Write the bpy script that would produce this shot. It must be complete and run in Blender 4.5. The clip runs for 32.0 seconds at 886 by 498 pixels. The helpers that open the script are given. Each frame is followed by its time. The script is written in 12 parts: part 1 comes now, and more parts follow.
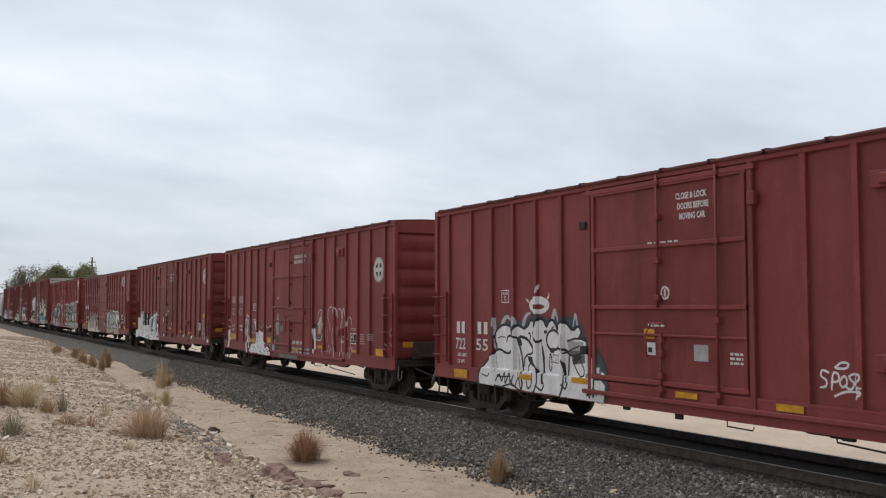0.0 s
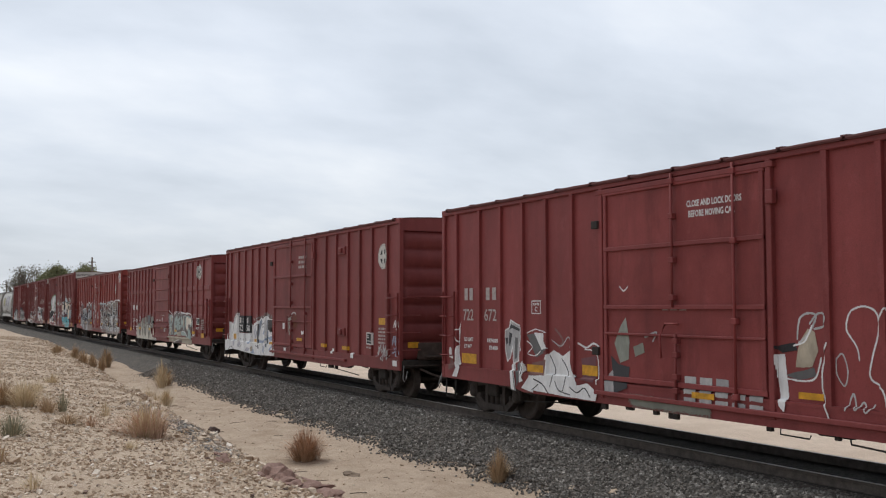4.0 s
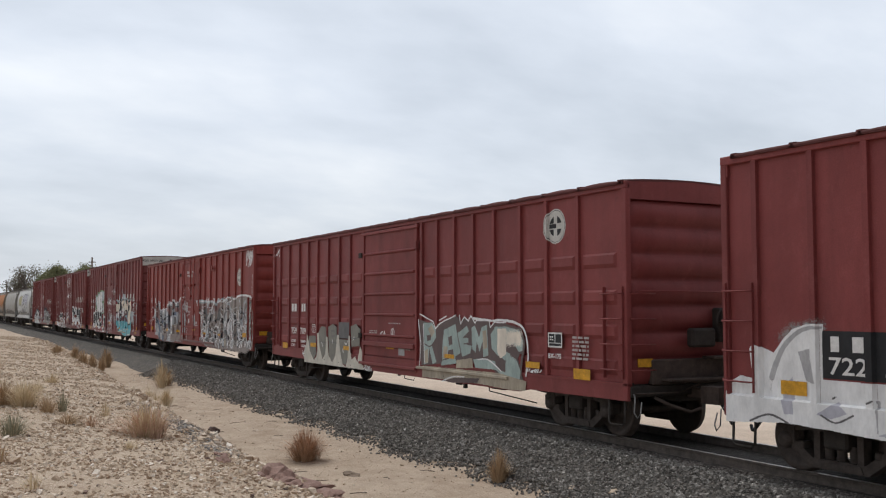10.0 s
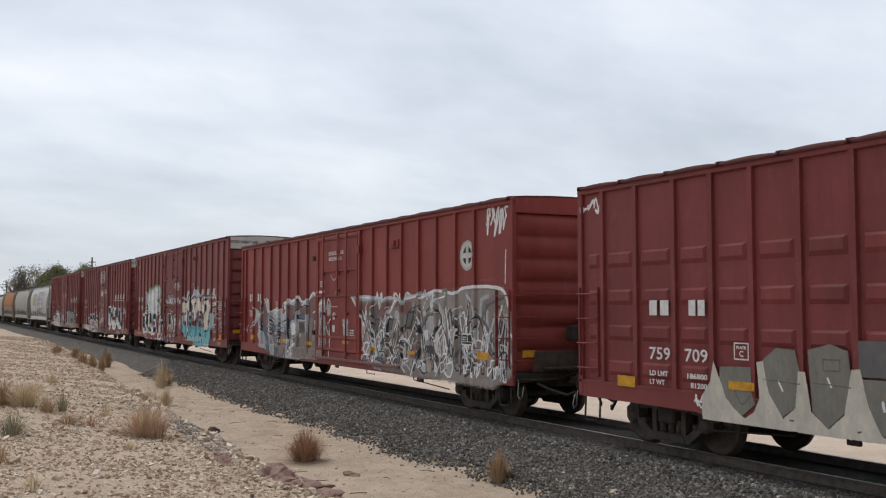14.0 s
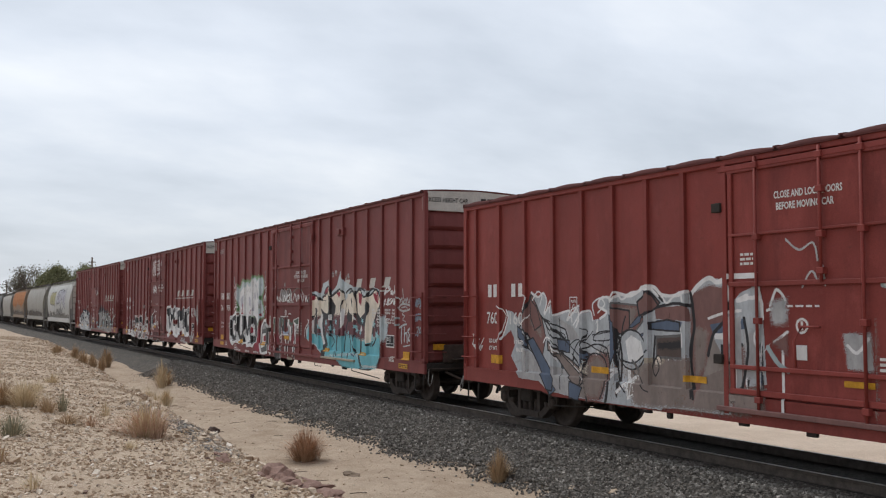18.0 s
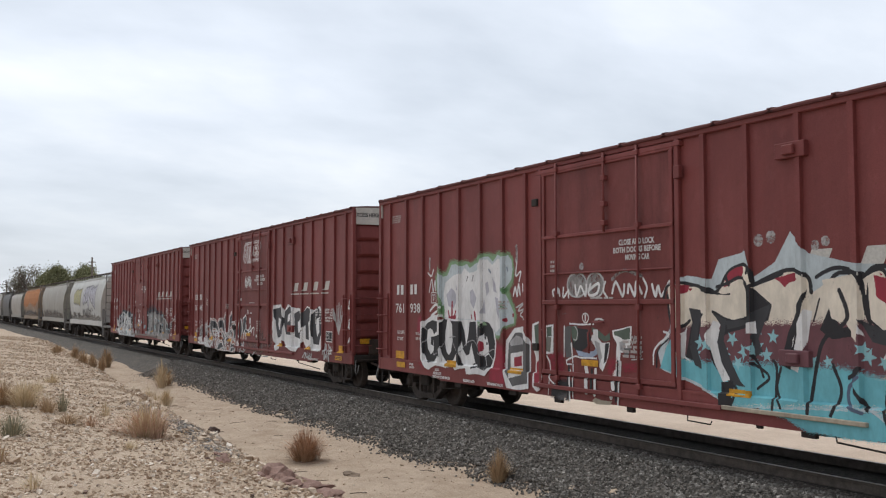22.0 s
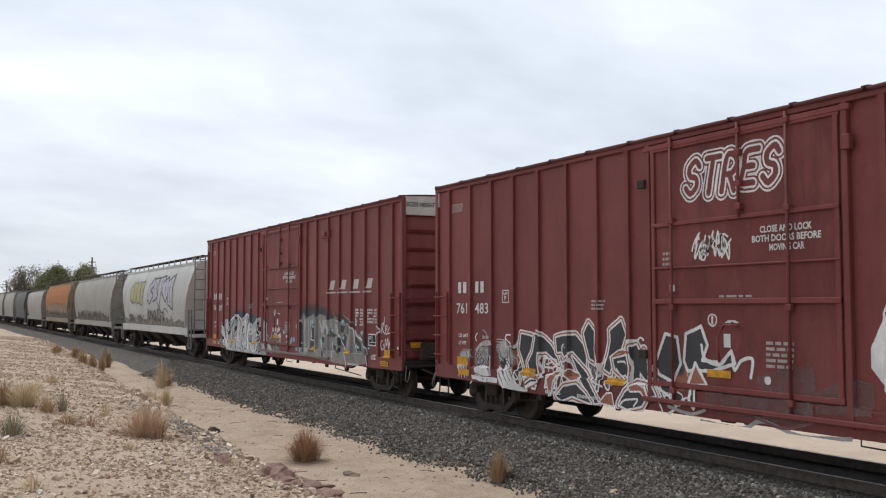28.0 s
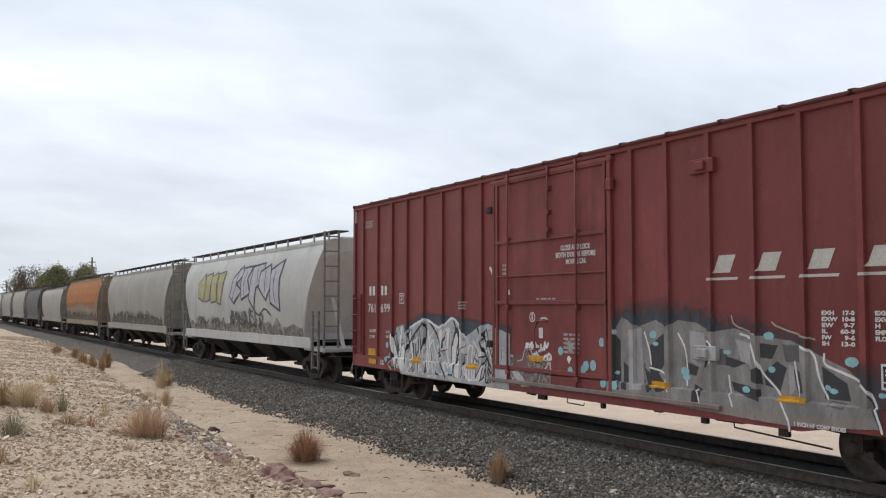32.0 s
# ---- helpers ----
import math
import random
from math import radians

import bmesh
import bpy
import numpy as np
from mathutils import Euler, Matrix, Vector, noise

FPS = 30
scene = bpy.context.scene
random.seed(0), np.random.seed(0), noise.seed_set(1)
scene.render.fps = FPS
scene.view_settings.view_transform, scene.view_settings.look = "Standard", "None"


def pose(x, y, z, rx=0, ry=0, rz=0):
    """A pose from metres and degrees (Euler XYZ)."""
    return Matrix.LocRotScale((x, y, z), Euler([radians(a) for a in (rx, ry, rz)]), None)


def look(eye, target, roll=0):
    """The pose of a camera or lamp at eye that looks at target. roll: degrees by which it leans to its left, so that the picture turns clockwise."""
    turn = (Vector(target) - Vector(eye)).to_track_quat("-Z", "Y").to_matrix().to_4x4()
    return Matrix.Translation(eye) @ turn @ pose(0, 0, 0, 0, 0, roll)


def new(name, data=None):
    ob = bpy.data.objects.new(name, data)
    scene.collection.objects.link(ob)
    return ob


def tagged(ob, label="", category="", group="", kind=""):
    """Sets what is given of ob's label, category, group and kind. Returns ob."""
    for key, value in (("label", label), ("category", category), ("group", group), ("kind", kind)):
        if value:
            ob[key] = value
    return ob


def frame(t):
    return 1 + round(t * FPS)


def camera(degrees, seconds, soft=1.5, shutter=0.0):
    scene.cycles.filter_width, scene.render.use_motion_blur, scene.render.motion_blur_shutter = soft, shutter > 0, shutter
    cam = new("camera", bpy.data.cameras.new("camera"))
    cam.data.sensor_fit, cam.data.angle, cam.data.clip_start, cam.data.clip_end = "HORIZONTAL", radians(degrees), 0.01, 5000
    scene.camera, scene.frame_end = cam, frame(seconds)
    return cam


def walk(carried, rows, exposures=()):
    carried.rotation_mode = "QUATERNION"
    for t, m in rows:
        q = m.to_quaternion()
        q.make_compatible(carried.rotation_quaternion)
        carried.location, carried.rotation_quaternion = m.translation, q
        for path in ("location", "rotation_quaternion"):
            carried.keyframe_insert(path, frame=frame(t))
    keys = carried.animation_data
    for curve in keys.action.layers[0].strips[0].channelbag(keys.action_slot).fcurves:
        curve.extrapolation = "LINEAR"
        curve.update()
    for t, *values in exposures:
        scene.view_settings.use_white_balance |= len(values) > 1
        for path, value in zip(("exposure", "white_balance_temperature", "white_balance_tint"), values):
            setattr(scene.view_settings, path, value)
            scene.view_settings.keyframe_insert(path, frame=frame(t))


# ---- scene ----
# The world: x runs along the track the way the train rolls, y across it away from the camera, z up from the rail tops.
from collections import defaultdict

EYE = (0.0, 0.0, 2.308)
CENTRE = 11.847        # the track's centre line
TRAVEL = ((0, 0.0), (3, 13.70), (6, 27.31), (9, 40.77), (12, 54.02), (15, 66.97), (18, 79.67), (21, 92.0), (24, 104.05), (27, 115.89), (30, 127.71), (32, 135.6))

cam = camera(48.88, 32.0, soft=1.18)
VIEW = look(EYE, (EYE[0] - 8.834, EYE[1] + 4.685, EYE[2] + 0.598))
walk(cam, [(0, VIEW), (32, VIEW)], exposures=[(0, 0.0), (18, 0.01), (21, 0.09), (24, 0.16), (28, 0.18), (32, 0.17)])

# ---- light ----
def make_world():
    w = bpy.data.worlds.new("overcast_sky")
    scene.world = w
    w.use_nodes = True
    nt = w.node_tree
    N, Lk = nt.nodes, nt.links
    for n in list(N):
        N.remove(n)
    out = N.new("ShaderNodeOutputWorld")
    bg = N.new("ShaderNodeBackground")
    Lk.new(bg.outputs[0], out.inputs[0])
    tc = N.new("ShaderNodeTexCoord")
    sep = N.new("ShaderNodeSeparateXYZ")
    Lk.new(tc.outputs["Generated"], sep.inputs[0])

    def math_node(op, a, b=None, clamp=False):
        m = N.new("ShaderNodeMath")
        m.operation = op
        m.use_clamp = clamp
        for i, v in enumerate((a, b)):
            if v is None:
                continue
            if isinstance(v, (int, float)):
                m.inputs[i].default_value = v
            else:
                Lk.new(v, m.inputs[i])
        return m.outputs[0]
    up = math_node("ADD", math_node("MAXIMUM", sep.outputs[2], 0.0), 0.3)
    px, py = math_node("DIVIDE", sep.outputs[0], up), math_node("DIVIDE", sep.outputs[1], up)
    comb = N.new("ShaderNodeCombineXYZ")
    Lk.new(px, comb.inputs[0])
    Lk.new(py, comb.inputs[1])

    def cloud(scale, detail, rough, offset):
        mp = N.new("ShaderNodeMapping")
        mp.inputs["Location"].default_value = offset
        mp.inputs["Rotation"].default_value = (0, 0, 0.5)
        mp.inputs["Scale"].default_value = (1.15, 0.7, 1.0)
        Lk.new(comb.outputs[0], mp.inputs[0])
        n = N.new("ShaderNodeTexNoise")
        n.inputs["Scale"].default_value = scale
        n.inputs["Detail"].default_value = detail
        n.inputs["Roughness"].default_value = rough
        Lk.new(mp.outputs[0], n.inputs["Vector"])
        return n.outputs[0]
    big, small = cloud(1.0, 3.0, 0.45, (3.1, 1.7, 0)), cloud(2.9, 3.5, 0.5, (7.3, 2.2, 0))
    fine = cloud(6.5, 4.0, 0.55, (1.9, 5.4, 0))
    mixv = math_node("ADD", math_node("ADD", math_node("MULTIPLY", big, 0.5), math_node("MULTIPLY", small, 0.32)), math_node("MULTIPLY", fine, 0.18))
    ramp = N.new("ShaderNodeValToRGB")
    e = ramp.color_ramp.elements
    e[0].position, e[0].color = 0.34, (0.56, 0.61, 0.68, 1)
    e[1].position, e[1].color = 0.66, (0.90, 0.93, 0.97, 1)
    mid = e.new(0.5)
    mid.color = (0.71, 0.76, 0.835, 1)
    Lk.new(mixv, ramp.inputs[0])
    sky = N.new("ShaderNodeTexSky")
    sky.sky_type = "NISHITA"
    sky.sun_disc = False
    sky.sun_elevation, sky.sun_rotation = radians(60), radians(-86)
    add = N.new("ShaderNodeMixRGB")
    add.blend_type = "ADD"
    add.inputs[0].default_value = 0.012
    Lk.new(ramp.outputs[0], add.inputs[1])
    Lk.new(sky.outputs[0], add.inputs[2])
    Lk.new(add.outputs[0], bg.inputs[0])

    def glide(v, a, b, lo, hi):
        m = N.new("ShaderNodeMapRange")
        m.interpolation_type = "SMOOTHSTEP"
        for k, q in enumerate((a, b, lo, hi)):
            m.inputs[k + 1].default_value = q
        Lk.new(v, m.inputs[0])
        return m.outputs[0]
    # the overcast is thickest away from the sun and greyest low over the land
    Lk.new(math_node("MULTIPLY", glide(sep.outputs[0], -0.45, 0.75, 1.0, 0.70), glide(sep.outputs[2], -0.02, 0.26, 0.84, 1.0)), bg.inputs[1])


make_world()
sun = new("sun", bpy.data.lights.new("sun", "SUN"))
sun.data.energy, sun.data.angle, sun.data.color = 1.3, radians(28), (1.0, 0.96, 0.9)
sun.matrix_world = look((-52, -4, 90), (0, 0, 0))


# ---- materials ----
class Mat:
    """A node material: noise of two scales over a base colour, with roughness, metal and bump."""

    def __init__(self, name, rough=0.8, metal=0.0, coords="Object"):
        self.m = bpy.data.materials.new(name)
        self.m.use_nodes = True
        self.nt = self.m.node_tree
        self.N, self.L = self.nt.nodes, self.nt.links
        self.b = self.N["Principled BSDF"]
        self.b.inputs["Roughness"].default_value = rough
        self.b.inputs["Metallic"].default_value = metal
        self.b.inputs["Specular IOR Level"].default_value = 0.3
        self.tc = self.N.new("ShaderNodeTexCoord").outputs[coords]
        self.h = None

    def noise(self, scale, detail=4.0, rough=0.6, stretch=(1, 1, 1), shift=(0, 0, 0)):
        mp = self.N.new("ShaderNodeMapping")
        mp.inputs["Scale"].default_value = stretch
        mp.inputs["Location"].default_value = shift
        self.L.new(self.tc, mp.inputs[0])
        n = self.N.new("ShaderNodeTexNoise")
        n.inputs["Scale"].default_value = scale
        n.inputs["Detail"].default_value = detail
        n.inputs["Roughness"].default_value = rough
        self.L.new(mp.outputs[0], n.inputs["Vector"])
        return n.outputs[0]

    def voronoi(self, scale, stretch=(1, 1, 1), feature="F1", out="Distance"):
        mp = self.N.new("ShaderNodeMapping")
        mp.inputs["Scale"].default_value = stretch
        self.L.new(self.tc, mp.inputs[0])
        n = self.N.new("ShaderNodeTexVoronoi")
        n.feature = feature
        n.inputs["Scale"].default_value = scale
        self.L.new(mp.outputs[0], n.inputs["Vector"])
        return n.outputs[out]

    def ramp(self, fac, stops):
        r = self.N.new("ShaderNodeValToRGB")
        e = r.color_ramp.elements
        e[0].position, e[0].color = stops[0][0], (*stops[0][1], 1)
        e[1].position, e[1].color = stops[-1][0], (*stops[-1][1], 1)
        for p, c in stops[1:-1]:
            e.new(p).color = (*c, 1)
        self.L.new(fac, r.inputs[0])
        return r.outputs[0]

    def mix(self, fac, a, b, kind="MIX"):
        n = self.N.new("ShaderNodeMixRGB")
        n.blend_type = kind
        for i, v in enumerate((fac, a, b)):
            if isinstance(v, (int, float)):
                n.inputs[i].default_value = v
            elif isinstance(v, tuple):
                n.inputs[i].default_value = (*v, 1)
            else:
                self.L.new(v, n.inputs[i])
        return n.outputs[0]

    def random(self):
        return self.N.new("ShaderNodeObjectInfo").outputs["Random"]

    def island(self):
        return self.N.new("ShaderNodeNewGeometry").outputs["Random Per Island"]

    def colour(self, c):
        if isinstance(c, tuple):
            self.b.inputs["Base Color"].default_value = (*c, 1)
        else:
            self.L.new(c, self.b.inputs["Base Color"])
        return self

    def bump(self, fac, strength=0.3, distance=0.01):
        n = self.N.new("ShaderNodeBump")
        n.inputs["Strength"].default_value = strength
        n.inputs["Distance"].default_value = distance
        self.L.new(fac, n.inputs["Height"])
        self.L.new(n.outputs[0], self.b.inputs["Normal"])
        return self


def worn_paint(name, base, streak=0.35, rough=0.55, rust=(0.10, 0.035, 0.02), fade=0.25, stain=0.4):
    """Old railway paint: faded in clouds, streaked downwards, specked with rust; every sheet has weathered on its own."""
    m = Mat(name, rough)
    m.b.inputs["Specular IOR Level"].default_value = 0.22
    pale = tuple(min(1, v * 1.3 + 0.02) for v in base)
    dark = tuple(v * 0.62 for v in base)
    big = m.noise(0.55, 3)
    col = m.mix(m.ramp(big, [(0.35, (0, 0, 0)), (0.7, (1, 1, 1))]), dark, pale)
    col = m.mix(1 - fade, col, base)
    strk = m.ramp(m.noise(2.2, 6, 0.7, (1.5, 1.5, 0.12)), [(0.48, (0, 0, 0)), (0.78, (1, 1, 1))])
    col = m.mix(m.mix(1.0, strk, (streak, streak, streak), "MULTIPLY"), col, tuple(v * 0.55 for v in base))
    scuff = m.ramp(m.noise(3.2, 6, 0.75, (1, 1, 0.6), (7, 3, 1)), [(0.55, (0, 0, 0)), (0.72, (0.35,) * 3)])
    col = m.mix(scuff, col, tuple(v * 1.3 + 0.035 for v in base))
    dirt = m.ramp(m.noise(1.1, 6, 0.75, (1.3, 1.3, 0.35), (2, 9, 4)), [(0.5, (0, 0, 0)), (0.7, (stain,) * 3)])
    col = m.mix(dirt, col, tuple(v * 0.5 + 0.004 for v in base))
    spots = m.ramp(m.noise(9, 5, 0.7), [(0.62, (0, 0, 0)), (0.74, (1, 1, 1))])
    col = m.mix(m.mix(1.0, spots, (0.5, 0.5, 0.5), "MULTIPLY"), col, rust)
    grain = m.ramp(m.noise(55, 3, 0.6), [(0.3, (0.86, 0.86, 0.86)), (0.7, (1.1, 1.1, 1.1))])
    col = m.mix(1.0, col, grain, "MULTIPLY")
    sheet = m.ramp(m.random(), [(0.0, (0.88, 0.9, 0.9)), (1.0, (1.1, 1.07, 1.07))])
    col = m.mix(1.0, col, sheet, "MULTIPLY")
    m.colour(col).bump(m.noise(2.6, 3, 0.5), 0.35, 0.035)
    return m.m


def spray_paint(name, base, rough=0.6, wear=0.5):
    """Sprayed paint, thin in places so that it is duller there."""
    m = Mat(name, rough)
    f = m.ramp(m.noise(2.2, 5, 0.65, (1.4, 1, 0.7)), [(0.36, (0, 0, 0)), (0.68, (1, 1, 1))])
    g = m.ramp(m.noise(14, 4, 0.7, (1, 1, 0.4)), [(0.42, (0, 0, 0)), (0.75, (1, 1, 1))])
    col = m.mix(f, tuple(v * (1 - 0.35 * wear) for v in base), tuple(min(0.85, v * 1.12) for v in base))
    col = m.mix(m.mix(1.0, g, (wear * 0.7,) * 3, "MULTIPLY"), col, tuple(0.45 * v + 0.02 for v in base))
    worn = m.ramp(m.noise(7, 6, 0.8, (1.2, 1, 0.5), (3, 0, 1)), [(0.62, (1, 1, 1)), (0.72, (1 - wear,) * 3)])
    m.L.new(worn, m.b.inputs["Alpha"])
    return m.colour(col).m


def plain(name, base, rough=0.7, metal=0.0, scale=6.0, amount=0.3):
    m = Mat(name, rough, metal)
    f = m.noise(scale, 5, 0.65)
    g = m.noise(scale * 9, 3, 0.6)
    col = m.mix(m.ramp(f, [(0.35, (0, 0, 0)), (0.68, (1, 1, 1))]), tuple(v * (1 - amount) for v in base), tuple(min(1, v * (1 + amount)) for v in base))
    col = m.mix(1.0, col, m.ramp(g, [(0.3, (0.85,) * 3), (0.7, (1.12,) * 3)]), "MULTIPLY")
    return m.colour(col).bump(g, 0.2, 0.004).m


def ground_material():
    """Sandy ditch and plain, passing into pebbly caliche on the bank and spilled grey gravel at its edge."""
    m = Mat("dry_sandy_ground", 0.95)
    sand = m.mix(m.ramp(m.noise(0.35, 5, 0.6), [(0.35, (0, 0, 0)), (0.65, (1, 1, 1))]), (0.375, 0.283, 0.203), (0.478, 0.378, 0.285))
    pale = m.mix(m.ramp(m.noise(1.3, 5, 0.7), [(0.4, (0, 0, 0)), (0.62, (1, 1, 1))]), sand, (0.52, 0.415, 0.317))
    grit = m.ramp(m.noise(38, 5, 0.75), [(0.33, (0.72, 0.7, 0.68)), (0.66, (1.15, 1.15, 1.15))])
    col = m.mix(1.0, pale, grit, "MULTIPLY")
    spots = m.ramp(m.voronoi(26), [(0.1, (1, 1, 1)), (0.2, (0, 0, 0))])
    sand = m.mix(m.mix(1.0, spots, (0.4,) * 3, "MULTIPLY"), col, (0.58, 0.495, 0.42))
    soil = m.mix(m.ramp(m.noise(0.5, 5, 0.65), [(0.35, (0, 0, 0)), (0.65, (1, 1, 1))]), (0.385, 0.285, 0.196), (0.53, 0.415, 0.305))
    fine = m.ramp(m.voronoi(62, out="Color"), [(0.0, (0.235, 0.165, 0.112)), (0.45, (0.46, 0.352, 0.256)), (0.8, (0.60, 0.485, 0.383)), (1.0, (0.76, 0.69, 0.6))])
    mid = m.ramp(m.voronoi(25, out="Color"), [(0.0, (0.29, 0.2, 0.145)), (0.55, (0.49, 0.376, 0.28)), (1.0, (0.69, 0.585, 0.48))])
    bank = m.mix(m.ramp(m.noise(2.2, 4, 0.7), [(0.4, (0.25,) * 3), (0.62, (0.8,) * 3)]), soil, fine)
    bank = m.mix(m.ramp(m.noise(3.1, 4, 0.7, shift=(5, 2, 0)), [(0.5, (0, 0, 0)), (0.66, (0.8,) * 3)]), bank, mid)
    grey = m.ramp(m.voronoi(48, out="Color"), [(0.0, (0.16, 0.14, 0.125)), (0.6, (0.29, 0.262, 0.236)), (1.0, (0.42, 0.385, 0.35))])
    rough_edge = m.noise(4.5, 5, 0.7)

    def blend(under, over, attribute):
        a = m.N.new("ShaderNodeAttribute")
        a.attribute_name = attribute
        add = m.N.new("ShaderNodeMath")
        m.L.new(a.outputs["Fac"], add.inputs[0])
        m.L.new(rough_edge, add.inputs[1])
        return m.mix(m.ramp(add.outputs[0], [(0.88, (0, 0, 0)), (1.12, (1, 1, 1))]), under, over)
    # caliche past the track, made paler to put the bright light into its colour
    lit_caliche = m.mix(1.0, m.mix(m.ramp(m.noise(0.8, 5, 0.7), [(0.35, (0, 0, 0)), (0.65, (1, 1, 1))]), (0.60, 0.485, 0.38), (0.71, 0.59, 0.475)), grit, "MULTIPLY")
    col = blend(blend(blend(sand, lit_caliche, "lit_caliche"), bank, "caliche"), grey, "spill")
    m.colour(col).bump(m.noise(30, 6, 0.75), 0.6, 0.03)
    return m.m


def stone_material(name, stops, rough=0.9):
    m = Mat(name, rough)
    base = m.ramp(m.island(), stops)
    col = m.mix(1.0, base, m.ramp(m.noise(30, 4, 0.7), [(0.3, (0.75,) * 3), (0.7, (1.2,) * 3)]), "MULTIPLY")
    return m.colour(col).bump(m.noise(60, 3), 0.3, 0.005).m


def blade_material(name, a, b):
    m = Mat(name, 0.85)
    return m.colour(m.ramp(m.island(), [(0.0, a), (1.0, b)])).m


RED_A = worn_paint("oxide_red_paint", (0.2313, 0.0489, 0.0469), 0.3)
RED_B = worn_paint("oxide_red_paint_dull", (0.2106, 0.0473, 0.0448), 0.32)
RED_E = worn_paint("oxide_red_paint_bright", (0.2464, 0.0486, 0.0400), 0.3)
BROWN = worn_paint("mineral_brown_paint", (0.208, 0.055, 0.051), 0.3)
ROOF = worn_paint("weathered_roof_paint", (0.118, 0.037, 0.034), 0.2, 0.75)
DOOR_PAINT = {}
for paint, base in ((RED_A, (0.2210, 0.0451, 0.0422)), (RED_B, (0.1972, 0.0433, 0.0404)), (RED_E, (0.2376, 0.0470, 0.0387)), (BROWN, (0.2091, 0.0553, 0.0505))):
    DOOR_PAINT[paint.name] = worn_paint(paint.name + "_stained", base, 0.7, 0.6, (0.06, 0.03, 0.022), 0.55, 0.75)
DARK = plain("grimy_black_steel", (0.036, 0.030, 0.026), 0.8)
WHEEL = plain("dark_rolled_steel", (0.06, 0.047, 0.04), 0.65, 0.2)
BROWN_STEEL = plain("rusty_brown_steel", (0.066, 0.048, 0.04), 0.8)
TRUCK_STEEL = plain("dusty_cast_steel", (0.056, 0.045, 0.039), 0.85, 0, 5, 0.35)
PALE_STEEL = plain("worn_bright_steel", (0.22, 0.21, 0.2), 0.5, 0.4)
RAIL_SIDE = plain("rusty_rail_steel", (0.105, 0.086, 0.073), 0.9)
RAIL_TOP = plain("polished_rail_head", (0.66, 0.62, 0.58), 0.4, 0.6)
TIE = plain("weathered_tie_wood", (0.1, 0.082, 0.07), 0.9)
WHITE = plain("white_stencil_paint", (0.66, 0.64, 0.62), 0.6, 0, 12, 0.12)
YELLOW = plain("yellow_reflective_sheet", (0.57, 0.285, 0.02), 0.5, 0, 9, 0.26)
BLACK = plain("black_paint", (0.018, 0.018, 0.02), 0.6)
CREAM = plain("dirty_white_panel_paint", (0.52, 0.50, 0.46), 0.6, 0, 3, 0.12)
GROUND = ground_material()
BALLAST = stone_material("grey_ballast_stone", [(0, (0.088, 0.079, 0.069)), (0.55, (0.185, 0.168, 0.148)), (0.95, (0.285, 0.262, 0.235)), (1.0, (0.56, 0.52, 0.47))])
PALE_STONE = stone_material("pale_caliche_stone", [(0, (0.34, 0.235, 0.158)), (0.5, (0.52, 0.402, 0.292)), (0.9, (0.64, 0.527, 0.415)), (1.0, (0.75, 0.67, 0.585))])
RED_ROCK = stone_material("red_sandstone_rock", [(0, (0.22, 0.13, 0.1)), (1, (0.31, 0.2, 0.165))])
DRY_GRASS = blade_material("dry_grass_blade", (0.32, 0.21, 0.12), (0.52, 0.38, 0.24))
STRAW = blade_material("straw_blade", (0.48, 0.36, 0.22), (0.74, 0.62, 0.44))
PINK_GRASS = blade_material("pinkish_dry_brush", (0.46, 0.29, 0.2), (0.72, 0.53, 0.41))
RUST_GRASS = blade_material("reddish_dry_brush", (0.32, 0.185, 0.11), (0.56, 0.37, 0.25))
GREEN_GRASS = blade_material("grey_green_blade", (0.22, 0.21, 0.14), (0.42, 0.37, 0.26))
LEAF = blade_material("tree_leaf", (0.135, 0.14, 0.07), (0.26, 0.255, 0.14))
GREY_LEAF = blade_material("withered_tree_leaf", (0.13, 0.12, 0.09), (0.24, 0.22, 0.17))
BARK = plain("grey_bark", (0.16, 0.13, 0.11), 0.9)
HOPPER_WHITE = worn_paint("weathered_white_hopper_paint", (0.54, 0.53, 0.505), 0.22, 0.6, (0.32, 0.26, 0.2))
HOPPER_GREY = worn_paint("weathered_grey_hopper_paint", (0.33, 0.315, 0.28), 0.3, 0.6, (0.25, 0.19, 0.14))
HOPPER_RUST = worn_paint("rusted_tan_hopper_paint", (0.31, 0.235, 0.17), 0.35, 0.7, (0.42, 0.15, 0.05), 0.6)
HOPPER_DARK = worn_paint("dark_grey_hopper_paint", (0.10, 0.098, 0.095), 0.3, 0.6, (0.1, 0.07, 0.05))


SILVER = spray_paint("silver_grey_spray", (0.42, 0.41, 0.41), 0.5, 0.8)
IVORY_PALE = spray_paint("pale_cream_spray", (0.58, 0.54, 0.46), 0.6, 0.5)
STRAW_PAINT = spray_paint("dull_yellow_spray", (0.42, 0.39, 0.2), 0.6, 0.6)
RUST_ORANGE = spray_paint("orange_rust_bloom", (0.42, 0.17, 0.06), 0.8, 0.6)
LADDER_GREY = plain("dull_grey_ladder_steel", (0.19, 0.18, 0.17), 0.7)
DIRTY_SILVER = spray_paint("dirty_silver_spray", (0.29, 0.275, 0.265), 0.6, 0.9)
MINT = spray_paint("faded_mint_spray", (0.35, 0.43, 0.40), 0.6, 0.6)
UMBER = spray_paint("faded_umber_spray", (0.125, 0.09, 0.085), 0.6, 0.5)
CHALK = spray_paint("chalky_white_spray", (0.74, 0.73, 0.72), 0.6, 0.4)
DULL_WHITE = spray_paint("dull_white_spray", (0.50, 0.49, 0.48), 0.6, 0.7)
INK = spray_paint("black_spray", (0.022, 0.021, 0.024), 0.5, 0.3)
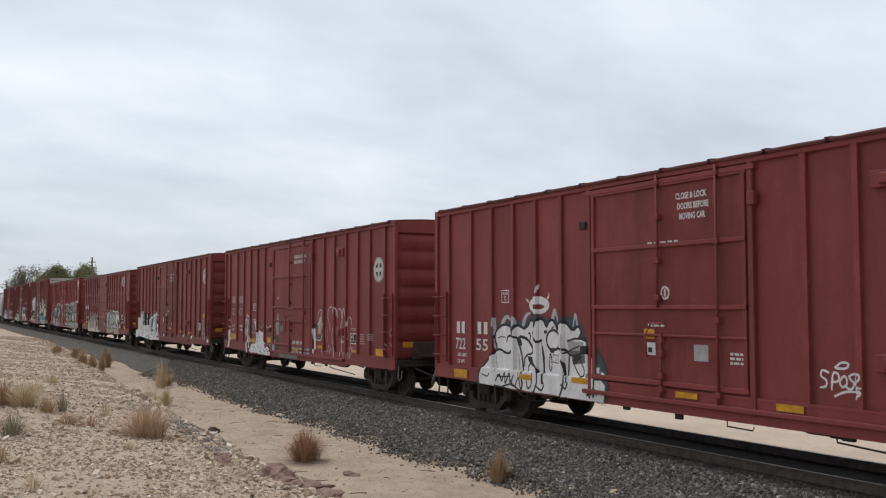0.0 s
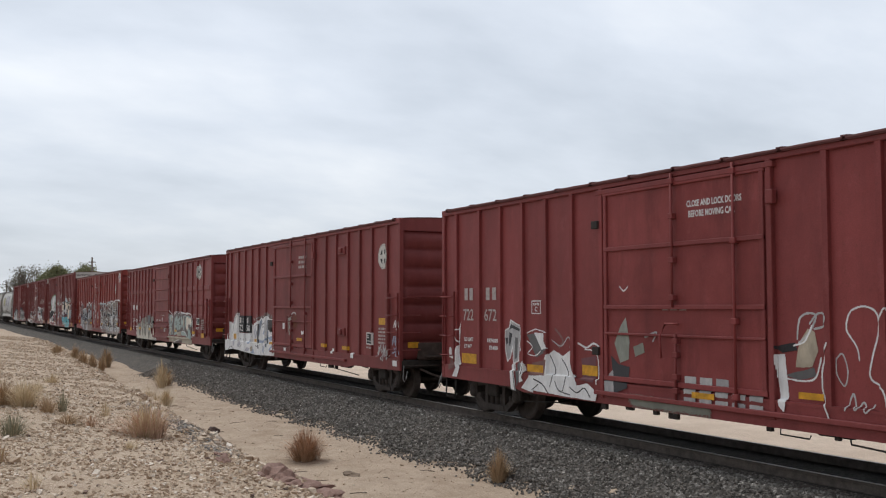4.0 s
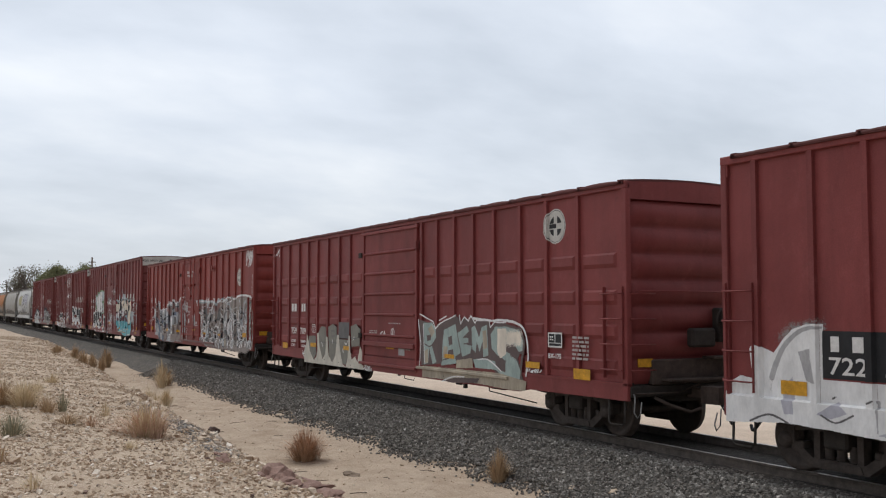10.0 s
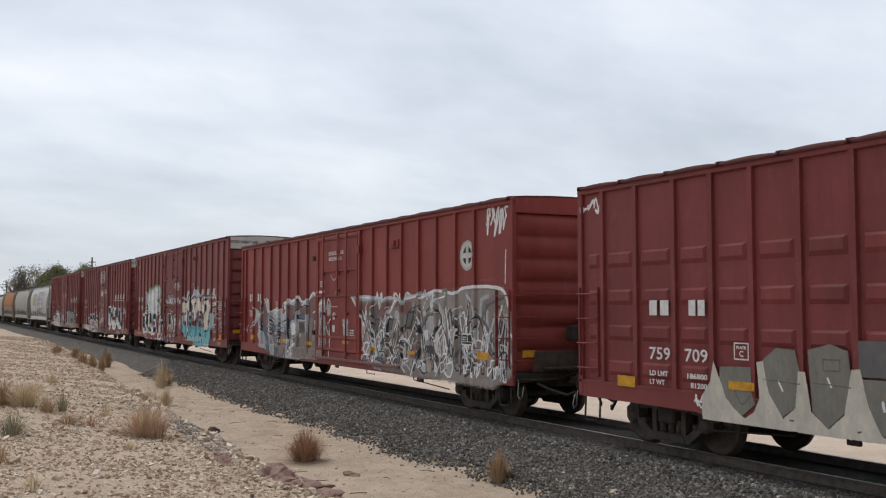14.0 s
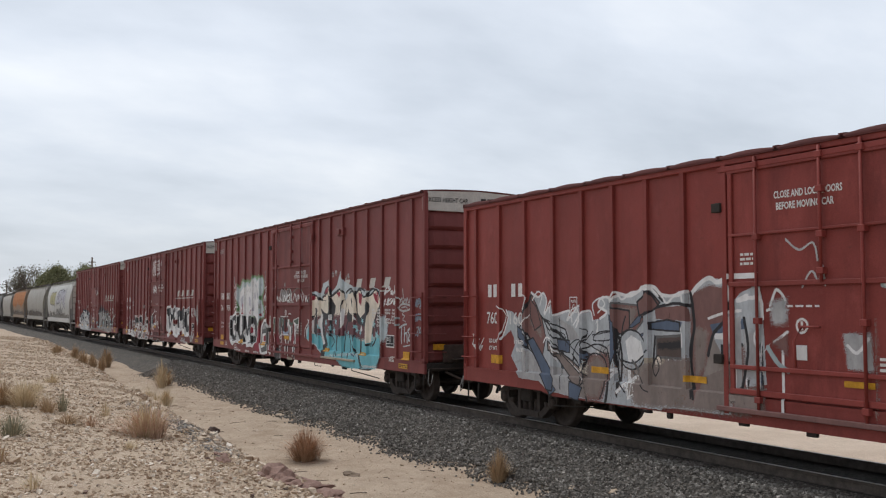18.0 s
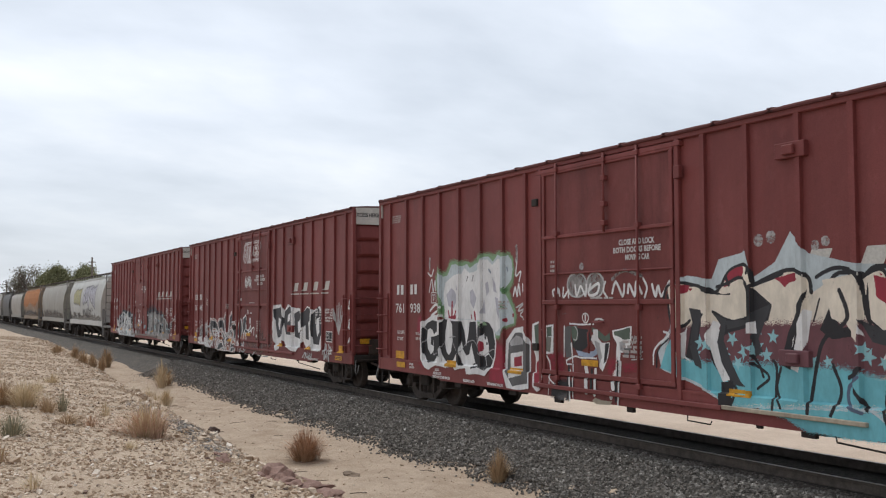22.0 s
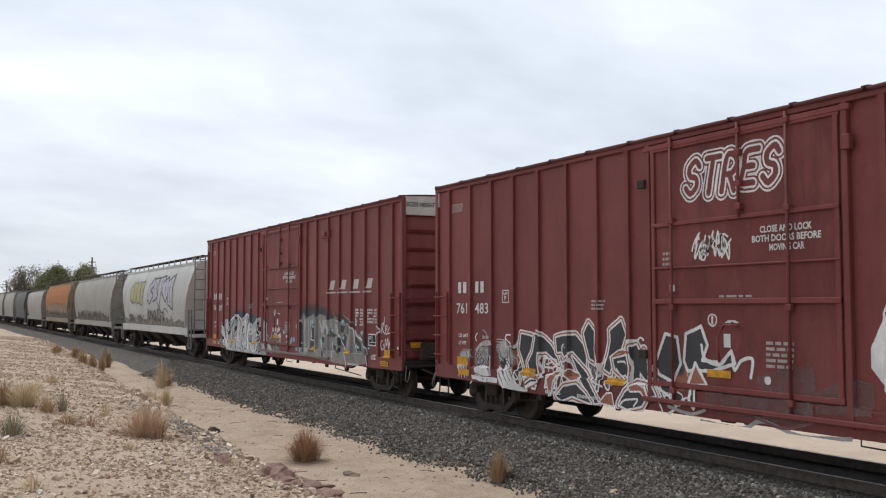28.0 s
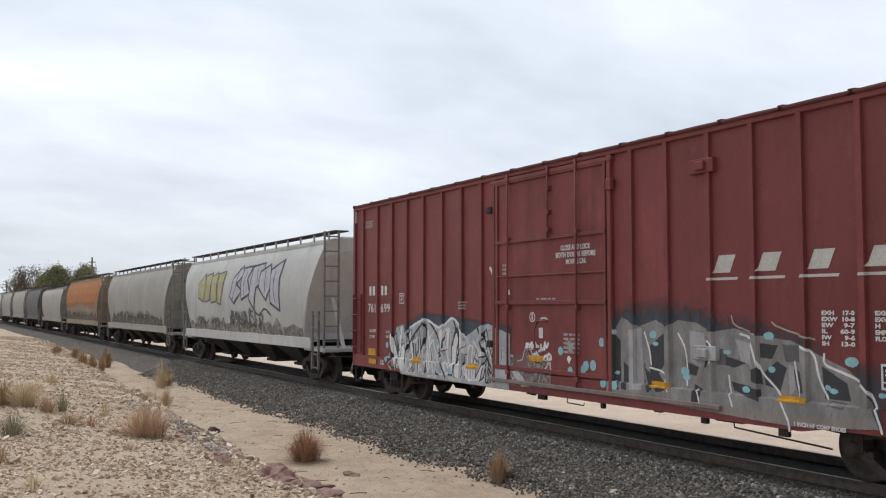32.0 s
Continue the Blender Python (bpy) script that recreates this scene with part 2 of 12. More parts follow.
SMOKE = spray_paint("smoky_grey_spray", (0.13, 0.125, 0.125), 0.6, 0.6)
SLATE = spray_paint("slate_blue_spray", (0.095, 0.125, 0.185), 0.6, 0.45)
PALE_BLUE = spray_paint("pale_blue_spray", (0.34, 0.40, 0.52), 0.6, 0.5)
MAUVE = spray_paint("faded_mauve_spray", (0.20, 0.10, 0.09), 0.6, 0.5)
AQUA = spray_paint("turquoise_spray", (0.16, 0.46, 0.52), 0.55, 0.4)
SKY_BLUE = spray_paint("light_aqua_spray", (0.28, 0.52, 0.56), 0.55, 0.4)
IVORY = spray_paint("cream_spray", (0.74, 0.66, 0.55), 0.6, 0.4)
SAGE = spray_paint("pale_green_spray", (0.32, 0.335, 0.285), 0.6, 0.7)
OLIVE_GREY = spray_paint("olive_grey_spray", (0.21, 0.20, 0.17), 0.6, 0.6)
TAUPE = spray_paint("taupe_spray", (0.24, 0.19, 0.17), 0.6, 0.6)
GREEN = spray_paint("green_spray", (0.10, 0.22, 0.09), 0.6, 0.5)
CRIMSON = spray_paint("crimson_spray", (0.30, 0.03, 0.05), 0.6, 0.4)
FROST = spray_paint("worn_frosty_spray", (0.46, 0.48, 0.50), 0.6, 0.7)
FROST_BLUE = spray_paint("bluish_white_spray", (0.50, 0.56, 0.58), 0.6, 0.5)
LILAC = spray_paint("lilac_white_spray", (0.46, 0.45, 0.50), 0.6, 0.5)
GREEN_PALE = spray_paint("pale_leaf_green_spray", (0.22, 0.34, 0.19), 0.6, 0.5)
PALE_TEAL = spray_paint("pale_teal_spray", (0.36, 0.43, 0.44), 0.6, 0.6)
TAUPE_PALE = spray_paint("pale_taupe_spray", (0.30, 0.255, 0.23), 0.6, 0.7)
SALMON_DULL = spray_paint("dull_salmon_spray", (0.33, 0.13, 0.085), 0.6, 0.6)
SAGE_DARK = spray_paint("dusky_sage_spray", (0.24, 0.24, 0.20), 0.6, 0.6)
IVORY_DIRT = spray_paint("stained_cream_spray", (0.44, 0.375, 0.285), 0.6, 0.8)
RUST_SPRAY = spray_paint("rusty_brown_stain", (0.20, 0.10, 0.05), 0.8, 0.6)
BISTRE = spray_paint("dark_brown_spray", (0.10, 0.07, 0.06), 0.6, 0.5)
PLUM_GREY = spray_paint("dusty_plum_spray", (0.16, 0.065, 0.075), 0.6, 0.5)
SMOKE_GREEN = spray_paint("smoky_green_spray", (0.10, 0.13, 0.10), 0.6, 0.6)
SMOKE_TEAL = spray_paint("smoky_teal_spray", (0.06, 0.078, 0.092), 0.6, 0.6)
CHARCOAL = spray_paint("charcoal_spray", (0.05, 0.05, 0.055), 0.6, 0.5)
SLATE_PALE = spray_paint("pale_slate_spray", (0.24, 0.28, 0.34), 0.6, 0.6)
PATCH = plain("dark_paint_patch", (0.045, 0.04, 0.038), 0.6, 0, 4, 0.3)
GREY_STENCIL = plain("worn_stencil_paint", (0.40, 0.35, 0.33), 0.7, 0, 14, 0.2)


def haze(name, base, amount):
    """A thin spray mist: opaque in specks only."""
    m = Mat(name, 0.7)
    m.colour(base)
    f = m.ramp(m.noise(5, 6, 0.75), [(0.5 - amount * 0.25, (0, 0, 0)), (0.85 - amount * 0.25, (amount * 1.1,) * 3)])
    m.L.new(f, m.b.inputs["Alpha"])
    return m.m


WHITE_MIST = haze("white_mist", (0.55, 0.55, 0.54), 0.8)
DUSK_MIST = haze("dusky_mist", (0.19, 0.135, 0.125), 0.75)
GREY_MIST = haze("grey_mist", (0.33, 0.32, 0.31), 0.85)


# ---- mesh helpers ----
class Form:
    """Vertices and faces of one mesh."""

    def __init__(self):
        self.v, self.f, self.s = [], [], []

    def add(self, verts, faces, smooth=False):
        o = len(self.v)
        self.v.extend(verts)
        self.f.extend([tuple(i + o for i in f) for f in faces])
        self.s.extend([smooth] * len(faces))
        return self

    def box(self, x0, x1, y0, y1, z0, z1, c=0.0):
        if c <= 0:
            v = [(x, y, z) for x in (x0, x1) for y in (y0, y1) for z in (z0, z1)]
            return self.add(v, [(0, 1, 3, 2), (4, 6, 7, 5), (0, 4, 5, 1), (2, 3, 7, 6), (0, 2, 6, 4), (1, 5, 7, 3)])
        bm = bmesh.new()
        vs = [bm.verts.new((x, y, z)) for x in (x0, x1) for y in (y0, y1) for z in (z0, z1)]
        for q in ((0, 1, 3, 2), (4, 6, 7, 5), (0, 4, 5, 1), (2, 3, 7, 6), (0, 2, 6, 4), (1, 5, 7, 3)):
            bm.faces.new([vs[i] for i in q])
        bmesh.ops.bevel(bm, geom=bm.edges[:], offset=c, segments=1, affect="EDGES")
        bm.verts.index_update()
        self.add([tuple(v.co) for v in bm.verts], [tuple(v.index for v in f.verts) for f in bm.faces])
        bm.free()
        return self

    def prism(self, outline, a, b, axis="x", smooth=False):
        """outline: points in the plane across the axis, (y, z) for x, (x, z) for y, (x, y) for z."""
        n = len(outline)

        def at(p, d):
            return {"x": (d, p[0], p[1]), "y": (p[0], d, p[1]), "z": (p[0], p[1], d)}[axis]
        v = [at(p, a) for p in outline] + [at(p, b) for p in outline]
        self.add(v, [(i, (i + 1) % n, n + (i + 1) % n, n + i) for i in range(n)], smooth)
        o = len(self.v) - 2 * n
        self.f += [tuple(range(o + n - 1, o - 1, -1)), tuple(range(o + n, o + 2 * n))]
        self.s += [False, False]
        return self

    def lathe(self, profile, centre, axis="y", seg=24):
        """profile: (distance along the axis, radius) pairs."""
        v, f = [], []
        for d, r in profile:
            for i in range(seg):
                a = 2 * math.pi * i / seg
                p, q = r * math.cos(a), r * math.sin(a)
                v.append({"y": (centre[0] + p, centre[1] + d, centre[2] + q), "x": (centre[0] + d, centre[1] + p, centre[2] + q), "z": (centre[0] + p, centre[1] + q, centre[2] + d)}[axis])
        for k in range(len(profile) - 1):
            for i in range(seg):
                f.append((k * seg + i, k * seg + (i + 1) % seg, (k + 1) * seg + (i + 1) % seg, (k + 1) * seg + i))
        return self.add(v, f, True)

    def tube(self, pts, r, seg=6):
        pts = [Vector(p) for p in pts]
        v, f = [], []
        for k, p in enumerate(pts):
            d = (pts[min(k + 1, len(pts) - 1)] - pts[max(k - 1, 0)]).normalized()
            side = d.cross(Vector((0, 0, 1)) if abs(d.z) < 0.9 else Vector((1, 0, 0))).normalized()
            up = side.cross(d)
            for i in range(seg):
                a = 2 * math.pi * i / seg
                v.append(tuple(p + side * (r * math.cos(a)) + up * (r * math.sin(a))))
        for k in range(len(pts) - 1):
            for i in range(seg):
                f.append((k * seg + i, k * seg + (i + 1) % seg, (k + 1) * seg + (i + 1) % seg, (k + 1) * seg + i))
        f += [tuple(range(seg - 1, -1, -1)), tuple(range((len(pts) - 1) * seg, len(pts) * seg))]
        return self.add(v, f, True)

    def mesh(self, name, material, mend=True):
        me = bpy.data.meshes.new(name)
        me.from_pydata(self.v, [], self.f)
        me.polygons.foreach_set("use_smooth", self.s)
        me.materials.append(material)
        if mend:
            bm = bmesh.new()
            bm.from_mesh(me)
            bmesh.ops.recalc_face_normals(bm, faces=bm.faces[:])
            bm.to_mesh(me)
            bm.free()
        me.update()
        return me


def part(name, form, material, parent, label="", at=None, mend=True):
    """Links a form, or a mesh that is already made, as one mesh object under a thing or under a part."""
    ob = new(name, form.mesh(name, material, mend) if isinstance(form, Form) else form)
    ob.parent = parent
    if at is not None:
        ob.matrix_basis = at
    if label:
        ob["label"] = label
    return ob


def thing(name, x, y, z, label, category, group="", kind=""):
    ob = new(name)
    ob.empty_display_size = 0.3
    ob.location = (x, y, z)
    return tagged(ob, label, category, group, kind)


# ---- ground, track ----
def fbm(x, y, s, o=0.0):
    return noise.fractal(Vector((x * s + o, y * s - o, o * 0.7)), 1.0, 2.0, 4)


def smooth(a, b, v):
    t = min(1, max(0, (v - a) / (b - a)))
    return t * t * (3 - 2 * t)


def ground_height(x, y):
    """Bank with the camera on it, the ditch, the ballast bed of the track, and the plain beyond."""
    crest = 3.5 + 2.4 * smooth(5, 65, -x) + 0.22 * fbm(x, 3.0, 0.25, 5)
    bank = 0.42 + 0.10 * max(0.0, crest - y) * smooth(7, 0, crest - y) + 0.25 * smooth(0, 8, crest - y)
    bank += 0.05 * fbm(x, y, 0.8, 2) + 0.02 * fbm(x, y, 3.5, 9)
    ditch = -0.72 + 0.05 * fbm(x, y, 0.5, 7) + 0.012 * fbm(x, y, 3.0, 4)
    z = bank + (ditch - bank) * smooth(crest - 0.1, crest + 1.9, y)
    if y > 7.5:
        near = -0.72 + (y - 8.85) / (10.25 - 8.85) * 0.5
        far = -0.45 + (14.6 - y) / 1.1 * 0.25
        bed = min(-0.22, near, far if y > 12 else 9)
        rim = 0.02 * fbm(x, y, 1.3, 3)
        if y < 12:
            z = max(z, bed + rim * smooth(10.3, 9.3, y))
        else:
            plainz = -0.45 + 0.03 * fbm(x, y, 0.3, 7)
            z = max(bed, plainz)
    return z


def crest_at(x):
    """Where the bank's edge lies across the track's direction."""
    return 3.5 + 2.4 * smooth(5, 65, -x) + 0.22 * fbm(x, 3.0, 0.25, 5)


def spill_at(x, y):
    """How much grey gravel lies spilled over the bank's edge."""
    along = smooth(-21.0, -17.5, x) * smooth(-10.8, -13.0, x)
    return 0.75 * along * max(0.0, 1 - ((y - 4.02 + 0.3 * fbm(x, y, 0.8, 31)) / 0.75) ** 2)


def make_ground():
    xs = [-3000, -1500, -800, -450, -300, -220, -170, -130] + [-100 + 2.5 * i for i in range(24)] + [-40 + 0.8 * i for i in range(25)] + [-20 + 0.18 * i for i in range(150)]
    xs += [7 + 1.0 * i for i in range(14)] + [30, 50, 90, 160, 300, 600, 1500, 3000]
    ys = [-3000, -1200, -500, -200, -90, -40, -20, -12, -8] + [-5 + 0.5 * i for i in range(10)] + [0 + 0.14 * i for i in range(76)] + [10.7, 11.2, 11.8, 12.4, 13.0, 13.3, 13.6, 13.9, 14.2, 14.6, 15.2, 16, 17.5, 20, 24, 30, 40, 60, 100, 180, 350, 700, 1400, 3000]
    f = Form()
    nx, ny = len(xs), len(ys)
    f.v = [(x, y, ground_height(x, y)) for x in xs for y in ys]
    f.f = [(i * ny + j, (i + 1) * ny + j, (i + 1) * ny + j + 1, i * ny + j + 1) for i in range(nx - 1) for j in range(ny - 1)]
    f.s = [True] * len(f.f)
    me = f.mesh("ground", GROUND, False)
    caliche = me.attributes.new("caliche", "FLOAT", "POINT")
    spill = me.attributes.new("spill", "FLOAT", "POINT")
    lit_caliche = me.attributes.new("lit_caliche", "FLOAT", "POINT")
    for i, (x, y, z) in enumerate(f.v):
        c = crest_at(x)
        caliche.data[i].value = smooth(c + 2.3, c + 0.5, y + 0.5 * fbm(x, y, 0.9, 12))
        spill.data[i].value = spill_at(x, y)
        # brightened strip of ground beyond the track
        lit_caliche.data[i].value = smooth(14.2, 15.0, y) * smooth(60.0, 30.0, y)
    ob = new("ground", me)
    tagged(ob, "pale dry sandy ground with scattered grit", "ground", kind="structure")


make_ground()


def ballast_material():
    m = Mat("ballast_gravel", 0.9)
    cell = m.voronoi(22, out="Color")
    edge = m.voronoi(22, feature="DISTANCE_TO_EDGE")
    # stone tones are lowered and their gaps darkened to paint in self-shade
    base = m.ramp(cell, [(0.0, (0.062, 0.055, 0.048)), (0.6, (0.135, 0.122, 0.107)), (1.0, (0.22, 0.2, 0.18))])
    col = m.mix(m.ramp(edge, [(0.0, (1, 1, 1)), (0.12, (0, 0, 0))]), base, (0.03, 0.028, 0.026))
    col = m.mix(m.ramp(m.noise(0.9, 4), [(0.4, (0, 0, 0)), (0.75, (0.5, 0.5, 0.5))]), col, (0.15, 0.125, 0.10))
    col = m.mix(1.0, col, m.ramp(m.voronoi(5.5, out="Color"), [(0.0, (0.7,) * 3), (1.0, (1.35,) * 3)]), "MULTIPLY")
    return m.colour(col).bump(edge, 0.8, 0.03).m


def make_ballast():
    """The bed of broken stone under the track, with ragged toes."""
    rng = random.Random(3)
    xs = [-1500, -800, -450, -300, -220, -170, -130, -100] + [-95 + 2.5 * i for i in range(22)] + [-40 + 0.6 * i for i in range(80)] + [9, 12, 18, 30, 60, 120]
    f = Form()
    rows = [0.0, 0.25, 0.5, 0.75, 1.0]
    for x in xs:
        toe = 8.87 + 0.3 * fbm(x, 1, 0.5, 8) + 0.13 * fbm(x, 4, 2.2, 1)
        ys = [toe + (10.3 - toe) * r for r in rows] + [11.0, 11.85, 12.7, 13.45, 14.1, 14.9 + 0.2 * fbm(x, 9, 0.5, 8)]
        f.v += [(x, y, ground_height(x, y) + (-0.05 if y in (ys[0], ys[-1]) else 0.045 if y < 10.4 else -0.03)) for y in ys]
    ny = 11
    f.f = [(i * ny + j, (i + 1) * ny + j, (i + 1) * ny + j + 1, i * ny + j + 1) for i in range(len(xs) - 1) for j in range(ny - 1)]
    f.s = [True] * len(f.f)
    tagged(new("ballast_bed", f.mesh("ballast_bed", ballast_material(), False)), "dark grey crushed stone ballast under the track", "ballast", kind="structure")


def scatter(name, material, places, label, category, seed, flat=0.7):
    """Many small broken stones as one mesh. places: x, y, z, size."""
    rng = np.random.RandomState(seed)
    base = np.array([(x, y, z) for x in (-1, 1) for y in (-1, 1) for z in (-1, 1)], float) * 0.5
    quads = np.array([(0, 1, 3, 2), (4, 6, 7, 5), (0, 4, 5, 1), (2, 3, 7, 6), (0, 2, 6, 4), (1, 5, 7, 3)])
    P = np.array(places)
    n = len(P)
    jit = base[None] * (1 + 0.55 * rng.uniform(-1, 1, (n, 8, 3)))
    a = rng.uniform(0, 6.283, n)
    ca, sa = np.cos(a)[:, None], np.sin(a)[:, None]
    tilt = rng.uniform(-0.6, 0.6, n)[:, None]
    x, y, z = jit[..., 0], jit[..., 1] * 0.8, jit[..., 2] * flat
    x, z = x * np.cos(tilt) - z * np.sin(tilt), x * np.sin(tilt) + z * np.cos(tilt)
    v = np.stack([x * ca - y * sa, x * sa + y * ca, z], -1) * P[:, 3][:, None, None] + P[:, None, :3]
    f = (quads[None] + 8 * np.arange(n)[:, None, None]).reshape(-1, 4)
    me = bpy.data.meshes.new(name)
    me.from_pydata(v.reshape(-1, 3).tolist(), [], f.tolist())
    me.materials.append(material)
    me.update()
    return tagged(new(name, me), label, category, kind="stuff")


def make_track():
    for name, y in (("rail", CENTRE - 0.755), ("rail", CENTRE + 0.755)):
        t = thing(name, 0, y, 0, "rusty steel rail with a polished top", "rail", "rails of the track", "structure")
        web = Form()
        web.prism([(-0.07, -0.175), (0.07, -0.175), (0.07, -0.16), (0.012, -0.145), (0.012, -0.045), (0.036, -0.035), (0.036, -0.006), (-0.036, -0.006), (-0.036, -0.035), (-0.012, -0.045), (-0.012, -0.145), (-0.07, -0.16)], -700, 120)
        part("rail_web", web, RAIL_SIDE, t)
        part("rail_head", Form().prism([(-0.03, -0.0055), (0.03, -0.0055), (0.01, 0.0), (-0.01, 0.0)], -700, 120), RAIL_TOP, t, "polished running surface")
    tie = Form().box(-0.115, 0.115, -1.32, 1.32, -0.09, 0.09, 0.012).mesh("tie", TIE)
    plate = Form().box(-0.09, 0.09, -0.18, 0.18, -0.012, 0.012).mesh("tie_plate", RAIL_SIDE)
    rng = random.Random(11)
    bed = thing("track_ties", 0, CENTRE, 0, "weathered dark wooden ties set in ballast", "railroad ties", kind="structure")
    far = Form()
    for i in range(260):
        x = 12 - 0.53 * i
        m = pose(x + rng.uniform(-0.02, 0.02), rng.uniform(-0.05, 0.05), -0.262 + rng.uniform(-0.012, 0.012), 0, 0, rng.uniform(-1, 1))
        if i < 130:
            part("tie", tie, TIE, bed, at=m @ pose(0, rng.uniform(-0.14, -0.02), 0.012))
            part("tie_plate", plate, RAIL_SIDE, bed, at=pose(x, -0.755, -0.178))
        else:
            far.box(x - 0.115, x + 0.115, -1.32, 1.32, -0.36, -0.18)
    tagged(part("distant_ties", far, TIE, bed), kind="stuff")
    rng = random.Random(5)
    stones = []
    for _ in range(85000):
        x = 6 - 52 * rng.random() ** 1.35
        y = 8.2 + 2.5 * rng.random()
        toe = 8.87 + 0.3 * fbm(x, 1, 0.5, 8) + 0.13 * fbm(x, 4, 2.2, 1)
        if y < toe + 0.12 - 0.22 * abs(rng.gauss(0, 1)):
            continue
        stones.append((x, y, ground_height(x, y) + (0.045 if y > toe + 0.1 else 0.012) + rng.uniform(0, 0.014), rng.uniform(0.022, 0.045) * (1.4 if rng.random() < 0.1 else 1)))
    grime = []
    for _ in range(22000):
        x, y = 7 - 50 * rng.random() ** 1.4, 10.1 + 0.85 * rng.random()
        grime.append((x, y, max(ground_height(x, y) + 0.02, -0.255 + 0.085 * min(1, max(0, (y - 10.42) / 0.3))) + rng.uniform(0, 0.018), rng.uniform(0.022, 0.042)))
    scatter("track_stones", stone_material("grimy_track_stone", [(0, (0.085, 0.072, 0.063)), (0.8, (0.165, 0.142, 0.126)), (1.0, (0.25, 0.22, 0.2))]), grime, "grimy brown stones beside the near rail", "ballast stones", 2, 0.8)
    strip = Form()
    sx = [-700, -300, -150, -90, -60] + [-45 + 1.5 * i for i in range(36)] + [20, 60, 120]
    for x in sx:
        strip.v += [(x, 10.42 + 0.12 * fbm(x, 2, 0.9, 6), -0.255), (x, 10.72, -0.17), (x, 11.0, -0.152), (x, 11.85, -0.145), (x, 13.2, -0.15), (x, 13.5, -0.22)]
    strip.f = [(i * 6 + j, (i + 1) * 6 + j, (i + 1) * 6 + j + 1, i * 6 + j + 1) for i in range(len(sx) - 1) for j in range(5)]
    strip.s = [True] * len(strip.f)
    # bed colour is darkened for the train's shade, besides the oil
    m = Mat("oily_shaded_track_bed", 0.9)
    cell = m.voronoi(24, out="Color")
    m.colour(m.ramp(cell, [(0.0, (0.025, 0.021, 0.018)), (0.7, (0.062, 0.053, 0.046)), (1.0, (0.11, 0.097, 0.085))])).bump(m.voronoi(24, feature="DISTANCE_TO_EDGE"), 0.7, 0.03)
    tagged(new("track_bed", strip.mesh("track_bed", m.m, False)), "oily dark stone between and beside the ties, the train's shade put into its colour", "ballast", kind="structure")
    scatter("ballast_stones", BALLAST, stones, "loose angular grey ballast stones", "ballast stones", 1, 0.8)


make_ballast()
make_track()


# ---- rolling stock: shared pieces ----
def wheel_profile(side):
    s = side
    pts = [(0.0, 0.08), (0.0, 0.13), (0.03, 0.14), (0.045, 0.33), (0.0, 0.37), (0.0, 0.44), (0.01, 0.452), (0.10, 0.457), (0.112, 0.482), (0.135, 0.482), (0.14, 0.37), (0.09, 0.33), (0.075, 0.14), (0.14, 0.12), (0.14, 0.08)]
    return [(s * (0.835 - d), r) for d, r in pts]


def make_wheelset():
    f = Form()
    f.lathe(wheel_profile(-1), (0, 0, 0), "y", 36)
    f.lathe(wheel_profile(1), (0, 0, 0), "y", 36)
    f.lathe([(-1.08, 0.0), (-1.08, 0.07), (1.08, 0.07), (1.08, 0.0)], (0, 0, 0), "y", 16)
    return f.mesh("wheelset", WHEEL)


def make_side_frame():
    f = Form()
    top = [(-1.06, 0.50), (-1.06, 0.60), (-0.92, 0.68), (-0.55, 0.76), (0.55, 0.76), (0.92, 0.68), (1.06, 0.60), (1.06, 0.50), (0.92, 0.56), (0.5, 0.63), (-0.5, 0.63), (-0.92, 0.56)]
    f.prism(top, -0.085, 0.085, "y")
    low = [(-0.98, 0.50), (-0.86, 0.56), (-0.42, 0.26), (0.42, 0.26), (0.86, 0.56), (0.98, 0.50), (0.47, 0.13), (-0.47, 0.13)]
    f.prism(low, -0.085, 0.085, "y")
    for s in (-1, 1):
        f.prism([(s * 0.30, 0.24), (s * 0.40, 0.24), (s * 0.40, 0.66), (s * 0.30, 0.66)], -0.08, 0.08, "y")
    for s in (-1, 1):
        f.prism([(s * 0.72, 0.42), (s * 1.04, 0.42), (s * 1.04, 0.60), (s * 0.72, 0.66)], -0.10, 0.10, "y")
        f.box(s * 0.62 - 0.05, s * 0.62 + 0.05, -0.10, 0.10, 0.36, 0.46, 0.015)
    f.prism([(-0.5, 0.64), (0.5, 0.64), (0.44, 0.73), (-0.44, 0.73)], -0.105, 0.105, "y")
    f.prism([(-0.4, 0.15), (0.4, 0.15), (0.36, 0.24), (-0.36, 0.24)], -0.105, 0.105, "y")
    return f.mesh("side_frame", TRUCK_STEEL)


def make_spring():
    prof = [(0.26, 0.05)]
    for i in range(10):
        prof += [(0.27 + 0.022 * i, 0.075), (0.281 + 0.022 * i, 0.06)]
    return Form().lathe(prof, (0, 0, 0), "z", 10).mesh("spring", TRUCK_STEEL)


def make_bearing():
    return Form().lathe([(-0.14, 0.0), (-0.14, 0.05), (-0.12, 0.10), (-0.06, 0.125), (0.05, 0.125), (0.05, 0.0)], (0, 0, 0), "y", 16).mesh("bearing_cap", TRUCK_STEEL)


WHEELSET, SIDE_FRAME, SPRING, BEARING = make_wheelset(), make_side_frame(), make_spring(), make_bearing()
BOLSTER = Form().box(-0.2, 0.2, -1.15, 1.15, 0.42, 0.70, 0.03).box(-0.34, 0.34, -0.5, 0.5, 0.60, 0.84, 0.03).mesh("bolster", DARK)
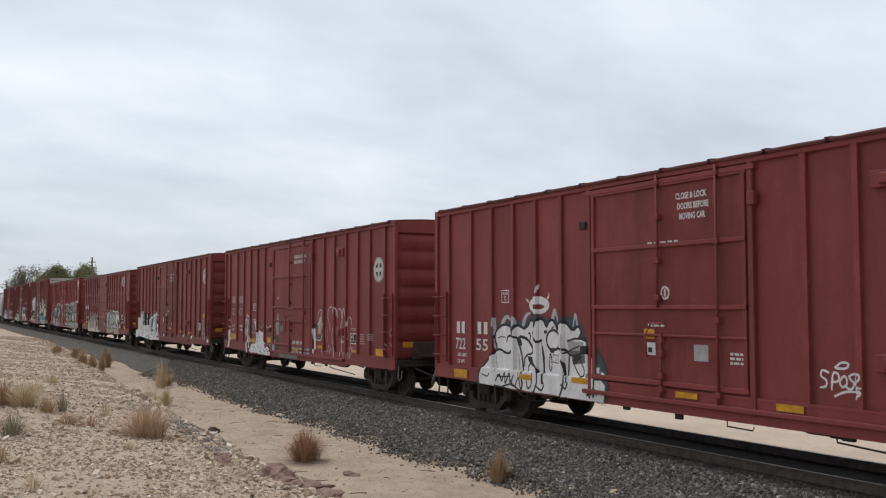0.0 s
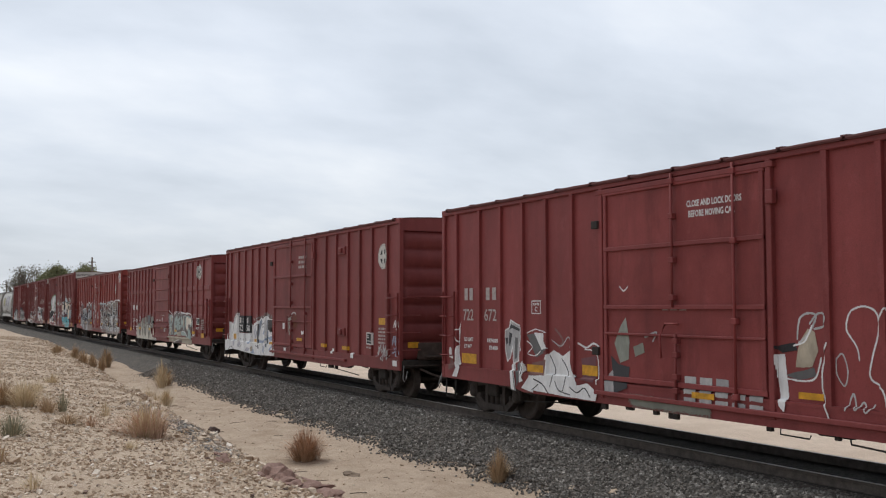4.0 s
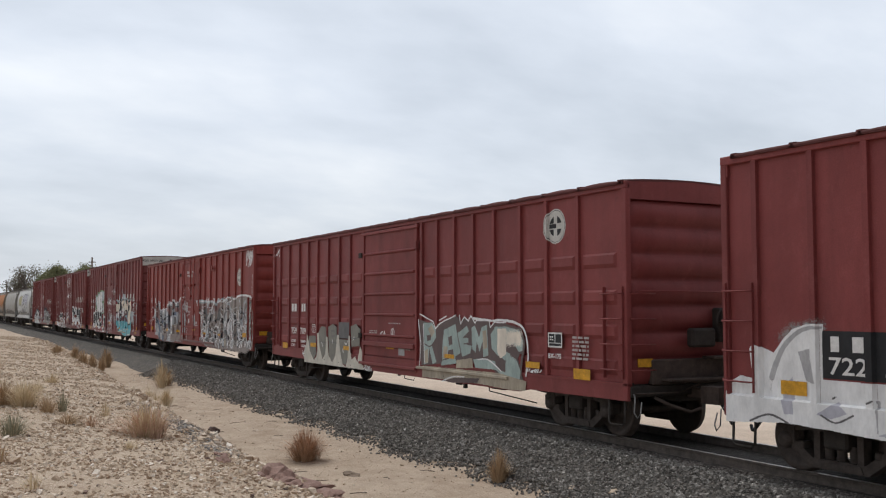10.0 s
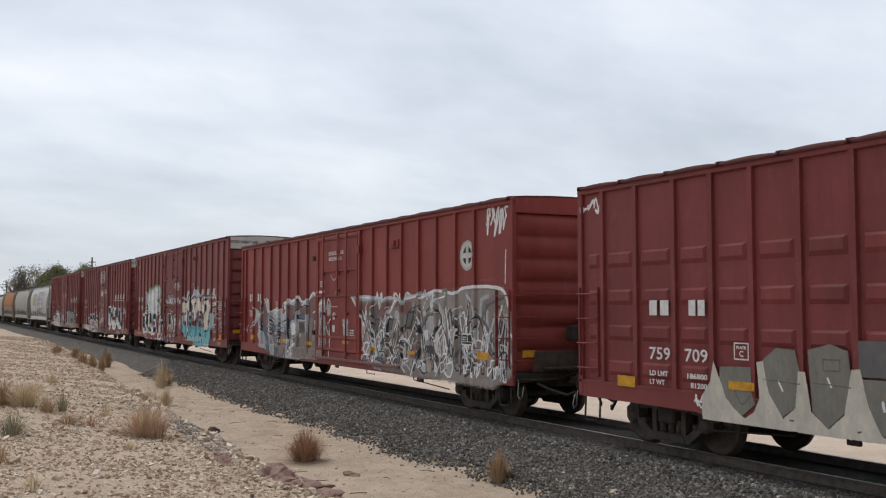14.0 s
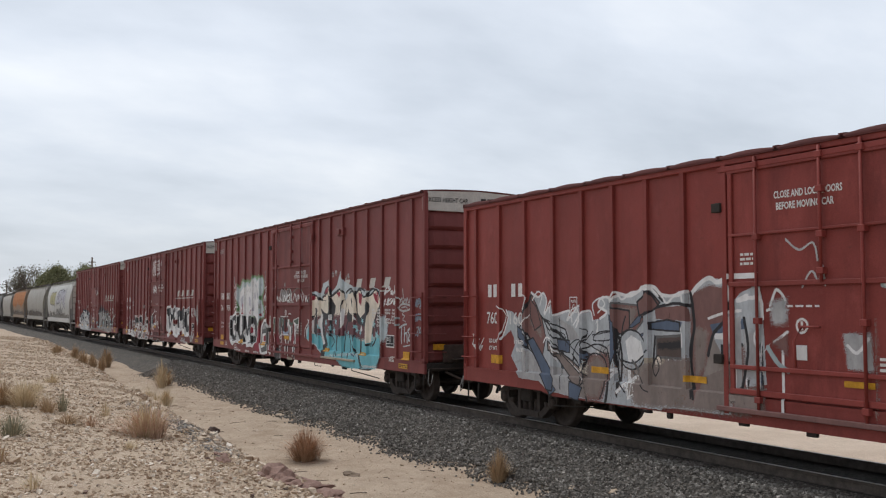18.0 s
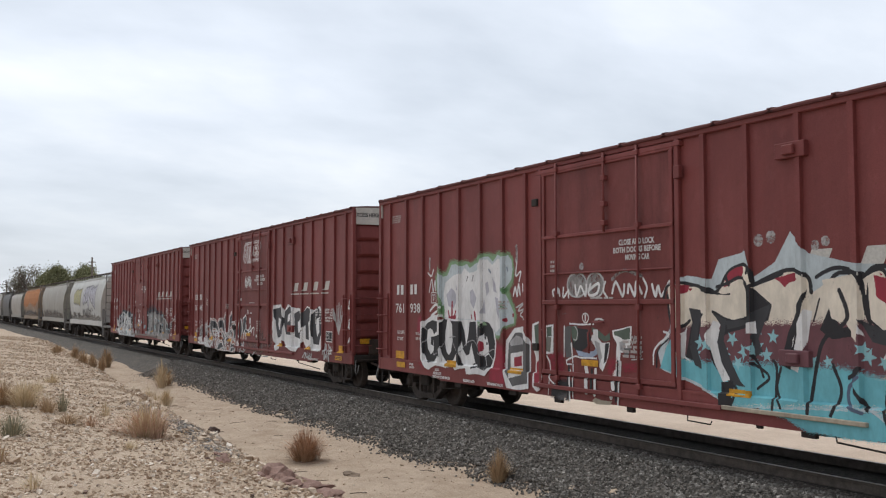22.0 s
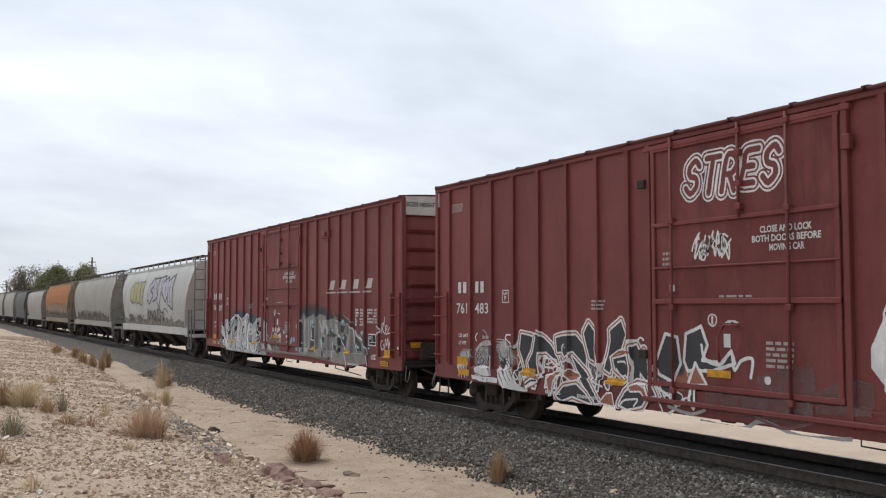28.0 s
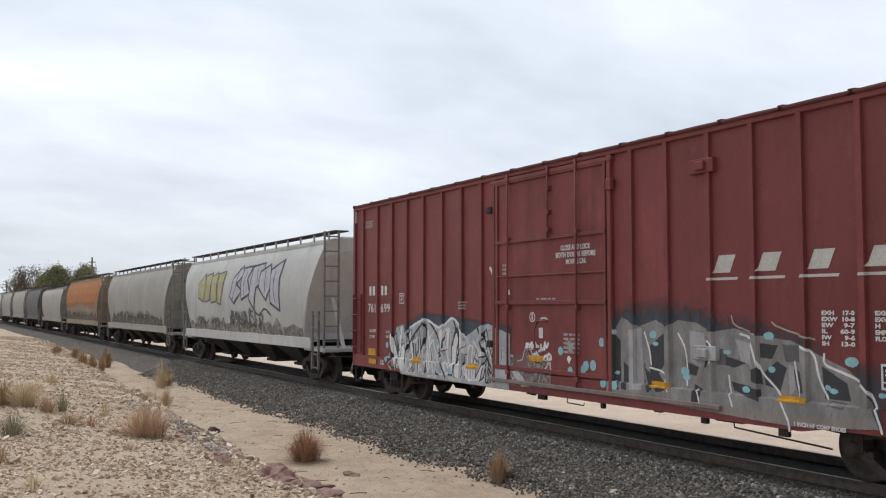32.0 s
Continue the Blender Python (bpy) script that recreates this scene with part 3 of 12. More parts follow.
BRAKE_BEAM = Form().box(-0.05, 0.05, -0.85, 0.85, 0.30, 0.40, 0.01).box(-0.06, 0.10, -0.80, -0.68, 0.26, 0.56, 0.02).box(-0.06, 0.10, 0.68, 0.80, 0.26, 0.56, 0.02).mesh("brake_beam", DARK)
WHEELS = []


def truck(car, x):
    t = new("truck")
    t.parent = car
    t.location = (x, 0, 0)
    t["label"] = "black cast steel two-axle truck"
    for y in (-1.0, 1.0):
        part("side_frame", SIDE_FRAME, DARK, t, at=pose(0, y, 0))
        for x in (-0.2, 0.0, 0.2):
            part("spring", SPRING, DARK, t, at=pose(x, y, 0))
        for w in (-0.88, 0.88):
            part("bearing_cap", BEARING, DARK, t, at=pose(w, y - 0.02, 0.457) if y < 0 else pose(w, y + 0.02, 0.457, 0, 0, 180))
    part("bolster", BOLSTER, DARK, t)
    part("brake_beam", BRAKE_BEAM, DARK, t, at=pose(-0.34, 0, 0, 0, 0, 180))
    part("brake_beam", BRAKE_BEAM, DARK, t, at=pose(0.34, 0, 0))
    for w in (-0.88, 0.88):
        WHEELS.append(part("wheelset", WHEELSET, WHEEL, t, "dark steel wheels on an axle", at=pose(w, 0, 0.457)))
    return t


def make_coupler():
    """Points along +x from the end sill."""
    f = Form()
    f.box(-0.3, 0.42, -0.08, 0.08, 0.74, 0.92, 0.02)
    f.prism([(0.36, -0.14), (0.55, -0.17), (0.78, -0.13), (0.80, -0.02), (0.64, 0.0), (0.66, 0.10), (0.78, 0.14), (0.72, 0.20), (0.5, 0.18), (0.36, 0.12)], 0.68, 0.97, "z")
    return f.mesh("coupler", BROWN_STEEL)


COUPLER = make_coupler()
AIR_HOSE = Form().tube([(0.0, 0.35, 0.78), (0.25, 0.36, 0.72), (0.45, 0.34, 0.52), (0.62, 0.28, 0.38), (0.78, 0.16, 0.36), (0.86, 0.1, 0.42)], 0.028, 8).mesh("air_hose", BLACK)
CUT_LEVER = Form().tube([(-0.05, -1.38, 0.62), (0.02, -1.38, 0.86), (0.12, -1.2, 0.86), (0.14, -0.4, 0.86), (0.30, -0.1, 1.0)], 0.016, 6).mesh("cut_lever", BROWN_STEEL)


def draft_gear(car, half, paint):
    for s in (-1, 1):
        turn = 0 if s > 0 else 180
        part("coupler", COUPLER, DARK, car, "rusty knuckle coupler", at=pose(s * half, 0, 0, 0, 0, turn))
        part("air_hose", AIR_HOSE, DARK, car, "black rubber brake hose", at=pose(s * half, 0, 0, 0, 0, turn))
        part("cut_lever", CUT_LEVER, DARK, car, at=pose(s * half, 0, 0, 0, 0, turn))


def end_sheet(width, z0, z1, ribs, depth, sharp):
    """A pressed steel end: ribs across, fading out at the corners. Bulges along +x."""
    ys = [-width, -width + 0.06, -width + 0.22, -width * 0.5, 0, width * 0.5, width - 0.22, width - 0.06, width]
    fade = [0, 0, 1, 1, 1, 1, 1, 0, 0]
    zs, ds = [], []
    per = 10
    for r in range(ribs):
        for k in range(per):
            t = k / per
            zs.append(z0 + (z1 - z0) * (r + t) / ribs)
            ds.append(min(1, t * 6) * (1 - t) ** 0.5 if sharp else math.sin(math.pi * t) ** 0.7 * (1 if t > 0.04 else 0))
    zs.append(z1)
    ds.append(0)
    f = Form()
    f.v = [(depth * d * a, y, z) for z, d in zip(zs, ds) for y, a in zip(ys, fade)]
    n = len(ys)
    f.f = [(i * n + j, i * n + j + 1, (i + 1) * n + j + 1, (i + 1) * n + j) for i in range(len(zs) - 1) for j in range(n - 1)]
    f.s = [not sharp] * len(f.f)
    o = len(f.v)
    f.v += [(-0.05, y, z) for y in (-width, width) for z in (z0, z1)]
    f.f.append((o, o + 1, o + 3, o + 2))
    f.s.append(False)
    return f


def boxcar(spec):
    """A railway box car with outside posts; x runs from its trailing end (-half) to its leading end (half)."""
    L, top, paint = spec["length"], spec["top"], spec["paint"]
    half = L / 2
    car = thing("boxcar", 5.509 - spec["q"] + half, CENTRE, 0, spec["label"], "boxcar", "boxcars of the train")
    car["half"] = half
    sheet, post = 1.402, 1.46
    z_sill, z_floor = 0.70, 1.02
    d0, d1 = spec["door"][0] - half, spec["door"][1] - half
    for s in (-1, 1):
        seams = [-half, half] if s > 0 else [-half] + [u - half for u in spec["posts"]] + [half]
        for xa, xb in zip(seams, seams[1:]):
            part("side_wall" if s > 0 else "side_panel", Form().box(xa, xb, min(s * sheet, s * (sheet - 0.04)), max(s * sheet, s * (sheet - 0.04)), z_floor - 0.05, top - 0.05), paint, car)
        sill = [(-half + 0.02, 0.74), (-half + 0.02, z_floor), (half - 0.02, z_floor), (half - 0.02, 0.74), (half - 3.0, 0.72), (half - 3.4, z_sill - 0.05), (-half + 3.4, z_sill - 0.05), (-half + 3.0, 0.72)]
        part("side_sill", Form().prism(sill, s * (post - 0.01), s * (post - 0.05), "y").prism([(p[0], 0.0) for p in ()] or [(-half, 0.985), (half, 0.985), (half, 1.03), (-half, 1.03)], s * (post - 0.0), s * (sheet - 0.02), "y"), paint, car)
        part("top_chord", Form().box(-half, half, min(s * (post + 0.005), s * (sheet - 0.03)), max(s * (post + 0.005), s * (sheet - 0.03)), top - 0.13, top, 0.012), paint, car)
    w = 0.042
    post_mesh = Form().prism([(-w * 1.45, -sheet + 0.002), (-w * 1.1, -post), (w * 1.1, -post), (w * 1.16, -sheet + 0.002)], 1.031, top - 0.12, "z").mesh("side_post", paint)
    wide = Form().box(-0.06, 0.06, -post, -sheet + 0.01, 0.74, top - 0.12, 0.01).mesh("corner_post", paint)
    lower = Form().prism([(-w * 1.3, -post - 0.012), (-w, -post - 0.03), (w, -post - 0.03), (w * 1.3, -post - 0.012)], 0.74, 1.1, "z").mesh("post_foot", paint)
    for side in (0, 180):
        for u in spec["posts"]:
            x = u - half
            part("side_post", post_mesh, paint, car, at=pose(x if side == 0 else x, 0, 0, 0, 0, side))
        for x in (-half + 0.06, half - 0.06):
            part("corner_post", wide, paint, car, at=pose(x, 0, 0, 0, 0, side))
    if spec["kind"] == "panel":
        edges = [0.15] + [u for u in spec["posts"] if u < spec["door"][0]] + [spec["door"][0]] + [spec["door"][1]] + [u for u in spec["posts"] if u > spec["door"][1]] + [L - 0.2]
        for a, b in zip(edges, edges[1:]):
            if b - a > 1.3 or b - a < 0.5:
                continue
            for z in (1.28, 1.88, 2.48, 3.12):
                x0, x1 = a + 0.12 - half, b - 0.12 - half
                f = Form()
                f.add([(x0, -sheet, z - 0.13), (x1, -sheet, z - 0.13), (x1, -sheet, z + 0.13), (x0, -sheet, z + 0.13), (x0 + 0.05, -sheet - 0.035, z - 0.06), (x1 - 0.05, -sheet - 0.035, z - 0.06), (x1 - 0.05, -sheet - 0.035, z + 0.09), (x0 + 0.05, -sheet - 0.035, z + 0.09)],
                      [(4, 5, 6, 7), (0, 1, 5, 4), (1, 2, 6, 5), (2, 3, 7, 6), (3, 0, 4, 7)])
                part("pressed_panel", f, paint, car)
    # roof
    f = Form()
    n = max(8, round(L / 1.15))
    prof = [(-1.5, top - 0.05), (-1.5, top), (-1.05, top + 0.035), (-0.5, top + 0.06), (0, top + 0.068), (0.5, top + 0.06), (1.05, top + 0.035), (1.5, top), (1.5, top - 0.05)]
    inset = spec.get("roof_inset", 0.05)
    f.prism(prof, -half + inset, half - inset, "x")
    part("roof", f, ROOF, car, "weathered brown steel roof")
    seam = Form().prism([(y, z + (spec.get("seam", 0.02) if 0 < i < 8 else 0.0)) for i, (y, z) in enumerate(prof)], -0.05, 0.05, "x").mesh("roof_seam", ROOF)
    bulge = Form()
    reach = (L - 2 * inset) / n / 2 - 0.03
    for k in range(9):
        q = k / 4 - 1
        lift = (spec.get("wave", 0.008) + 0.006) * (1 - q * q)
        bulge.v += [(q * reach, -1.506, top - 0.03)] + [(q * reach, y * 1.003, z - 0.004 + lift * (0.55 if abs(y) > 1.4 else 1.0)) for y, z in prof[1:-1]] + [(q * reach, 1.506, top - 0.03)]
    bulge.f = [(k * 9 + i, k * 9 + i + 1, k * 9 + i + 10, k * 9 + i + 9) for k in range(8) for i in range(8)]
    bulge.s = [True] * len(bulge.f)
    bulge = bulge.mesh("roof_panel", ROOF)
    for i in range(n + 1):
        x = -half + inset + 0.06 + (L - 2 * inset - 0.12) * i / n
        part("roof_seam", seam, ROOF, car, at=pose(x, 0, 0))
        if i < n and spec.get("panels", True):
            part("roof_panel", bulge, ROOF, car, at=pose(x + (L - 2 * inset) / n / 2, 0, 0))
    # ends
    ex = spec["kind"] == "tall"
    end_top = top - (0.46 if ex else 0.3)
    em = end_sheet(1.40, 0.98, end_top, spec["ribs"], 0.11, ex).mesh("end_wall", paint)
    part("end_wall", em, paint, car, "ribbed pressed steel end", at=pose(half - 0.13, 0, 0))
    part("end_wall", em, paint, car, at=pose(-half + 0.13, 0, 0, 0, 0, 180))
    for s in (-1, 1):
        a, b = sorted((s * (half - 0.14), s * (half - 0.03)))
        part("end_header", Form().prism([(-1.45, end_top), (1.45, end_top), (1.45, top - 0.01), (0, top + 0.05), (-1.45, top - 0.01)], a, b, "x"), CREAM if ex else paint, car, "dirty white header board" if ex else "")
        a, b = sorted((s * (half - 0.2), s * (half + 0.02)))
        part("end_sill", Form().box(a, b, -1.40, 1.40, 0.80, 0.985, 0.015), DARK, car, "black end sill")
    for s in (-1, 1):
        # added panel, its brown stands in for shade and dirt low on the end
        a, b = sorted((s * (half - 0.10), s * (half + 0.03)))
        part("end_apron", Form().box(a, b, -0.95, 1.15, 0.99, 1.42, 0.02), BROWN_STEEL, car, "grimy brown panel added to darken the shaded foot of the end")
        part("end_valve", Form().box(min(s * (half + 0.02), s * (half + 0.2)), max(s * (half + 0.02), s * (half + 0.2)), -0.2, 0.35, 1.62, 1.95, 0.04), DARK, car)
        a, b = sorted((s * (half - 0.02), s * (half + 0.005)))
        part("reflector", Form().box(a, b, -1.22, -0.92, 1.30, 1.44), YELLOW, car, "yellow reflective sticker")
        part("uncoupling_handle", Form().tube([(s * (half + 0.04), -1.36, 0.86), (s * (half + 0.12), -1.40, 0.80), (s * (half + 0.12), -1.42, 0.56), (s * (half + 0.20), -1.42, 0.48), (s * (half + 0.26), -1.40, 0.56), (s * (half + 0.24), -1.36, 0.74)], 0.012, 6), PALE_STEEL, car, "bent bare steel handle")
        part("end_pipe", Form().tube([(s * (half + 0.02), -0.9, 0.78), (s * (half + 0.18), -0.7, 0.66), (s * (half + 0.35), -0.4, 0.55), (s * (half + 0.5), -0.3, 0.62)], 0.03, 6), BROWN_STEEL, car)
        part("end_handrail", Form().tube([(s * (half + 0.02), -1.30, 2.56), (s * (half + 0.14), -1.25, 2.58), (s * (half + 0.14), 1.25, 2.58), (s * (half + 0.02), 1.30, 2.56)], 0.016, 6), paint, car)
    # underframe
    u = Form().box(-half + 0.1, half - 0.1, -0.32, 0.32, 0.68, 1.0, 0.02).box(-half + 0.1, half - 0.1, -1.34, 1.34, 0.97, 1.03)
    for x in np.linspace(-half + 3.5, half - 3.5, 5):
        u.box(x - 0.06, x + 0.06, -1.34, 1.34, 0.74, 1.0)
    part("underframe", u, DARK, car, "black steel underframe")
    tr = Form().tube([(-half + 3.2, -0.9, 0.62), (-half + 4.5, -0.9, 0.72), (half - 4.5, -0.9, 0.72), (half - 3.2, -0.9, 0.62)], 0.018, 6)
    part("brake_rod", tr, DARK, car)
    for xa, xb in ((half - 4.8, half - 3.1), (-half + 3.1, -half + 4.8)):
        q = Form().tube([(xa, -1.30, 0.66), (xa + 0.02, -1.30, 0.55), (xb, -1.22, 0.44)] if xa > 0 else [(xa, -1.22, 0.44), (xb - 0.02, -1.30, 0.55), (xb, -1.30, 0.66)], 0.014, 5)
        part("release_rod", q, DARK, car, "thin black release rod")
    rng = random.Random(int(spec["q"] * 10))
    for _ in range(9):
        x = rng.uniform(-half + 3.2, half - 3.2)
        w = rng.uniform(0.04, 0.14)
        part("sill_bracket", Form().box(x - w, x + w, -1.40, -1.33, 0.75 - rng.uniform(0.12, 0.22), 0.80, 0.01), DARK, car)
    x = rng.uniform(0.5, 2.5)
    part("hanger_loop", Form().tube([(x, -1.36, 0.72), (x, -1.37, 0.56), (x + 0.5, -1.37, 0.55), (x + 0.52, -1.36, 0.60)], 0.012, 5), DARK, car)
    rs = Form().lathe([(-0.55, 0.0), (-0.55, 0.16), (-0.48, 0.2), (0.48, 0.2), (0.55, 0.16), (0.55, 0.0)], (-half + 5.1, 0.75, 0.70), "x", 16)
    part("air_reservoir", rs, DARK, car)
    bc = Form().lathe([(-0.3, 0.0), (-0.3, 0.17), (0.25, 0.17), (0.3, 0.05), (0.75, 0.03), (0.75, 0.0)], (half - 5.6, -0.55, 0.66), "x", 14)
    part("brake_cylinder", bc, DARK, car)
    draft_gear(car, half - 0.05, paint)
    truck(car, -half + spec["truck"])
    truck(car, half - spec["truck"])
    ladders(car, half, top, paint)
    door(car, d0, d1, top, paint, spec)
    return car


def ladders(car, half, top, paint):
    """Grab irons on both corners, stirrup steps, the end platform and the brake gear on the leading end."""
    f = Form()
    for s in (-1, 1):
        for side in (-1, 1):
            y = side * 1.55
            x0, x1 = sorted((s * (half - 0.08), s * (half - 0.62)))
            for z in (1.25, 1.68, 2.11, 2.54):
                part("grab_iron", Form().tube([(x0, side * 1.44, z), (x0 + 0.01, y, z), (x1 - 0.01, y, z), (x1, side * 1.44, z)], 0.014, 6), paint, car)
            for xs in (x0 + 0.01, x1 - 0.01):
                part("ladder_stile", Form().box(xs - 0.012, xs + 0.012, min(side * 1.43, side * 1.5), max(side * 1.43, side * 1.5), 1.1, 2.66, 0.004), paint, car)
            st = Form().tube([(x0 + 0.06, side * 1.40, 0.76), (x0 + 0.06, side * 1.42, 0.36), (x0 + 0.12, side * 1.42, 0.32), (x1 - 0.12, side * 1.42, 0.32), (x1 - 0.06, side * 1.42, 0.36), (x1 - 0.06, side * 1.40, 0.76)], 0.02, 6)
            part("stirrup_step", st, DARK, car)
            x = s * (half + 0.1)
            for z in (1.25, 1.68, 2.11, 2.54):
                ya, yb = sorted((side * 1.38, side * 0.92))
                part("end_grab_iron", Form().tube([(s * (half - 0.08), ya, z), (x, ya + 0.01, z), (x, yb - 0.01, z), (s * (half - 0.08), yb, z)], 0.014, 6), paint, car)
        a, b = sorted((s * (half - 0.02), s * (half + 0.30)))
        part("crossover_platform", Form().box(a, b, -0.75, 0.75, 1.06, 1.10, 0.008), BROWN_STEEL, car, "grated steel end platform")
    b = Form()
    b.lathe([(0.0, 0.26), (0.03, 0.28), (0.06, 0.26), (0.03, 0.24), (0.0, 0.26)], (half + 0.16, 0.62, 2.05), "x", 24)
    for i in range(4):
        a = i * math.pi / 4
        b.tube([(half + 0.19, 0.62 - 0.25 * math.cos(a), 2.05 - 0.25 * math.sin(a)), (half + 0.19, 0.62 + 0.25 * math.cos(a), 2.05 + 0.25 * math.sin(a))], 0.012, 5)
    part("brake_wheel", b, DARK, car, "round hand brake wheel")
    part("brake_housing", Form().box(half - 0.05, half + 0.13, 0.46, 0.78, 1.7, 2.3, 0.03), DARK, car)
    part("brake_platform", Form().box(half - 0.02, half + 0.28, 0.2, 1.0, 1.42, 1.46, 0.008), BROWN_STEEL, car, "small steel brake step")
    part("brake_chain_rod", Form().tube([(half + 0.08, 0.62, 1.75), (half + 0.08, 0.62, 1.0)], 0.018, 6), DARK, car)


def door(car, d0, d1, top, paint, spec):
    """Sliding plug door: frame, panel with ribs, lock rods, tracks, brackets."""
    t = new("door")
    t.parent = car
    t["label"] = "closed sliding plug door in the car's colour"
    y = -1.44
    z0, z1 = 1.06, top - 0.2
    low = spec["kind"] == "panel"
    part("door_panel", Form().box(d0 + 0.12, d1 - 0.12, y, -1.39, z0, z1, 0.008), DOOR_PAINT[paint.name], t)
    for a in (d0, d1 - 0.10):
        part("door_post", Form().box(a, a + 0.10, -1.475, -1.40, 0.76, top - 0.12, 0.008), paint, t)
    part("door_track", Form().box(d0 - 0.1, d1 + spec.get("track_on", 2.6) if not low else d1, -1.53, -1.455, 0.80, 0.87, 0.008), spec.get("track_paint", paint), t)
    part("door_header", Form().box(d0 - 0.05, d1 + 0.05, -1.49, -1.38, top - 0.23, top - 0.15, 0.008), paint, t)
    span = d1 - d0
    if low:
        for z in [z0 + (z1 - z0) * k / 6 for k in range(1, 6)]:
            part("door_rib", Form().prism([(y - 0.0, z - 0.05), (y - 0.045, z - 0.015), (y - 0.045, z + 0.015), (y - 0.0, z + 0.03)], d0 + 0.14, d1 - 0.14), paint, t)
        part("lock_bar", Form().box(d0 + 0.1, d1 - 0.1, y - 0.08, y - 0.02, 1.30, 1.42, 0.01), paint, t)
    else:
        for z, h in spec["door_ribs"]:
            part("door_rib", Form().box(d0 + 0.14, d1 - 0.14, y - 0.045 - h / 8, y + 0.002, z - h, z + h, 0.008), paint, t)
        for k in (0.0, 1.0):
            x = d0 + 0.18 + (span - 0.36) * k
            part("door_stile", Form().box(x - 0.04, x + 0.04, y - 0.04, y + 0.002, z0, z1, 0.008), paint, t)
        for a, b in ((z1 - 0.07, z1), (z0, z0 + 0.08)):
            part("door_edge", Form().box(d0 + 0.12, d1 - 0.12, y - 0.042, y + 0.003, a, b, 0.008), paint, t)
        for u, za, zb in spec["rods"]:
            x = u - car["half"]
            zb = zb or z1 + 0.12
            za = za or z0 - 0.2
            r = Form().tube([(x, y - 0.06, za), (x, y - 0.06, zb)], 0.024, 6)
            for z in (za + 0.15, za + 0.35 * (zb - za), za + 0.68 * (zb - za), zb - 0.12):
                r.box(x - 0.055, x + 0.055, y - 0.09, y, z - 0.045, z + 0.045, 0.008)
            part("lock_rod", r, paint, t)
        x = d0 + span * 0.45
        h = Form().tube([(x - 0.1, y - 0.09, 1.5), (x - 0.12, y - 0.1, 1.85), (x + 0.02, y - 0.1, 2.05), (x + 0.3, y - 0.08, 2.05)], 0.02, 6)
        part("door_handle", h, paint, t)
    for z in (top - 0.75, 1.55):
        part("door_bracket", Form().box(d0 - 0.16, d0 + 0.02, -1.52, -1.44, z - 0.07, z + 0.07, 0.01), DARK, t)
    part("door_bracket", Form().box(d1 - 0.06, d1 + 0.08, -1.53, -1.44, top - 0.75, top - 0.55, 0.01), paint, t)
    if not low:
        for z in (top - 0.62, 1.62):
            part("door_stop", Form().box(d1 + 1.98, d1 + 2.5, -1.49, -1.38, z - 0.11, z + 0.11, 0.01).box(d1 + 2.15, d1 + 2.35, -1.55, -1.48, z - 0.07, z + 0.07, 0.015), spec.get("stop_paint", paint) if z < 2 else paint, t)
    return t


POSTS_50 = (0.65, 1.65, 2.51, 3.35, 4.17, 5.03, 10.73, 11.56, 12.44, 13.28, 14.10, 15.07)
POSTS_PANEL = (0.7, 1.59, 2.53, 3.36, 4.17, 5.04, 5.92, 6.72, 11.15, 11.93, 12.76, 13.61, 14.48, 15.50, 16.43, 17.44)
POSTS_LOW = (0.5, 1.45, 2.42, 3.40, 4.32, 5.21, 6.10, 6.99, 11.96, 12.90, 13.76, 14.71, 15.62, 16.55, 17.4)
POSTS_TALL = (0.64, 1.58, 2.47, 3.33, 4.24, 5.18, 6.10, 6.97, 11.96, 12.84, 13.79, 14.67, 15.55, 16.5, 17.4, 18.27)
R50 = dict(door_ribs=((3.30, 0.035), (2.31, 0.035), (1.86, 0.02)), rods=((7.80, 2.31, 0), (9.13, 0, 0), (7.86, 0, 1.9)))
RTALL = dict(door_ribs=((3.62, 0.03), (2.93, 0.015), (2.40, 0.04)), rods=((8.12, 0, 0), (9.57, 3.62, 0), (10.47, 0, 0)))
RLOW = dict(door_ribs=((3.35, 0.02), (2.64, 0.035), (1.45, 0.03)), rods=((8.55, 0, 0), (9.68, 2.64, 0), (10.33, 0, 0)))
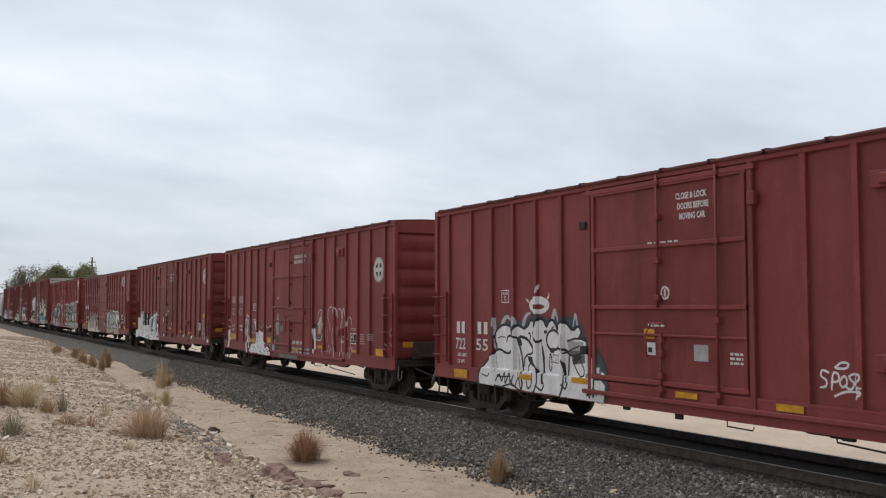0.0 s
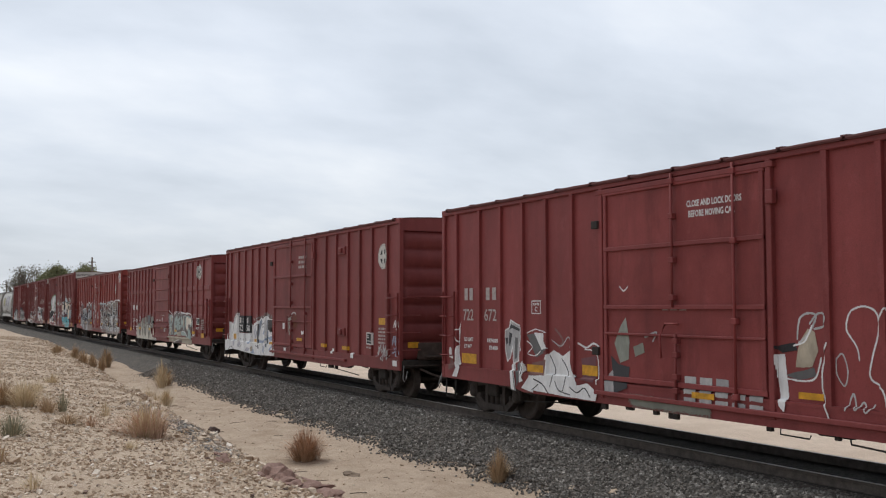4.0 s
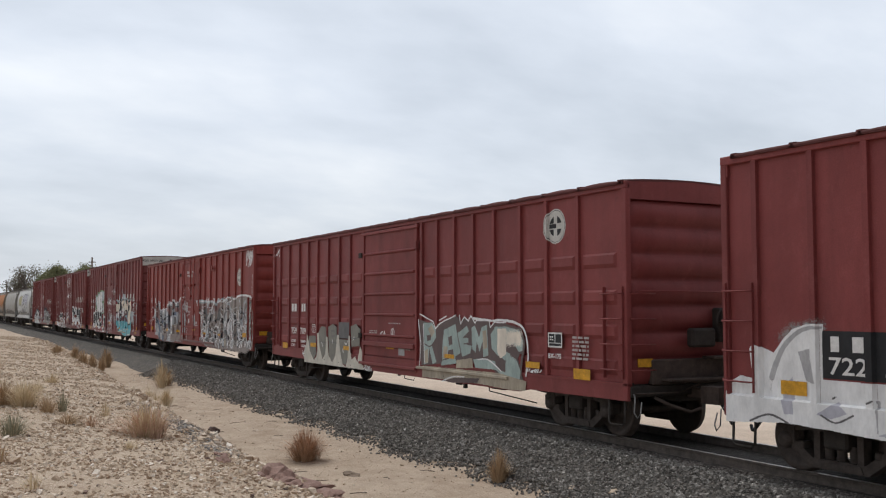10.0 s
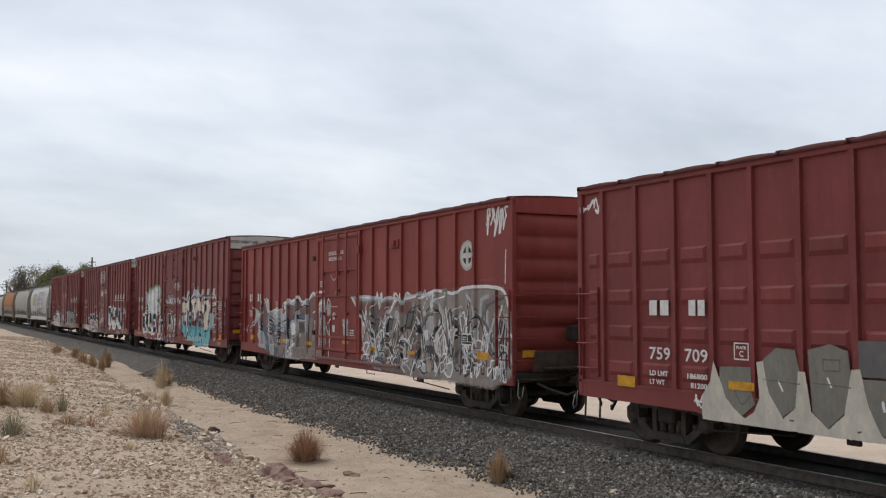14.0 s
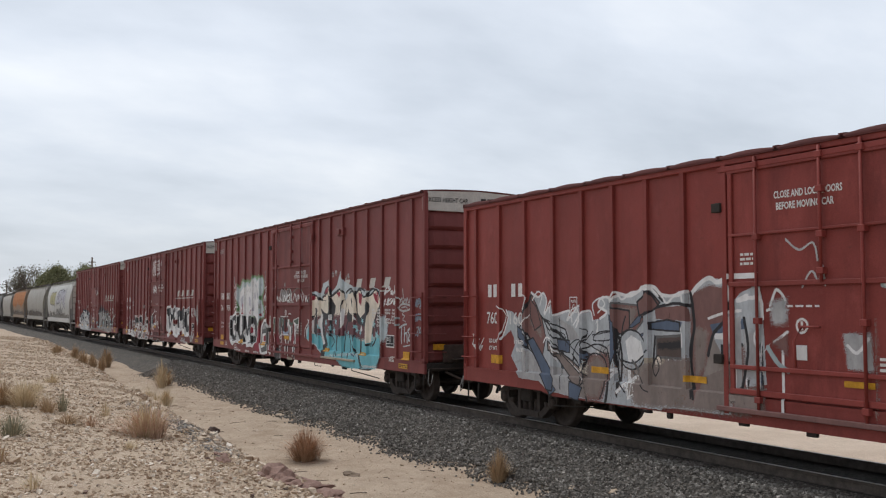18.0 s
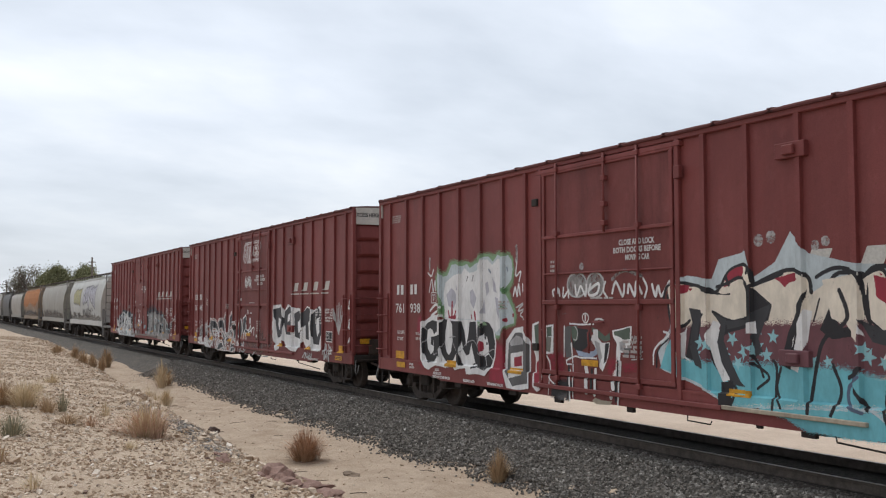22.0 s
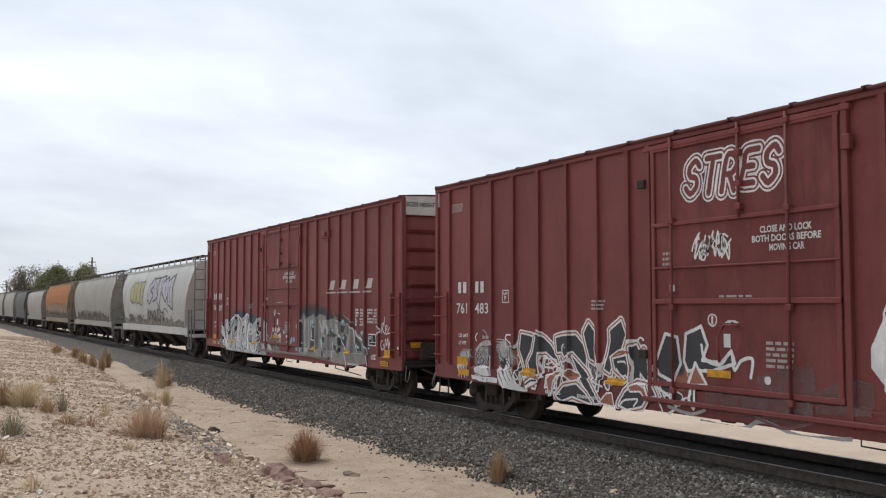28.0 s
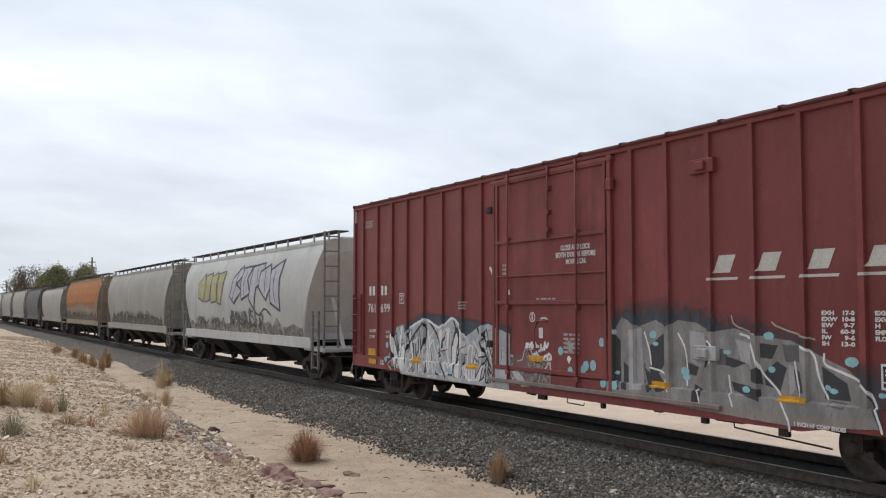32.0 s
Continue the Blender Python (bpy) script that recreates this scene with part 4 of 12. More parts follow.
CARS = {
    "A": dict(q=25.50, length=15.85, top=4.515, paint=RED_A, kind="low", posts=POSTS_50, door=(5.88, 9.83), truck=1.7, ribs=7, roof_inset=0.25, label="dark red steel boxcar with a white bubble-letter graffiti piece", **R50),
    "B": dict(q=43.40, length=15.72, top=4.50, paint=RED_A, kind="low", posts=POSTS_50, door=(5.88, 9.83), truck=1.7, ribs=7, roof_inset=0.25, label="dark red steel boxcar with thin white graffiti outlines", **R50),
    "C": dict(q=61.52, length=15.88, top=4.53, paint=RED_B, kind="low", posts=POSTS_50, door=(5.88, 9.83), truck=1.7, ribs=7, roof_inset=0.25, label="dark red steel boxcar with white and blue graffiti at one end", **R50),
    "D": dict(q=82.59, length=18.85, top=4.45, paint=RED_B, kind="panel", posts=POSTS_PANEL, door=(7.66, 10.95), truck=1.95, ribs=7, wave=0.04, label="dark red panel-sided boxcar with pale green graffiti"),
    "E": dict(track_paint=MAUVE, stop_paint=TAUPE_PALE, q=103.81, length=19.0, top=4.53, paint=RED_E, kind="low", posts=POSTS_LOW, door=(7.85, 11.2), truck=2.0, ribs=7, wave=0.055, label="orange-red steel boxcar half covered in silver graffiti", **RLOW),
    "F": dict(track_on=0.9, stop_paint=PLUM_GREY, q=124.70, length=19.0, top=5.075, paint=BROWN, kind="tall", posts=POSTS_TALL, door=(7.48, 11.45), truck=2.0, ribs=8, label="brown tall boxcar with turquoise and cream graffiti", **RTALL),
    "G": dict(q=145.31, length=18.85, top=5.075, paint=BROWN, kind="tall", posts=POSTS_TALL, door=(7.48, 11.45), truck=2.0, ribs=8, label="brown tall boxcar with black and white letter graffiti", **RTALL),
    "H": dict(track_paint=TAUPE, stop_paint=SILVER, q=165.98, length=18.9, top=5.075, paint=BROWN, kind="tall", posts=POSTS_TALL, door=(7.48, 11.45), truck=2.0, ribs=8, label="brown tall boxcar with grey graffiti along its foot", **RTALL),
}
for key, spec in CARS.items():
    spec["car"] = boxcar(spec)


# ---- covered hoppers ----
def hopper(q, L, paint, top, label):
    half = L / 2
    car = thing("covered_hopper", 5.509 - q + half, CENTRE, 0, label, "hopper car", "hopper cars of the train")
    prof = [(1.40, 1.30), (1.44, 1.5), (1.53, 2.1), (1.55, 2.7), (1.50, 3.3), (1.38, 3.8), (1.18, top - 0.18), (0.95, top - 0.05), (0.0, top)]
    ring = [(-y, z) for y, z in prof] + [(y, z) for y, z in reversed(prof[:-1])]
    f = Form()

    def reach(z, y):
        return half - 0.75 - 1.15 * smooth(top - 0.4, 1.3, z) ** 1.0
    n = len(ring)
    xs = [-1.0, -0.85, -0.5, 0, 0.5, 0.85, 1.0]
    for k in xs:
        for y, z in ring:
            f.v.append((k * reach(z, y), y, z))
    f.f = [(i * n + j, (i + 1) * n + j, (i + 1) * n + j + 1, i * n + j + 1) for i in range(len(xs) - 1) for j in range(n - 1)]
    f.s = [True] * len(f.f)
    part("hopper_body", f, paint, car)
    for s in (-1, 1):
        e = Form()
        e.v = [(s * (reach(z, y)), y, z) for y, z in ring]
        e.f = [tuple(range(n))]
        e.s = [False]
        part("slope_sheet", e, paint, car)
    for s in (-1, 1):
        part("side_sill", Form().box(-half + 1.2, half - 1.2, min(s * 1.42, s * 1.5), max(s * 1.42, s * 1.5), 1.05, 1.38, 0.012), paint, car)
        part("roof_edge", Form().box(-half + 0.8, half - 0.8, min(s * 1.1, s * 1.2), max(s * 1.1, s * 1.2), top - 0.2, top - 0.1, 0.01), paint, car)
        stay = Form().box(-0.025, 0.025, min(s * 1.0, s * 1.05), max(s * 1.0, s * 1.05), top - 0.12, top + 0.17).mesh("walkway_support", paint)
        for x in np.linspace(-half + 0.9, half - 0.9, 14):
            part("walkway_support", stay, paint, car, at=pose(x, 0, 0))
        part("running_board", Form().box(-half + 0.3, half - 0.3, min(s * 0.62, s * 1.08), max(s * 0.62, s * 1.08), top + 0.16, top + 0.2, 0.008), BROWN_STEEL, car, "steel roof walkway")
        x0 = s * (half - 0.28)
        for ya, yb in ((-1.4, -0.95), (0.95, 1.4)):
            ef = Form()
            for y in (ya, yb):
                ef.box(x0 - 0.03, x0 + 0.03, y - 0.025, y + 0.025, 0.95, top + 0.15)
            for z in np.linspace(1.3, top, 8):
                ef.box(x0 - 0.02, x0 + 0.02, ya, yb, z - 0.02, z + 0.02)
            part("end_ladder", ef, LADDER_GREY, car, "grey steel end ladder")
        a, b = sorted((s * (half - 1.95), s * (half - 0.15)))
        part("end_platform", Form().box(a, b, -1.42, 1.42, 0.98, 1.1, 0.015), paint, car)
        for y in (-1.45, 1.45):
            sr = Form()
            sr.box(s * (half - 0.85) - 0.28, s * (half - 0.85) - 0.22, y - 0.03, y + 0.03, 0.45, 2.2)
            sr.box(s * (half - 0.85) + 0.22, s * (half - 0.85) + 0.28, y - 0.03, y + 0.03, 0.45, 2.2)
            for z in np.linspace(0.5, 2.1, 5):
                sr.box(s * (half - 0.85) - 0.28, s * (half - 0.85) + 0.28, y - 0.02, y + 0.02, z - 0.02, z + 0.02)
            part("side_ladder", sr, LADDER_GREY, car, "grey steel side ladder")
        for y in (-0.7, 0.7):
            st = Form()
            st.prism([(s * (half - 0.5), 1.1), (s * (half - 0.42), 1.1), (s * (half - 1.35), 2.6), (s * (half - 1.45), 2.6)], y - 0.05, y + 0.05, "y")
            part("slope_brace", st, paint, car)
    bays = Form()
    for c in (-half * 0.5, -half * 0.17, half * 0.17, half * 0.5):
        w = half * 0.155
        v = [(c - w, -1.3, 1.2), (c + w, -1.3, 1.2), (c + w, 1.3, 1.2), (c - w, 1.3, 1.2), (c - 0.4, -0.5, 0.42), (c + 0.4, -0.5, 0.42), (c + 0.4, 0.5, 0.42), (c - 0.4, 0.5, 0.42)]
        b = Form().add(v, [(0, 1, 5, 4), (1, 2, 6, 5), (2, 3, 7, 6), (3, 0, 4, 7), (4, 5, 6, 7)])
        b.box(c - 0.5, c + 0.5, -0.65, 0.65, 0.36, 0.46, 0.02)
        part("hopper_bay", b, DARK, car, "dark sloped outlet bay")
    hatch = Form().box(-half * 0.82, half * 0.82, -0.32, 0.32, top + 0.01, top + 0.12, 0.03)
    part("hatch_cover", hatch, paint, car)
    part("centre_sill", Form().box(-half + 0.1, half - 0.1, -0.3, 0.3, 0.72, 1.02, 0.02), DARK, car)
    draft_gear(car, half - 0.05, paint)
    truck(car, -half + 1.9)
    truck(car, half - 1.9)
    return car


HOPPERS = [hopper(186.34, 18.3, HOPPER_WHITE, 4.42, "weathered white covered hopper car with graffiti"), hopper(207.4, 19.3, HOPPER_GREY, 4.42, "pale grey covered hopper car, grimy along the foot"),
           hopper(228.0, 18.7, HOPPER_RUST, 4.42, "rust-stained tan covered hopper car"), hopper(247.2, 17.4, HOPPER_GREY, 4.1, "grey curved-side covered hopper car"),
           hopper(264.0, 15.0, HOPPER_DARK, 4.3, "dark grey covered hopper car"), hopper(284.6, 18.9, HOPPER_GREY, 4.42, "light grey covered hopper car"),
           hopper(305.2, 18.9, HOPPER_GREY, 4.42, "light grey covered hopper car, far back in the train"), hopper(325.8, 18.9, HOPPER_WHITE, 4.42, "off-white covered hopper car at the far end")]


# ---- paint on the cars: lettering, stickers, graffiti ----
class Paint:
    """Flat shapes in side coordinates (metres along from the trailing end, height), laid over sheet, posts, door and sill.

    Strokes and patches are composed on a fine grid, the later over the earlier, so that the paint is one coat without overlaps;
    rectangles and letters are laid on top of it."""
    levels = (1.04, 1.06)
    cell = 0.008

    def __init__(self, spec, base=0.0):
        self.spec, self.base, self.start = spec, base, base
        self.layers, self.marks = [], []

    def cut(self):
        """What follows is a mark of its own."""
        self.marks.append(len(self.layers))

    def side(self, u, z):
        spec = self.spec
        d = 1.402
        a, b = spec["door"]
        if a + 0.1 < u < b - 0.1:
            d = 1.402 + 0.04 * min(1, (u - a - 0.1) / 0.03, (b - 0.1 - u) / 0.03)
        elif spec["kind"] == "panel" and z < 3.3:
            return 1.463
        for p in (*spec["posts"], a + 0.05, b - 0.05):
            k = abs(u - p)
            if k < 0.076:
                d = max(d, 1.402 + 0.062 * min(1, (0.076 - k) / 0.026))
        if u < 0.12 or u > spec["length"] - 0.12:
            d = 1.463
        if z < 1.06:
            d = max(d, 1.402 + 0.064 * min(1, (1.06 - z) / 0.02))
        return d

    def cuts(self):
        spec = self.spec
        c = [0.12, spec["length"] - 0.12]
        for p in (*spec["posts"], spec["door"][0] + 0.05, spec["door"][1] - 0.05):
            c += [p - 0.076, p - 0.05, p + 0.05, p + 0.076]
        return c

    def poly(self, pts, mat):
        self.layers.append(("patch", mat, list(pts), None))

    def stroke(self, pts, w, mat, curve=True, taper=0.0):
        """A brush stroke along pts with round ends."""
        P = [Vector(p) for p in pts]
        if curve and len(P) > 2:
            Q = []
            for i in range(len(P) - 1):
                a, b, c, d = P[max(i - 1, 0)], P[i], P[i + 1], P[min(i + 2, len(P) - 1)]
                for k in range(6):
                    t = k / 6
                    Q.append(0.5 * ((2 * b) + (c - a) * t + (2 * a - 5 * b + 4 * c - d) * t * t + (3 * b - a - 3 * c + d) * t**3))
            P = Q + [P[-1]]
        self.layers.append(("stroke", mat, [tuple(p) for p in P], (w, taper)))

    def shard(self, pts, fill, line, w):
        """A filled shape with an outline."""
        self.poly(pts, fill)
        self.stroke(list(pts) + [pts[0], pts[1]], w, line, False)

    def ring(self, centre, radii, fill, line, w):
        pts = [(centre[0] + radii[0] * math.cos(i * math.pi / 12), centre[1] + radii[1] * math.sin(i * math.pi / 12)) for i in range(25)]
        self.poly(pts, fill)
        self.stroke(pts, w, line, False)

    def star(self, u, z, r, mat):
        self.poly([(u + (r if k % 2 else r * 0.42) * math.sin(k * math.pi / 5 + u), z + (r if k % 2 else r * 0.42) * math.cos(k * math.pi / 5 + u)) for k in range(10)], mat)

    def mist(self, pts, mat, density=0.8, soft=0.06, streak=1):
        """Paint sprayed in specks over a shape, thinning out towards its edge; streak runs the specks together downwards."""
        self.layers.append(("mist", mat, list(pts), (density, soft, streak)))

    def disc(self, u, z, r, mat, squash=1.0, n=28):
        self.poly([(u + r * math.cos(2 * math.pi * i / n), z + squash * r * math.sin(2 * math.pi * i / n)) for i in range(n)], mat)

    def rect(self, u0, u1, z0, z1, mat, slant=0.0):
        self.layers.append(("shape", mat, [(u0, z0), (u1, z0), (u1 + slant, z1), (u0 + slant, z1)], [(0, 1, 2, 3)]))

    def box(self, u0, u1, z0, z1, w, mat):
        for r in ((u0, u1, z0, z0 + w), (u0, u1, z1 - w, z1), (u0, u0 + w, z0 + w, z1 - w), (u1 - w, u1, z0 + w, z1 - w)):
            self.rect(*r, mat)

    def text(self, words, u, z, height, mat, width=None, bold=0.0, shear=0.0):
        """Words with their foot at z, starting at u, in the built-in letters; width squeezes them to fit."""
        cu = bpy.data.curves.new("words", "FONT")
        cu.body, cu.size, cu.offset, cu.shear, cu.resolution_u = words, height * 1.38, bold, shear, 2
        ob = bpy.data.objects.new("words", cu)
        me = bpy.data.meshes.new_from_object(ob)
        if len(me.vertices):
            xs = [p.co.x for p in me.vertices]
            k = (width / (max(xs) - min(xs))) if width else 1.0
            lo = min(xs)
            self.layers.append(("shape", mat, [(u + (p.co.x - lo) * k, z + p.co.y) for p in me.vertices], [tuple(q.vertices) for q in me.polygons]))
        bpy.data.meshes.remove(me)
        bpy.data.objects.remove(ob)
        bpy.data.curves.remove(cu)

    def bars(self, u0, u1, z0, z1, lines, mat, seed=1, gap=0.45):
        """Lettering too small to read: rows of short bars."""
        rng = random.Random(seed)
        h = (z1 - z0) / lines
        for i in range(lines):
            u = u0
            while u < u1 - 0.02:
                w = min(rng.uniform(0.08, 0.22) * (u1 - u0 + 0.3), u1 - u)
                self.rect(u, u + w, z1 - (i + 1) * h + h * gap / 2, z1 - i * h - h * gap / 2, mat)
                u += w + 0.05 * (u1 - u0 + 0.2)

    def put(self, name, label="", depth=None):
        """Makes the meshes, one for each mark, and hangs them on the car."""
        self.base += 0.0007 * self.spec["car"].get("coats", 0)
        self.spec["car"]["coats"] = self.spec["car"].get("coats", 0) + (1 if any(q[0] != "shape" for q in self.layers) else 0)
        ends = sorted(set([0] + self.marks + [len(self.layers)]))
        for a, b in zip(ends, ends[1:]):
            self.lay(self.layers[a:b], name, label, depth or self.side)
        self.base = self.start
        self.layers, self.marks = [], []

    def compose(self, layers, mats):
        """The grid of strokes and patches: its corner and the number of the paint in each cell, 0 for none."""
        c = self.cell
        pts = [p for k, m, v, e in layers for p in v]
        pad = max([e[0] for k, m, v, e in layers if k == "stroke"] + [0]) / 2 + 2 * c + 0.08 * any(k == "mist" for k, m, v, e in layers)
        u0, z0 = min(p[0] for p in pts) - pad, min(p[1] for p in pts) - pad
        u1, z1 = max(p[0] for p in pts) + pad, max(p[1] for p in pts) + pad
        u0, z0 = max(u0, 0.01), max(z0, 0.6)
        u1 = min(u1, self.spec["length"] - 0.01)
        nu, nz = int((u1 - u0) / c) + 1, int((z1 - z0) / c) + 1
        grid = np.zeros((nz, nu), np.int16)
        cu, cz = u0 + (np.arange(nu) + 0.5) * c, z0 + (np.arange(nz) + 0.5) * c
        chance = np.random.RandomState(int(1000 * abs(u0) + 7 * nu + nz))

        def smooth(n, mixed):
            for ax in (0, 1):
                mixed = sum(np.roll(mixed, k, ax) for k in range(-n, n + 1)) / (2 * n + 1)
            return mixed
        shake_u, shake_z = ((q / q.std() * 0.0022) for q in (smooth(9, chance.standard_normal((nz, nu))) for _ in range(2)))
        speck = chance.random_sample((nz, nu))
        ranks = {}
        for kind, mat, v, e in layers:
            slot = mats.index(mat) + 1
            a = np.array(v)
            if kind == "mist":
                X, Z = np.meshgrid(cu, cz)
                mask = np.zeros(X.shape, bool)
                for (xa, za), (xb, zb) in zip(a, np.roll(a, -1, 0)):
                    if za != zb:
                        mask ^= ((za > Z) != (zb > Z)) & (X < (xb - xa) * (Z - za) / (zb - za) + xa)
                n = max(1, int(e[1] / c / 1.5))
                field = smooth(n, smooth(n, mask.astype(float))) * e[0]
                if e[2] not in ranks:
                    g = sum(np.roll(speck, k, 0) for k in range(e[2])) + 0.5 * np.roll(speck, 3, 1)
                    order = np.empty(g.size, np.float32)
                    order[np.argsort(g, axis=None)] = np.arange(g.size) / g.size
                    ranks[e[2]] = order.reshape(g.shape)
                grains = np.roll(ranks[e[2]], 7 * len(v) + slot, 1)
                grid[field > grains * (0.88 if e[0] > 0.88 else 0.98) + 0.01] = slot
                continue
            r = e[0] / 2 if kind == "stroke" else 0
            segs = [(a, r)] if kind == "patch" else []
            if kind == "stroke":
                n = len(a)
                for i in range(n - 1):
                    segs.append((a[i:i + 2], r * (1 - e[1] * i / max(1, n - 2))))
            for s, rr in segs:
                i0, i1 = np.searchsorted(cu, s[:, 0].min() - rr), np.searchsorted(cu, s[:, 0].max() + rr)
                j0, j1 = np.searchsorted(cz, s[:, 1].min() - rr), np.searchsorted(cz, s[:, 1].max() + rr)
                if i1 <= i0 or j1 <= j0:
                    continue
                X, Z = np.meshgrid(cu[i0:i1], cz[j0:j1])
                X, Z = X + shake_u[j0:j1, i0:i1], Z + shake_z[j0:j1, i0:i1]
                if kind == "patch":
                    inside = np.zeros(X.shape, bool)
                    for (xa, za), (xb, zb) in zip(s, np.roll(s, -1, 0)):
                        if za != zb:
                            inside ^= ((za > Z) != (zb > Z)) & (X < (xb - xa) * (Z - za) / (zb - za) + xa)
                else:
                    d = s[1] - s[0]
                    t = np.clip(((X - s[0, 0]) * d[0] + (Z - s[0, 1]) * d[1]) / max(1e-9, d @ d), 0, 1)
                    inside = (X - s[0, 0] - t * d[0]) ** 2 + (Z - s[0, 1] - t * d[1]) ** 2 <= rr * rr
                grid[j0:j1, i0:i1][inside] = slot
        return u0, z0, grid

    def lay(self, layers, name, label, depth):
        spec = self.spec
        half = spec["length"] / 2
        mats = []
        for k, m, v, e in layers:
            if m not in mats:
                mats.append(m)
        verts, faces, slots = [], [], []
        cuts = self.cuts()
        coat = [q for q in layers if q[0] != "shape"]
        if coat:
            u0, z0, grid = self.compose(coat, mats)
            c = self.cell
            nz, nu = grid.shape
            ucut = {int(round((q - u0) / c)) for q in cuts}
            zcut = {int(round((q - z0) / c)) for q in self.levels}
            runs = {}
            done = []
            for j in range(nz + 1):
                now = {}
                if j < nz:
                    row = grid[j]
                    edge = [0] + (np.flatnonzero(np.diff(row)) + 1).tolist() + [nu]
                    edge = sorted(set(edge) | {q for q in ucut if 0 < q < nu})
                    for a, b in zip(edge, edge[1:]):
                        if row[a]:
                            now[(a, b, int(row[a]))] = j
                for key, start in runs.items():
                    if key in now and j not in zcut:
                        now[key] = start
                    else:
                        done.append((*key, start, j))
                runs = now
            for a, b, slot, j0, j1 in done:
                o = len(verts)
                for i, j in ((a, j0), (b, j0), (b, j1), (a, j1)):
                    u, z = u0 + i * c, z0 + j * c
                    k = u - 0.1 * c if i == b else u + 0.1 * c
                    verts.append((u - half, -(depth(k, z) + 0.0035 + self.base), z))
                faces.append((o, o + 1, o + 2, o + 3))
                slots.append(slot - 1)
        for n, (kind, mat, vs, fs) in enumerate(q for q in layers if q[0] == "shape"):
            bm = bmesh.new()
            bv = [bm.verts.new((p[0], 0, p[1])) for p in vs]
            for q in fs:
                if len(set(q)) > 2:
                    try:
                        bm.faces.new([bv[i] for i in q])
                    except ValueError:
                        pass
            if not bm.faces:
                bm.free()
                continue
            bmesh.ops.triangulate(bm, faces=bm.faces[:])
            us, zs = [v.co.x for v in bm.verts], [v.co.z for v in bm.verts]
            u0, u1, z0, z1 = min(us), max(us), min(zs), max(zs)
            todo = [((q, 0, 0), (1, 0, 0)) for q in cuts if u0 < q < u1]
            todo += [((0, 0, q), (0, 0, 1)) for q in self.levels if z0 < q < z1]
            for co, no in todo:
                bmesh.ops.bisect_plane(bm, geom=bm.verts[:] + bm.edges[:] + bm.faces[:], plane_co=co, plane_no=no, dist=1e-5)
            o = len(verts)
            bm.verts.index_update()
            lift = 0.0055 + self.base + 0.0004 * n
            verts += [(v.co.x - half, -(depth(v.co.x, v.co.z) + lift), v.co.z) for v in bm.verts]
            for q in bm.faces:
                a, b, d = (v.co for v in q.verts[:3])
                ids = [o + v.index for v in q.verts]
                if (b - a).cross(d - a).y > 0:
                    ids.reverse()
                faces.append(ids)
                slots.append(mats.index(mat))
            bm.free()
        me = bpy.data.meshes.new(name)
        me.from_pydata(verts, [], faces)
        for m in mats:
            me.materials.append(m)
        me.polygons.foreach_set("material_index", slots)
        me.update()
        part(name, me, None, spec["car"], label)


# Letter skeletons in a unit square, for bubble letters.
GLYPHS = {
    "G": [[(0.9, 0.75), (0.6, 1), (0.2, 0.85), (0.05, 0.5), (0.2, 0.12), (0.6, 0), (0.92, 0.2), (0.9, 0.45), (0.55, 0.45)]],
    "U": [[(0.08, 1), (0.08, 0.35), (0.3, 0.02), (0.7, 0.02), (0.92, 0.35), (0.92, 1)]],
    "M": [[(0.04, 0), (0.12, 1), (0.5, 0.3), (0.88, 1), (0.96, 0)]],
    "O": [[(0.5, 1), (0.1, 0.8), (0.06, 0.3), (0.5, 0), (0.92, 0.3), (0.9, 0.8), (0.5, 1)]],
    "S": [[(0.9, 0.82), (0.55, 1), (0.15, 0.82), (0.25, 0.56), (0.75, 0.45), (0.88, 0.2), (0.5, 0), (0.08, 0.18)]],
    "T": [[(0, 1), (1, 1)], [(0.5, 1), (0.5, 0)]],
    "R": [[(0.08, 0), (0.08, 1), (0.65, 1), (0.9, 0.75), (0.6, 0.5), (0.2, 0.5)], [(0.45, 0.5), (0.95, 0)]],
    "E": [[(0.9, 1), (0.1, 0.95), (0.08, 0.5), (0.1, 0.05), (0.9, 0)], [(0.1, 0.52), (0.72, 0.52)]],
    "D": [[(0.08, 0), (0.08, 1), (0.55, 1), (0.95, 0.6), (0.9, 0.3), (0.5, 0), (0.08, 0)]],
    "A": [[(0.02, 0), (0.45, 1), (0.95, 0)], [(0.22, 0.36), (0.78, 0.36)]],
}


def letters(p, word, u0, u1, z0, z1, weight, coats, shear=0.0, jitter=0.0, seed=2):
    """Bubble letters. coats: (extra width, material) from the back to the front."""
    rng = random.Random(seed)
    n = len(word)
    step = (u1 - u0) / n
    marks = []
    for i, ch in enumerate(word):
        lift, tall = rng.uniform(-jitter, jitter), 1 + rng.uniform(-jitter, jitter)
        for st in GLYPHS[ch]:
            marks.append([(u0 + step * (i + 0.5 + (x - 0.5) * 0.72) + shear * (y - 0.5), z0 + weight / 2 + lift * (z1 - z0) + (z1 - z0 - weight) * y * tall) for x, y in st])
    for extra, mat in coats:
        for m in marks:
            p.stroke(m, weight + extra, mat)


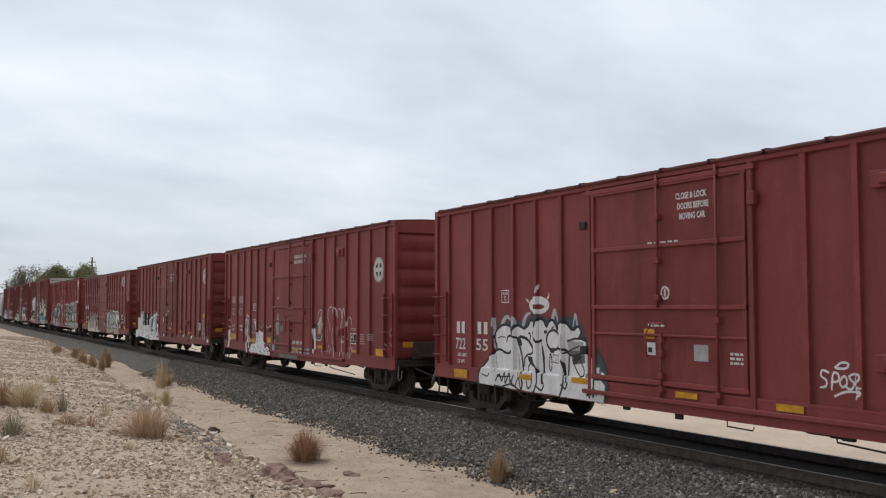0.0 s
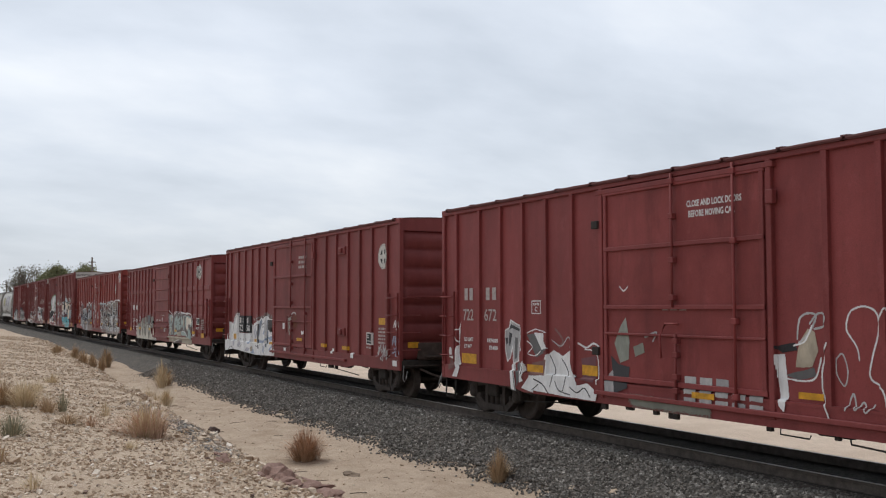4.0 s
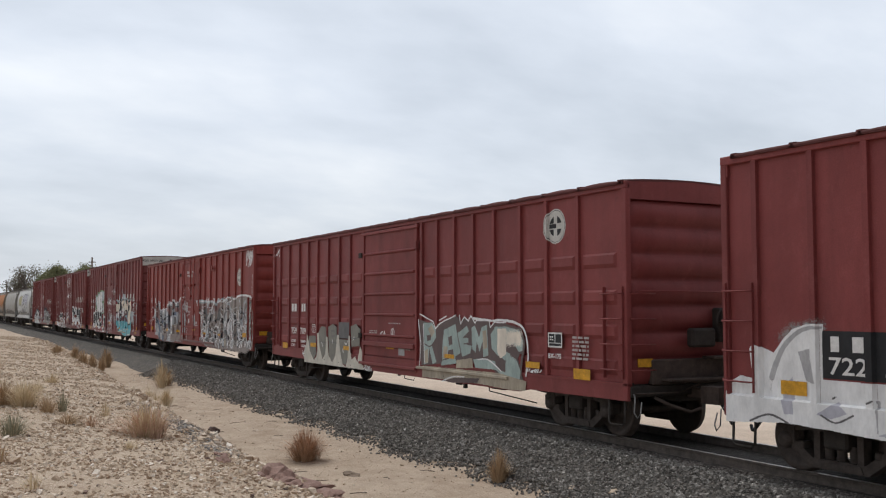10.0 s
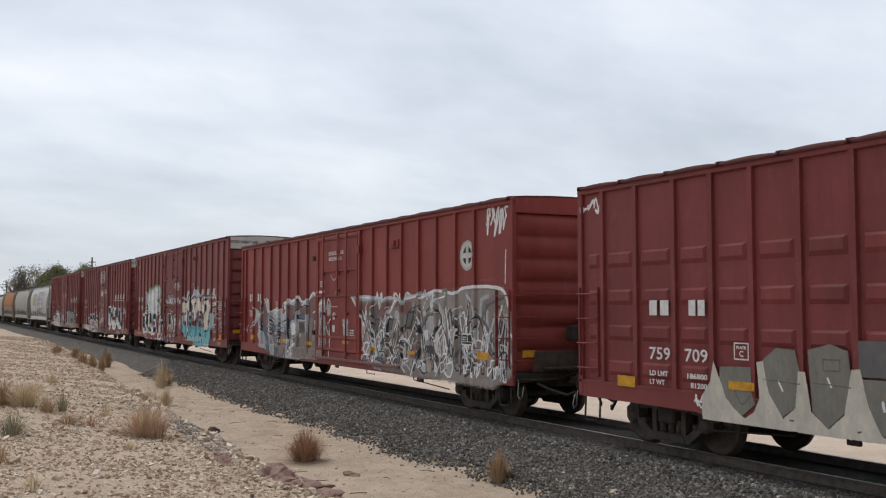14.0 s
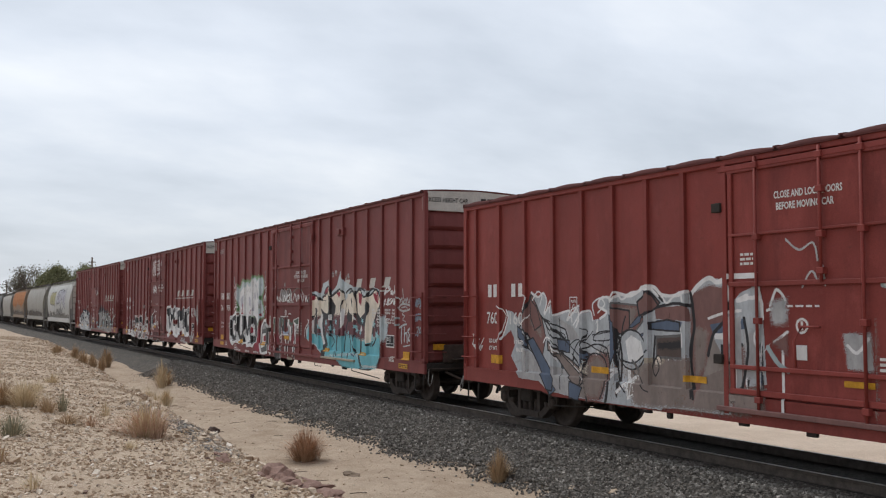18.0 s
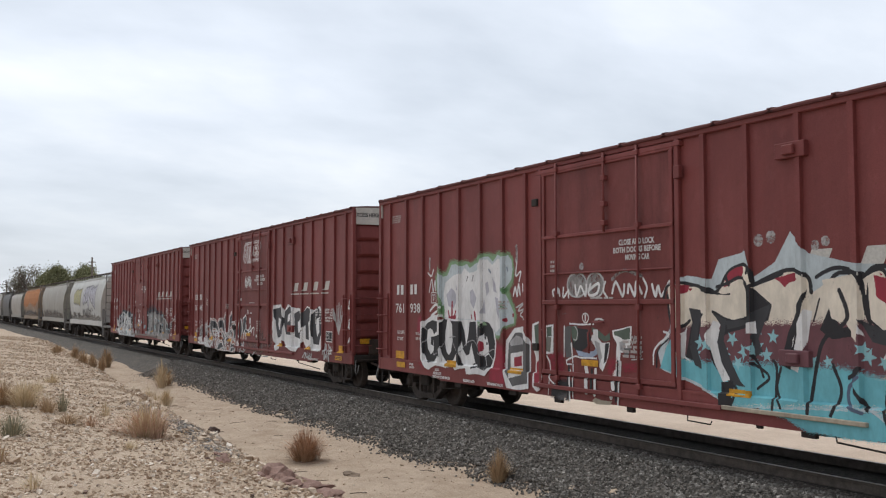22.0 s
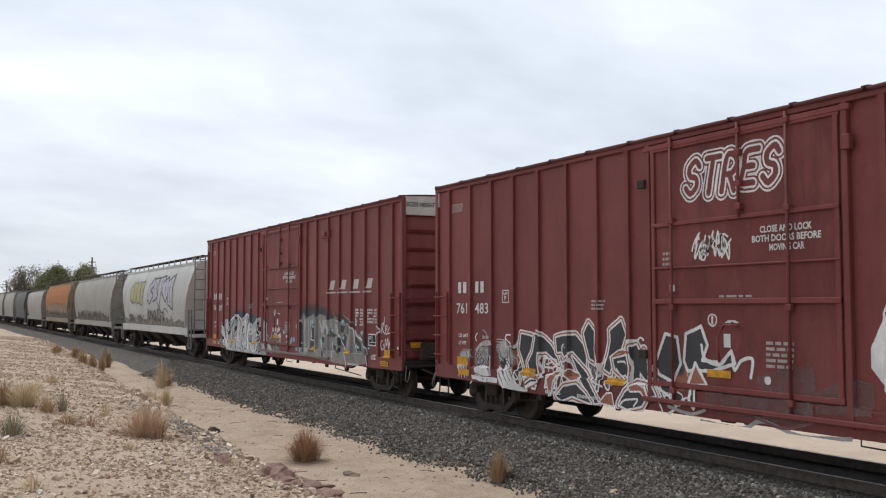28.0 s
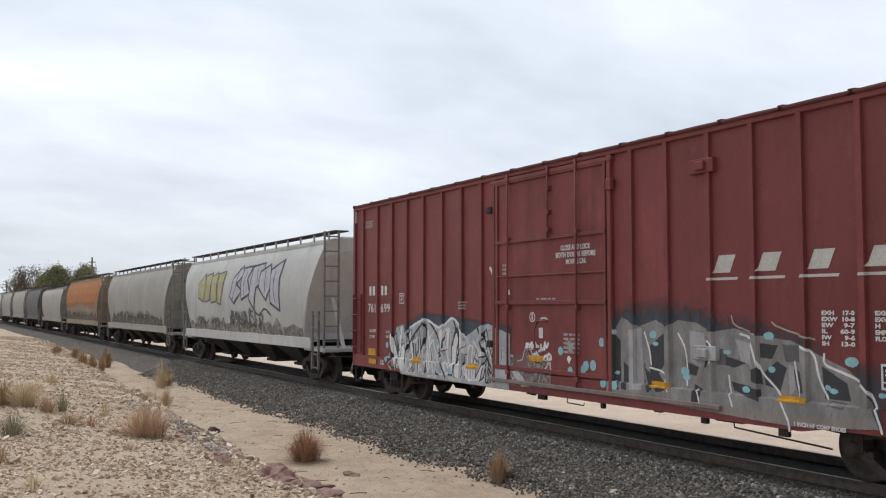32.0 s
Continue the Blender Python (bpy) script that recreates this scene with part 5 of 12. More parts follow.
def ragged(u0, u1, z0, z1, seed, spike=0.25, step=0.22, foot=0.05):
    """An outline with a flamed top edge and an uneven foot."""
    rng = random.Random(seed)
    top, low = [], []
    u = u0
    while u < u1:
        e = min(1.0, (u - u0) / 0.5, (u1 - u) / 0.5)
        top.append((u, z1 - spike * rng.random() - (1 - e) * 0.35 * (z1 - z0)))
        u += step * rng.uniform(0.45, 1.4)
    top.append((u1, z1 - 0.5 * (z1 - z0)))
    u = u1
    while u > u0:
        low.append((u, z0 + foot * rng.random()))
        u -= 0.5
    low.append((u0, z0))
    return top + low


def scribble(p, u0, u1, z0, z1, w, mat, seed, loops=6, slant=0.1, apart=True):
    """A hand-written tag, as loops and hooks that spell nothing."""
    if apart:
        p.cut()
    rng = random.Random(seed)
    n = loops
    for i in range(n):
        a = u0 + (u1 - u0) * i / n
        b = u0 + (u1 - u0) * (i + 0.95) / n
        pts = [(a, z0 + (z1 - z0) * rng.uniform(0.1, 0.5))]
        for _ in range(rng.randint(3, 5)):
            zz = rng.random()
            pts.append((rng.uniform(a, b) + slant * (zz - 0.5) * (z1 - z0), z0 + (z1 - z0) * zz))
        pts.append((b, z0 + (z1 - z0) * rng.uniform(0.3, 1.0)))
        p.stroke(pts, w, mat)


def wild(p, u0, u1, z0, z1, seed, base, bodies, line, shine, count, spike=0.35, tall=0.4):
    """Interlocked angular letter bodies with outlines and highlights over a ragged ground coat."""
    rng = random.Random(seed)
    edge = ragged(u0, u1, z0, z1, seed, spike)
    if base:
        p.poly(edge, base)
    h = z1 - z0
    for i in range(count // 3):
        a, w = rng.uniform(u0, u1 - 0.4), rng.uniform(0.25, 0.7)
        b = rng.uniform(z0, z0 + 0.6 * h)
        p.mist([(a, b), (a + w, b + 0.05), (a + w * 0.9, b + 0.4 * h), (a + 0.1, b + 0.35 * h)], rng.choice(bodies), 1.0, 0.04)

    def held(pts):
        return [(min(u1 - 0.04, max(u0 + 0.04, a)), min(z1 - 0.05, max(z0 + 0.02, b))) for a, b in pts]
    for i in range(count):
        c = u0 + 0.15 + (u1 - u0 - 0.3) * (i + rng.uniform(-0.6, 0.6)) / max(1, count - 1)
        b = z0 + h * rng.uniform(0.03, 0.85 - tall)
        w, t = rng.uniform(0.07, 0.24), h * tall * rng.uniform(0.6, 1.35)
        lean = rng.uniform(-0.4, 0.4)
        kind = rng.random()
        if kind < 0.4:
            pts = [(c, b), (c + w, b + 0.1 * t), (c + w * 0.8 + lean, b + t), (c + lean - 0.1 * w, b + 0.85 * t)]
        elif kind < 0.7:
            pts = [(c, b), (c + 0.7 * w, b), (c + w + 0.3 * lean, b + 0.7 * t), (c + 2 * w, b + 0.5 * t), (c + 1.9 * w, b + 0.75 * t), (c + 0.8 * w + lean * 0.3, b + t), (c + 0.1 * w, b + 0.6 * t)]
        elif kind < 0.85:
            pts = [(c, b), (c + 2.4 * w, b + 0.5 * t), (c + 0.3 * w, b + 0.45 * t)]
        else:
            n = 11
            pts = [(c + w * (1 + 0.2 * math.sin(k * 2.3)) * math.cos(k * 2 * math.pi / n), b + 0.3 * t + 0.35 * t * math.sin(k * 2 * math.pi / n)) for k in range(n)]
        p.shard(held(pts), rng.choice(bodies), rng.choice((line, line, shine)), rng.uniform(0.024, 0.05))
        if rng.random() < 0.5:
            (xa, za), (xb, zb) = held(pts)[0], held(pts)[-2]
            p.stroke([(xa + 0.03, za), ((xa + xb) / 2 + rng.uniform(-0.06, 0.06), (za + zb) / 2), (xb, zb)], rng.uniform(0.02, 0.045), shine, True, 0.5)
    for i in range(count):
        a, b = rng.uniform(u0, u1), rng.uniform(z0, z0 + 0.8 * h)
        pts = [(a, b), (a + rng.uniform(-0.2, 0.2), b + rng.uniform(0.08, 0.3)), (a + rng.uniform(-0.1, 0.35), b + rng.uniform(0.1, 0.5))]
        p.stroke(held(pts), rng.uniform(0.018, 0.045), line if i % 2 else shine, rng.random() < 0.5, 0.6)
    if base:
        tops = [q for q in edge if q[1] > z0 + 0.45 * h]
        for a, b in zip(tops, tops[1:]):
            if rng.random() < 0.75:
                p.stroke([a, ((a[0] + b[0]) / 2, max(a[1], b[1]) - 0.02), b], rng.uniform(0.02, 0.05), shine)


def piped(p, pts, fill):
    """A letter body inside a white, a dull red and again a white line."""
    ring = list(pts) + [pts[0], pts[1]]
    for w, mat in ((0.19, CHALK), (0.125, SALMON_DULL), (0.07, CHALK)):
        p.stroke(ring, w, mat, False)
    p.poly(pts, fill)


def reflectors(spec, places):
    p = Paint(spec, 0.008)
    for u0, u1, z0, z1 in places:
        p.rect(u0, u1, z0, z1, YELLOW)
        p.put("reflector", "yellow reflective sticker")


def maker_disc(spec, u, z, r):
    """The round emblem: a white disc with a dark ring and cross, no letters."""
    p = Paint(spec)
    p.cell = 0.007
    p.disc(u, z, r, CREAM)
    p.disc(u, z, r * 0.93, BLACK)
    p.disc(u, z, r * 0.9, CREAM)
    p.disc(u, z, r * 0.6, BLACK)
    p.rect(u - r * 0.17, u + r * 0.17, z - r * 0.6, z + r * 0.6, CREAM)
    p.rect(u - r * 0.6, u + r * 0.6, z - r * 0.17, z + r * 0.17, CREAM)
    p.put("round_emblem", "round white and dark cross emblem")


def owner_mark(spec, spots, z0, z1, mat=None, slant=0.0):
    """The owner's letters as plain blocks."""
    p = Paint(spec, 0.008)
    for u0, u1 in spots:
        p.cut()
        p.rect(u0, u0 + (u1 - u0) * 0.84, z0, z1, mat or WHITE, slant)
    p.put("owner_mark", "white block marking")


def words(spec, lines, mat=None, name="lettering"):
    """lines: text, u, foot z, height, width."""
    p = Paint(spec, 0.008)
    for text, u, z, h, w in lines:
        p.cut()
        p.text(text, u, z, h, mat or WHITE, w, 0.004)
    p.put(name, "white stencilled lettering")


def smallprint(spec, places, mat=None, seed=3):
    p = Paint(spec)
    for i, (u0, u1, z0, z1, n) in enumerate(places):
        p.cut()
        p.bars(u0, u1, z0, z1, n, mat or GREY_STENCIL, seed + i)
    p.put("fine_stencil", "worn white stencil marks")


def plate_box(spec, u0, u1, z0, z1, letter):
    p = Paint(spec)
    p.box(u0, u1, z0, z1, 0.02, WHITE)
    h = z1 - z0
    p.text(letter, u0 + (u1 - u0) * 0.36, z0 + h * 0.2, h * 0.34, WHITE, (u1 - u0) * 0.28, 0.004)
    p.text("PLATE", u0 + 0.05, z0 + h * 0.64, h * 0.17, WHITE, u1 - u0 - 0.1, 0.003)
    p.put("clearance_plate", "white framed stencil box")


def test_box(spec, u0, u1, z0, z1):
    p = Paint(spec)
    p.rect(u0, u1, z0, z1, BLACK)
    p.box(u0, u1, z0, z1, 0.03, WHITE)
    m = (u0 + u1) / 2
    p.rect(m - 0.012, m + 0.012, z0 + (z1 - z0) * 0.3, z1 - 0.03, WHITE)
    p.rect(u0 + 0.03, u1 - 0.03, z0 + (z1 - z0) * 0.27, z0 + (z1 - z0) * 0.32, WHITE)
    p.bars(u0 + 0.06, m - 0.04, z1 - 0.16, z1 - 0.06, 2, WHITE, 4)
    p.put("stencil_box", "black inspection stencil box with a white frame")


# marks that the tall cars share
for key, number in (("F", ("761", "938")), ("G", ("761", "483")), ("H", ("761", "699"))):
    s = CARS[key]
    owner_mark(s, ((1.02, 1.18), (1.24, 1.42), (1.78, 1.94), (2.0, 2.16)), 2.62, 2.86)
    words(s, ((number[0], 0.95, 2.18, 0.23, 0.47), (number[1], 1.76, 2.18, 0.23, 0.56)), name="car_number")
    plate_box(s, 2.87, 3.13, 2.40, 2.66, "F")
    words(s, (("LD LMT", 1.05, 1.66, 0.075, 0.42), ("LT WT", 1.05, 1.50, 0.075, 0.34)))
    smallprint(s, ((2.06, 2.42, 1.5, 1.74, 2), (0.72, 1.22, 4.42, 4.62, 4), (7.86, 8.05, 2.95, 3.2, 3), (9.1, 9.75, 2.44, 2.50, 1), (5.9, 6.3, 2.25, 2.45, 3), (10.0, 10.5, 1.45, 1.85, 5)), GREY_STENCIL, 5)
    words(s, (("CLOSE AND LOCK", 9.93, 3.36, 0.095, 0.92), ("BOTH DOORS BEFORE", 9.78, 3.23, 0.095, 1.22), ("MOVING CAR", 10.1, 3.10, 0.095, 0.62)))
    words(s, (("EXH    17-0", 15.84, 2.21, 0.055, 0.52), ("EXW  10-8", 15.84, 2.13, 0.055, 0.52), ("EW     9-7", 15.84, 2.05, 0.055, 0.52), ("IL      60-9", 15.84, 1.97, 0.055, 0.52), ("IW      9-6", 15.84, 1.89, 0.055, 0.52), ("IH     13-0", 15.84, 1.81, 0.055, 0.52),
              ("EXH W    8-2", 16.66, 2.21, 0.055, 0.6), ("EXW H   14-2", 16.66, 2.13, 0.055, 0.6), ("H           16-9", 16.66, 2.05, 0.055, 0.6), ("EMPTY C.G. 5-2", 16.66, 1.97, 0.055, 0.6), ("FLOOR H   3-8", 16.66, 1.89, 0.055, 0.6)))
    test_box(s, 16.72, 17.22, 1.29, 1.61)
    p = Paint(s)
    for a, b in ((13.85, 14.45), (14.72, 15.34), (15.62, 16.24), (16.55, 17.0)):
        p.cut()
        p.rect(a, a + 0.34, 2.82, 3.08, CREAM, 0.12)
        p.rect(a - 0.1, b - 0.12, 2.71, 2.75, CREAM, 0.02)
    p.put("slanted_mark", "slanted white block mark with underlines")
    reflectors(s, ((0.97, 1.47, 1.05, 1.23), (1.14, 1.62, 0.84, 0.97), (3.66, 4.2, 0.98, 1.12), (6.36, 6.87, 0.99, 1.1), (8.83, 9.32, 1.27, 1.38), (12.42, 12.9, 1.02, 1.12), (15.1, 15.6, 1.02, 1.1), (17.75, 18.22, 1.02, 1.22)))
    p = Paint(s)
    p.rect(17.61, 18.11, 0.81, 0.93, YELLOW)
    p.bars(17.66, 18.06, 0.83, 0.91, 2, BLACK, 3)
    p.put("warning_sticker", "yellow warning sticker with dark lettering")
    words(s, (("1 INCH HF COMP SHOES", 3.06, 0.70, 0.055, 0.86), ("RELEASE ROD", 4.53, 0.70, 0.055, 0.5), ("RETAINING VALVE", 5.55, 0.70, 0.055, 0.62), ("LOAD", 3.2, 0.86, 0.055, 0.2), ("ADJ BLOCK", 3.1, 0.78, 0.055, 0.42), ("1 INCH HF COMP SHOES", 15.4, 0.72, 0.055, 0.84), ("LIFT AND", 1.86, 0.92, 0.045, 0.22), ("JACK HERE", 1.86, 0.85, 0.045, 0.25)))
    words(s, (("LIFT AND", 17.05, 1.02, 0.05, 0.26), ("JACK HERE", 17.05, 0.95, 0.05, 0.3)))
    p = Paint(s)
    p.disc(8.95, 2.12, 0.1, WHITE, 1.0, 20)
    p.disc(8.95, 2.12, 0.075, s["paint"], 1.0, 20)
    p.rect(8.93, 8.97, 2.06, 2.18, WHITE)
    p.rect(9.2, 9.32, 2.08, 2.12, WHITE, 0.08)
    p.rect(9.4, 9.5, 2.08, 2.12, WHITE, -0.08)
    p.rect(9.18, 9.32, 1.72, 1.92, CHALK)
    p.rect(8.02, 8.14, 2.56, 2.66, CHALK)
    p.put("door_stencil", "white door handling stencils")


# low cars
def low_marks(key, number, mark_z, num_z, text_lines, text_u, text_z):
    s = CARS[key]
    owner_mark(s, ((0.98, 1.15), (1.2, 1.37), (1.9, 2.08), (2.16, 2.34)), mark_z, mark_z + 0.26, GREY_STENCIL if key == "B" else None)
    if number:
        words(s, ((number[0], 0.93, num_z, 0.25, 0.44), (number[1], 1.83, num_z, 0.25, 0.5)), GREY_STENCIL if key == "B" else None, name="car_number")
    p = Paint(s)
    for i, tx in enumerate(text_lines):
        p.cut()
        p.text(tx, text_u + 0.04 * i, text_z - 0.16 * i, 0.1, WHITE, 0.105 * len(tx) * 0.55, 0.004)
    p.put("lettering", "white stencilled lettering")


low_marks("A", ("722", "55"), 1.74, 1.40, ("CLOSE & LOCK", "DOORS BEFORE", "MOVING CAR"), 8.2, 4.0)
low_marks("B", ("722", "672"), 2.46, 2.03, ("CLOSE AND LOCK DOORS", "BEFORE MOVING CAR"), 8.1, 3.86)
low_marks("E", ("760", "160"), 2.52, 1.97, ("CLOSE AND LOCK DOORS", "BEFORE MOVING CAR"), 8.85, 3.82)
s = CARS["D"]
owner_mark(s, ((1.98, 2.2), (2.24, 2.48), (2.9, 3.08), (3.1, 3.28)), 2.18, 2.42)
words(s, (("759", 1.97, 1.48, 0.2, 0.5), ("709", 2.8, 1.48, 0.2, 0.5), ("LD LMT", 1.97, 1.22, 0.08, 0.44), ("LT WT", 1.97, 1.08, 0.08, 0.36), ("186800", 2.85, 1.22, 0.08, 0.44), ("81200", 2.92, 1.08, 0.08, 0.36)), name="car_number")
for key, u in (("B", 0.0), ("E", 0.05)):
    words(CARS[key], (("LD LMT", 0.97 + u, 1.58, 0.08, 0.38), ("LT WT", 0.97 + u, 1.43, 0.08, 0.32), ("187600" if key == "B" else "176700", 1.95 + u, 1.58, 0.08, 0.44), ("75400" if key == "B" else "86300", 2.02 + u, 1.43, 0.08, 0.36)))
words(CARS["A"], (("LD LMT", 1.02, 1.24, 0.07, 0.4), ("LT WT", 1.02, 1.10, 0.07, 0.32)))
plate_box(CARS["A"], 2.87, 3.16, 2.40, 2.66, "C")
plate_box(CARS["B"], 3.64, 3.96, 2.18, 2.44, "C")
plate_box(CARS["D"], 3.83, 4.12, 1.55, 1.80, "C")
plate_box(CARS["E"], 3.9, 4.14, 2.21, 2.50, "C")
for key, u, z in (("B", 14.62, 3.29), ("C", 14.78, 3.62), ("D", 16.7, 3.83), ("E", 17.06, 3.44)):
    maker_disc(CARS[key], u, z, 0.33)
test_box(CARS["B"], 12.74, 13.19, 1.30, 1.60)
test_box(CARS["C"], 13.70, 14.18, 1.32, 1.64)
test_box(CARS["D"], 16.52, 16.98, 1.56, 1.84)
test_box(CARS["E"], 16.81, 17.33, 1.48, 1.74)
words(CARS["D"], (("BX-175", 16.54, 1.36, 0.09, 0.42),))
reflectors(CARS["A"], ((0.97, 1.55, 0.78, 0.96), (3.63, 4.07, 0.90, 1.0), (5.40, 5.88, 0.95, 1.05), (8.17, 8.66, 0.91, 1.0), (10.21, 10.69, 0.89, 0.99)))
reflectors(CARS["B"], ((0.86, 1.5, 1.1, 1.31), (3.49, 4.1, 1.06, 1.2), (5.3, 5.75, 1.1, 1.28), (8.19, 8.67, 0.93, 1.02), (10.2, 10.62, 1.08, 1.17), (12.85, 13.19, 1.07, 1.14), (14.46, 14.95, 1.05, 1.23)))
reflectors(CARS["C"], ((1.05, 1.50, 1.12, 1.31), (3.71, 4.17, 1.08, 1.18), (5.39, 5.86, 1.05, 1.13), (14.53, 15.0, 1.86, 2.03), (10.34, 10.82, 1.14, 1.24), (12.0, 12.56, 1.12, 1.22), (8.3, 8.8, 1.25, 1.35)))
reflectors(CARS["D"], ((1.14, 1.6, 0.99, 1.17), (3.72, 4.22, 1.12, 1.24), (6.36, 6.76, 1.12, 1.23), (9.17, 9.65, 1.26, 1.37), (12.38, 12.84, 1.17, 1.26), (17.34, 17.84, 1.02, 1.21), (15.75, 16.24, 1.14, 1.26)))
reflectors(CARS["E"], ((1.10, 1.55, 1.16, 1.33), (4.56, 5.05, 1.16, 1.27), (6.99, 7.44, 1.16, 1.26), (9.97, 10.43, 1.29, 1.37), (11.76, 12.17, 1.17, 1.25), (14.07, 14.5, 1.17, 1.25), (17.5, 18.0, 1.2, 1.36)))
smallprint(CARS["A"], ((9.33, 9.59, 1.46, 1.66, 3), (7.51, 8.24, 3.31, 3.38, 1), (7.5, 7.9, 1.98, 2.06, 1)), WHITE)
smallprint(CARS["B"], ((14.0, 14.3, 1.42, 1.62, 4), (13.4, 13.7, 1.3, 1.6, 5), (7.5, 8.1, 2.25, 2.3, 1), (12.75, 13.1, 1.66, 1.75, 2)), GREY_STENCIL)
smallprint(CARS["C"], ((8.4, 9.1, 3.5, 3.95, 3), (14.5, 15.0, 1.35, 1.8, 5), (13.7, 14.15, 1.2, 1.28, 1), (8.2, 8.6, 1.3, 1.35, 1)), GREY_STENCIL)
smallprint(CARS["D"], ((8.1, 8.6, 1.62, 1.72, 2), (9.3, 10.0, 1.88, 1.93, 1), (17.3, 17.8, 1.35, 1.8, 6), (10.3, 10.6, 1.25, 1.35, 2)), GREY_STENCIL)
smallprint(CARS["E"], ((8.2, 8.45, 2.9, 3.1, 3), (8.9, 9.6, 2.3, 2.35, 1), (10.5, 10.8, 1.5, 1.7, 3)), WHITE)
for key, u, z in (("A", 7.92, 2.54), ("D", 9.55, 1.68), ("E", 9.3, 2.06)):
    p = Paint(CARS[key])
    p.disc(u, z, 0.11, WHITE, 1.0, 20)
    p.disc(u, z, 0.075, CARS[key]["paint"], 1.0, 20)
    p.rect(u - 0.02, u + 0.02, z - 0.06, z + 0.06, WHITE)
    p.put("door_stencil", "round white door stencil")
p = Paint(CARS["A"])
p.rect(8.57, 8.88, 1.49, 1.74, SILVER)
p.rect(7.40, 7.66, 1.80, 1.96, YELLOW)
p.rect(7.44, 7.68, 1.54, 1.74, CHALK)
p.rect(7.5, 7.6, 1.58, 1.66, INK)
p.put("door_sticker", "grey, yellow and white door stickers")

# graffiti, car by car
words(CARS["C"], (("722", 1.87, 1.44, 0.23, 0.6), ("506", 2.72, 1.44, 0.23, 0.62)), name="car_number")
owner_mark(CARS["C"], ((1.9, 2.06), (2.24, 2.44), (2.78, 2.96), (3.14, 3.28)), 1.73, 1.93)
p = Paint(CARS["C"])
scribble(p, 15.4, 15.85, 1.75, 1.98, 0.025, CHALK, 51, 3)
scribble(p, 15.35, 15.85, 1.35, 1.58, 0.03, PALE_BLUE, 52, 4)
scribble(p, 15.35, 15.85, 1.08, 1.3, 0.03, PALE_BLUE, 53, 3)
scribble(p, 14.45, 15.2, 0.95, 1.35, 0.03, DULL_WHITE, 54, 6)
for u0, u1, z0, z1 in ((12.75, 12.95, 0.92, 1.06), (11.25, 11.42, 0.98, 1.12), (15.5, 15.75, 0.84, 0.98), (6.9, 7.1, 1.6, 1.8), (7.1, 7.3, 0.9, 1.0)):
    p.cut()
    p.rect(u0, u1, z0, z1, CHALK)
p.put("graffiti_tag", "small tags and white patches")

p = Paint(CARS["D"])
scribble(p, 0.1, 0.6, 3.95, 4.25, 0.035, CHALK, 73, 3)
scribble(p, 3.0, 3.4, 0.8, 1.0, 0.03, CHALK, 74, 4)
scribble(p, 7.75, 8.3, 0.62, 0.8, 0.03, CHALK, 75, 4)
p.rect(9.9, 10.25, 1.12, 1.36, SILVER)
scribble(p, 8.8, 9.1, 1.56, 1.7, 0.04, CHALK, 76, 2)
scribble(p, 15.8, 16.3, 1.05, 1.14, 0.02, CHALK, 77, 5)
p.put("graffiti_tag", "small white graffiti tags")

p = Paint(CARS["G"])
letters(p, "STRES", 8.38, 10.35, 4.0, 4.62, 0.12, ((0.15, CHALK), (0.095, CARS["G"]["paint"]), (0.035, CHALK), (-0.03, CARS["G"]["paint"])), 0.12, 0.06, 9)
scribble(p, 8.54, 9.37, 3.0, 3.45, 0.03, CHALK, 151, 5)
scribble(p, 8.6, 9.3, 3.05, 3.4, 0.03, CHALK, 152, 5)
p.put("graffiti_outline", "white outlined letters high on the door")
p = Paint(CARS["G"])
for i in range(5):
    p.stroke([(17.72, 1.55), (17.5 + 0.1 * i, 1.9), (17.42 + 0.16 * i, 2.42 - 0.08 * abs(i - 2))], 0.06, DULL_WHITE)
for z in (2.15, 1.65, 1.15):
    scribble(p, 18.42, 18.75, z, z + 0.35, 0.05, CHALK, int(z * 90), 2)
scribble(p, 16.6, 17.3, 0.75, 1.25, 0.05, DULL_WHITE, 155, 5)
scribble(p, 14.9, 15.7, 0.72, 0.95, 0.04, DULL_WHITE, 157, 5)
p.put("graffiti_tag", "white hand-drawn tags")

p = Paint(CARS["H"])
wild(p, 7.75, 9.6, 0.75, 1.5, 173, GREY_MIST, [SILVER, MAUVE], SMOKE, DULL_WHITE, 5, 0.3)
scribble(p, 8.7, 9.5, 1.45, 1.65, 0.05, CHALK, 175, 5)
scribble(p, 8.9, 9.6, 1.3, 1.45, 0.05, CHALK, 176, 5)
for u, z in ((10.2, 1.15), (10.6, 1.2), (10.9, 1.3), (9.9, 1.5), (11.2, 1.0)):
    p.disc(u, z, 0.08, SKY_BLUE)
p.stroke([(17.31, 1.68), (17.38, 1.82), (17.48, 1.70), (17.38, 1.61), (17.31, 1.73)], 0.03, CHALK)
p.stroke([(17.55, 1.64), (17.59, 1.86), (17.72, 1.89), (17.62, 1.74), (17.75, 1.63)], 0.03, CHALK)
p.stroke([(17.74, 2.05), (17.72, 1.83)], 0.025, CHALK)
p.stroke([(17.82, 1.71), (17.92, 1.81), (17.82, 1.83), (17.82, 1.63), (17.95, 1.65)], 0.03, CHALK)
p.stroke([(18.04, 1.79), (17.95, 1.67), (18.09, 1.64), (18.12, 1.80), (18.18, 1.62)], 0.03, CHALK)
p.stroke([(17.62, 1.46), (17.51, 1.37), (17.58, 1.22), (17.72, 1.26), (17.68, 1.36)], 0.03, CHALK)
p.stroke([(17.75, 1.22), (17.82, 1.49), (17.88, 1.33), (17.95, 1.51), (18.00, 1.26)], 0.03, CHALK)
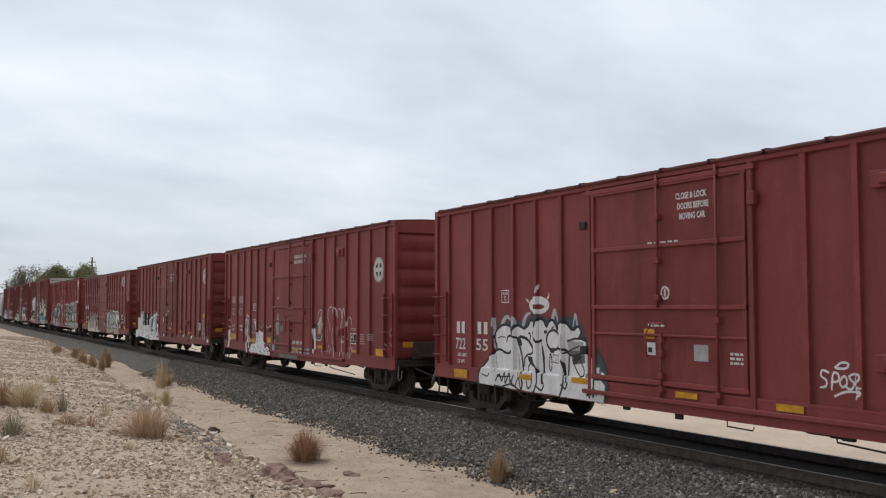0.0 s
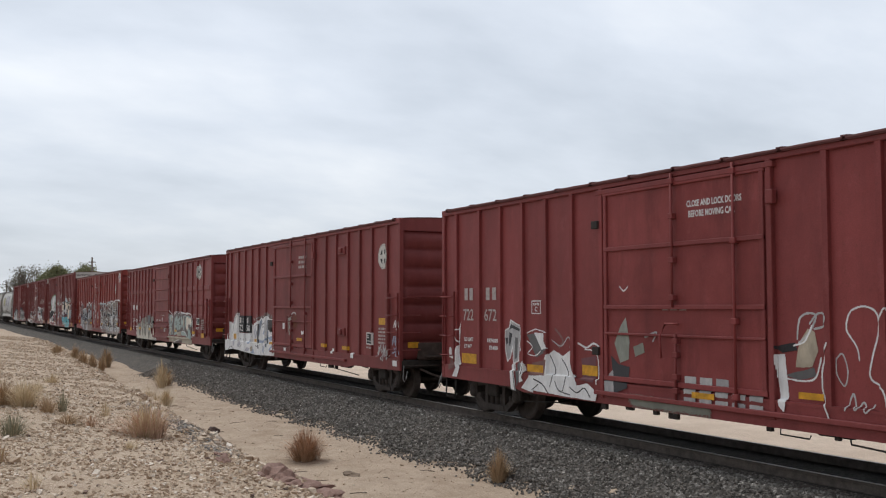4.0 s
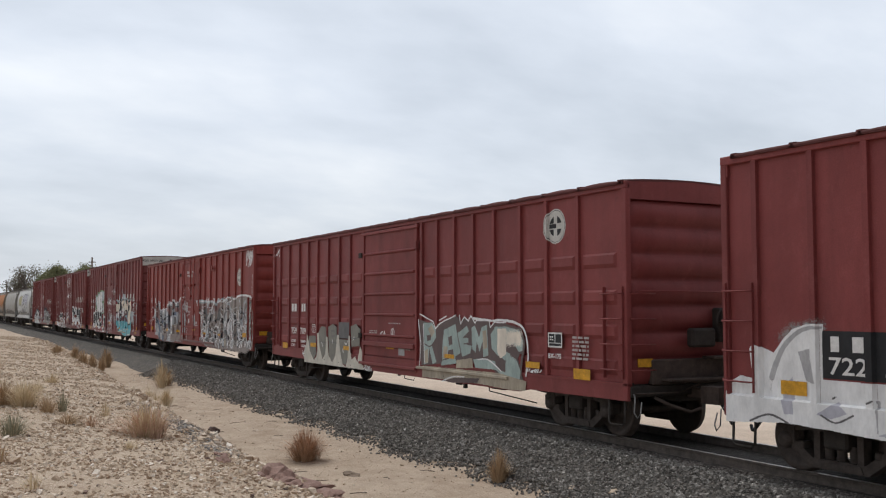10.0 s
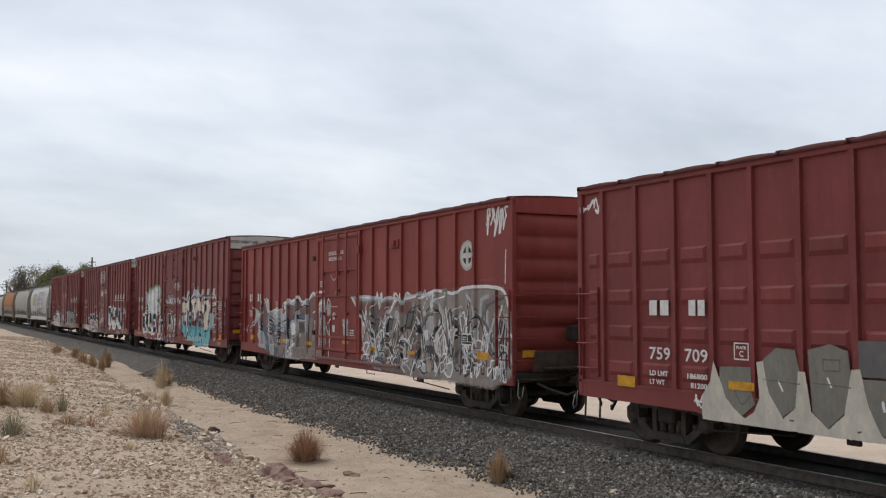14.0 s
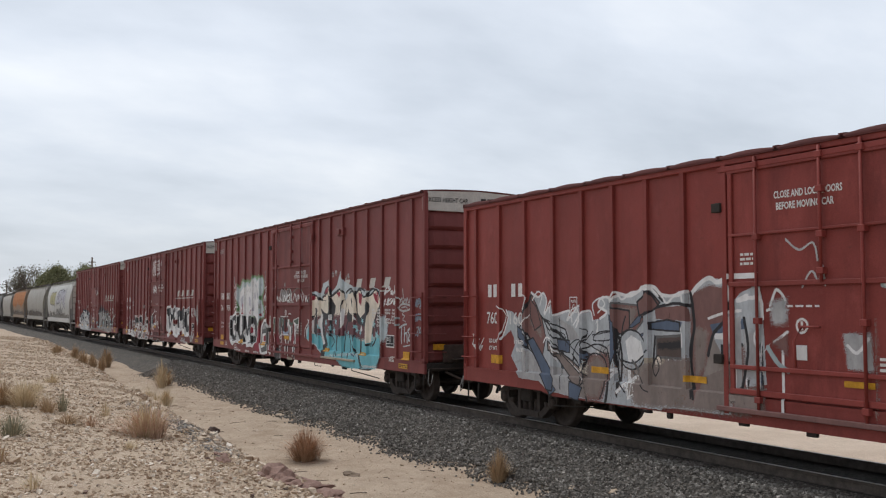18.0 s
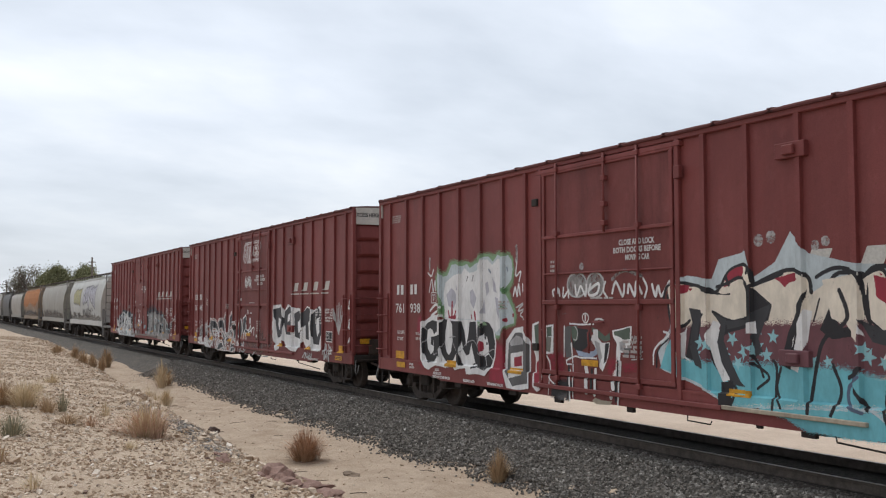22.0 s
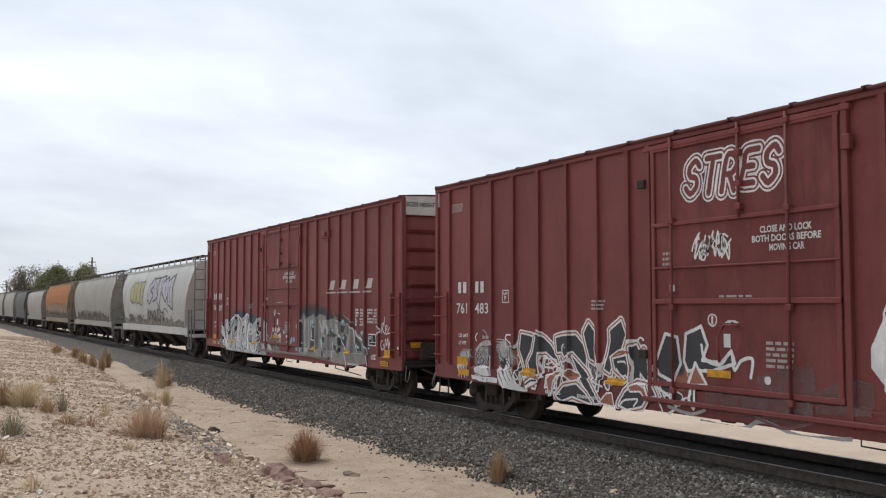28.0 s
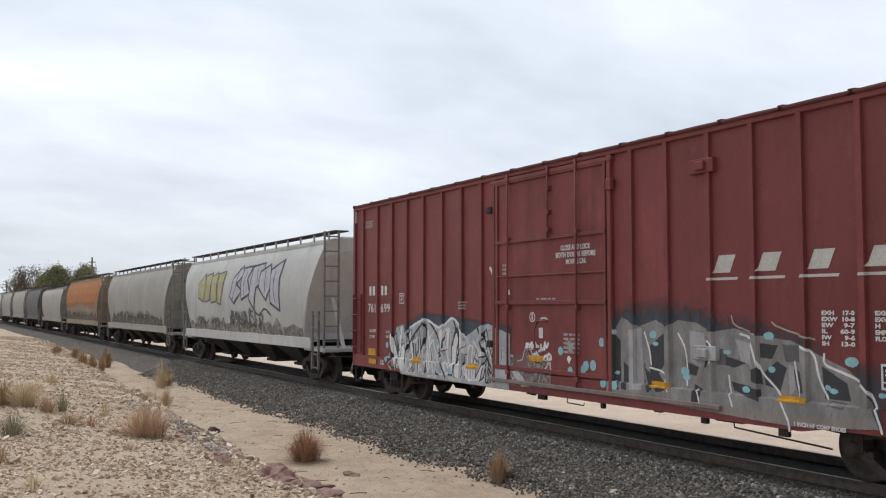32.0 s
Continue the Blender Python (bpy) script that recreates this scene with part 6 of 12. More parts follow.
p.stroke([(18.12, 1.50), (18.05, 1.36), (18.14, 1.23)], 0.03, CHALK)
p.stroke([(18.02, 1.38), (18.15, 1.40)], 0.03, CHALK)
p.stroke([(18.16, 1.29), (18.18, 1.27)], 0.03, CHALK, False)
p.disc(18.55, 1.28, 0.045, CHALK)
p.rect(7.6, 7.72, 1.55, 1.75, CHALK)
p.stroke([(7.3, 3.12), (7.42, 2.98)], 0.07, CHALK)
p.put("graffiti_tag", "white tags and blue dots")

# header boards of the tall cars: words on the leading end
for key in "FGH":
    s = CARS[key]
    f = []
    cu = bpy.data.curves.new("words", "FONT")
    cu.body, cu.size, cu.offset = "EXCESS HEIGHT CAR", 0.155, 0.003
    ob = bpy.data.objects.new("words", cu)
    me = bpy.data.meshes.new_from_object(ob)
    bpy.data.objects.remove(ob)
    bpy.data.curves.remove(cu)
    for v in me.vertices:
        v.co = (s["length"] / 2 - 0.026, -1.40 + v.co.x * 0.78, s["top"] - 0.25 + v.co.y)
    me.materials.clear()
    me.materials.append(BLACK)
    part("header_lettering", me, None, s["car"], "black stencilled words")
    x = s["length"] / 2
    for i, (y0, y1, z, h) in enumerate(((0.1, 0.85, s["top"] - 0.24, 0.12), (-0.1, 0.3, 4.05, 0.05), (-0.2, 0.45, 3.93, 0.05), (-0.1, 0.35, 3.42, 0.05), (-0.15, 0.4, 3.32, 0.05), (-0.3, 0.45, 2.86, 0.05), (-0.1, 0.4, 2.76, 0.05))):
        d = 0.024 if i == 0 else 0.0
        bar = Form()
        y = y0
        rng = random.Random(i)
        while y < y1:
            w = rng.uniform(0.05, 0.16)
            bar.box(x - d - (0.0 if i == 0 else 0.03), x - d + 0.004, y, min(y1, y + w), z, z + h)
            y += w + 0.035
        part("end_stencil", bar, BLACK if i == 0 else GREY_STENCIL, s["car"])

# graffiti that can be made out shape by shape
p = Paint(CARS["A"])
p.mist([(2.54, 1.84), (2.88, 2.05), (3.21, 2.00), (3.43, 2.06), (3.69, 1.99), (3.99, 2.15), (4.29, 2.17), (4.52, 2.08), (4.75, 2.13), (4.96, 2.05), (5.14, 2.12), (5.37, 2.00), (5.46, 1.92), (5.45, 1.64), (2.63, 1.42)], SMOKE_TEAL, 1.0, 0.05)
p.mist([(4.73, 2.05), (5.23, 2.15), (5.63, 2.01), (5.70, 1.77), (6.03, 1.67), (6.36, 1.33), (6.45, 0.96), (6.39, 0.66), (6.06, 0.67), (5.70, 1.58)], SMOKE_TEAL, 1.0, 0.05)
p.stroke([(2.63, 1.50), (2.60, 2.05), (2.55, 1.92)], 0.10, FROST, True, 0.6)
p.stroke([(2.87, 1.93), (2.99, 2.08), (3.12, 2.11), (3.26, 2.02)], 0.12, FROST, True, 0.6)
p.stroke([(3.42, 1.86), (3.37, 2.10), (3.34, 1.94)], 0.10, FROST, True, 0.6)
p.stroke([(3.69, 1.99), (3.79, 2.14), (3.93, 2.19)], 0.12, FROST, True, 0.6)
p.stroke([(4.70, 2.08), (4.78, 2.25), (4.88, 2.05)], 0.10, FROST, True, 0.6)
p.stroke([(5.51, 1.86), (5.44, 2.18), (5.36, 1.96)], 0.07, FROST, True, 0.6)
p.poly([(2.03, 0.71), (2.02, 0.89), (2.14, 1.08), (2.39, 1.27), (2.63, 1.40), (2.68, 1.51), (2.61, 1.65), (2.64, 1.79), (2.82, 1.92), (3.04, 1.96), (3.21, 1.92), (3.34, 1.84), (3.42, 1.94), (3.55, 1.94), (3.71, 1.89), (3.84, 1.94), (3.96, 2.05), (4.07, 2.02), (4.13, 1.94), (4.18, 2.03), (4.28, 2.09), (4.41, 2.05), (4.50, 1.95), (4.59, 2.04), (4.70, 2.07), (4.80, 1.99), (4.86, 1.90), (4.93, 1.98), (5.05, 2.04), (5.18, 2.00), (5.30, 1.90), (5.37, 1.64), (5.34, 0.68), (4.10, 0.68)], CHALK)
p.poly([(4.90, 1.85), (5.10, 2.03), (5.23, 2.00), (5.36, 1.91), (5.52, 1.96), (5.61, 1.86), (5.58, 1.75), (5.75, 1.73), (5.80, 1.58), (5.95, 1.47), (6.04, 1.36), (6.05, 1.03), (6.26, 1.04), (6.37, 0.96), (6.33, 0.66), (4.88, 0.67)], CHALK)
p.stroke([(2.03, 0.71), (2.02, 0.89), (2.14, 1.08), (2.39, 1.27), (2.63, 1.40), (2.68, 1.51), (2.61, 1.65), (2.64, 1.79), (2.82, 1.92), (3.04, 1.96), (3.21, 1.92), (3.34, 1.84), (3.42, 1.94), (3.55, 1.94), (3.71, 1.89), (3.84, 1.94), (3.96, 2.05), (4.07, 2.02), (4.13, 1.94), (4.18, 2.03), (4.28, 2.09), (4.41, 2.05), (4.50, 1.95), (4.59, 2.04), (4.70, 2.07), (4.80, 1.99), (4.86, 1.90), (4.93, 1.98), (5.05, 2.04), (5.18, 2.00), (5.30, 1.90)], 0.055, INK)
p.stroke([(5.10, 2.03), (5.23, 1.98), (5.36, 1.90), (5.52, 1.96), (5.61, 1.86), (5.54, 1.75)], 0.055, INK)
p.stroke([(5.58, 1.75), (5.75, 1.73), (5.80, 1.58), (5.95, 1.47), (6.04, 1.36), (6.05, 1.03), (6.03, 0.84)], 0.05, INK)
p.stroke([(2.63, 1.41), (2.80, 1.45), (2.97, 1.40), (3.14, 1.38), (3.25, 1.45), (3.30, 1.42), (3.24, 1.34)], 0.05, INK)
p.stroke([(3.24, 1.37), (3.22, 1.21), (3.24, 1.04)], 0.035, INK)
p.stroke([(2.75, 1.68), (2.87, 1.71), (3.01, 1.69)], 0.025, INK)
p.stroke([(3.07, 1.62), (3.11, 1.71), (3.26, 1.74), (3.42, 1.71), (3.52, 1.67)], 0.045, INK)
p.stroke([(3.35, 1.86), (3.33, 1.76)], 0.045, INK)
p.stroke([(3.47, 1.67), (3.58, 1.72), (3.73, 1.71), (3.88, 1.66), (3.99, 1.55), (4.04, 1.48)], 0.06, INK)
p.poly([(3.45, 1.66), (3.61, 1.69), (3.64, 1.55), (3.54, 1.53)], INK)
p.stroke([(3.48, 1.64), (3.58, 1.49), (3.66, 1.24), (3.69, 0.97), (3.73, 0.78), (3.62, 0.64)], 0.055, INK)
p.poly([(3.84, 1.36), (4.00, 1.34), (4.07, 1.21), (3.98, 1.19), (3.88, 1.26)], INK)
p.stroke([(3.72, 1.17), (3.74, 1.31), (3.85, 1.39), (3.97, 1.40), (4.04, 1.48)], 0.04, INK)
p.stroke([(3.87, 1.15), (3.94, 1.22), (4.05, 1.13), (4.06, 0.85), (3.96, 0.74), (3.89, 0.83), (3.87, 1.15)], 0.035, INK)
p.stroke([(4.13, 1.21), (4.22, 1.11), (4.24, 0.91), (4.18, 0.75), (4.10, 0.65)], 0.045, INK)
p.stroke([(4.08, 1.88), (4.11, 1.74), (4.20, 1.65), (4.32, 1.68)], 0.05, INK)
p.poly([(4.32, 1.66), (4.39, 1.52), (4.44, 1.37), (4.46, 0.87), (4.39, 0.83), (4.38, 1.22)], INK)
p.stroke([(4.25, 0.79), (4.39, 0.73), (4.47, 0.82), (4.45, 0.89)], 0.04, INK)
p.stroke([(3.88, 1.80), (3.95, 1.78), (3.93, 1.68)], 0.035, INK)
p.stroke([(4.12, 1.94), (4.03, 1.82), (4.08, 1.73)], 0.05, INK)
p.poly([(4.40, 1.86), (4.53, 1.88), (4.51, 1.82), (4.44, 1.80)], INK)
p.poly([(4.64, 1.91), (4.77, 1.97), (4.71, 1.90)], INK)
p.ring((4.72, 1.69), (0.22, 0.19), CHALK, INK, 0.05)
p.poly([(4.59, 1.54), (4.79, 1.55), (4.75, 1.45), (4.64, 1.45)], INK)
p.stroke([(4.62, 1.44), (4.60, 1.17), (4.64, 1.12), (4.68, 1.24), (4.65, 1.43)], 0.03, INK)
p.stroke([(4.72, 1.42), (4.89, 1.41), (4.89, 1.27), (4.71, 1.28), (4.72, 1.42)], 0.02, SMOKE, False)
p.stroke([(4.81, 1.42), (4.80, 1.28)], 0.02, SMOKE, False)
p.stroke([(4.92, 1.54), (5.08, 1.53), (5.23, 1.48)], 0.05, INK)
p.stroke([(5.05, 1.32), (5.11, 1.20), (5.12, 0.92), (5.06, 0.77), (5.01, 0.68)], 0.05, INK)
p.poly([(5.22, 1.46), (5.27, 1.48), (5.22, 0.93), (5.18, 0.91)], INK)
p.stroke([(5.06, 0.88), (5.18, 0.82), (5.25, 0.93)], 0.04, INK)
p.poly([(5.17, 1.69), (5.67, 1.69), (5.70, 1.54), (5.25, 1.46)], SILVER)
p.poly([(5.22, 1.52), (5.70, 1.52), (5.72, 1.31), (5.41, 1.27)], SMOKE)
p.stroke([(5.19, 1.69), (5.46, 1.74), (5.73, 1.71), (5.77, 1.63), (5.70, 1.52), (5.38, 1.43), (5.16, 1.48)], 0.04, INK)
p.poly([(5.32, 1.37), (5.54, 1.47), (5.63, 1.41), (5.47, 1.30), (5.35, 1.27)], INK)
p.stroke([(5.38, 1.29), (5.50, 1.12), (5.63, 1.06), (5.69, 1.17), (5.57, 1.36)], 0.03, INK)
p.stroke([(5.73, 1.08), (5.78, 1.12), (5.79, 1.06), (5.73, 1.08)], 0.025, INK)
p.stroke([(5.09, 1.46), (5.35, 1.55), (5.54, 1.61)], 0.03, INK)
p.stroke([(5.05, 1.80), (5.06, 1.47)], 0.02, SILVER, False)
p.stroke([(5.87, 0.81), (5.93, 0.72), (5.97, 0.87), (6.03, 0.73), (6.08, 0.87), (6.12, 0.77)], 0.03, INK)
p.stroke([(5.84, 0.75), (5.99, 0.82), (6.16, 0.81)], 0.03, INK)
p.stroke([(6.11, 1.29), (6.23, 1.27), (6.20, 1.15), (6.31, 1.12)], 0.025, SMOKE, False)
p.poly([(6.10, 1.26), (6.20, 1.25), (6.18, 1.15), (6.10, 1.16)], CHALK)
p.poly([(6.24, 1.19), (6.33, 1.16), (6.31, 1.06), (6.23, 1.08)], CHALK)
p.stroke([(2.71, 0.81), (2.87, 0.94), (2.96, 0.82), (3.07, 0.99), (3.10, 0.78), (3.25, 0.99), (3.29, 0.78), (3.40, 0.95)], 0.04, INK)
p.stroke([(2.67, 0.71), (2.96, 0.70), (3.29, 0.77), (3.64, 0.68)], 0.035, INK)
p.stroke([(3.29, 0.86), (3.45, 0.75), (3.59, 0.92), (3.66, 0.73)], 0.035, INK)
p.stroke([(2.79, 0.92), (2.96, 0.90), (3.24, 0.93)], 0.03, INK)
p.stroke([(2.16, 0.91), (2.38, 0.88), (2.45, 0.94)], 0.03, INK)
p.stroke([(2.65, 1.30), (2.69, 1.01)], 0.03, SILVER, False)
p.stroke([(3.52, 1.39), (3.57, 0.96)], 0.03, SILVER, False)
p.put("graffiti", "white bubble-letter graffiti with black outlines")
p = Paint(CARS["A"])
p.ring((4.25, 2.35), (0.34, 0.16), CHALK, CHALK, 0.02)
p.ring((4.23, 2.32), (0.22, 0.06), RED_A, CHALK, 0.02)
p.stroke([(4.20, 2.61), (4.22, 2.67), (4.25, 2.74)], 0.05, CHALK, True, 0.6)
p.stroke([(3.87, 2.42), (3.83, 2.45), (3.79, 2.47)], 0.05, CHALK, True, 0.6)
p.stroke([(4.55, 2.49), (4.59, 2.53), (4.59, 2.58)], 0.05, CHALK, True, 0.6)
p.put("graffiti_tag", "white painted ring above the letters")
p = Paint(CARS["A"])
p.stroke([(11.04, 1.46), (10.94, 1.48), (10.92, 1.41), (11.01, 1.35), (11.00, 1.28), (10.91, 1.26)], 0.03, CHALK)
p.stroke([(11.09, 1.24), (11.12, 1.45), (11.20, 1.44), (11.20, 1.36), (11.11, 1.34)], 0.03, CHALK)
p.stroke([(11.26, 1.41), (11.22, 1.34), (11.27, 1.28), (11.33, 1.34), (11.31, 1.42), (11.26, 1.41)], 0.03, CHALK)
p.stroke([(11.45, 1.46), (11.37, 1.43), (11.39, 1.38), (11.44, 1.34), (11.39, 1.26), (11.32, 1.29)], 0.03, CHALK)
p.stroke([(11.48, 1.35), (11.56, 1.40), (11.55, 1.46), (11.48, 1.42), (11.48, 1.31), (11.58, 1.29)], 0.03, CHALK)
p.stroke([(11.15, 1.53), (11.24, 1.59), (11.35, 1.59), (11.33, 1.53), (11.21, 1.52), (11.15, 1.53)], 0.03, CHALK)
p.stroke([(11.14, 1.16), (11.34, 1.23), (11.58, 1.23)], 0.03, CHALK)
p.stroke([(11.49, 1.27), (11.58, 1.23), (11.47, 1.15)], 0.03, CHALK)
p.put("graffiti_tag", "small white graffiti tag with an underline arrow")
p = Paint(CARS["A"])
scribble(p, 12.0, 12.9, 0.95, 1.7, 0.04, DULL_WHITE, 17, 5)
p.put("graffiti_tag", "faint white graffiti tag")

p = Paint(CARS["B"])
p.shard([(2.65, 1.84), (2.81, 1.89), (2.86, 2.05), (3.32, 1.91), (3.31, 1.62), (3.19, 1.60), (3.16, 1.25), (2.97, 1.19), (2.94, 1.53), (2.84, 1.28), (2.74, 1.22), (2.67, 1.44)], SILVER, CHALK, 0.025)
p.poly([(2.82, 1.85), (2.88, 1.97), (3.25, 1.87), (3.25, 1.82), (2.91, 1.89)], CHARCOAL)
p.poly([(2.82, 1.80), (2.93, 1.78), (2.84, 1.51), (2.79, 1.59)], CHARCOAL)
p.poly([(3.03, 1.71), (3.14, 1.70), (3.11, 1.32), (3.02, 1.27)], SMOKE)
p.poly([(2.66, 1.68), (2.76, 1.70), (2.77, 1.59), (2.70, 1.55)], CHARCOAL)
p.poly([(2.90, 1.16), (3.04, 1.20), (3.07, 1.01), (3.14, 0.66), (2.97, 0.68)], CHALK)
p.stroke([(3.02, 1.16), (3.05, 0.95), (3.11, 0.68)], 0.025, INK)
p.poly([(3.11, 1.17), (3.21, 1.25), (3.28, 1.15), (3.25, 0.86), (3.18, 0.75)], SMOKE)
p.poly([(3.20, 1.54), (3.29, 1.58), (3.34, 1.48), (3.29, 1.42)], CHALK)
p.poly([(3.26, 1.15), (3.39, 1.27), (3.45, 1.09), (3.34, 0.94), (3.41, 0.88), (3.27, 0.83)], CHALK)
p.stroke([(3.32, 1.19), (3.36, 1.09), (3.30, 0.97)], 0.02, INK)
p.poly([(3.37, 0.73), (3.53, 0.89), (3.65, 1.01), (3.79, 1.03), (3.77, 0.67)], CHALK)
p.stroke([(3.47, 1.81), (3.78, 1.89), (4.21, 1.83)], 0.02, CHALK, False)
p.poly([(3.47, 1.78), (3.91, 1.82), (4.21, 1.50), (3.79, 1.34)], SMOKE)
p.poly([(3.72, 1.82), (4.03, 1.82), (4.24, 1.53), (3.97, 1.50)], CHALK)
p.stroke([(3.47, 1.65), (3.66, 1.54), (3.50, 1.40), (3.78, 1.38), (3.94, 1.47)], 0.02, CHALK)
p.poly([(3.35, 0.73), (3.60, 0.96), (4.03, 1.04), (4.18, 1.39), (4.39, 1.51), (4.69, 1.41), (4.92, 1.52), (5.03, 1.19), (5.20, 0.91), (5.53, 0.96), (5.80, 0.82), (5.75, 0.67), (4.75, 0.68)], CHALK)
p.stroke([(4.27, 1.40), (4.45, 1.14), (4.34, 0.83)], 0.025, INK)
p.stroke([(4.66, 1.36), (4.86, 1.10), (4.75, 0.78)], 0.025, INK)
p.stroke([(3.79, 0.93), (4.09, 0.85), (4.28, 0.70)], 0.025, INK)
p.stroke([(4.98, 0.86), (5.20, 0.78), (5.42, 0.87), (5.59, 0.73)], 0.025, INK)
p.stroke([(4.51, 0.93), (4.63, 0.78), (4.98, 0.72)], 0.03, SMOKE)
p.stroke([(3.94, 0.84), (3.73, 0.72)], 0.02, INK)
p.poly([(3.66, 1.24), (4.21, 1.32), (4.15, 1.02), (3.60, 0.99)], MAUVE)
p.stroke([(4.45, 1.90), (4.69, 1.70), (4.57, 1.57)], 0.05, MAUVE)
p.stroke([(4.33, 1.69), (4.63, 1.59), (4.86, 1.76), (4.97, 1.58)], 0.025, SILVER)
p.stroke([(5.17, 1.66), (5.42, 1.59), (5.64, 1.67), (5.85, 1.55), (5.91, 1.23), (5.93, 0.88)], 0.035, CHALK)
p.stroke([(5.37, 1.56), (5.59, 1.54), (5.75, 1.41), (5.77, 0.97)], 0.025, CHALK)
p.poly([(5.26, 1.39), (5.69, 1.45), (5.69, 0.99), (5.31, 1.01)], PLUM_GREY)
p.poly([(6.27, 1.69), (6.42, 1.96), (6.58, 2.14), (6.67, 1.75), (6.65, 1.44), (6.42, 1.37)], SAGE)
p.poly([(6.77, 1.65), (7.02, 1.73), (7.06, 1.57), (6.82, 1.49)], SAGE_DARK)
p.poly([(6.17, 1.49), (6.37, 1.35), (6.67, 1.31), (6.62, 0.96), (6.27, 0.85)], CHARCOAL)
p.poly([(6.01, 1.11), (6.22, 1.24), (6.27, 0.87), (6.01, 0.81)], SILVER)
p.stroke([(7.07, 1.82), (7.35, 1.91), (7.26, 1.76)], 0.03, SILVER)
p.stroke([(6.43, 2.66), (6.53, 2.58), (6.63, 2.65)], 0.02, CHALK)
for k in range(13):
    u, z = 8.0 + 0.34 * (k % 5), 0.82 + 0.16 * (k // 5)
    p.poly([(u, z), (u + 0.26, z), (u + 0.26, z + 0.11), (u, z + 0.11)], DULL_WHITE if k % 3 else SILVER)
p.mist([(6.60, 0.86), (8.58, 0.84), (8.58, 0.68), (6.76, 0.68)], SAGE_DARK, 1.0, 0.040)
p.put("graffiti", "patchy white and grey graffiti at the car's foot")
p = Paint(CARS["B"])
p.poly([(0.73, 1.32), (0.80, 2.00), (0.72, 1.83), (0.74, 1.49), (0.61, 1.36), (0.38, 1.20), (0.36, 1.39), (0.29, 1.43), (0.24, 1.34), (0.26, 1.19), (0.55, 1.14), (0.66, 0.98), (0.50, 0.78), (0.72, 0.78), (0.84, 0.99)], CHALK)
p.stroke([(0.74, 1.82), (0.57, 1.79), (0.62, 1.64), (0.74, 1.54)], 0.025, CHALK)
p.mist([(0.30, 1.14), (0.56, 1.14), (0.60, 0.97), (0.35, 0.92)], MAUVE, 1.0, 0.03)
p.put("graffiti_patch", "white paint patch on the corner")
p = Paint(CARS["B"])
p.poly([(10.15, 1.50), (10.22, 1.83), (10.37, 2.02), (10.48, 1.99), (10.54, 1.74), (10.43, 1.51)], IVORY_DIRT)
p.stroke([(10.19, 1.88), (10.23, 2.14), (10.37, 2.23), (10.51, 2.19), (10.41, 1.99), (10.22, 1.83)], 0.03, DULL_WHITE)
p.stroke([(10.41, 2.09), (10.55, 2.23), (10.69, 2.19), (10.65, 2.07), (10.48, 2.02)], 0.03, DULL_WHITE)
p.poly([(9.95, 1.38), (10.18, 1.44), (10.47, 1.51), (10.50, 1.39), (10.22, 1.33)], SMOKE)
p.stroke([(9.96, 1.34), (10.31, 1.32), (10.50, 1.39), (10.58, 1.64)], 0.025, CHALK)
p.poly([(9.82, 1.66), (9.97, 1.67), (10.03, 1.10), (9.99, 0.88), (9.89, 0.96)], CHALK)
p.poly([(9.78, 1.77), (10.15, 1.83), (10.19, 1.73), (9.93, 1.68)], INK)
p.stroke([(10.13, 1.79), (10.31, 1.85), (10.44, 2.06)], 0.025, CHALK)
p.stroke([(10.72, 1.84), (10.61, 1.54), (10.60, 1.23), (10.74, 0.85)], 0.025, CHALK)
p.stroke([(11.05, 1.93), (10.99, 2.05), (11.06, 2.25), (11.26, 2.32), (11.45, 2.23), (11.46, 1.96), (11.33, 1.46), (11.56, 1.28), (11.62, 0.90)], 0.025, CHALK)
p.stroke([(11.05, 1.93), (11.15, 1.79), (11.18, 1.64)], 0.022, CHALK)
p.stroke([(10.82, 1.64), (10.92, 1.71), (11.00, 1.50), (10.95, 1.30), (10.83, 1.44), (10.82, 1.64)], 0.02, DULL_WHITE)
p.stroke([(11.51, 2.15), (11.61, 2.30), (11.67, 2.06), (11.67, 2.23)], 0.022, CHALK)
p.stroke([(11.76, 2.01), (11.76, 2.20), (11.92, 2.27), (12.06, 2.16), (12.12, 1.97), (11.94, 1.63), (12.05, 1.48), (12.09, 0.93)], 0.025, CHALK)
p.stroke([(12.06, 2.02), (12.16, 2.23), (12.27, 2.28), (12.42, 2.21), (12.44, 2.09)], 0.025, CHALK)
p.stroke([(11.93, 1.61), (12.15, 1.74), (12.11, 1.52), (12.35, 1.46)], 0.022, CHALK)
p.stroke([(12.02, 1.31), (12.24, 1.34), (12.31, 1.18), (12.36, 0.88)], 0.025, CHALK)
p.stroke([(12.49, 1.79), (12.55, 1.98), (12.70, 2.03), (12.80, 1.89), (12.83, 1.80)], 0.022, CHALK)
p.stroke([(12.50, 1.88), (12.57, 1.52), (12.52, 1.42)], 0.022, CHALK)
p.stroke([(12.76, 1.21), (12.66, 1.07), (12.76, 0.91), (12.89, 0.99), (12.93, 1.16), (12.76, 1.21)], 0.02, DULL_WHITE)
p.stroke([(12.80, 1.19), (12.81, 0.94)], 0.02, DULL_WHITE)
p.stroke([(12.57, 1.15), (12.74, 1.24), (12.71, 1.30)], 0.02, DULL_WHITE)
p.stroke([(10.99, 1.00), (11.08, 1.21), (11.14, 1.01), (11.24, 1.12), (11.30, 0.99), (11.40, 1.10)], 0.022, DULL_WHITE)
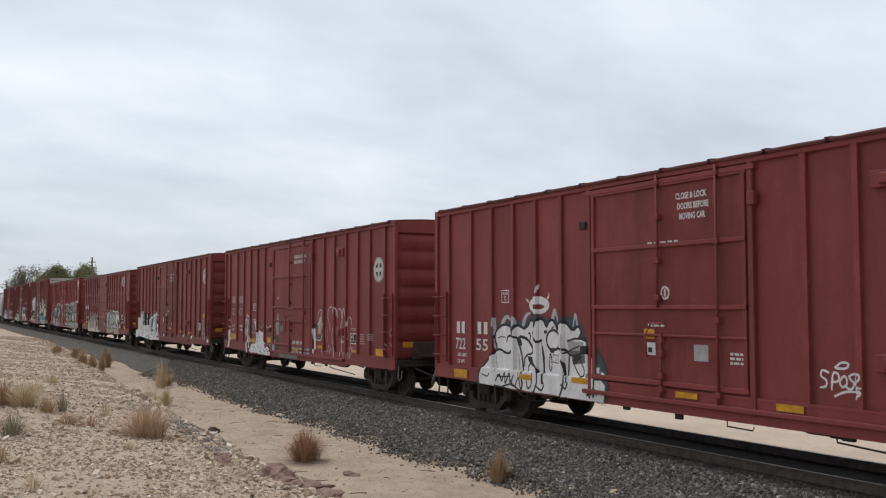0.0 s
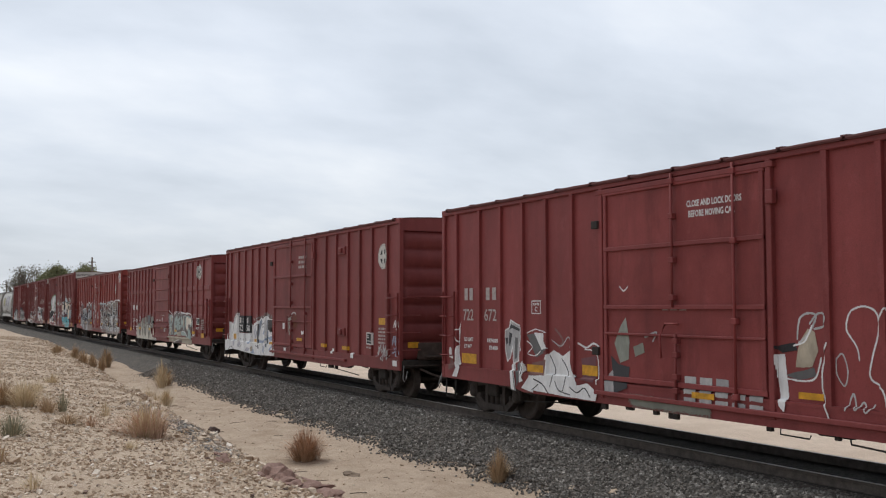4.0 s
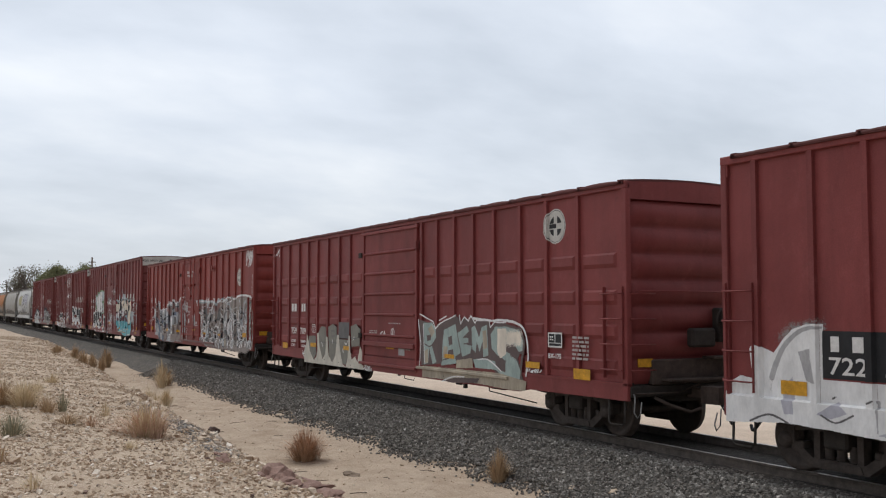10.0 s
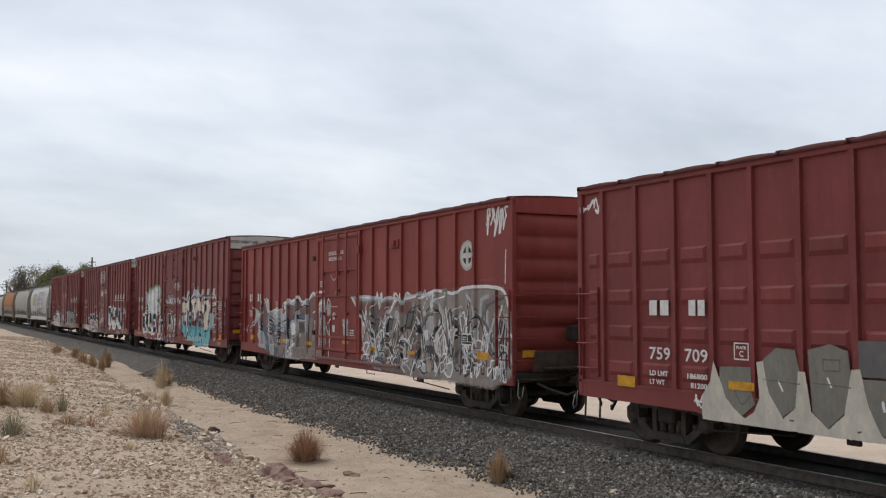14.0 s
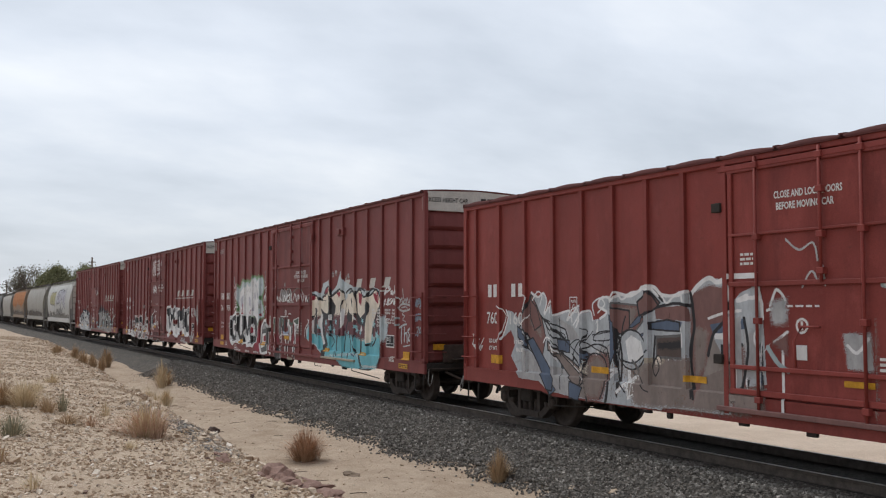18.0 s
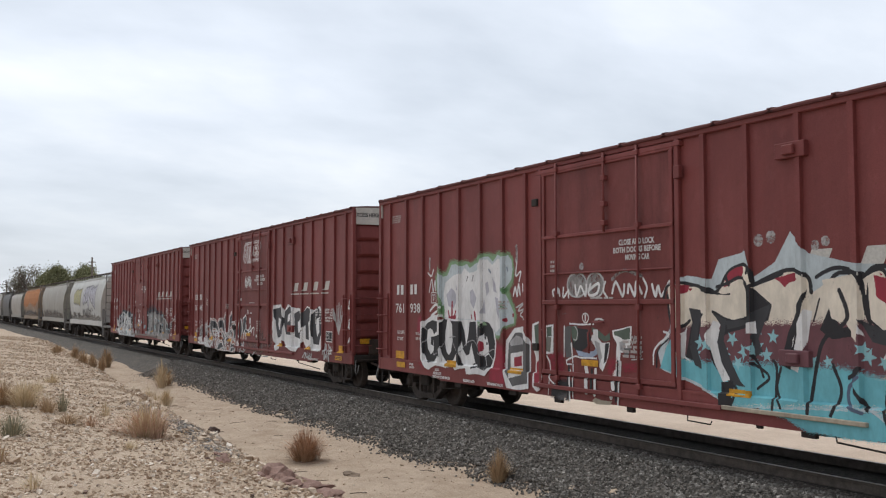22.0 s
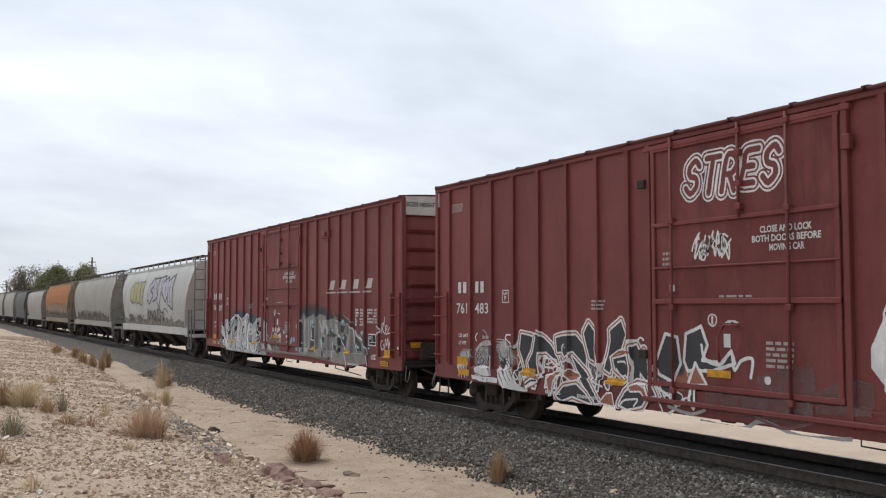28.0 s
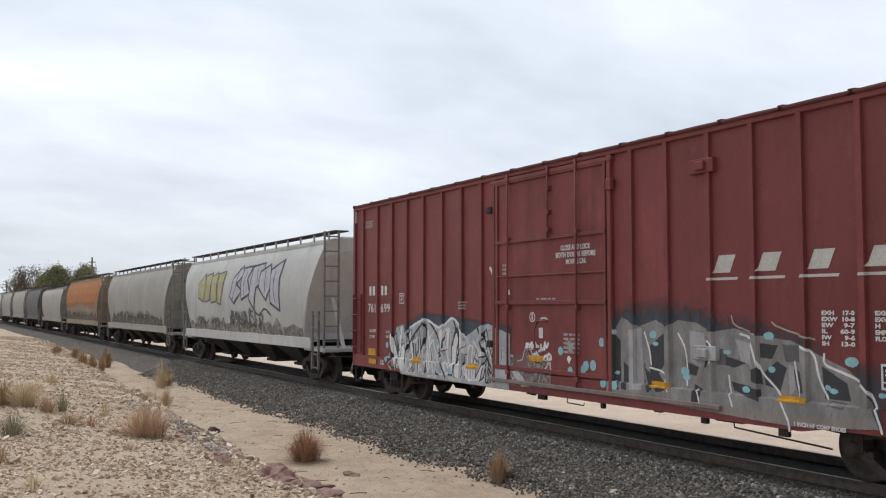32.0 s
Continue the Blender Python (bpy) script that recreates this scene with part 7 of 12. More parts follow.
p.stroke([(15.38, 1.75), (15.30, 1.68), (15.36, 1.58), (15.46, 1.61)], 0.02, DULL_WHITE)
p.stroke([(15.08, 1.43), (15.15, 1.33)], 0.02, DULL_WHITE)
p.stroke([(15.33, 1.41), (15.53, 1.23), (15.76, 1.19)], 0.02, DULL_WHITE)
p.put("graffiti_outline", "thin white graffiti outlines")

p = Paint(CARS["C"])
p.mist([(0.98, 1.85), (1.23, 2.07), (1.79, 2.14), (1.79, 1.96), (1.23, 1.90)], GREY_MIST, 1.0, 0.06)
p.mist([(3.36, 1.86), (3.93, 1.90), (4.64, 2.03), (5.18, 2.12), (5.83, 1.96), (5.83, 1.87), (4.63, 1.85)], GREY_MIST, 1.0, 0.06)
p.poly([(0.06, 0.65), (0.06, 1.21), (0.29, 1.33), (0.54, 1.30), (0.47, 1.71), (0.54, 1.81), (0.92, 1.68), (1.09, 1.87), (1.26, 2.01), (1.49, 2.08), (1.78, 2.09), (1.76, 1.28), (3.31, 1.32), (3.37, 1.78), (3.50, 1.61), (3.63, 1.73), (3.93, 1.79), (4.23, 1.84), (4.45, 1.94), (4.63, 1.91), (4.88, 1.94), (5.14, 2.02), (5.30, 1.98), (5.40, 1.90), (5.80, 1.88), (5.95, 1.80), (6.04, 1.72), (6.02, 0.93), (6.13, 0.88), (6.12, 0.68), (4.02, 0.63), (1.18, 0.74)], CHALK)
p.stroke([(0.88, 1.34), (1.09, 1.75), (1.42, 2.00), (1.74, 2.04)], 0.10, SILVER, True, 0.6)
p.poly([(1.35, 1.71), (1.58, 1.76), (1.67, 1.30), (1.48, 1.32)], SILVER)
p.poly([(3.59, 1.33), (3.73, 1.67), (3.83, 1.52), (3.74, 1.29)], LILAC)
p.poly([(4.62, 1.38), (4.78, 1.52), (5.03, 1.61), (5.03, 1.46), (4.84, 1.36)], PALE_BLUE)
p.poly([(2.95, 0.98), (3.14, 1.13), (3.34, 1.22), (3.41, 1.10), (3.22, 1.00)], PALE_BLUE)
p.poly([(4.26, 1.74), (4.45, 1.91), (4.60, 1.83), (4.47, 1.63), (4.28, 1.42), (4.20, 1.13), (4.15, 1.33)], SLATE_PALE)
p.poly([(4.18, 1.16), (4.62, 1.14), (5.16, 1.25), (5.59, 1.34), (5.58, 1.27), (4.61, 1.06), (4.20, 1.06)], PALE_BLUE)
p.poly([(4.78, 0.82), (5.03, 1.04), (4.93, 0.69)], PALE_BLUE)
p.poly([(5.46, 0.85), (5.76, 1.00), (5.96, 1.11), (5.96, 1.02), (5.62, 0.83)], PALE_BLUE)
p.poly([(3.40, 0.66), (3.72, 0.84), (3.93, 0.66)], PALE_BLUE)
p.poly([(2.64, 0.73), (3.00, 0.87), (3.30, 0.82), (3.00, 0.70)], LILAC)
p.poly([(5.38, 1.23), (5.53, 1.33), (5.68, 1.33), (5.68, 1.17), (5.39, 1.15)], PALE_BLUE)
p.poly([(3.67, 1.28), (4.14, 1.50), (4.22, 1.41), (3.74, 1.16)], LILAC)
p.poly([(1.05, 1.20), (1.25, 1.36), (1.31, 0.87), (1.14, 0.85)], LILAC)
p.poly([(1.69, 0.90), (2.00, 1.09), (2.18, 0.95), (1.92, 0.86)], LILAC)
p.poly([(5.12, 1.86), (5.28, 1.88), (5.28, 0.93), (5.11, 0.95)], SLATE_PALE)
p.stroke([(3.86, 1.40), (4.02, 1.47), (4.14, 1.41), (4.10, 1.33)], 0.06, SLATE_PALE)
p.stroke([(4.24, 1.71), (4.21, 1.33), (4.24, 0.88)], 0.04, SMOKE)
p.poly([(4.20, 1.00), (4.36, 0.97), (4.38, 0.85), (4.22, 0.86)], SMOKE)
p.poly([(5.12, 1.29), (5.25, 1.32), (5.24, 0.94), (5.12, 0.98)], SMOKE_TEAL)
p.stroke([(4.66, 1.11), (4.88, 0.89), (5.00, 0.69)], 0.03, SMOKE)
p.stroke([(1.91, 1.12), (2.13, 1.25), (2.36, 1.17)], 0.025, SMOKE)
p.stroke([(2.42, 1.23), (2.56, 1.16), (2.45, 1.10)], 0.025, SMOKE)
p.stroke([(3.04, 1.16), (3.28, 1.24), (3.46, 1.22)], 0.025, SMOKE)
p.stroke([(3.74, 1.63), (3.92, 1.69), (4.17, 1.68)], 0.02, SMOKE)
p.stroke([(4.56, 1.62), (4.56, 1.72), (4.79, 1.76), (4.81, 1.64), (4.58, 1.61), (4.69, 1.75)], 0.02, SMOKE, False)
p.stroke([(5.51, 1.47), (5.69, 1.48), (5.67, 1.40), (5.53, 1.40), (5.51, 1.47)], 0.02, SMOKE, False)
p.stroke([(0.53, 0.71), (0.88, 0.83), (1.21, 0.74)], 0.03, SMOKE)
p.stroke([(1.77, 0.90), (2.00, 0.82), (2.27, 0.94)], 0.025, SMOKE)
p.stroke([(4.50, 1.02), (4.61, 0.74), (4.71, 0.63)], 0.025, SMOKE)
p.stroke([(3.96, 1.06), (4.03, 0.94), (4.17, 0.93)], 0.03, SMOKE)
p.stroke([(5.05, 1.86), (5.03, 1.14), (5.06, 0.79)], 0.05, SILVER, True, 0.6)
p.stroke([(3.52, 1.64), (3.49, 1.12), (3.50, 0.77)], 0.05, SILVER, True, 0.6)
p.stroke([(2.59, 1.24), (2.62, 0.96), (2.63, 0.76)], 0.05, SILVER, True, 0.6)
p.poly([(3.34, 0.88), (3.63, 0.93), (3.68, 0.77), (3.40, 0.72)], IVORY_DIRT)
p.stroke([(3.68, 1.82), (3.60, 1.91), (3.53, 1.92)], 0.03, DULL_WHITE, True, 0.6)
p.stroke([(3.94, 2.04), (3.97, 1.87), (3.87, 1.93)], 0.03, DULL_WHITE, False)
p.stroke([(3.97, 1.87), (4.05, 1.95)], 0.03, DULL_WHITE, False)
p.poly([(1.7, 1.15), (3.5, 1.15), (3.5, 1.36), (1.7, 1.36)], CHALK)
p.rect(1.76, 3.42, 1.38, 2.0, BLACK)
p.rect(5.21, 5.9, 1.52, 1.88, PATCH)
p.box(5.19, 5.92, 1.50, 1.90, 0.025, CHALK)
p.put("graffiti", "white and pale blue graffiti over the car's end")
p = Paint(CARS["C"])
p.mist([(7.44, 1.95), (7.74, 1.99), (7.77, 1.45), (7.53, 1.41)], SAGE, 1.0, 0.030)
p.stroke([(7.74, 2.02), (7.85, 2.12), (8.08, 2.13), (8.20, 2.07)], 0.036, DULL_WHITE)
p.mist([(7.85, 2.03), (8.26, 2.07), (8.36, 1.65), (7.95, 1.64)], RUST_SPRAY, 0.35, 0.06)
p.poly([(8.67, 1.59), (8.84, 1.55), (8.98, 1.61), (8.97, 1.48), (8.69, 1.45)], CHALK)
p.mist([(9.55, 1.73), (9.72, 1.74), (9.72, 1.58), (9.57, 1.59)], CRIMSON, 1.0, 0.040)
p.put("door_sticker", "torn paper remains and tags on the door")

p = Paint(CARS["D"])
p.poly([(3.54, 1.44), (4.15, 1.46), (4.15, 1.12), (4.23, 0.94), (3.97, 0.75), (3.71, 0.91), (3.52, 1.09)], OLIVE_GREY)
p.poly([(4.36, 1.56), (4.63, 1.75), (4.95, 1.73), (5.05, 1.40), (4.97, 0.98), (4.70, 0.80), (4.46, 1.13)], OLIVE_GREY)
p.poly([(5.17, 1.74), (5.54, 1.83), (5.81, 1.75), (5.88, 1.20), (5.74, 0.96), (5.49, 0.74), (5.23, 0.93)], OLIVE_GREY)
p.poly([(5.97, 1.89), (6.76, 1.89), (6.74, 1.44), (5.97, 1.43)], SMOKE)
p.poly([(5.97, 1.41), (6.69, 1.41), (6.77, 1.08), (6.52, 0.70), (6.27, 0.74), (6.03, 1.09)], OLIVE_GREY)
p.poly([(6.86, 1.78), (7.24, 1.86), (7.55, 1.71), (7.49, 1.26), (6.94, 1.23)], OLIVE_GREY)
p.poly([(3.16, 0.63), (3.16, 0.99), (3.33, 1.20), (3.41, 1.51), (3.54, 1.24), (3.65, 0.99), (3.81, 0.85), (4.02, 0.72), (4.20, 0.83), (4.31, 1.03), (4.26, 1.54), (4.38, 1.55), (4.48, 1.11), (4.73, 0.79), (4.95, 0.96), (5.00, 1.45), (5.12, 1.45), (5.21, 0.93), (5.49, 0.73), (5.74, 0.94), (5.86, 1.52), (5.99, 1.53), (6.10, 1.07), (6.29, 0.72), (6.52, 0.65), (6.65, 0.90), (6.72, 1.52), (6.82, 1.52), (6.83, 1.12), (6.95, 0.88), (7.19, 0.97), (7.35, 0.82), (7.53, 1.28), (7.66, 1.12), (7.78, 0.64)], IVORY_PALE)
p.stroke([(4.66, 1.29), (4.73, 1.17)], 0.03, CHALK)
p.stroke([(5.49, 1.39), (5.54, 1.28)], 0.03, CHALK)
p.stroke([(6.31, 1.14), (6.33, 1.04)], 0.04, CHALK)
p.stroke([(7.04, 1.41), (7.12, 1.50)], 0.03, CHALK)
p.stroke([(6.42, 1.32), (6.55, 1.28), (6.63, 1.37)], 0.03, CHALK)
p.stroke([(5.42, 1.63), (5.68, 1.63), (5.68, 1.49), (5.42, 1.48), (5.42, 1.63)], 0.02, SMOKE, False)
p.stroke([(4.38, 1.30), (5.02, 1.28)], 0.015, SMOKE, False)
p.stroke([(5.24, 1.31), (5.85, 1.29)], 0.015, SMOKE, False)
p.stroke([(3.84, 1.10), (3.97, 0.92), (4.13, 1.05)], 0.02, SMOKE)
p.stroke([(6.88, 1.47), (7.20, 1.46), (7.51, 1.52)], 0.02, SMOKE)
p.stroke([(4.85, 0.78), (4.90, 0.78)], 0.03, SMOKE, False)
p.stroke([(5.94, 0.74), (5.98, 0.75)], 0.03, SMOKE, False)
p.stroke([(6.83, 0.72), (6.87, 0.72)], 0.03, SMOKE, False)
p.put("graffiti", "cream and grey dripping graffiti")
p = Paint(CARS["D"])
p.stroke([(15.60, 0.84), (15.44, 0.98), (15.04, 1.04), (14.90, 1.28), (15.18, 1.51), (15.44, 1.39)], 0.144, UMBER)
p.stroke([(15.54, 1.88), (15.68, 1.62), (15.60, 1.27), (15.50, 0.87)], 0.072, UMBER)
p.shard([(14.56, 1.85), (14.97, 1.95), (15.50, 1.88), (15.67, 1.66), (15.65, 1.44), (15.48, 1.40), (15.31, 1.55), (15.04, 1.54), (15.03, 1.44), (15.37, 1.37), (15.58, 1.05), (15.52, 0.79), (14.83, 0.90), (14.41, 1.10), (14.56, 1.16), (14.83, 1.04), (14.99, 1.23), (14.64, 1.39)], MINT, UMBER, 0.051)
p.mist([(15.11, 1.53), (15.28, 1.55), (15.47, 1.40), (15.44, 1.26), (15.18, 1.34)], UMBER, 1.0, 0.030)
p.poly([(14.66, 1.74), (15.44, 1.83), (15.57, 1.62), (14.83, 1.63)], IVORY_DIRT)
p.mist([(14.62, 1.81), (15.57, 1.83), (15.60, 1.57), (14.69, 1.54)], IVORY, 1.0, 0.070)
p.poly([(11.26, 0.94), (14.71, 0.97), (15.76, 0.87), (15.73, 0.68), (15.11, 0.66), (13.32, 0.71), (11.26, 0.67)], IVORY_DIRT)
p.stroke([(13.69, 2.07), (14.48, 2.03), (14.76, 2.05), (15.37, 2.00), (15.71, 1.84), (15.83, 1.41), (15.75, 0.98)], 0.051, CHALK)
part("lower_rail", Form().box(11.0 - 18.85 / 2, 15.1 - 18.85 / 2, -1.52, -1.455, 0.86, 0.92, 0.008), IVORY_DIRT, CARS["D"]["car"], "cream-sprayed lower rail")
p.poly([(11.02, 2.03), (11.75, 1.93), (11.87, 1.82), (12.02, 1.92), (12.46, 2.03), (12.90, 2.13), (13.05, 2.07), (13.12, 1.94), (13.29, 2.08), (13.46, 2.01), (13.61, 2.08), (13.80, 2.02), (14.34, 2.02), (14.43, 1.89), (14.56, 1.97), (15.01, 1.99), (14.98, 0.99), (14.74, 1.04), (14.41, 1.17), (12.98, 1.09), (11.22, 0.95), (11.13, 1.46)], UMBER)
p.poly([(11.31, 1.94), (11.75, 1.96), (11.93, 1.83), (11.96, 1.62), (11.74, 1.44), (11.98, 1.06), (11.79, 1.00), (11.61, 1.38), (11.56, 1.02), (11.35, 0.97)], MINT)
p.poly([(11.49, 1.65), (11.73, 1.68), (11.69, 1.55), (11.52, 1.52)], UMBER)
p.poly([(11.55, 1.81), (11.75, 1.90), (11.90, 1.74), (11.74, 1.61)], IVORY_DIRT)
p.poly([(11.35, 1.28), (11.56, 1.34), (11.56, 1.03), (11.37, 1.00)], IVORY_DIRT)
p.poly([(12.34, 1.80), (12.89, 1.94), (13.05, 1.47), (13.12, 1.31), (12.82, 1.20), (12.77, 1.38), (12.55, 1.34), (12.50, 1.18), (12.26, 1.12), (12.27, 1.43)], MINT)
p.poly([(12.55, 1.64), (12.72, 1.68), (12.75, 1.49), (12.58, 1.45)], UMBER)
p.poly([(12.33, 1.43), (12.53, 1.43), (12.48, 1.20), (12.28, 1.15)], IVORY_DIRT)
p.poly([(12.98, 1.74), (13.41, 1.91), (13.49, 1.79), (13.20, 1.64), (13.46, 1.65), (13.47, 1.55), (13.21, 1.51), (13.62, 1.49), (13.55, 1.32), (13.19, 1.23), (13.09, 1.46)], MINT)
p.poly([(13.60, 1.87), (13.75, 1.92), (13.93, 1.66), (14.03, 1.89), (14.26, 1.94), (14.31, 1.31), (14.10, 1.26), (14.08, 1.59), (13.95, 1.36), (13.83, 1.58), (13.78, 1.34), (13.64, 1.42)], MINT)
p.poly([(14.07, 1.81), (14.23, 1.83), (14.27, 1.46), (14.11, 1.43)], IVORY_DIRT)
p.poly([(14.41, 1.75), (14.60, 1.91), (15.03, 1.92), (15.00, 1.22), (14.87, 1.28), (14.67, 1.33), (14.45, 1.46)], MINT)
p.poly([(14.68, 1.87), (15.02, 1.88), (15.01, 1.36), (14.79, 1.27), (14.67, 1.40)], IVORY)
p.poly([(12.26, 1.10), (12.87, 1.22), (12.92, 1.07), (12.20, 0.99)], MINT)
p.poly([(13.68, 1.20), (14.14, 1.24), (14.58, 1.20), (14.66, 1.03), (13.77, 1.02)], MINT)
p.poly([(12.93, 1.15), (13.63, 1.22), (13.67, 1.01), (12.92, 0.97)], IVORY_DIRT)
p.stroke([(11.31, 1.47), (11.61, 1.39), (11.96, 1.50)], 0.03, UMBER, False)
p.stroke([(11.12, 2.15), (11.81, 1.98), (11.93, 1.82), (12.17, 1.95), (12.90, 2.13)], 0.03, CHALK, False)
p.stroke([(12.11, 2.01), (12.46, 2.11)], 0.03, CHALK, False)
p.stroke([(13.06, 2.13), (13.12, 1.95), (13.29, 2.10), (13.46, 2.01), (13.58, 2.13), (13.75, 1.97), (13.82, 2.03), (14.35, 2.03), (14.39, 1.89), (14.56, 2.00), (15.01, 2.00)], 0.03, CHALK, False)
p.stroke([(11.04, 2.02), (11.18, 1.46), (11.11, 0.92)], 0.035, CHALK, False)
p.stroke([(11.31, 1.90), (11.34, 1.47), (11.38, 1.03)], 0.025, CHALK, False)
p.stroke([(13.87, 1.20), (14.23, 1.23), (14.49, 1.16), (14.82, 1.01)], 0.03, CHALK)
p.stroke([(12.25, 0.64), (12.76, 0.77), (13.28, 0.80)], 0.03, CHALK)
p.poly([(12.31, 0.65), (12.86, 0.76), (13.95, 0.81), (13.85, 0.71), (12.75, 0.64)], UMBER)
p.put("graffiti", "pale green angular letters on a dark olive ground with a cream foot")

p = Paint(CARS["E"])
p.poly([(1.51, 1.66), (1.75, 2.07), (1.67, 2.25), (1.91, 2.23), (2.14, 2.10), (2.51, 2.28), (2.62, 2.62), (2.86, 2.52), (3.04, 2.59), (3.14, 2.42), (3.07, 2.19), (3.37, 2.42), (3.44, 2.16), (3.60, 2.19), (3.88, 2.24), (3.82, 2.07), (4.15, 2.33), (4.24, 2.26), (4.09, 1.95), (4.30, 2.19), (4.53, 2.24), (4.59, 2.08), (4.81, 2.11), (5.00, 2.23), (4.76, 2.32), (4.81, 2.47), (5.03, 2.49), (5.12, 2.39), (5.34, 2.55), (5.54, 2.51), (5.74, 2.52), (5.97, 2.64), (6.16, 2.61), (6.34, 2.49), (6.49, 2.51), (6.49, 0.68), (5.03, 0.67), (4.18, 0.69), (3.24, 0.74), (2.97, 0.90), (2.25, 0.92), (1.87, 1.34), (2.04, 1.59), (1.87, 1.85)], FROST)
p.poly([(5.21, 2.42), (5.33, 2.56), (5.50, 2.51), (5.82, 2.52), (6.02, 2.65), (6.26, 2.64), (6.45, 2.52), (6.75, 2.49), (7.04, 2.55), (7.11, 2.53), (7.32, 2.69), (7.51, 2.76), (7.86, 2.71), (8.01, 2.37), (8.19, 2.52), (8.54, 2.64), (8.60, 2.44), (8.66, 1.23), (8.06, 1.13), (7.99, 0.74), (5.82, 0.72), (5.16, 0.79)], FROST)
wild(p, 3.6, 9.0, 0.74, 2.2, 97, None, [SILVER, TAUPE, TAUPE_PALE, MAUVE, SLATE], INK, CHALK, 16, 0.3, 0.5)
p.mist([(5.82, 1.00), (6.45, 1.44), (7.11, 1.54), (7.93, 1.42), (8.02, 0.75), (5.82, 0.74)], TAUPE, 1.0, 0.060)
p.mist([(8.06, 1.13), (8.63, 1.20), (8.60, 0.83), (8.03, 0.75)], TAUPE, 1.0, 0.060)
p.mist([(4.48, 1.46), (5.04, 1.52), (5.09, 1.10), (4.93, 0.70), (4.45, 0.65), (4.35, 1.17)], MAUVE, 1.0, 0.050)
p.mist([(4.00, 1.14), (4.48, 1.31), (4.48, 0.79), (4.00, 0.74)], IVORY, 1.0, 0.070)
p.poly([(3.24, 1.23), (4.00, 1.14), (4.24, 0.70), (3.31, 0.74)], SILVER)
p.poly([(2.25, 1.56), (2.69, 1.38), (3.24, 0.74), (2.97, 0.90), (2.25, 0.92)], SILVER)
p.poly([(3.50, 2.12), (4.00, 1.95), (4.24, 1.73), (3.88, 1.70)], SILVER)
p.poly([(5.97, 1.48), (6.49, 1.51), (6.49, 0.98), (5.83, 1.00), (6.02, 1.25)], IVORY_DIRT)
p.poly([(4.00, 1.10), (4.48, 1.05), (4.48, 0.70), (4.12, 0.71)], TAUPE_PALE)
p.poly([(5.66, 1.32), (6.29, 1.43), (6.29, 0.86), (5.82, 0.79)], TAUPE_PALE)
p.poly([(7.18, 1.70), (7.59, 1.87), (7.86, 1.42), (7.32, 1.24)], TAUPE_PALE)
p.shard([(2.62, 2.59), (2.98, 2.11), (3.12, 1.74), (2.97, 1.30), (2.47, 1.80), (2.24, 2.00)], MAUVE, INK, 0.025)
p.mist([(2.62, 2.35), (2.93, 2.06), (2.97, 1.73), (2.58, 2.01)], TAUPE, 1.0, 0.050)
p.shard([(2.12, 1.90), (2.25, 1.71), (2.97, 1.21), (3.52, 0.78), (3.31, 0.66), (2.69, 1.42), (2.18, 1.65)], SLATE, INK, 0.02)
p.mist([(2.47, 1.67), (2.83, 1.39), (3.44, 0.78), (3.17, 0.89)], SMOKE, 1.0, 0.030)
p.shard([(3.02, 2.10), (3.76, 1.90), (3.86, 1.70), (3.44, 1.74), (3.17, 1.92)], FROST, INK, 0.03)
p.shard([(3.57, 1.68), (3.89, 1.70), (3.89, 1.48), (3.59, 1.50)], SLATE, INK, 0.02)
p.shard([(3.17, 1.67), (4.00, 1.32), (4.49, 1.05), (4.24, 0.89), (3.50, 1.42), (3.17, 1.50)], TAUPE, INK, 0.03)
p.stroke([(3.24, 1.60), (4.00, 1.25), (4.36, 1.02)], 0.025, CHALK)
p.shard([(5.09, 2.30), (5.34, 2.39), (5.59, 2.28), (5.94, 2.32), (5.81, 2.10), (5.59, 1.97), (5.44, 2.14), (5.29, 2.05), (5.13, 2.13)], MAUVE, INK, 0.03)
p.shard([(5.18, 2.38), (5.90, 2.34), (6.00, 2.12), (5.68, 1.82), (5.31, 2.07)], MAUVE, SMOKE, 0.036)
p.mist([(5.29, 2.31), (5.82, 2.29), (5.66, 1.91)], TAUPE, 1.0, 0.040)
p.shard([(5.82, 2.34), (6.12, 2.58), (6.39, 2.38), (6.11, 2.20), (5.93, 2.14)], MAUVE, INK, 0.03)
p.shard([(5.58, 1.97), (5.94, 2.23), (5.89, 2.06), (5.69, 1.97)], SLATE, INK, 0.015)
p.shard([(5.77, 1.66), (6.03, 1.92), (5.83, 1.83)], SLATE, INK, 0.015)
p.poly([(6.26, 2.30), (7.04, 2.34), (7.12, 2.09), (6.29, 2.12)], MAUVE)
p.poly([(6.29, 2.11), (6.98, 2.08), (6.91, 1.94), (6.37, 1.97)], SLATE)
p.shard([(6.29, 1.83), (6.93, 1.87), (6.93, 1.51), (6.29, 1.51)], BISTRE, SMOKE, 0.043)
p.mist([(6.33, 1.74), (6.89, 1.78), (6.89, 1.66), (6.33, 1.64)], INK, 1.0, 0.030)
p.stroke([(6.37, 1.97), (6.67, 2.00), (6.93, 1.92), (6.95, 1.70)], 0.043, CHALK)
p.mist([(7.11, 2.52), (7.53, 2.64), (7.86, 2.59), (7.97, 2.36), (7.81, 2.10), (7.61, 1.94), (7.47, 1.59), (7.19, 0.83), (7.09, 1.62)], MAUVE, 1.0, 0.030)
p.mist([(7.18, 2.02), (7.46, 1.95), (7.39, 1.40), (7.18, 1.23)], TAUPE, 1.0, 0.050)
p.poly([(7.51, 2.05), (8.27, 2.15), (8.27, 2.00), (7.59, 1.90)], SLATE)
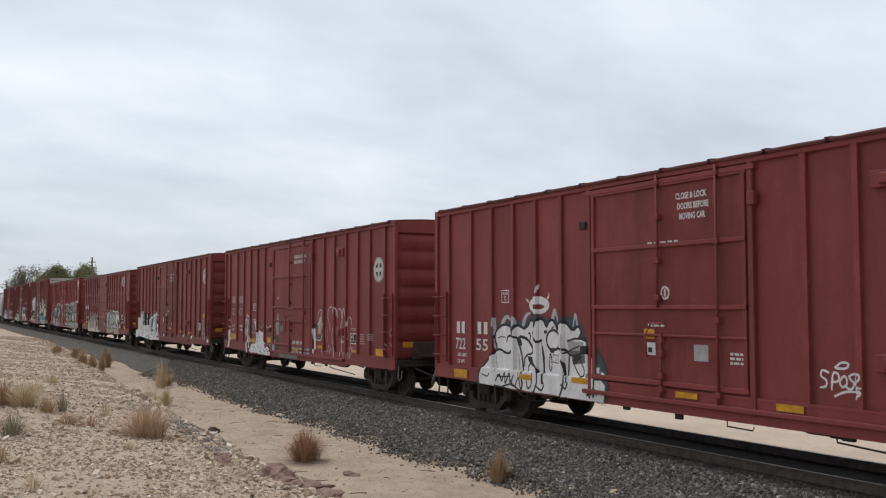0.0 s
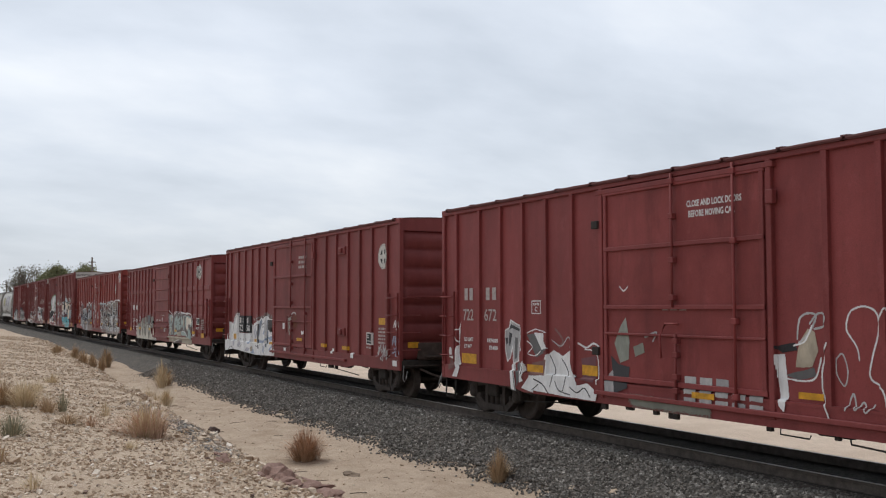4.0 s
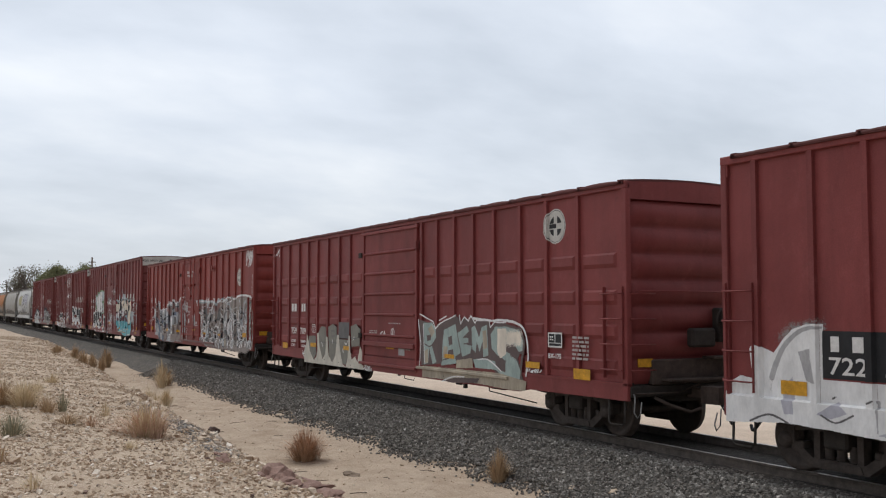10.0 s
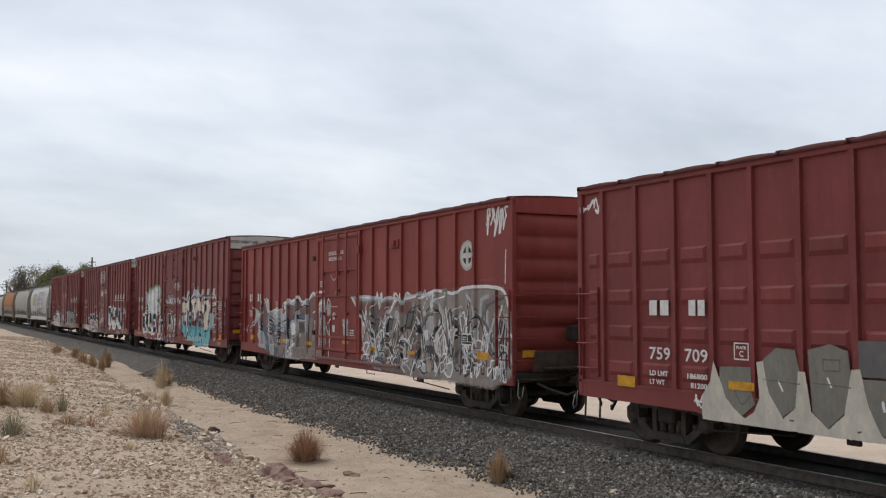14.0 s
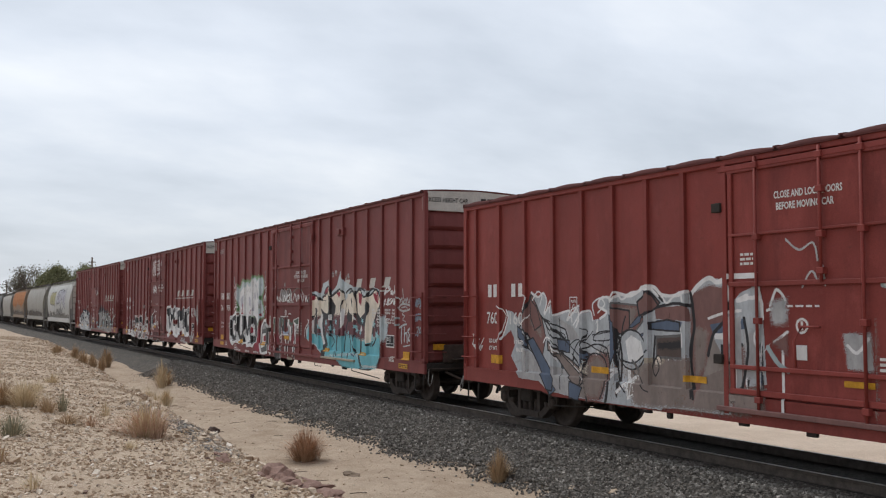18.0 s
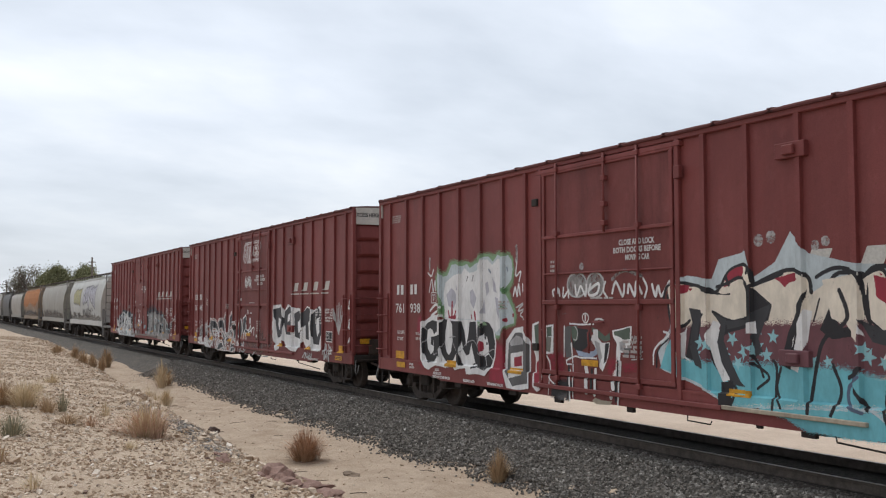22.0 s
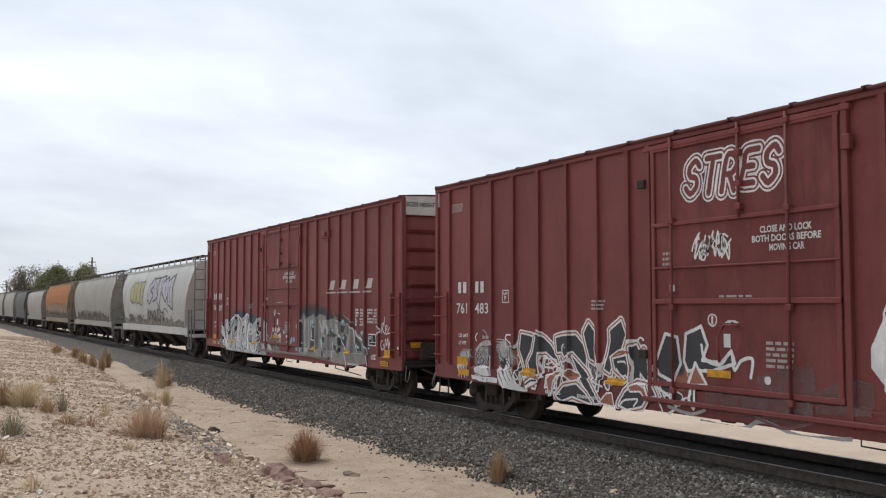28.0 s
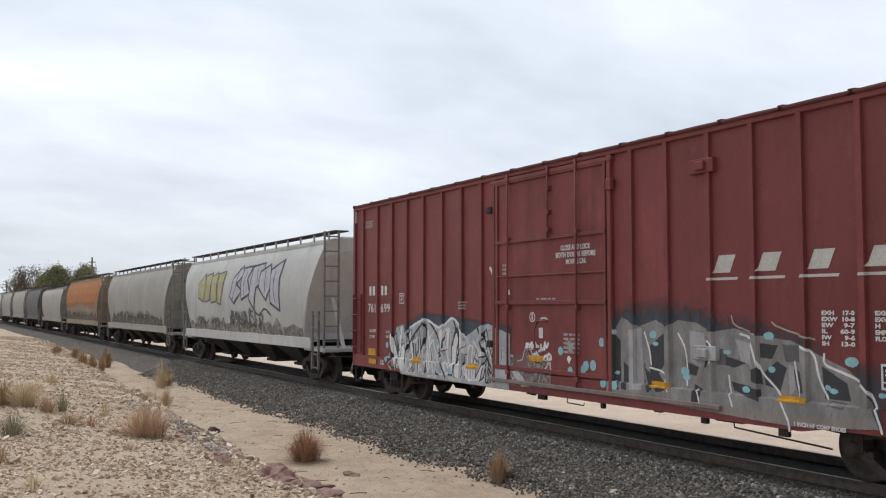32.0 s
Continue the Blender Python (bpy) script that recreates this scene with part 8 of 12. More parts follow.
p.poly([(7.59, 1.92), (7.90, 1.93), (7.86, 1.83), (7.63, 1.83)], CHALK)
p.poly([(7.73, 1.76), (7.90, 1.76), (7.90, 1.60), (7.73, 1.60)], INK)
p.stroke([(7.11, 2.51), (7.32, 2.67), (7.53, 2.75), (7.68, 2.68), (7.88, 2.70), (8.01, 2.37)], 0.072, CHALK)
p.stroke([(7.96, 2.14), (7.98, 1.80), (8.06, 1.43), (8.06, 1.13)], 0.060, CHALK)
p.poly([(8.07, 2.14), (8.19, 2.18), (8.20, 1.17), (8.09, 1.13)], SILVER)
p.mist([(8.25, 1.96), (8.54, 1.96), (8.54, 1.30), (8.25, 1.29)], SILVER, 1.0, 0.050)
p.stroke([(8.32, 2.48), (8.12, 2.40), (8.54, 2.44), (8.60, 2.15)], 0.058, CHALK)
p.stroke([(8.54, 2.63), (8.58, 2.15), (8.44, 1.89), (8.55, 1.63)], 0.036, CHALK)
p.stroke([(7.49, 2.14), (7.80, 2.22), (8.19, 2.26)], 0.043, CHALK)
p.ring((5.66, 1.60), (0.36, 0.33), FROST, INK, 0.03)
p.poly([(5.50, 1.74), (5.66, 1.84), (5.90, 1.75), (5.98, 1.50), (5.74, 1.36), (5.58, 1.41)], CHALK)
p.stroke([(5.31, 1.98), (5.26, 1.52), (5.34, 1.12), (5.33, 0.81)], 0.05, INK)
p.stroke([(5.29, 2.06), (5.20, 1.60), (5.08, 0.85), (5.03, 0.67)], 0.03, INK)
p.stroke([(4.62, 1.79), (4.81, 1.88), (5.29, 1.91)], 0.025, INK)
p.stroke([(4.62, 1.79), (4.64, 1.72), (5.03, 1.74), (5.13, 1.81)], 0.025, INK)
p.stroke([(4.00, 1.23), (4.02, 1.50), (4.21, 1.71), (4.31, 1.56), (4.33, 1.30)], 0.025, INK)
p.stroke([(4.33, 1.56), (4.70, 1.66), (5.00, 1.59), (4.96, 1.46)], 0.03, INK)
p.stroke([(5.44, 1.41), (5.74, 1.39), (6.11, 1.61)], 0.03, INK)
p.stroke([(5.69, 1.42), (5.83, 1.28), (5.81, 1.15), (5.69, 1.26)], 0.05, SMOKE)
p.ring((6.33, 1.33), (0.1, 0.2), IVORY, INK, 0.025)
p.stroke([(5.29, 1.91), (5.41, 1.48), (5.37, 0.97)], 0.051, INK)
p.stroke([(6.26, 1.84), (6.22, 1.35), (6.26, 0.94)], 0.043, INK)
p.stroke([(7.18, 2.06), (7.11, 1.47), (7.14, 0.92)], 0.036, INK)
p.stroke([(3.57, 2.12), (3.63, 1.43), (3.66, 0.80)], 0.02, INK)
p.stroke([(2.25, 2.00), (2.47, 1.80), (2.97, 1.30), (3.31, 0.67)], 0.04, INK)
p.stroke([(2.63, 2.55), (2.25, 1.98), (2.14, 1.90)], 0.035, INK)
p.stroke([(2.98, 2.11), (3.44, 1.89), (3.76, 1.69), (3.60, 1.50)], 0.04, INK)
p.stroke([(4.48, 1.44), (4.35, 1.17), (4.48, 0.66)], 0.04, INK)
p.stroke([(5.04, 1.52), (5.09, 1.10), (5.00, 0.67)], 0.04, INK)
p.stroke([(7.11, 2.52), (7.18, 2.02), (7.09, 1.62), (7.19, 0.92)], 0.058, INK)
p.stroke([(7.97, 2.36), (7.81, 2.10), (7.59, 1.91), (7.47, 1.59)], 0.058, INK)
p.stroke([(6.26, 2.30), (6.75, 2.37), (7.11, 2.33)], 0.051, INK)
p.stroke([(5.90, 2.34), (6.14, 2.60), (6.45, 2.42)], 0.058, INK)
p.stroke([(8.25, 2.15), (8.32, 1.70), (8.19, 1.13)], 0.051, INK)
p.stroke([(3.04, 1.64), (3.14, 1.74), (3.31, 1.65), (3.50, 1.29)], 0.03, CHALK)
p.stroke([(2.62, 2.59), (2.86, 2.50), (3.04, 2.58), (3.15, 2.41), (3.07, 2.19), (3.37, 2.42)], 0.04, CHALK)
p.stroke([(3.44, 2.16), (3.88, 2.24), (3.82, 2.07), (4.15, 2.32), (4.24, 2.26), (4.09, 1.95)], 0.04, CHALK)
p.stroke([(4.09, 1.95), (4.30, 2.19), (4.53, 2.24), (4.59, 2.08)], 0.035, CHALK)
p.stroke([(4.81, 2.11), (5.00, 2.23), (4.77, 2.32), (4.82, 2.46), (5.04, 2.48), (5.12, 2.39), (5.34, 2.54)], 0.045, CHALK)
p.stroke([(5.34, 2.54), (5.54, 2.51), (5.74, 2.52), (5.97, 2.63), (6.16, 2.61), (6.34, 2.49)], 0.05, CHALK)
p.stroke([(1.51, 1.66), (1.75, 2.06), (1.69, 2.25)], 0.035, CHALK)
p.stroke([(2.55, 2.16), (2.25, 1.96), (2.47, 2.50), (2.19, 2.53)], 0.025, CHALK)
p.stroke([(5.33, 2.55), (5.66, 2.50), (6.02, 2.64), (6.26, 2.63), (6.45, 2.51), (6.75, 2.49), (7.05, 2.55)], 0.054, CHALK)
p.stroke([(5.33, 0.88), (5.82, 1.16), (5.82, 0.79)], 0.060, CHALK)
p.stroke([(5.94, 1.00), (6.06, 1.18), (6.45, 1.36)], 0.043, CHALK)
p.mist([(5.16, 1.39), (7.04, 1.38), (7.04, 0.75), (5.16, 0.79)], RUST_SPRAY, 0.08, 0.1, 5)
p.stroke([(2.02, 1.20), (2.33, 1.27), (2.55, 1.13), (2.40, 0.93)], 0.05, SILVER)
p.shard([(2.57, 2.48), (2.81, 2.30), (2.96, 1.97), (2.74, 1.86), (2.58, 2.14)], MAUVE, INK, 0.025)
p.shard([(2.11, 1.94), (2.47, 1.75), (2.51, 1.53), (2.13, 1.71)], SLATE, INK, 0.025)
p.shard([(2.47, 1.66), (2.68, 1.72), (3.42, 0.99), (3.39, 0.75), (3.21, 0.76), (2.85, 1.22)], SLATE, INK, 0.03)
p.shard([(3.40, 1.44), (3.63, 1.45), (4.32, 1.04), (4.21, 0.84), (3.84, 1.09)], TAUPE, INK, 0.025)
p.shard([(3.95, 0.97), (4.34, 0.88), (4.21, 0.64), (3.94, 0.67)], SLATE, INK, 0.025)
p.shard([(3.50, 1.71), (3.77, 1.70), (3.77, 1.50), (3.53, 1.52)], SLATE, INK, 0.02)
p.mist([(4.40, 1.26), (4.70, 1.46), (4.94, 1.35), (4.99, 1.02), (4.81, 0.74), (4.39, 0.75)], TAUPE, 1.0, 0.08)
p.stroke([(4.40, 1.42), (4.67, 1.50), (4.94, 1.39), (5.00, 1.02), (4.86, 0.73)], 0.03, INK)
p.shard([(5.13, 2.30), (5.62, 2.25), (5.61, 1.94), (5.34, 1.85), (5.18, 2.05)], MAUVE, INK, 0.03)
p.shard([(5.05, 2.18), (5.23, 2.05), (5.28, 1.53), (5.17, 1.34), (5.09, 1.83)], SLATE, INK, 0.02)
p.shard([(5.82, 2.40), (6.12, 2.57), (6.35, 2.34), (6.20, 2.25), (5.87, 2.17)], MAUVE, INK, 0.035)
p.shard([(6.16, 2.06), (6.56, 2.11), (6.85, 2.07), (6.84, 1.93), (6.17, 1.95)], SLATE, INK, 0.03)
p.mist([(5.78, 1.07), (5.95, 1.31), (6.54, 1.47), (6.92, 1.45), (6.98, 1.18), (6.85, 0.86), (6.52, 0.72), (5.73, 0.71)], TAUPE, 1.0, 0.08)
p.stroke([(6.28, 1.50), (6.20, 1.36), (6.26, 1.20), (6.35, 1.34), (6.28, 1.50)], 0.025, INK)
p.stroke([(2.95, 2.16), (3.30, 1.93), (3.71, 1.72), (4.28, 1.38)], 0.022, INK)
p.stroke([(3.12, 1.98), (3.23, 1.80), (3.47, 1.60), (3.61, 1.40)], 0.022, INK)
p.stroke([(3.34, 1.89), (3.71, 1.81), (3.77, 1.70)], 0.022, INK)
p.stroke([(3.90, 1.62), (4.11, 1.72), (4.36, 1.69), (4.67, 1.58), (4.97, 1.50)], 0.022, INK)
p.stroke([(4.58, 1.82), (4.89, 1.86), (5.16, 1.90)], 0.022, INK)
p.stroke([(5.51, 2.16), (5.40, 1.86), (5.32, 1.19), (5.55, 0.89)], 0.03, INK)
p.stroke([(3.96, 1.46), (4.15, 1.30), (4.29, 0.97)], 0.022, INK)
p.stroke([(5.87, 1.17), (5.99, 0.99), (6.14, 0.94)], 0.022, INK)
p.stroke([(2.66, 2.44), (2.84, 2.61), (2.99, 2.53), (2.92, 2.35)], 0.03, CHALK)
p.stroke([(3.09, 2.16), (3.27, 2.44), (3.24, 2.21)], 0.03, CHALK)
p.stroke([(3.97, 2.04), (3.94, 2.24), (4.09, 2.30), (4.17, 2.17), (4.01, 1.99)], 0.03, CHALK)
p.stroke([(4.64, 2.17), (4.60, 2.36), (4.81, 2.47), (4.94, 2.36), (4.75, 2.21)], 0.03, CHALK)
p.stroke([(5.13, 2.42), (5.27, 2.57), (5.42, 2.44), (5.62, 2.54), (5.86, 2.58), (5.95, 2.65), (6.11, 2.60), (6.21, 2.65), (6.43, 2.49)], 0.04, CHALK)
p.stroke([(6.43, 2.49), (6.56, 2.38), (6.73, 2.49), (6.92, 2.54), (6.98, 2.41)], 0.04, CHALK)
p.stroke([(1.38, 2.35), (1.68, 2.15), (1.54, 1.85), (1.44, 1.64)], 0.025, CHALK)
p.put("graffiti", "silver, mauve and slate blue graffiti with black outlines")

p = Paint(CARS["E"])
p.mist([(10.98, 2.54), (12.17, 2.54), (13.17, 2.52), (13.96, 2.54), (14.81, 2.55), (14.81, 0.66), (14.51, 0.65), (12.45, 0.77), (11.41, 0.96), (11.35, 1.38), (11.66, 1.82)], TAUPE_PALE, 1.0, 0.060)
p.mist([(16.75, 2.70), (18.57, 2.70), (19.05, 2.04), (19.16, 0.98), (18.20, 0.63), (14.80, 0.67), (14.80, 2.60)], TAUPE_PALE, 1.0, 0.060)
p.mist([(11.17, 2.43), (14.67, 2.47), (14.67, 2.11), (11.23, 2.02)], MAUVE, 1.0, 0.070)
p.mist([(12.23, 1.96), (13.96, 2.17), (14.00, 1.28), (13.36, 1.30), (12.45, 1.08)], TAUPE_PALE, 1.0, 0.070)
p.mist([(14.04, 1.71), (14.79, 1.74), (14.79, 1.40), (14.09, 1.39)], TAUPE_PALE, 1.0, 0.070)
p.mist([(12.34, 1.24), (14.04, 1.35), (14.04, 0.96), (12.45, 0.92)], SILVER, 1.0, 0.070)
p.mist([(14.22, 1.40), (14.79, 1.40), (14.71, 1.12), (14.26, 1.08)], MAUVE, 1.0, 0.070)
p.mist([(11.41, 1.34), (12.23, 1.39), (12.23, 0.91), (11.41, 0.96)], MAUVE, 1.0, 0.060)
p.mist([(11.35, 1.00), (14.81, 0.86), (14.81, 0.66), (12.23, 0.74)], TAUPE, 1.0, 0.050)
wild(p, 11.2, 18.8, 0.72, 2.5, 93, None, [TAUPE, SMOKE, TAUPE, SILVER, TAUPE_PALE, FROST], INK, CHALK, 60, 0.3, 0.3)
wild(p, 14.8, 18.8, 0.72, 2.6, 95, None, [TAUPE, SMOKE, SILVER, TAUPE_PALE, FROST, TAUPE], INK, CHALK, 40, 0.35, 0.5)
p.shard([(11.77, 1.82), (12.00, 1.63), (12.16, 1.42), (11.92, 1.53)], SMOKE, INK, 0.036)
p.shard([(12.17, 1.99), (12.40, 2.00), (12.32, 1.67), (12.19, 1.70)], SMOKE, INK, 0.036)
p.shard([(13.00, 2.01), (13.27, 2.02), (13.13, 1.70), (12.94, 1.69)], SMOKE, INK, 0.036)
p.shard([(14.13, 2.19), (14.45, 2.21), (14.28, 1.82), (13.95, 1.81)], SMOKE, INK, 0.058)
p.stroke([(14.13, 2.18), (14.02, 1.92), (13.93, 1.70)], 0.043, INK)
p.stroke([(13.96, 1.81), (14.28, 1.82), (14.42, 2.18), (14.53, 2.35)], 0.051, INK)
p.shard([(12.58, 1.44), (12.71, 1.56), (13.22, 1.26), (13.07, 1.20)], SMOKE, CHALK, 0.022)
p.stroke([(13.20, 1.29), (13.36, 1.60), (13.64, 2.04)], 0.084, SMOKE, False)
p.stroke([(13.31, 1.26), (13.52, 1.61), (13.69, 1.88)], 0.036, CHALK, False)
p.stroke([(13.22, 1.33), (13.41, 1.68), (13.60, 2.02)], 0.029, CHALK, False)
p.stroke([(13.42, 0.92), (13.78, 1.46), (13.84, 1.52), (13.73, 1.37)], 0.036, INK, False)
p.stroke([(13.31, 1.23), (13.82, 1.52), (13.96, 1.54)], 0.043, CHALK, False)
p.shard([(12.39, 0.95), (12.58, 1.11), (12.88, 0.88)], SMOKE, INK, 0.029)
p.shard([(13.94, 1.52), (14.19, 1.50), (14.10, 1.05), (13.96, 1.06)], SMOKE, CHALK, 0.029)
p.stroke([(13.96, 1.52), (14.22, 1.40), (14.30, 1.30)], 0.029, CHALK, False)
p.stroke([(14.42, 1.82), (14.61, 2.06), (14.67, 1.91), (14.81, 1.71), (14.42, 1.82)], 0.058, INK, False)
p.shard([(13.50, 1.02), (13.78, 1.13), (13.82, 0.94), (13.45, 0.92)], SMOKE, INK, 0.022)
p.ring((13.45, 2.12), (0.15, 0.13), FROST, TAUPE, 0.029)
p.ring((13.69, 1.79), (0.1, 0.09), SMOKE, TAUPE, 0.029)
p.stroke([(12.59, 1.69), (12.58, 2.00), (12.71, 2.08), (12.79, 2.01), (12.78, 1.73)], 0.043, INK)
p.stroke([(12.45, 1.64), (12.66, 1.71), (12.87, 1.64)], 0.043, SILVER)
p.stroke([(13.52, 1.76), (13.59, 1.62), (13.54, 1.46)], 0.029, INK)
p.stroke([(14.61, 2.04), (14.73, 2.06), (14.77, 1.91)], 0.043, CHALK)
p.stroke([(14.45, 1.73), (14.45, 1.48), (14.57, 1.59)], 0.036, INK, False)
p.stroke([(11.77, 2.13), (11.95, 1.87), (12.14, 1.39), (12.23, 0.99)], 0.043, CHALK)
p.stroke([(11.74, 2.11), (11.66, 1.78), (11.77, 1.53)], 0.036, SMOKE)
p.stroke([(11.35, 1.81), (11.51, 2.19), (11.55, 2.11), (11.38, 1.72)], 0.051, CHALK)
p.stroke([(11.41, 1.64), (11.63, 1.94)], 0.043, CHALK)
p.stroke([(10.58, 2.59), (11.10, 2.21), (11.66, 1.75), (12.17, 1.39)], 0.043, CHALK)
p.stroke([(10.92, 2.45), (11.17, 2.17), (11.68, 1.73)], 0.029, SMOKE)
p.stroke([(10.58, 2.59), (11.29, 2.52), (12.17, 2.53)], 0.084, PALE_TEAL)
p.stroke([(11.04, 2.58), (11.66, 2.56), (12.17, 2.56)], 0.051, CHALK)
p.stroke([(12.17, 2.52), (12.28, 2.66), (12.40, 2.28), (12.55, 2.68), (12.58, 2.56)], 0.051, CHALK, False)
p.mist([(12.28, 2.56), (12.55, 2.56), (12.50, 2.32), (12.36, 2.32)], PALE_TEAL, 1.0, 0.040)
p.stroke([(12.58, 2.47), (12.87, 2.51), (13.17, 2.53)], 0.072, PALE_TEAL)
p.stroke([(12.58, 2.50), (12.87, 2.55), (13.12, 2.55)], 0.043, CHALK)
p.stroke([(12.99, 2.16), (13.31, 2.43), (13.55, 2.54)], 0.060, CHALK)
p.stroke([(13.31, 2.49), (13.38, 2.66), (13.52, 2.58), (13.69, 2.43), (13.75, 2.65), (13.82, 2.43), (13.98, 2.55)], 0.043, CHALK)
p.stroke([(13.36, 2.52), (13.64, 2.54), (13.82, 2.39), (13.96, 2.50)], 0.058, PALE_TEAL)
p.stroke([(13.96, 2.53), (14.09, 2.64), (14.34, 2.58), (14.67, 2.60), (14.83, 2.66)], 0.072, PALE_TEAL)
p.stroke([(13.96, 2.50), (14.17, 2.53), (14.51, 2.56), (14.83, 2.62)], 0.043, CHALK)
p.stroke([(11.38, 0.94), (11.77, 1.36), (11.89, 1.54)], 0.072, PALE_TEAL)
p.stroke([(11.48, 1.01), (11.80, 1.37), (11.77, 0.93)], 0.029, CHALK)
p.stroke([(12.00, 1.42), (12.06, 1.14), (12.00, 0.97)], 0.029, CHALK)
p.stroke([(12.39, 1.16), (12.87, 1.15), (12.97, 0.97)], 0.036, INK)
p.stroke([(13.02, 1.20), (13.07, 0.98)], 0.072, FROST)
p.stroke([(13.31, 1.24), (13.55, 1.32), (13.82, 1.26)], 0.043, RUST_SPRAY)
p.stroke([(14.42, 0.71), (14.67, 0.98), (14.81, 1.06)], 0.084, PALE_TEAL)
p.stroke([(14.51, 0.79), (14.71, 1.02), (14.81, 1.33)], 0.060, INK, False)
p.stroke([(13.78, 0.82), (14.09, 0.92), (14.34, 0.81)], 0.058, SILVER)
p.stroke([(12.23, 0.74), (12.66, 0.71)], 0.058, SILVER)
p.stroke([(14.80, 2.53), (15.58, 2.69), (16.47, 2.61), (16.89, 2.73), (17.95, 2.74), (18.57, 2.64), (18.75, 2.33)], 0.072, CHALK)
p.stroke([(17.56, 1.85), (17.95, 2.33), (18.57, 2.50)], 0.060, SMOKE)
p.stroke([(17.30, 2.21), (17.82, 1.97), (18.33, 1.40)], 0.084, SMOKE, False)
p.stroke([(17.03, 2.57), (17.43, 2.21), (17.16, 1.72)], 0.072, FROST)
p.stroke([(17.69, 1.37), (18.08, 1.86), (18.33, 2.33)], 0.072, FROST)
p.stroke([(16.47, 2.14), (16.89, 1.59), (16.47, 1.08)], 0.072, SMOKE, False)
p.stroke([(15.66, 2.46), (16.03, 1.95), (15.73, 1.30)], 0.072, FROST)
p.stroke([(15.28, 1.41), (15.73, 1.04), (15.88, 0.79)], 0.060, SMOKE)
p.stroke([(18.51, 2.33), (18.33, 1.86), (18.45, 1.17), (18.93, 1.76), (19.11, 1.31)], 0.060, CHALK)
p.stroke([(18.45, 0.94), (18.75, 1.53), (19.11, 0.97)], 0.072, FROST)
p.stroke([(18.08, 0.97), (18.57, 1.40), (18.93, 1.08)], 0.036, INK)
p.stroke([(17.03, 1.90), (17.56, 2.09), (17.82, 1.62)], 0.036, INK)
p.stroke([(14.96, 2.13), (15.43, 2.33), (15.88, 2.01), (15.28, 1.55)], 0.043, INK)
p.stroke([(16.89, 1.22), (17.43, 1.36), (17.82, 1.14)], 0.060, FROST)
p.stroke([(10.60, 2.59), (11.31, 2.61), (12.04, 2.58), (12.71, 2.51), (13.04, 2.57), (13.81, 2.46), (13.95, 2.54), (14.58, 2.60), (15.27, 2.60), (15.64, 2.58)], 0.05, FROST_BLUE)
p.stroke([(12.18, 2.48), (12.26, 2.71), (12.37, 2.35), (12.48, 2.66), (12.56, 2.43)], 0.03, CHALK)
p.stroke([(13.22, 2.39), (13.30, 2.67), (13.41, 2.43)], 0.03, CHALK)
p.stroke([(13.93, 2.51), (13.97, 2.63), (14.10, 2.67), (14.19, 2.57)], 0.03, CHALK)
p.stroke([(14.93, 2.61), (15.02, 2.71), (15.13, 2.49), (15.25, 2.64), (15.32, 2.30)], 0.03, CHALK)
p.stroke([(15.36, 2.34), (15.44, 2.65), (15.47, 2.41), (15.55, 2.64)], 0.05, CHALK)
p.stroke([(15.36, 2.30), (15.64, 2.49), (15.90, 2.54), (16.03, 2.57)], 0.04, CHALK)
p.stroke([(15.93, 2.66), (16.01, 2.71), (16.10, 2.65), (16.06, 2.41), (15.98, 2.27)], 0.10, OLIVE_GREY)
p.stroke([(10.60, 2.60), (10.99, 2.35), (11.33, 1.87), (11.47, 1.59)], 0.035, CHALK)
p.stroke([(11.30, 2.20), (11.59, 1.78), (11.70, 1.41), (11.84, 0.96)], 0.03, CHALK)
p.stroke([(11.03, 2.45), (11.45, 1.87), (11.74, 1.60)], 0.03, INK)
p.stroke([(13.95, 1.81), (14.12, 2.18), (14.47, 2.30), (14.35, 2.06), (14.19, 1.82), (13.95, 1.81)], 0.03, INK)
p.poly([(14.05, 1.93), (14.16, 2.16), (14.38, 2.18), (14.24, 1.92)], SMOKE)
p.ring((14.99, 2.17), (0.09, 0.08), DULL_WHITE, TAUPE, 0.02)
p.ring((15.35, 1.89), (0.23, 0.21), SILVER, DULL_WHITE, 0.03)
p.poly([(14.94, 1.76), (15.19, 1.79), (15.20, 1.55), (15.05, 1.52)], CHALK)
p.stroke([(15.82, 2.01), (15.97, 1.80), (16.13, 1.56), (16.27, 1.22)], 0.04, INK)
p.stroke([(15.34, 1.67), (15.61, 1.53), (16.05, 1.84)], 0.03, CHALK)
p.poly([(15.05, 1.42), (15.52, 1.42), (15.42, 1.22), (15.19, 1.24)], CHARCOAL)
p.poly([(12.43, 1.36), (12.63, 1.53), (12.95, 1.43), (12.69, 1.33)], CHARCOAL)
p.poly([(12.97, 1.26), (13.19, 1.36), (13.26, 1.15), (13.09, 1.05)], CHARCOAL)
p.stroke([(12.02, 1.34), (12.30, 1.58), (12.57, 1.72), (12.82, 1.54)], 0.03, CHALK)
p.stroke([(12.63, 1.64), (12.88, 1.38), (13.19, 1.06)], 0.03, CHALK)
p.stroke([(13.14, 1.48), (13.39, 1.83), (13.55, 2.05)], 0.03, CHALK)
p.stroke([(14.01, 1.44), (14.23, 1.62), (14.45, 1.86), (14.58, 2.03)], 0.03, CHALK)
p.stroke([(13.43, 1.08), (13.79, 1.43), (14.12, 1.37)], 0.035, INK)
p.stroke([(14.37, 0.67), (14.59, 1.01), (14.79, 0.87), (14.89, 1.19)], 0.03, CHALK)
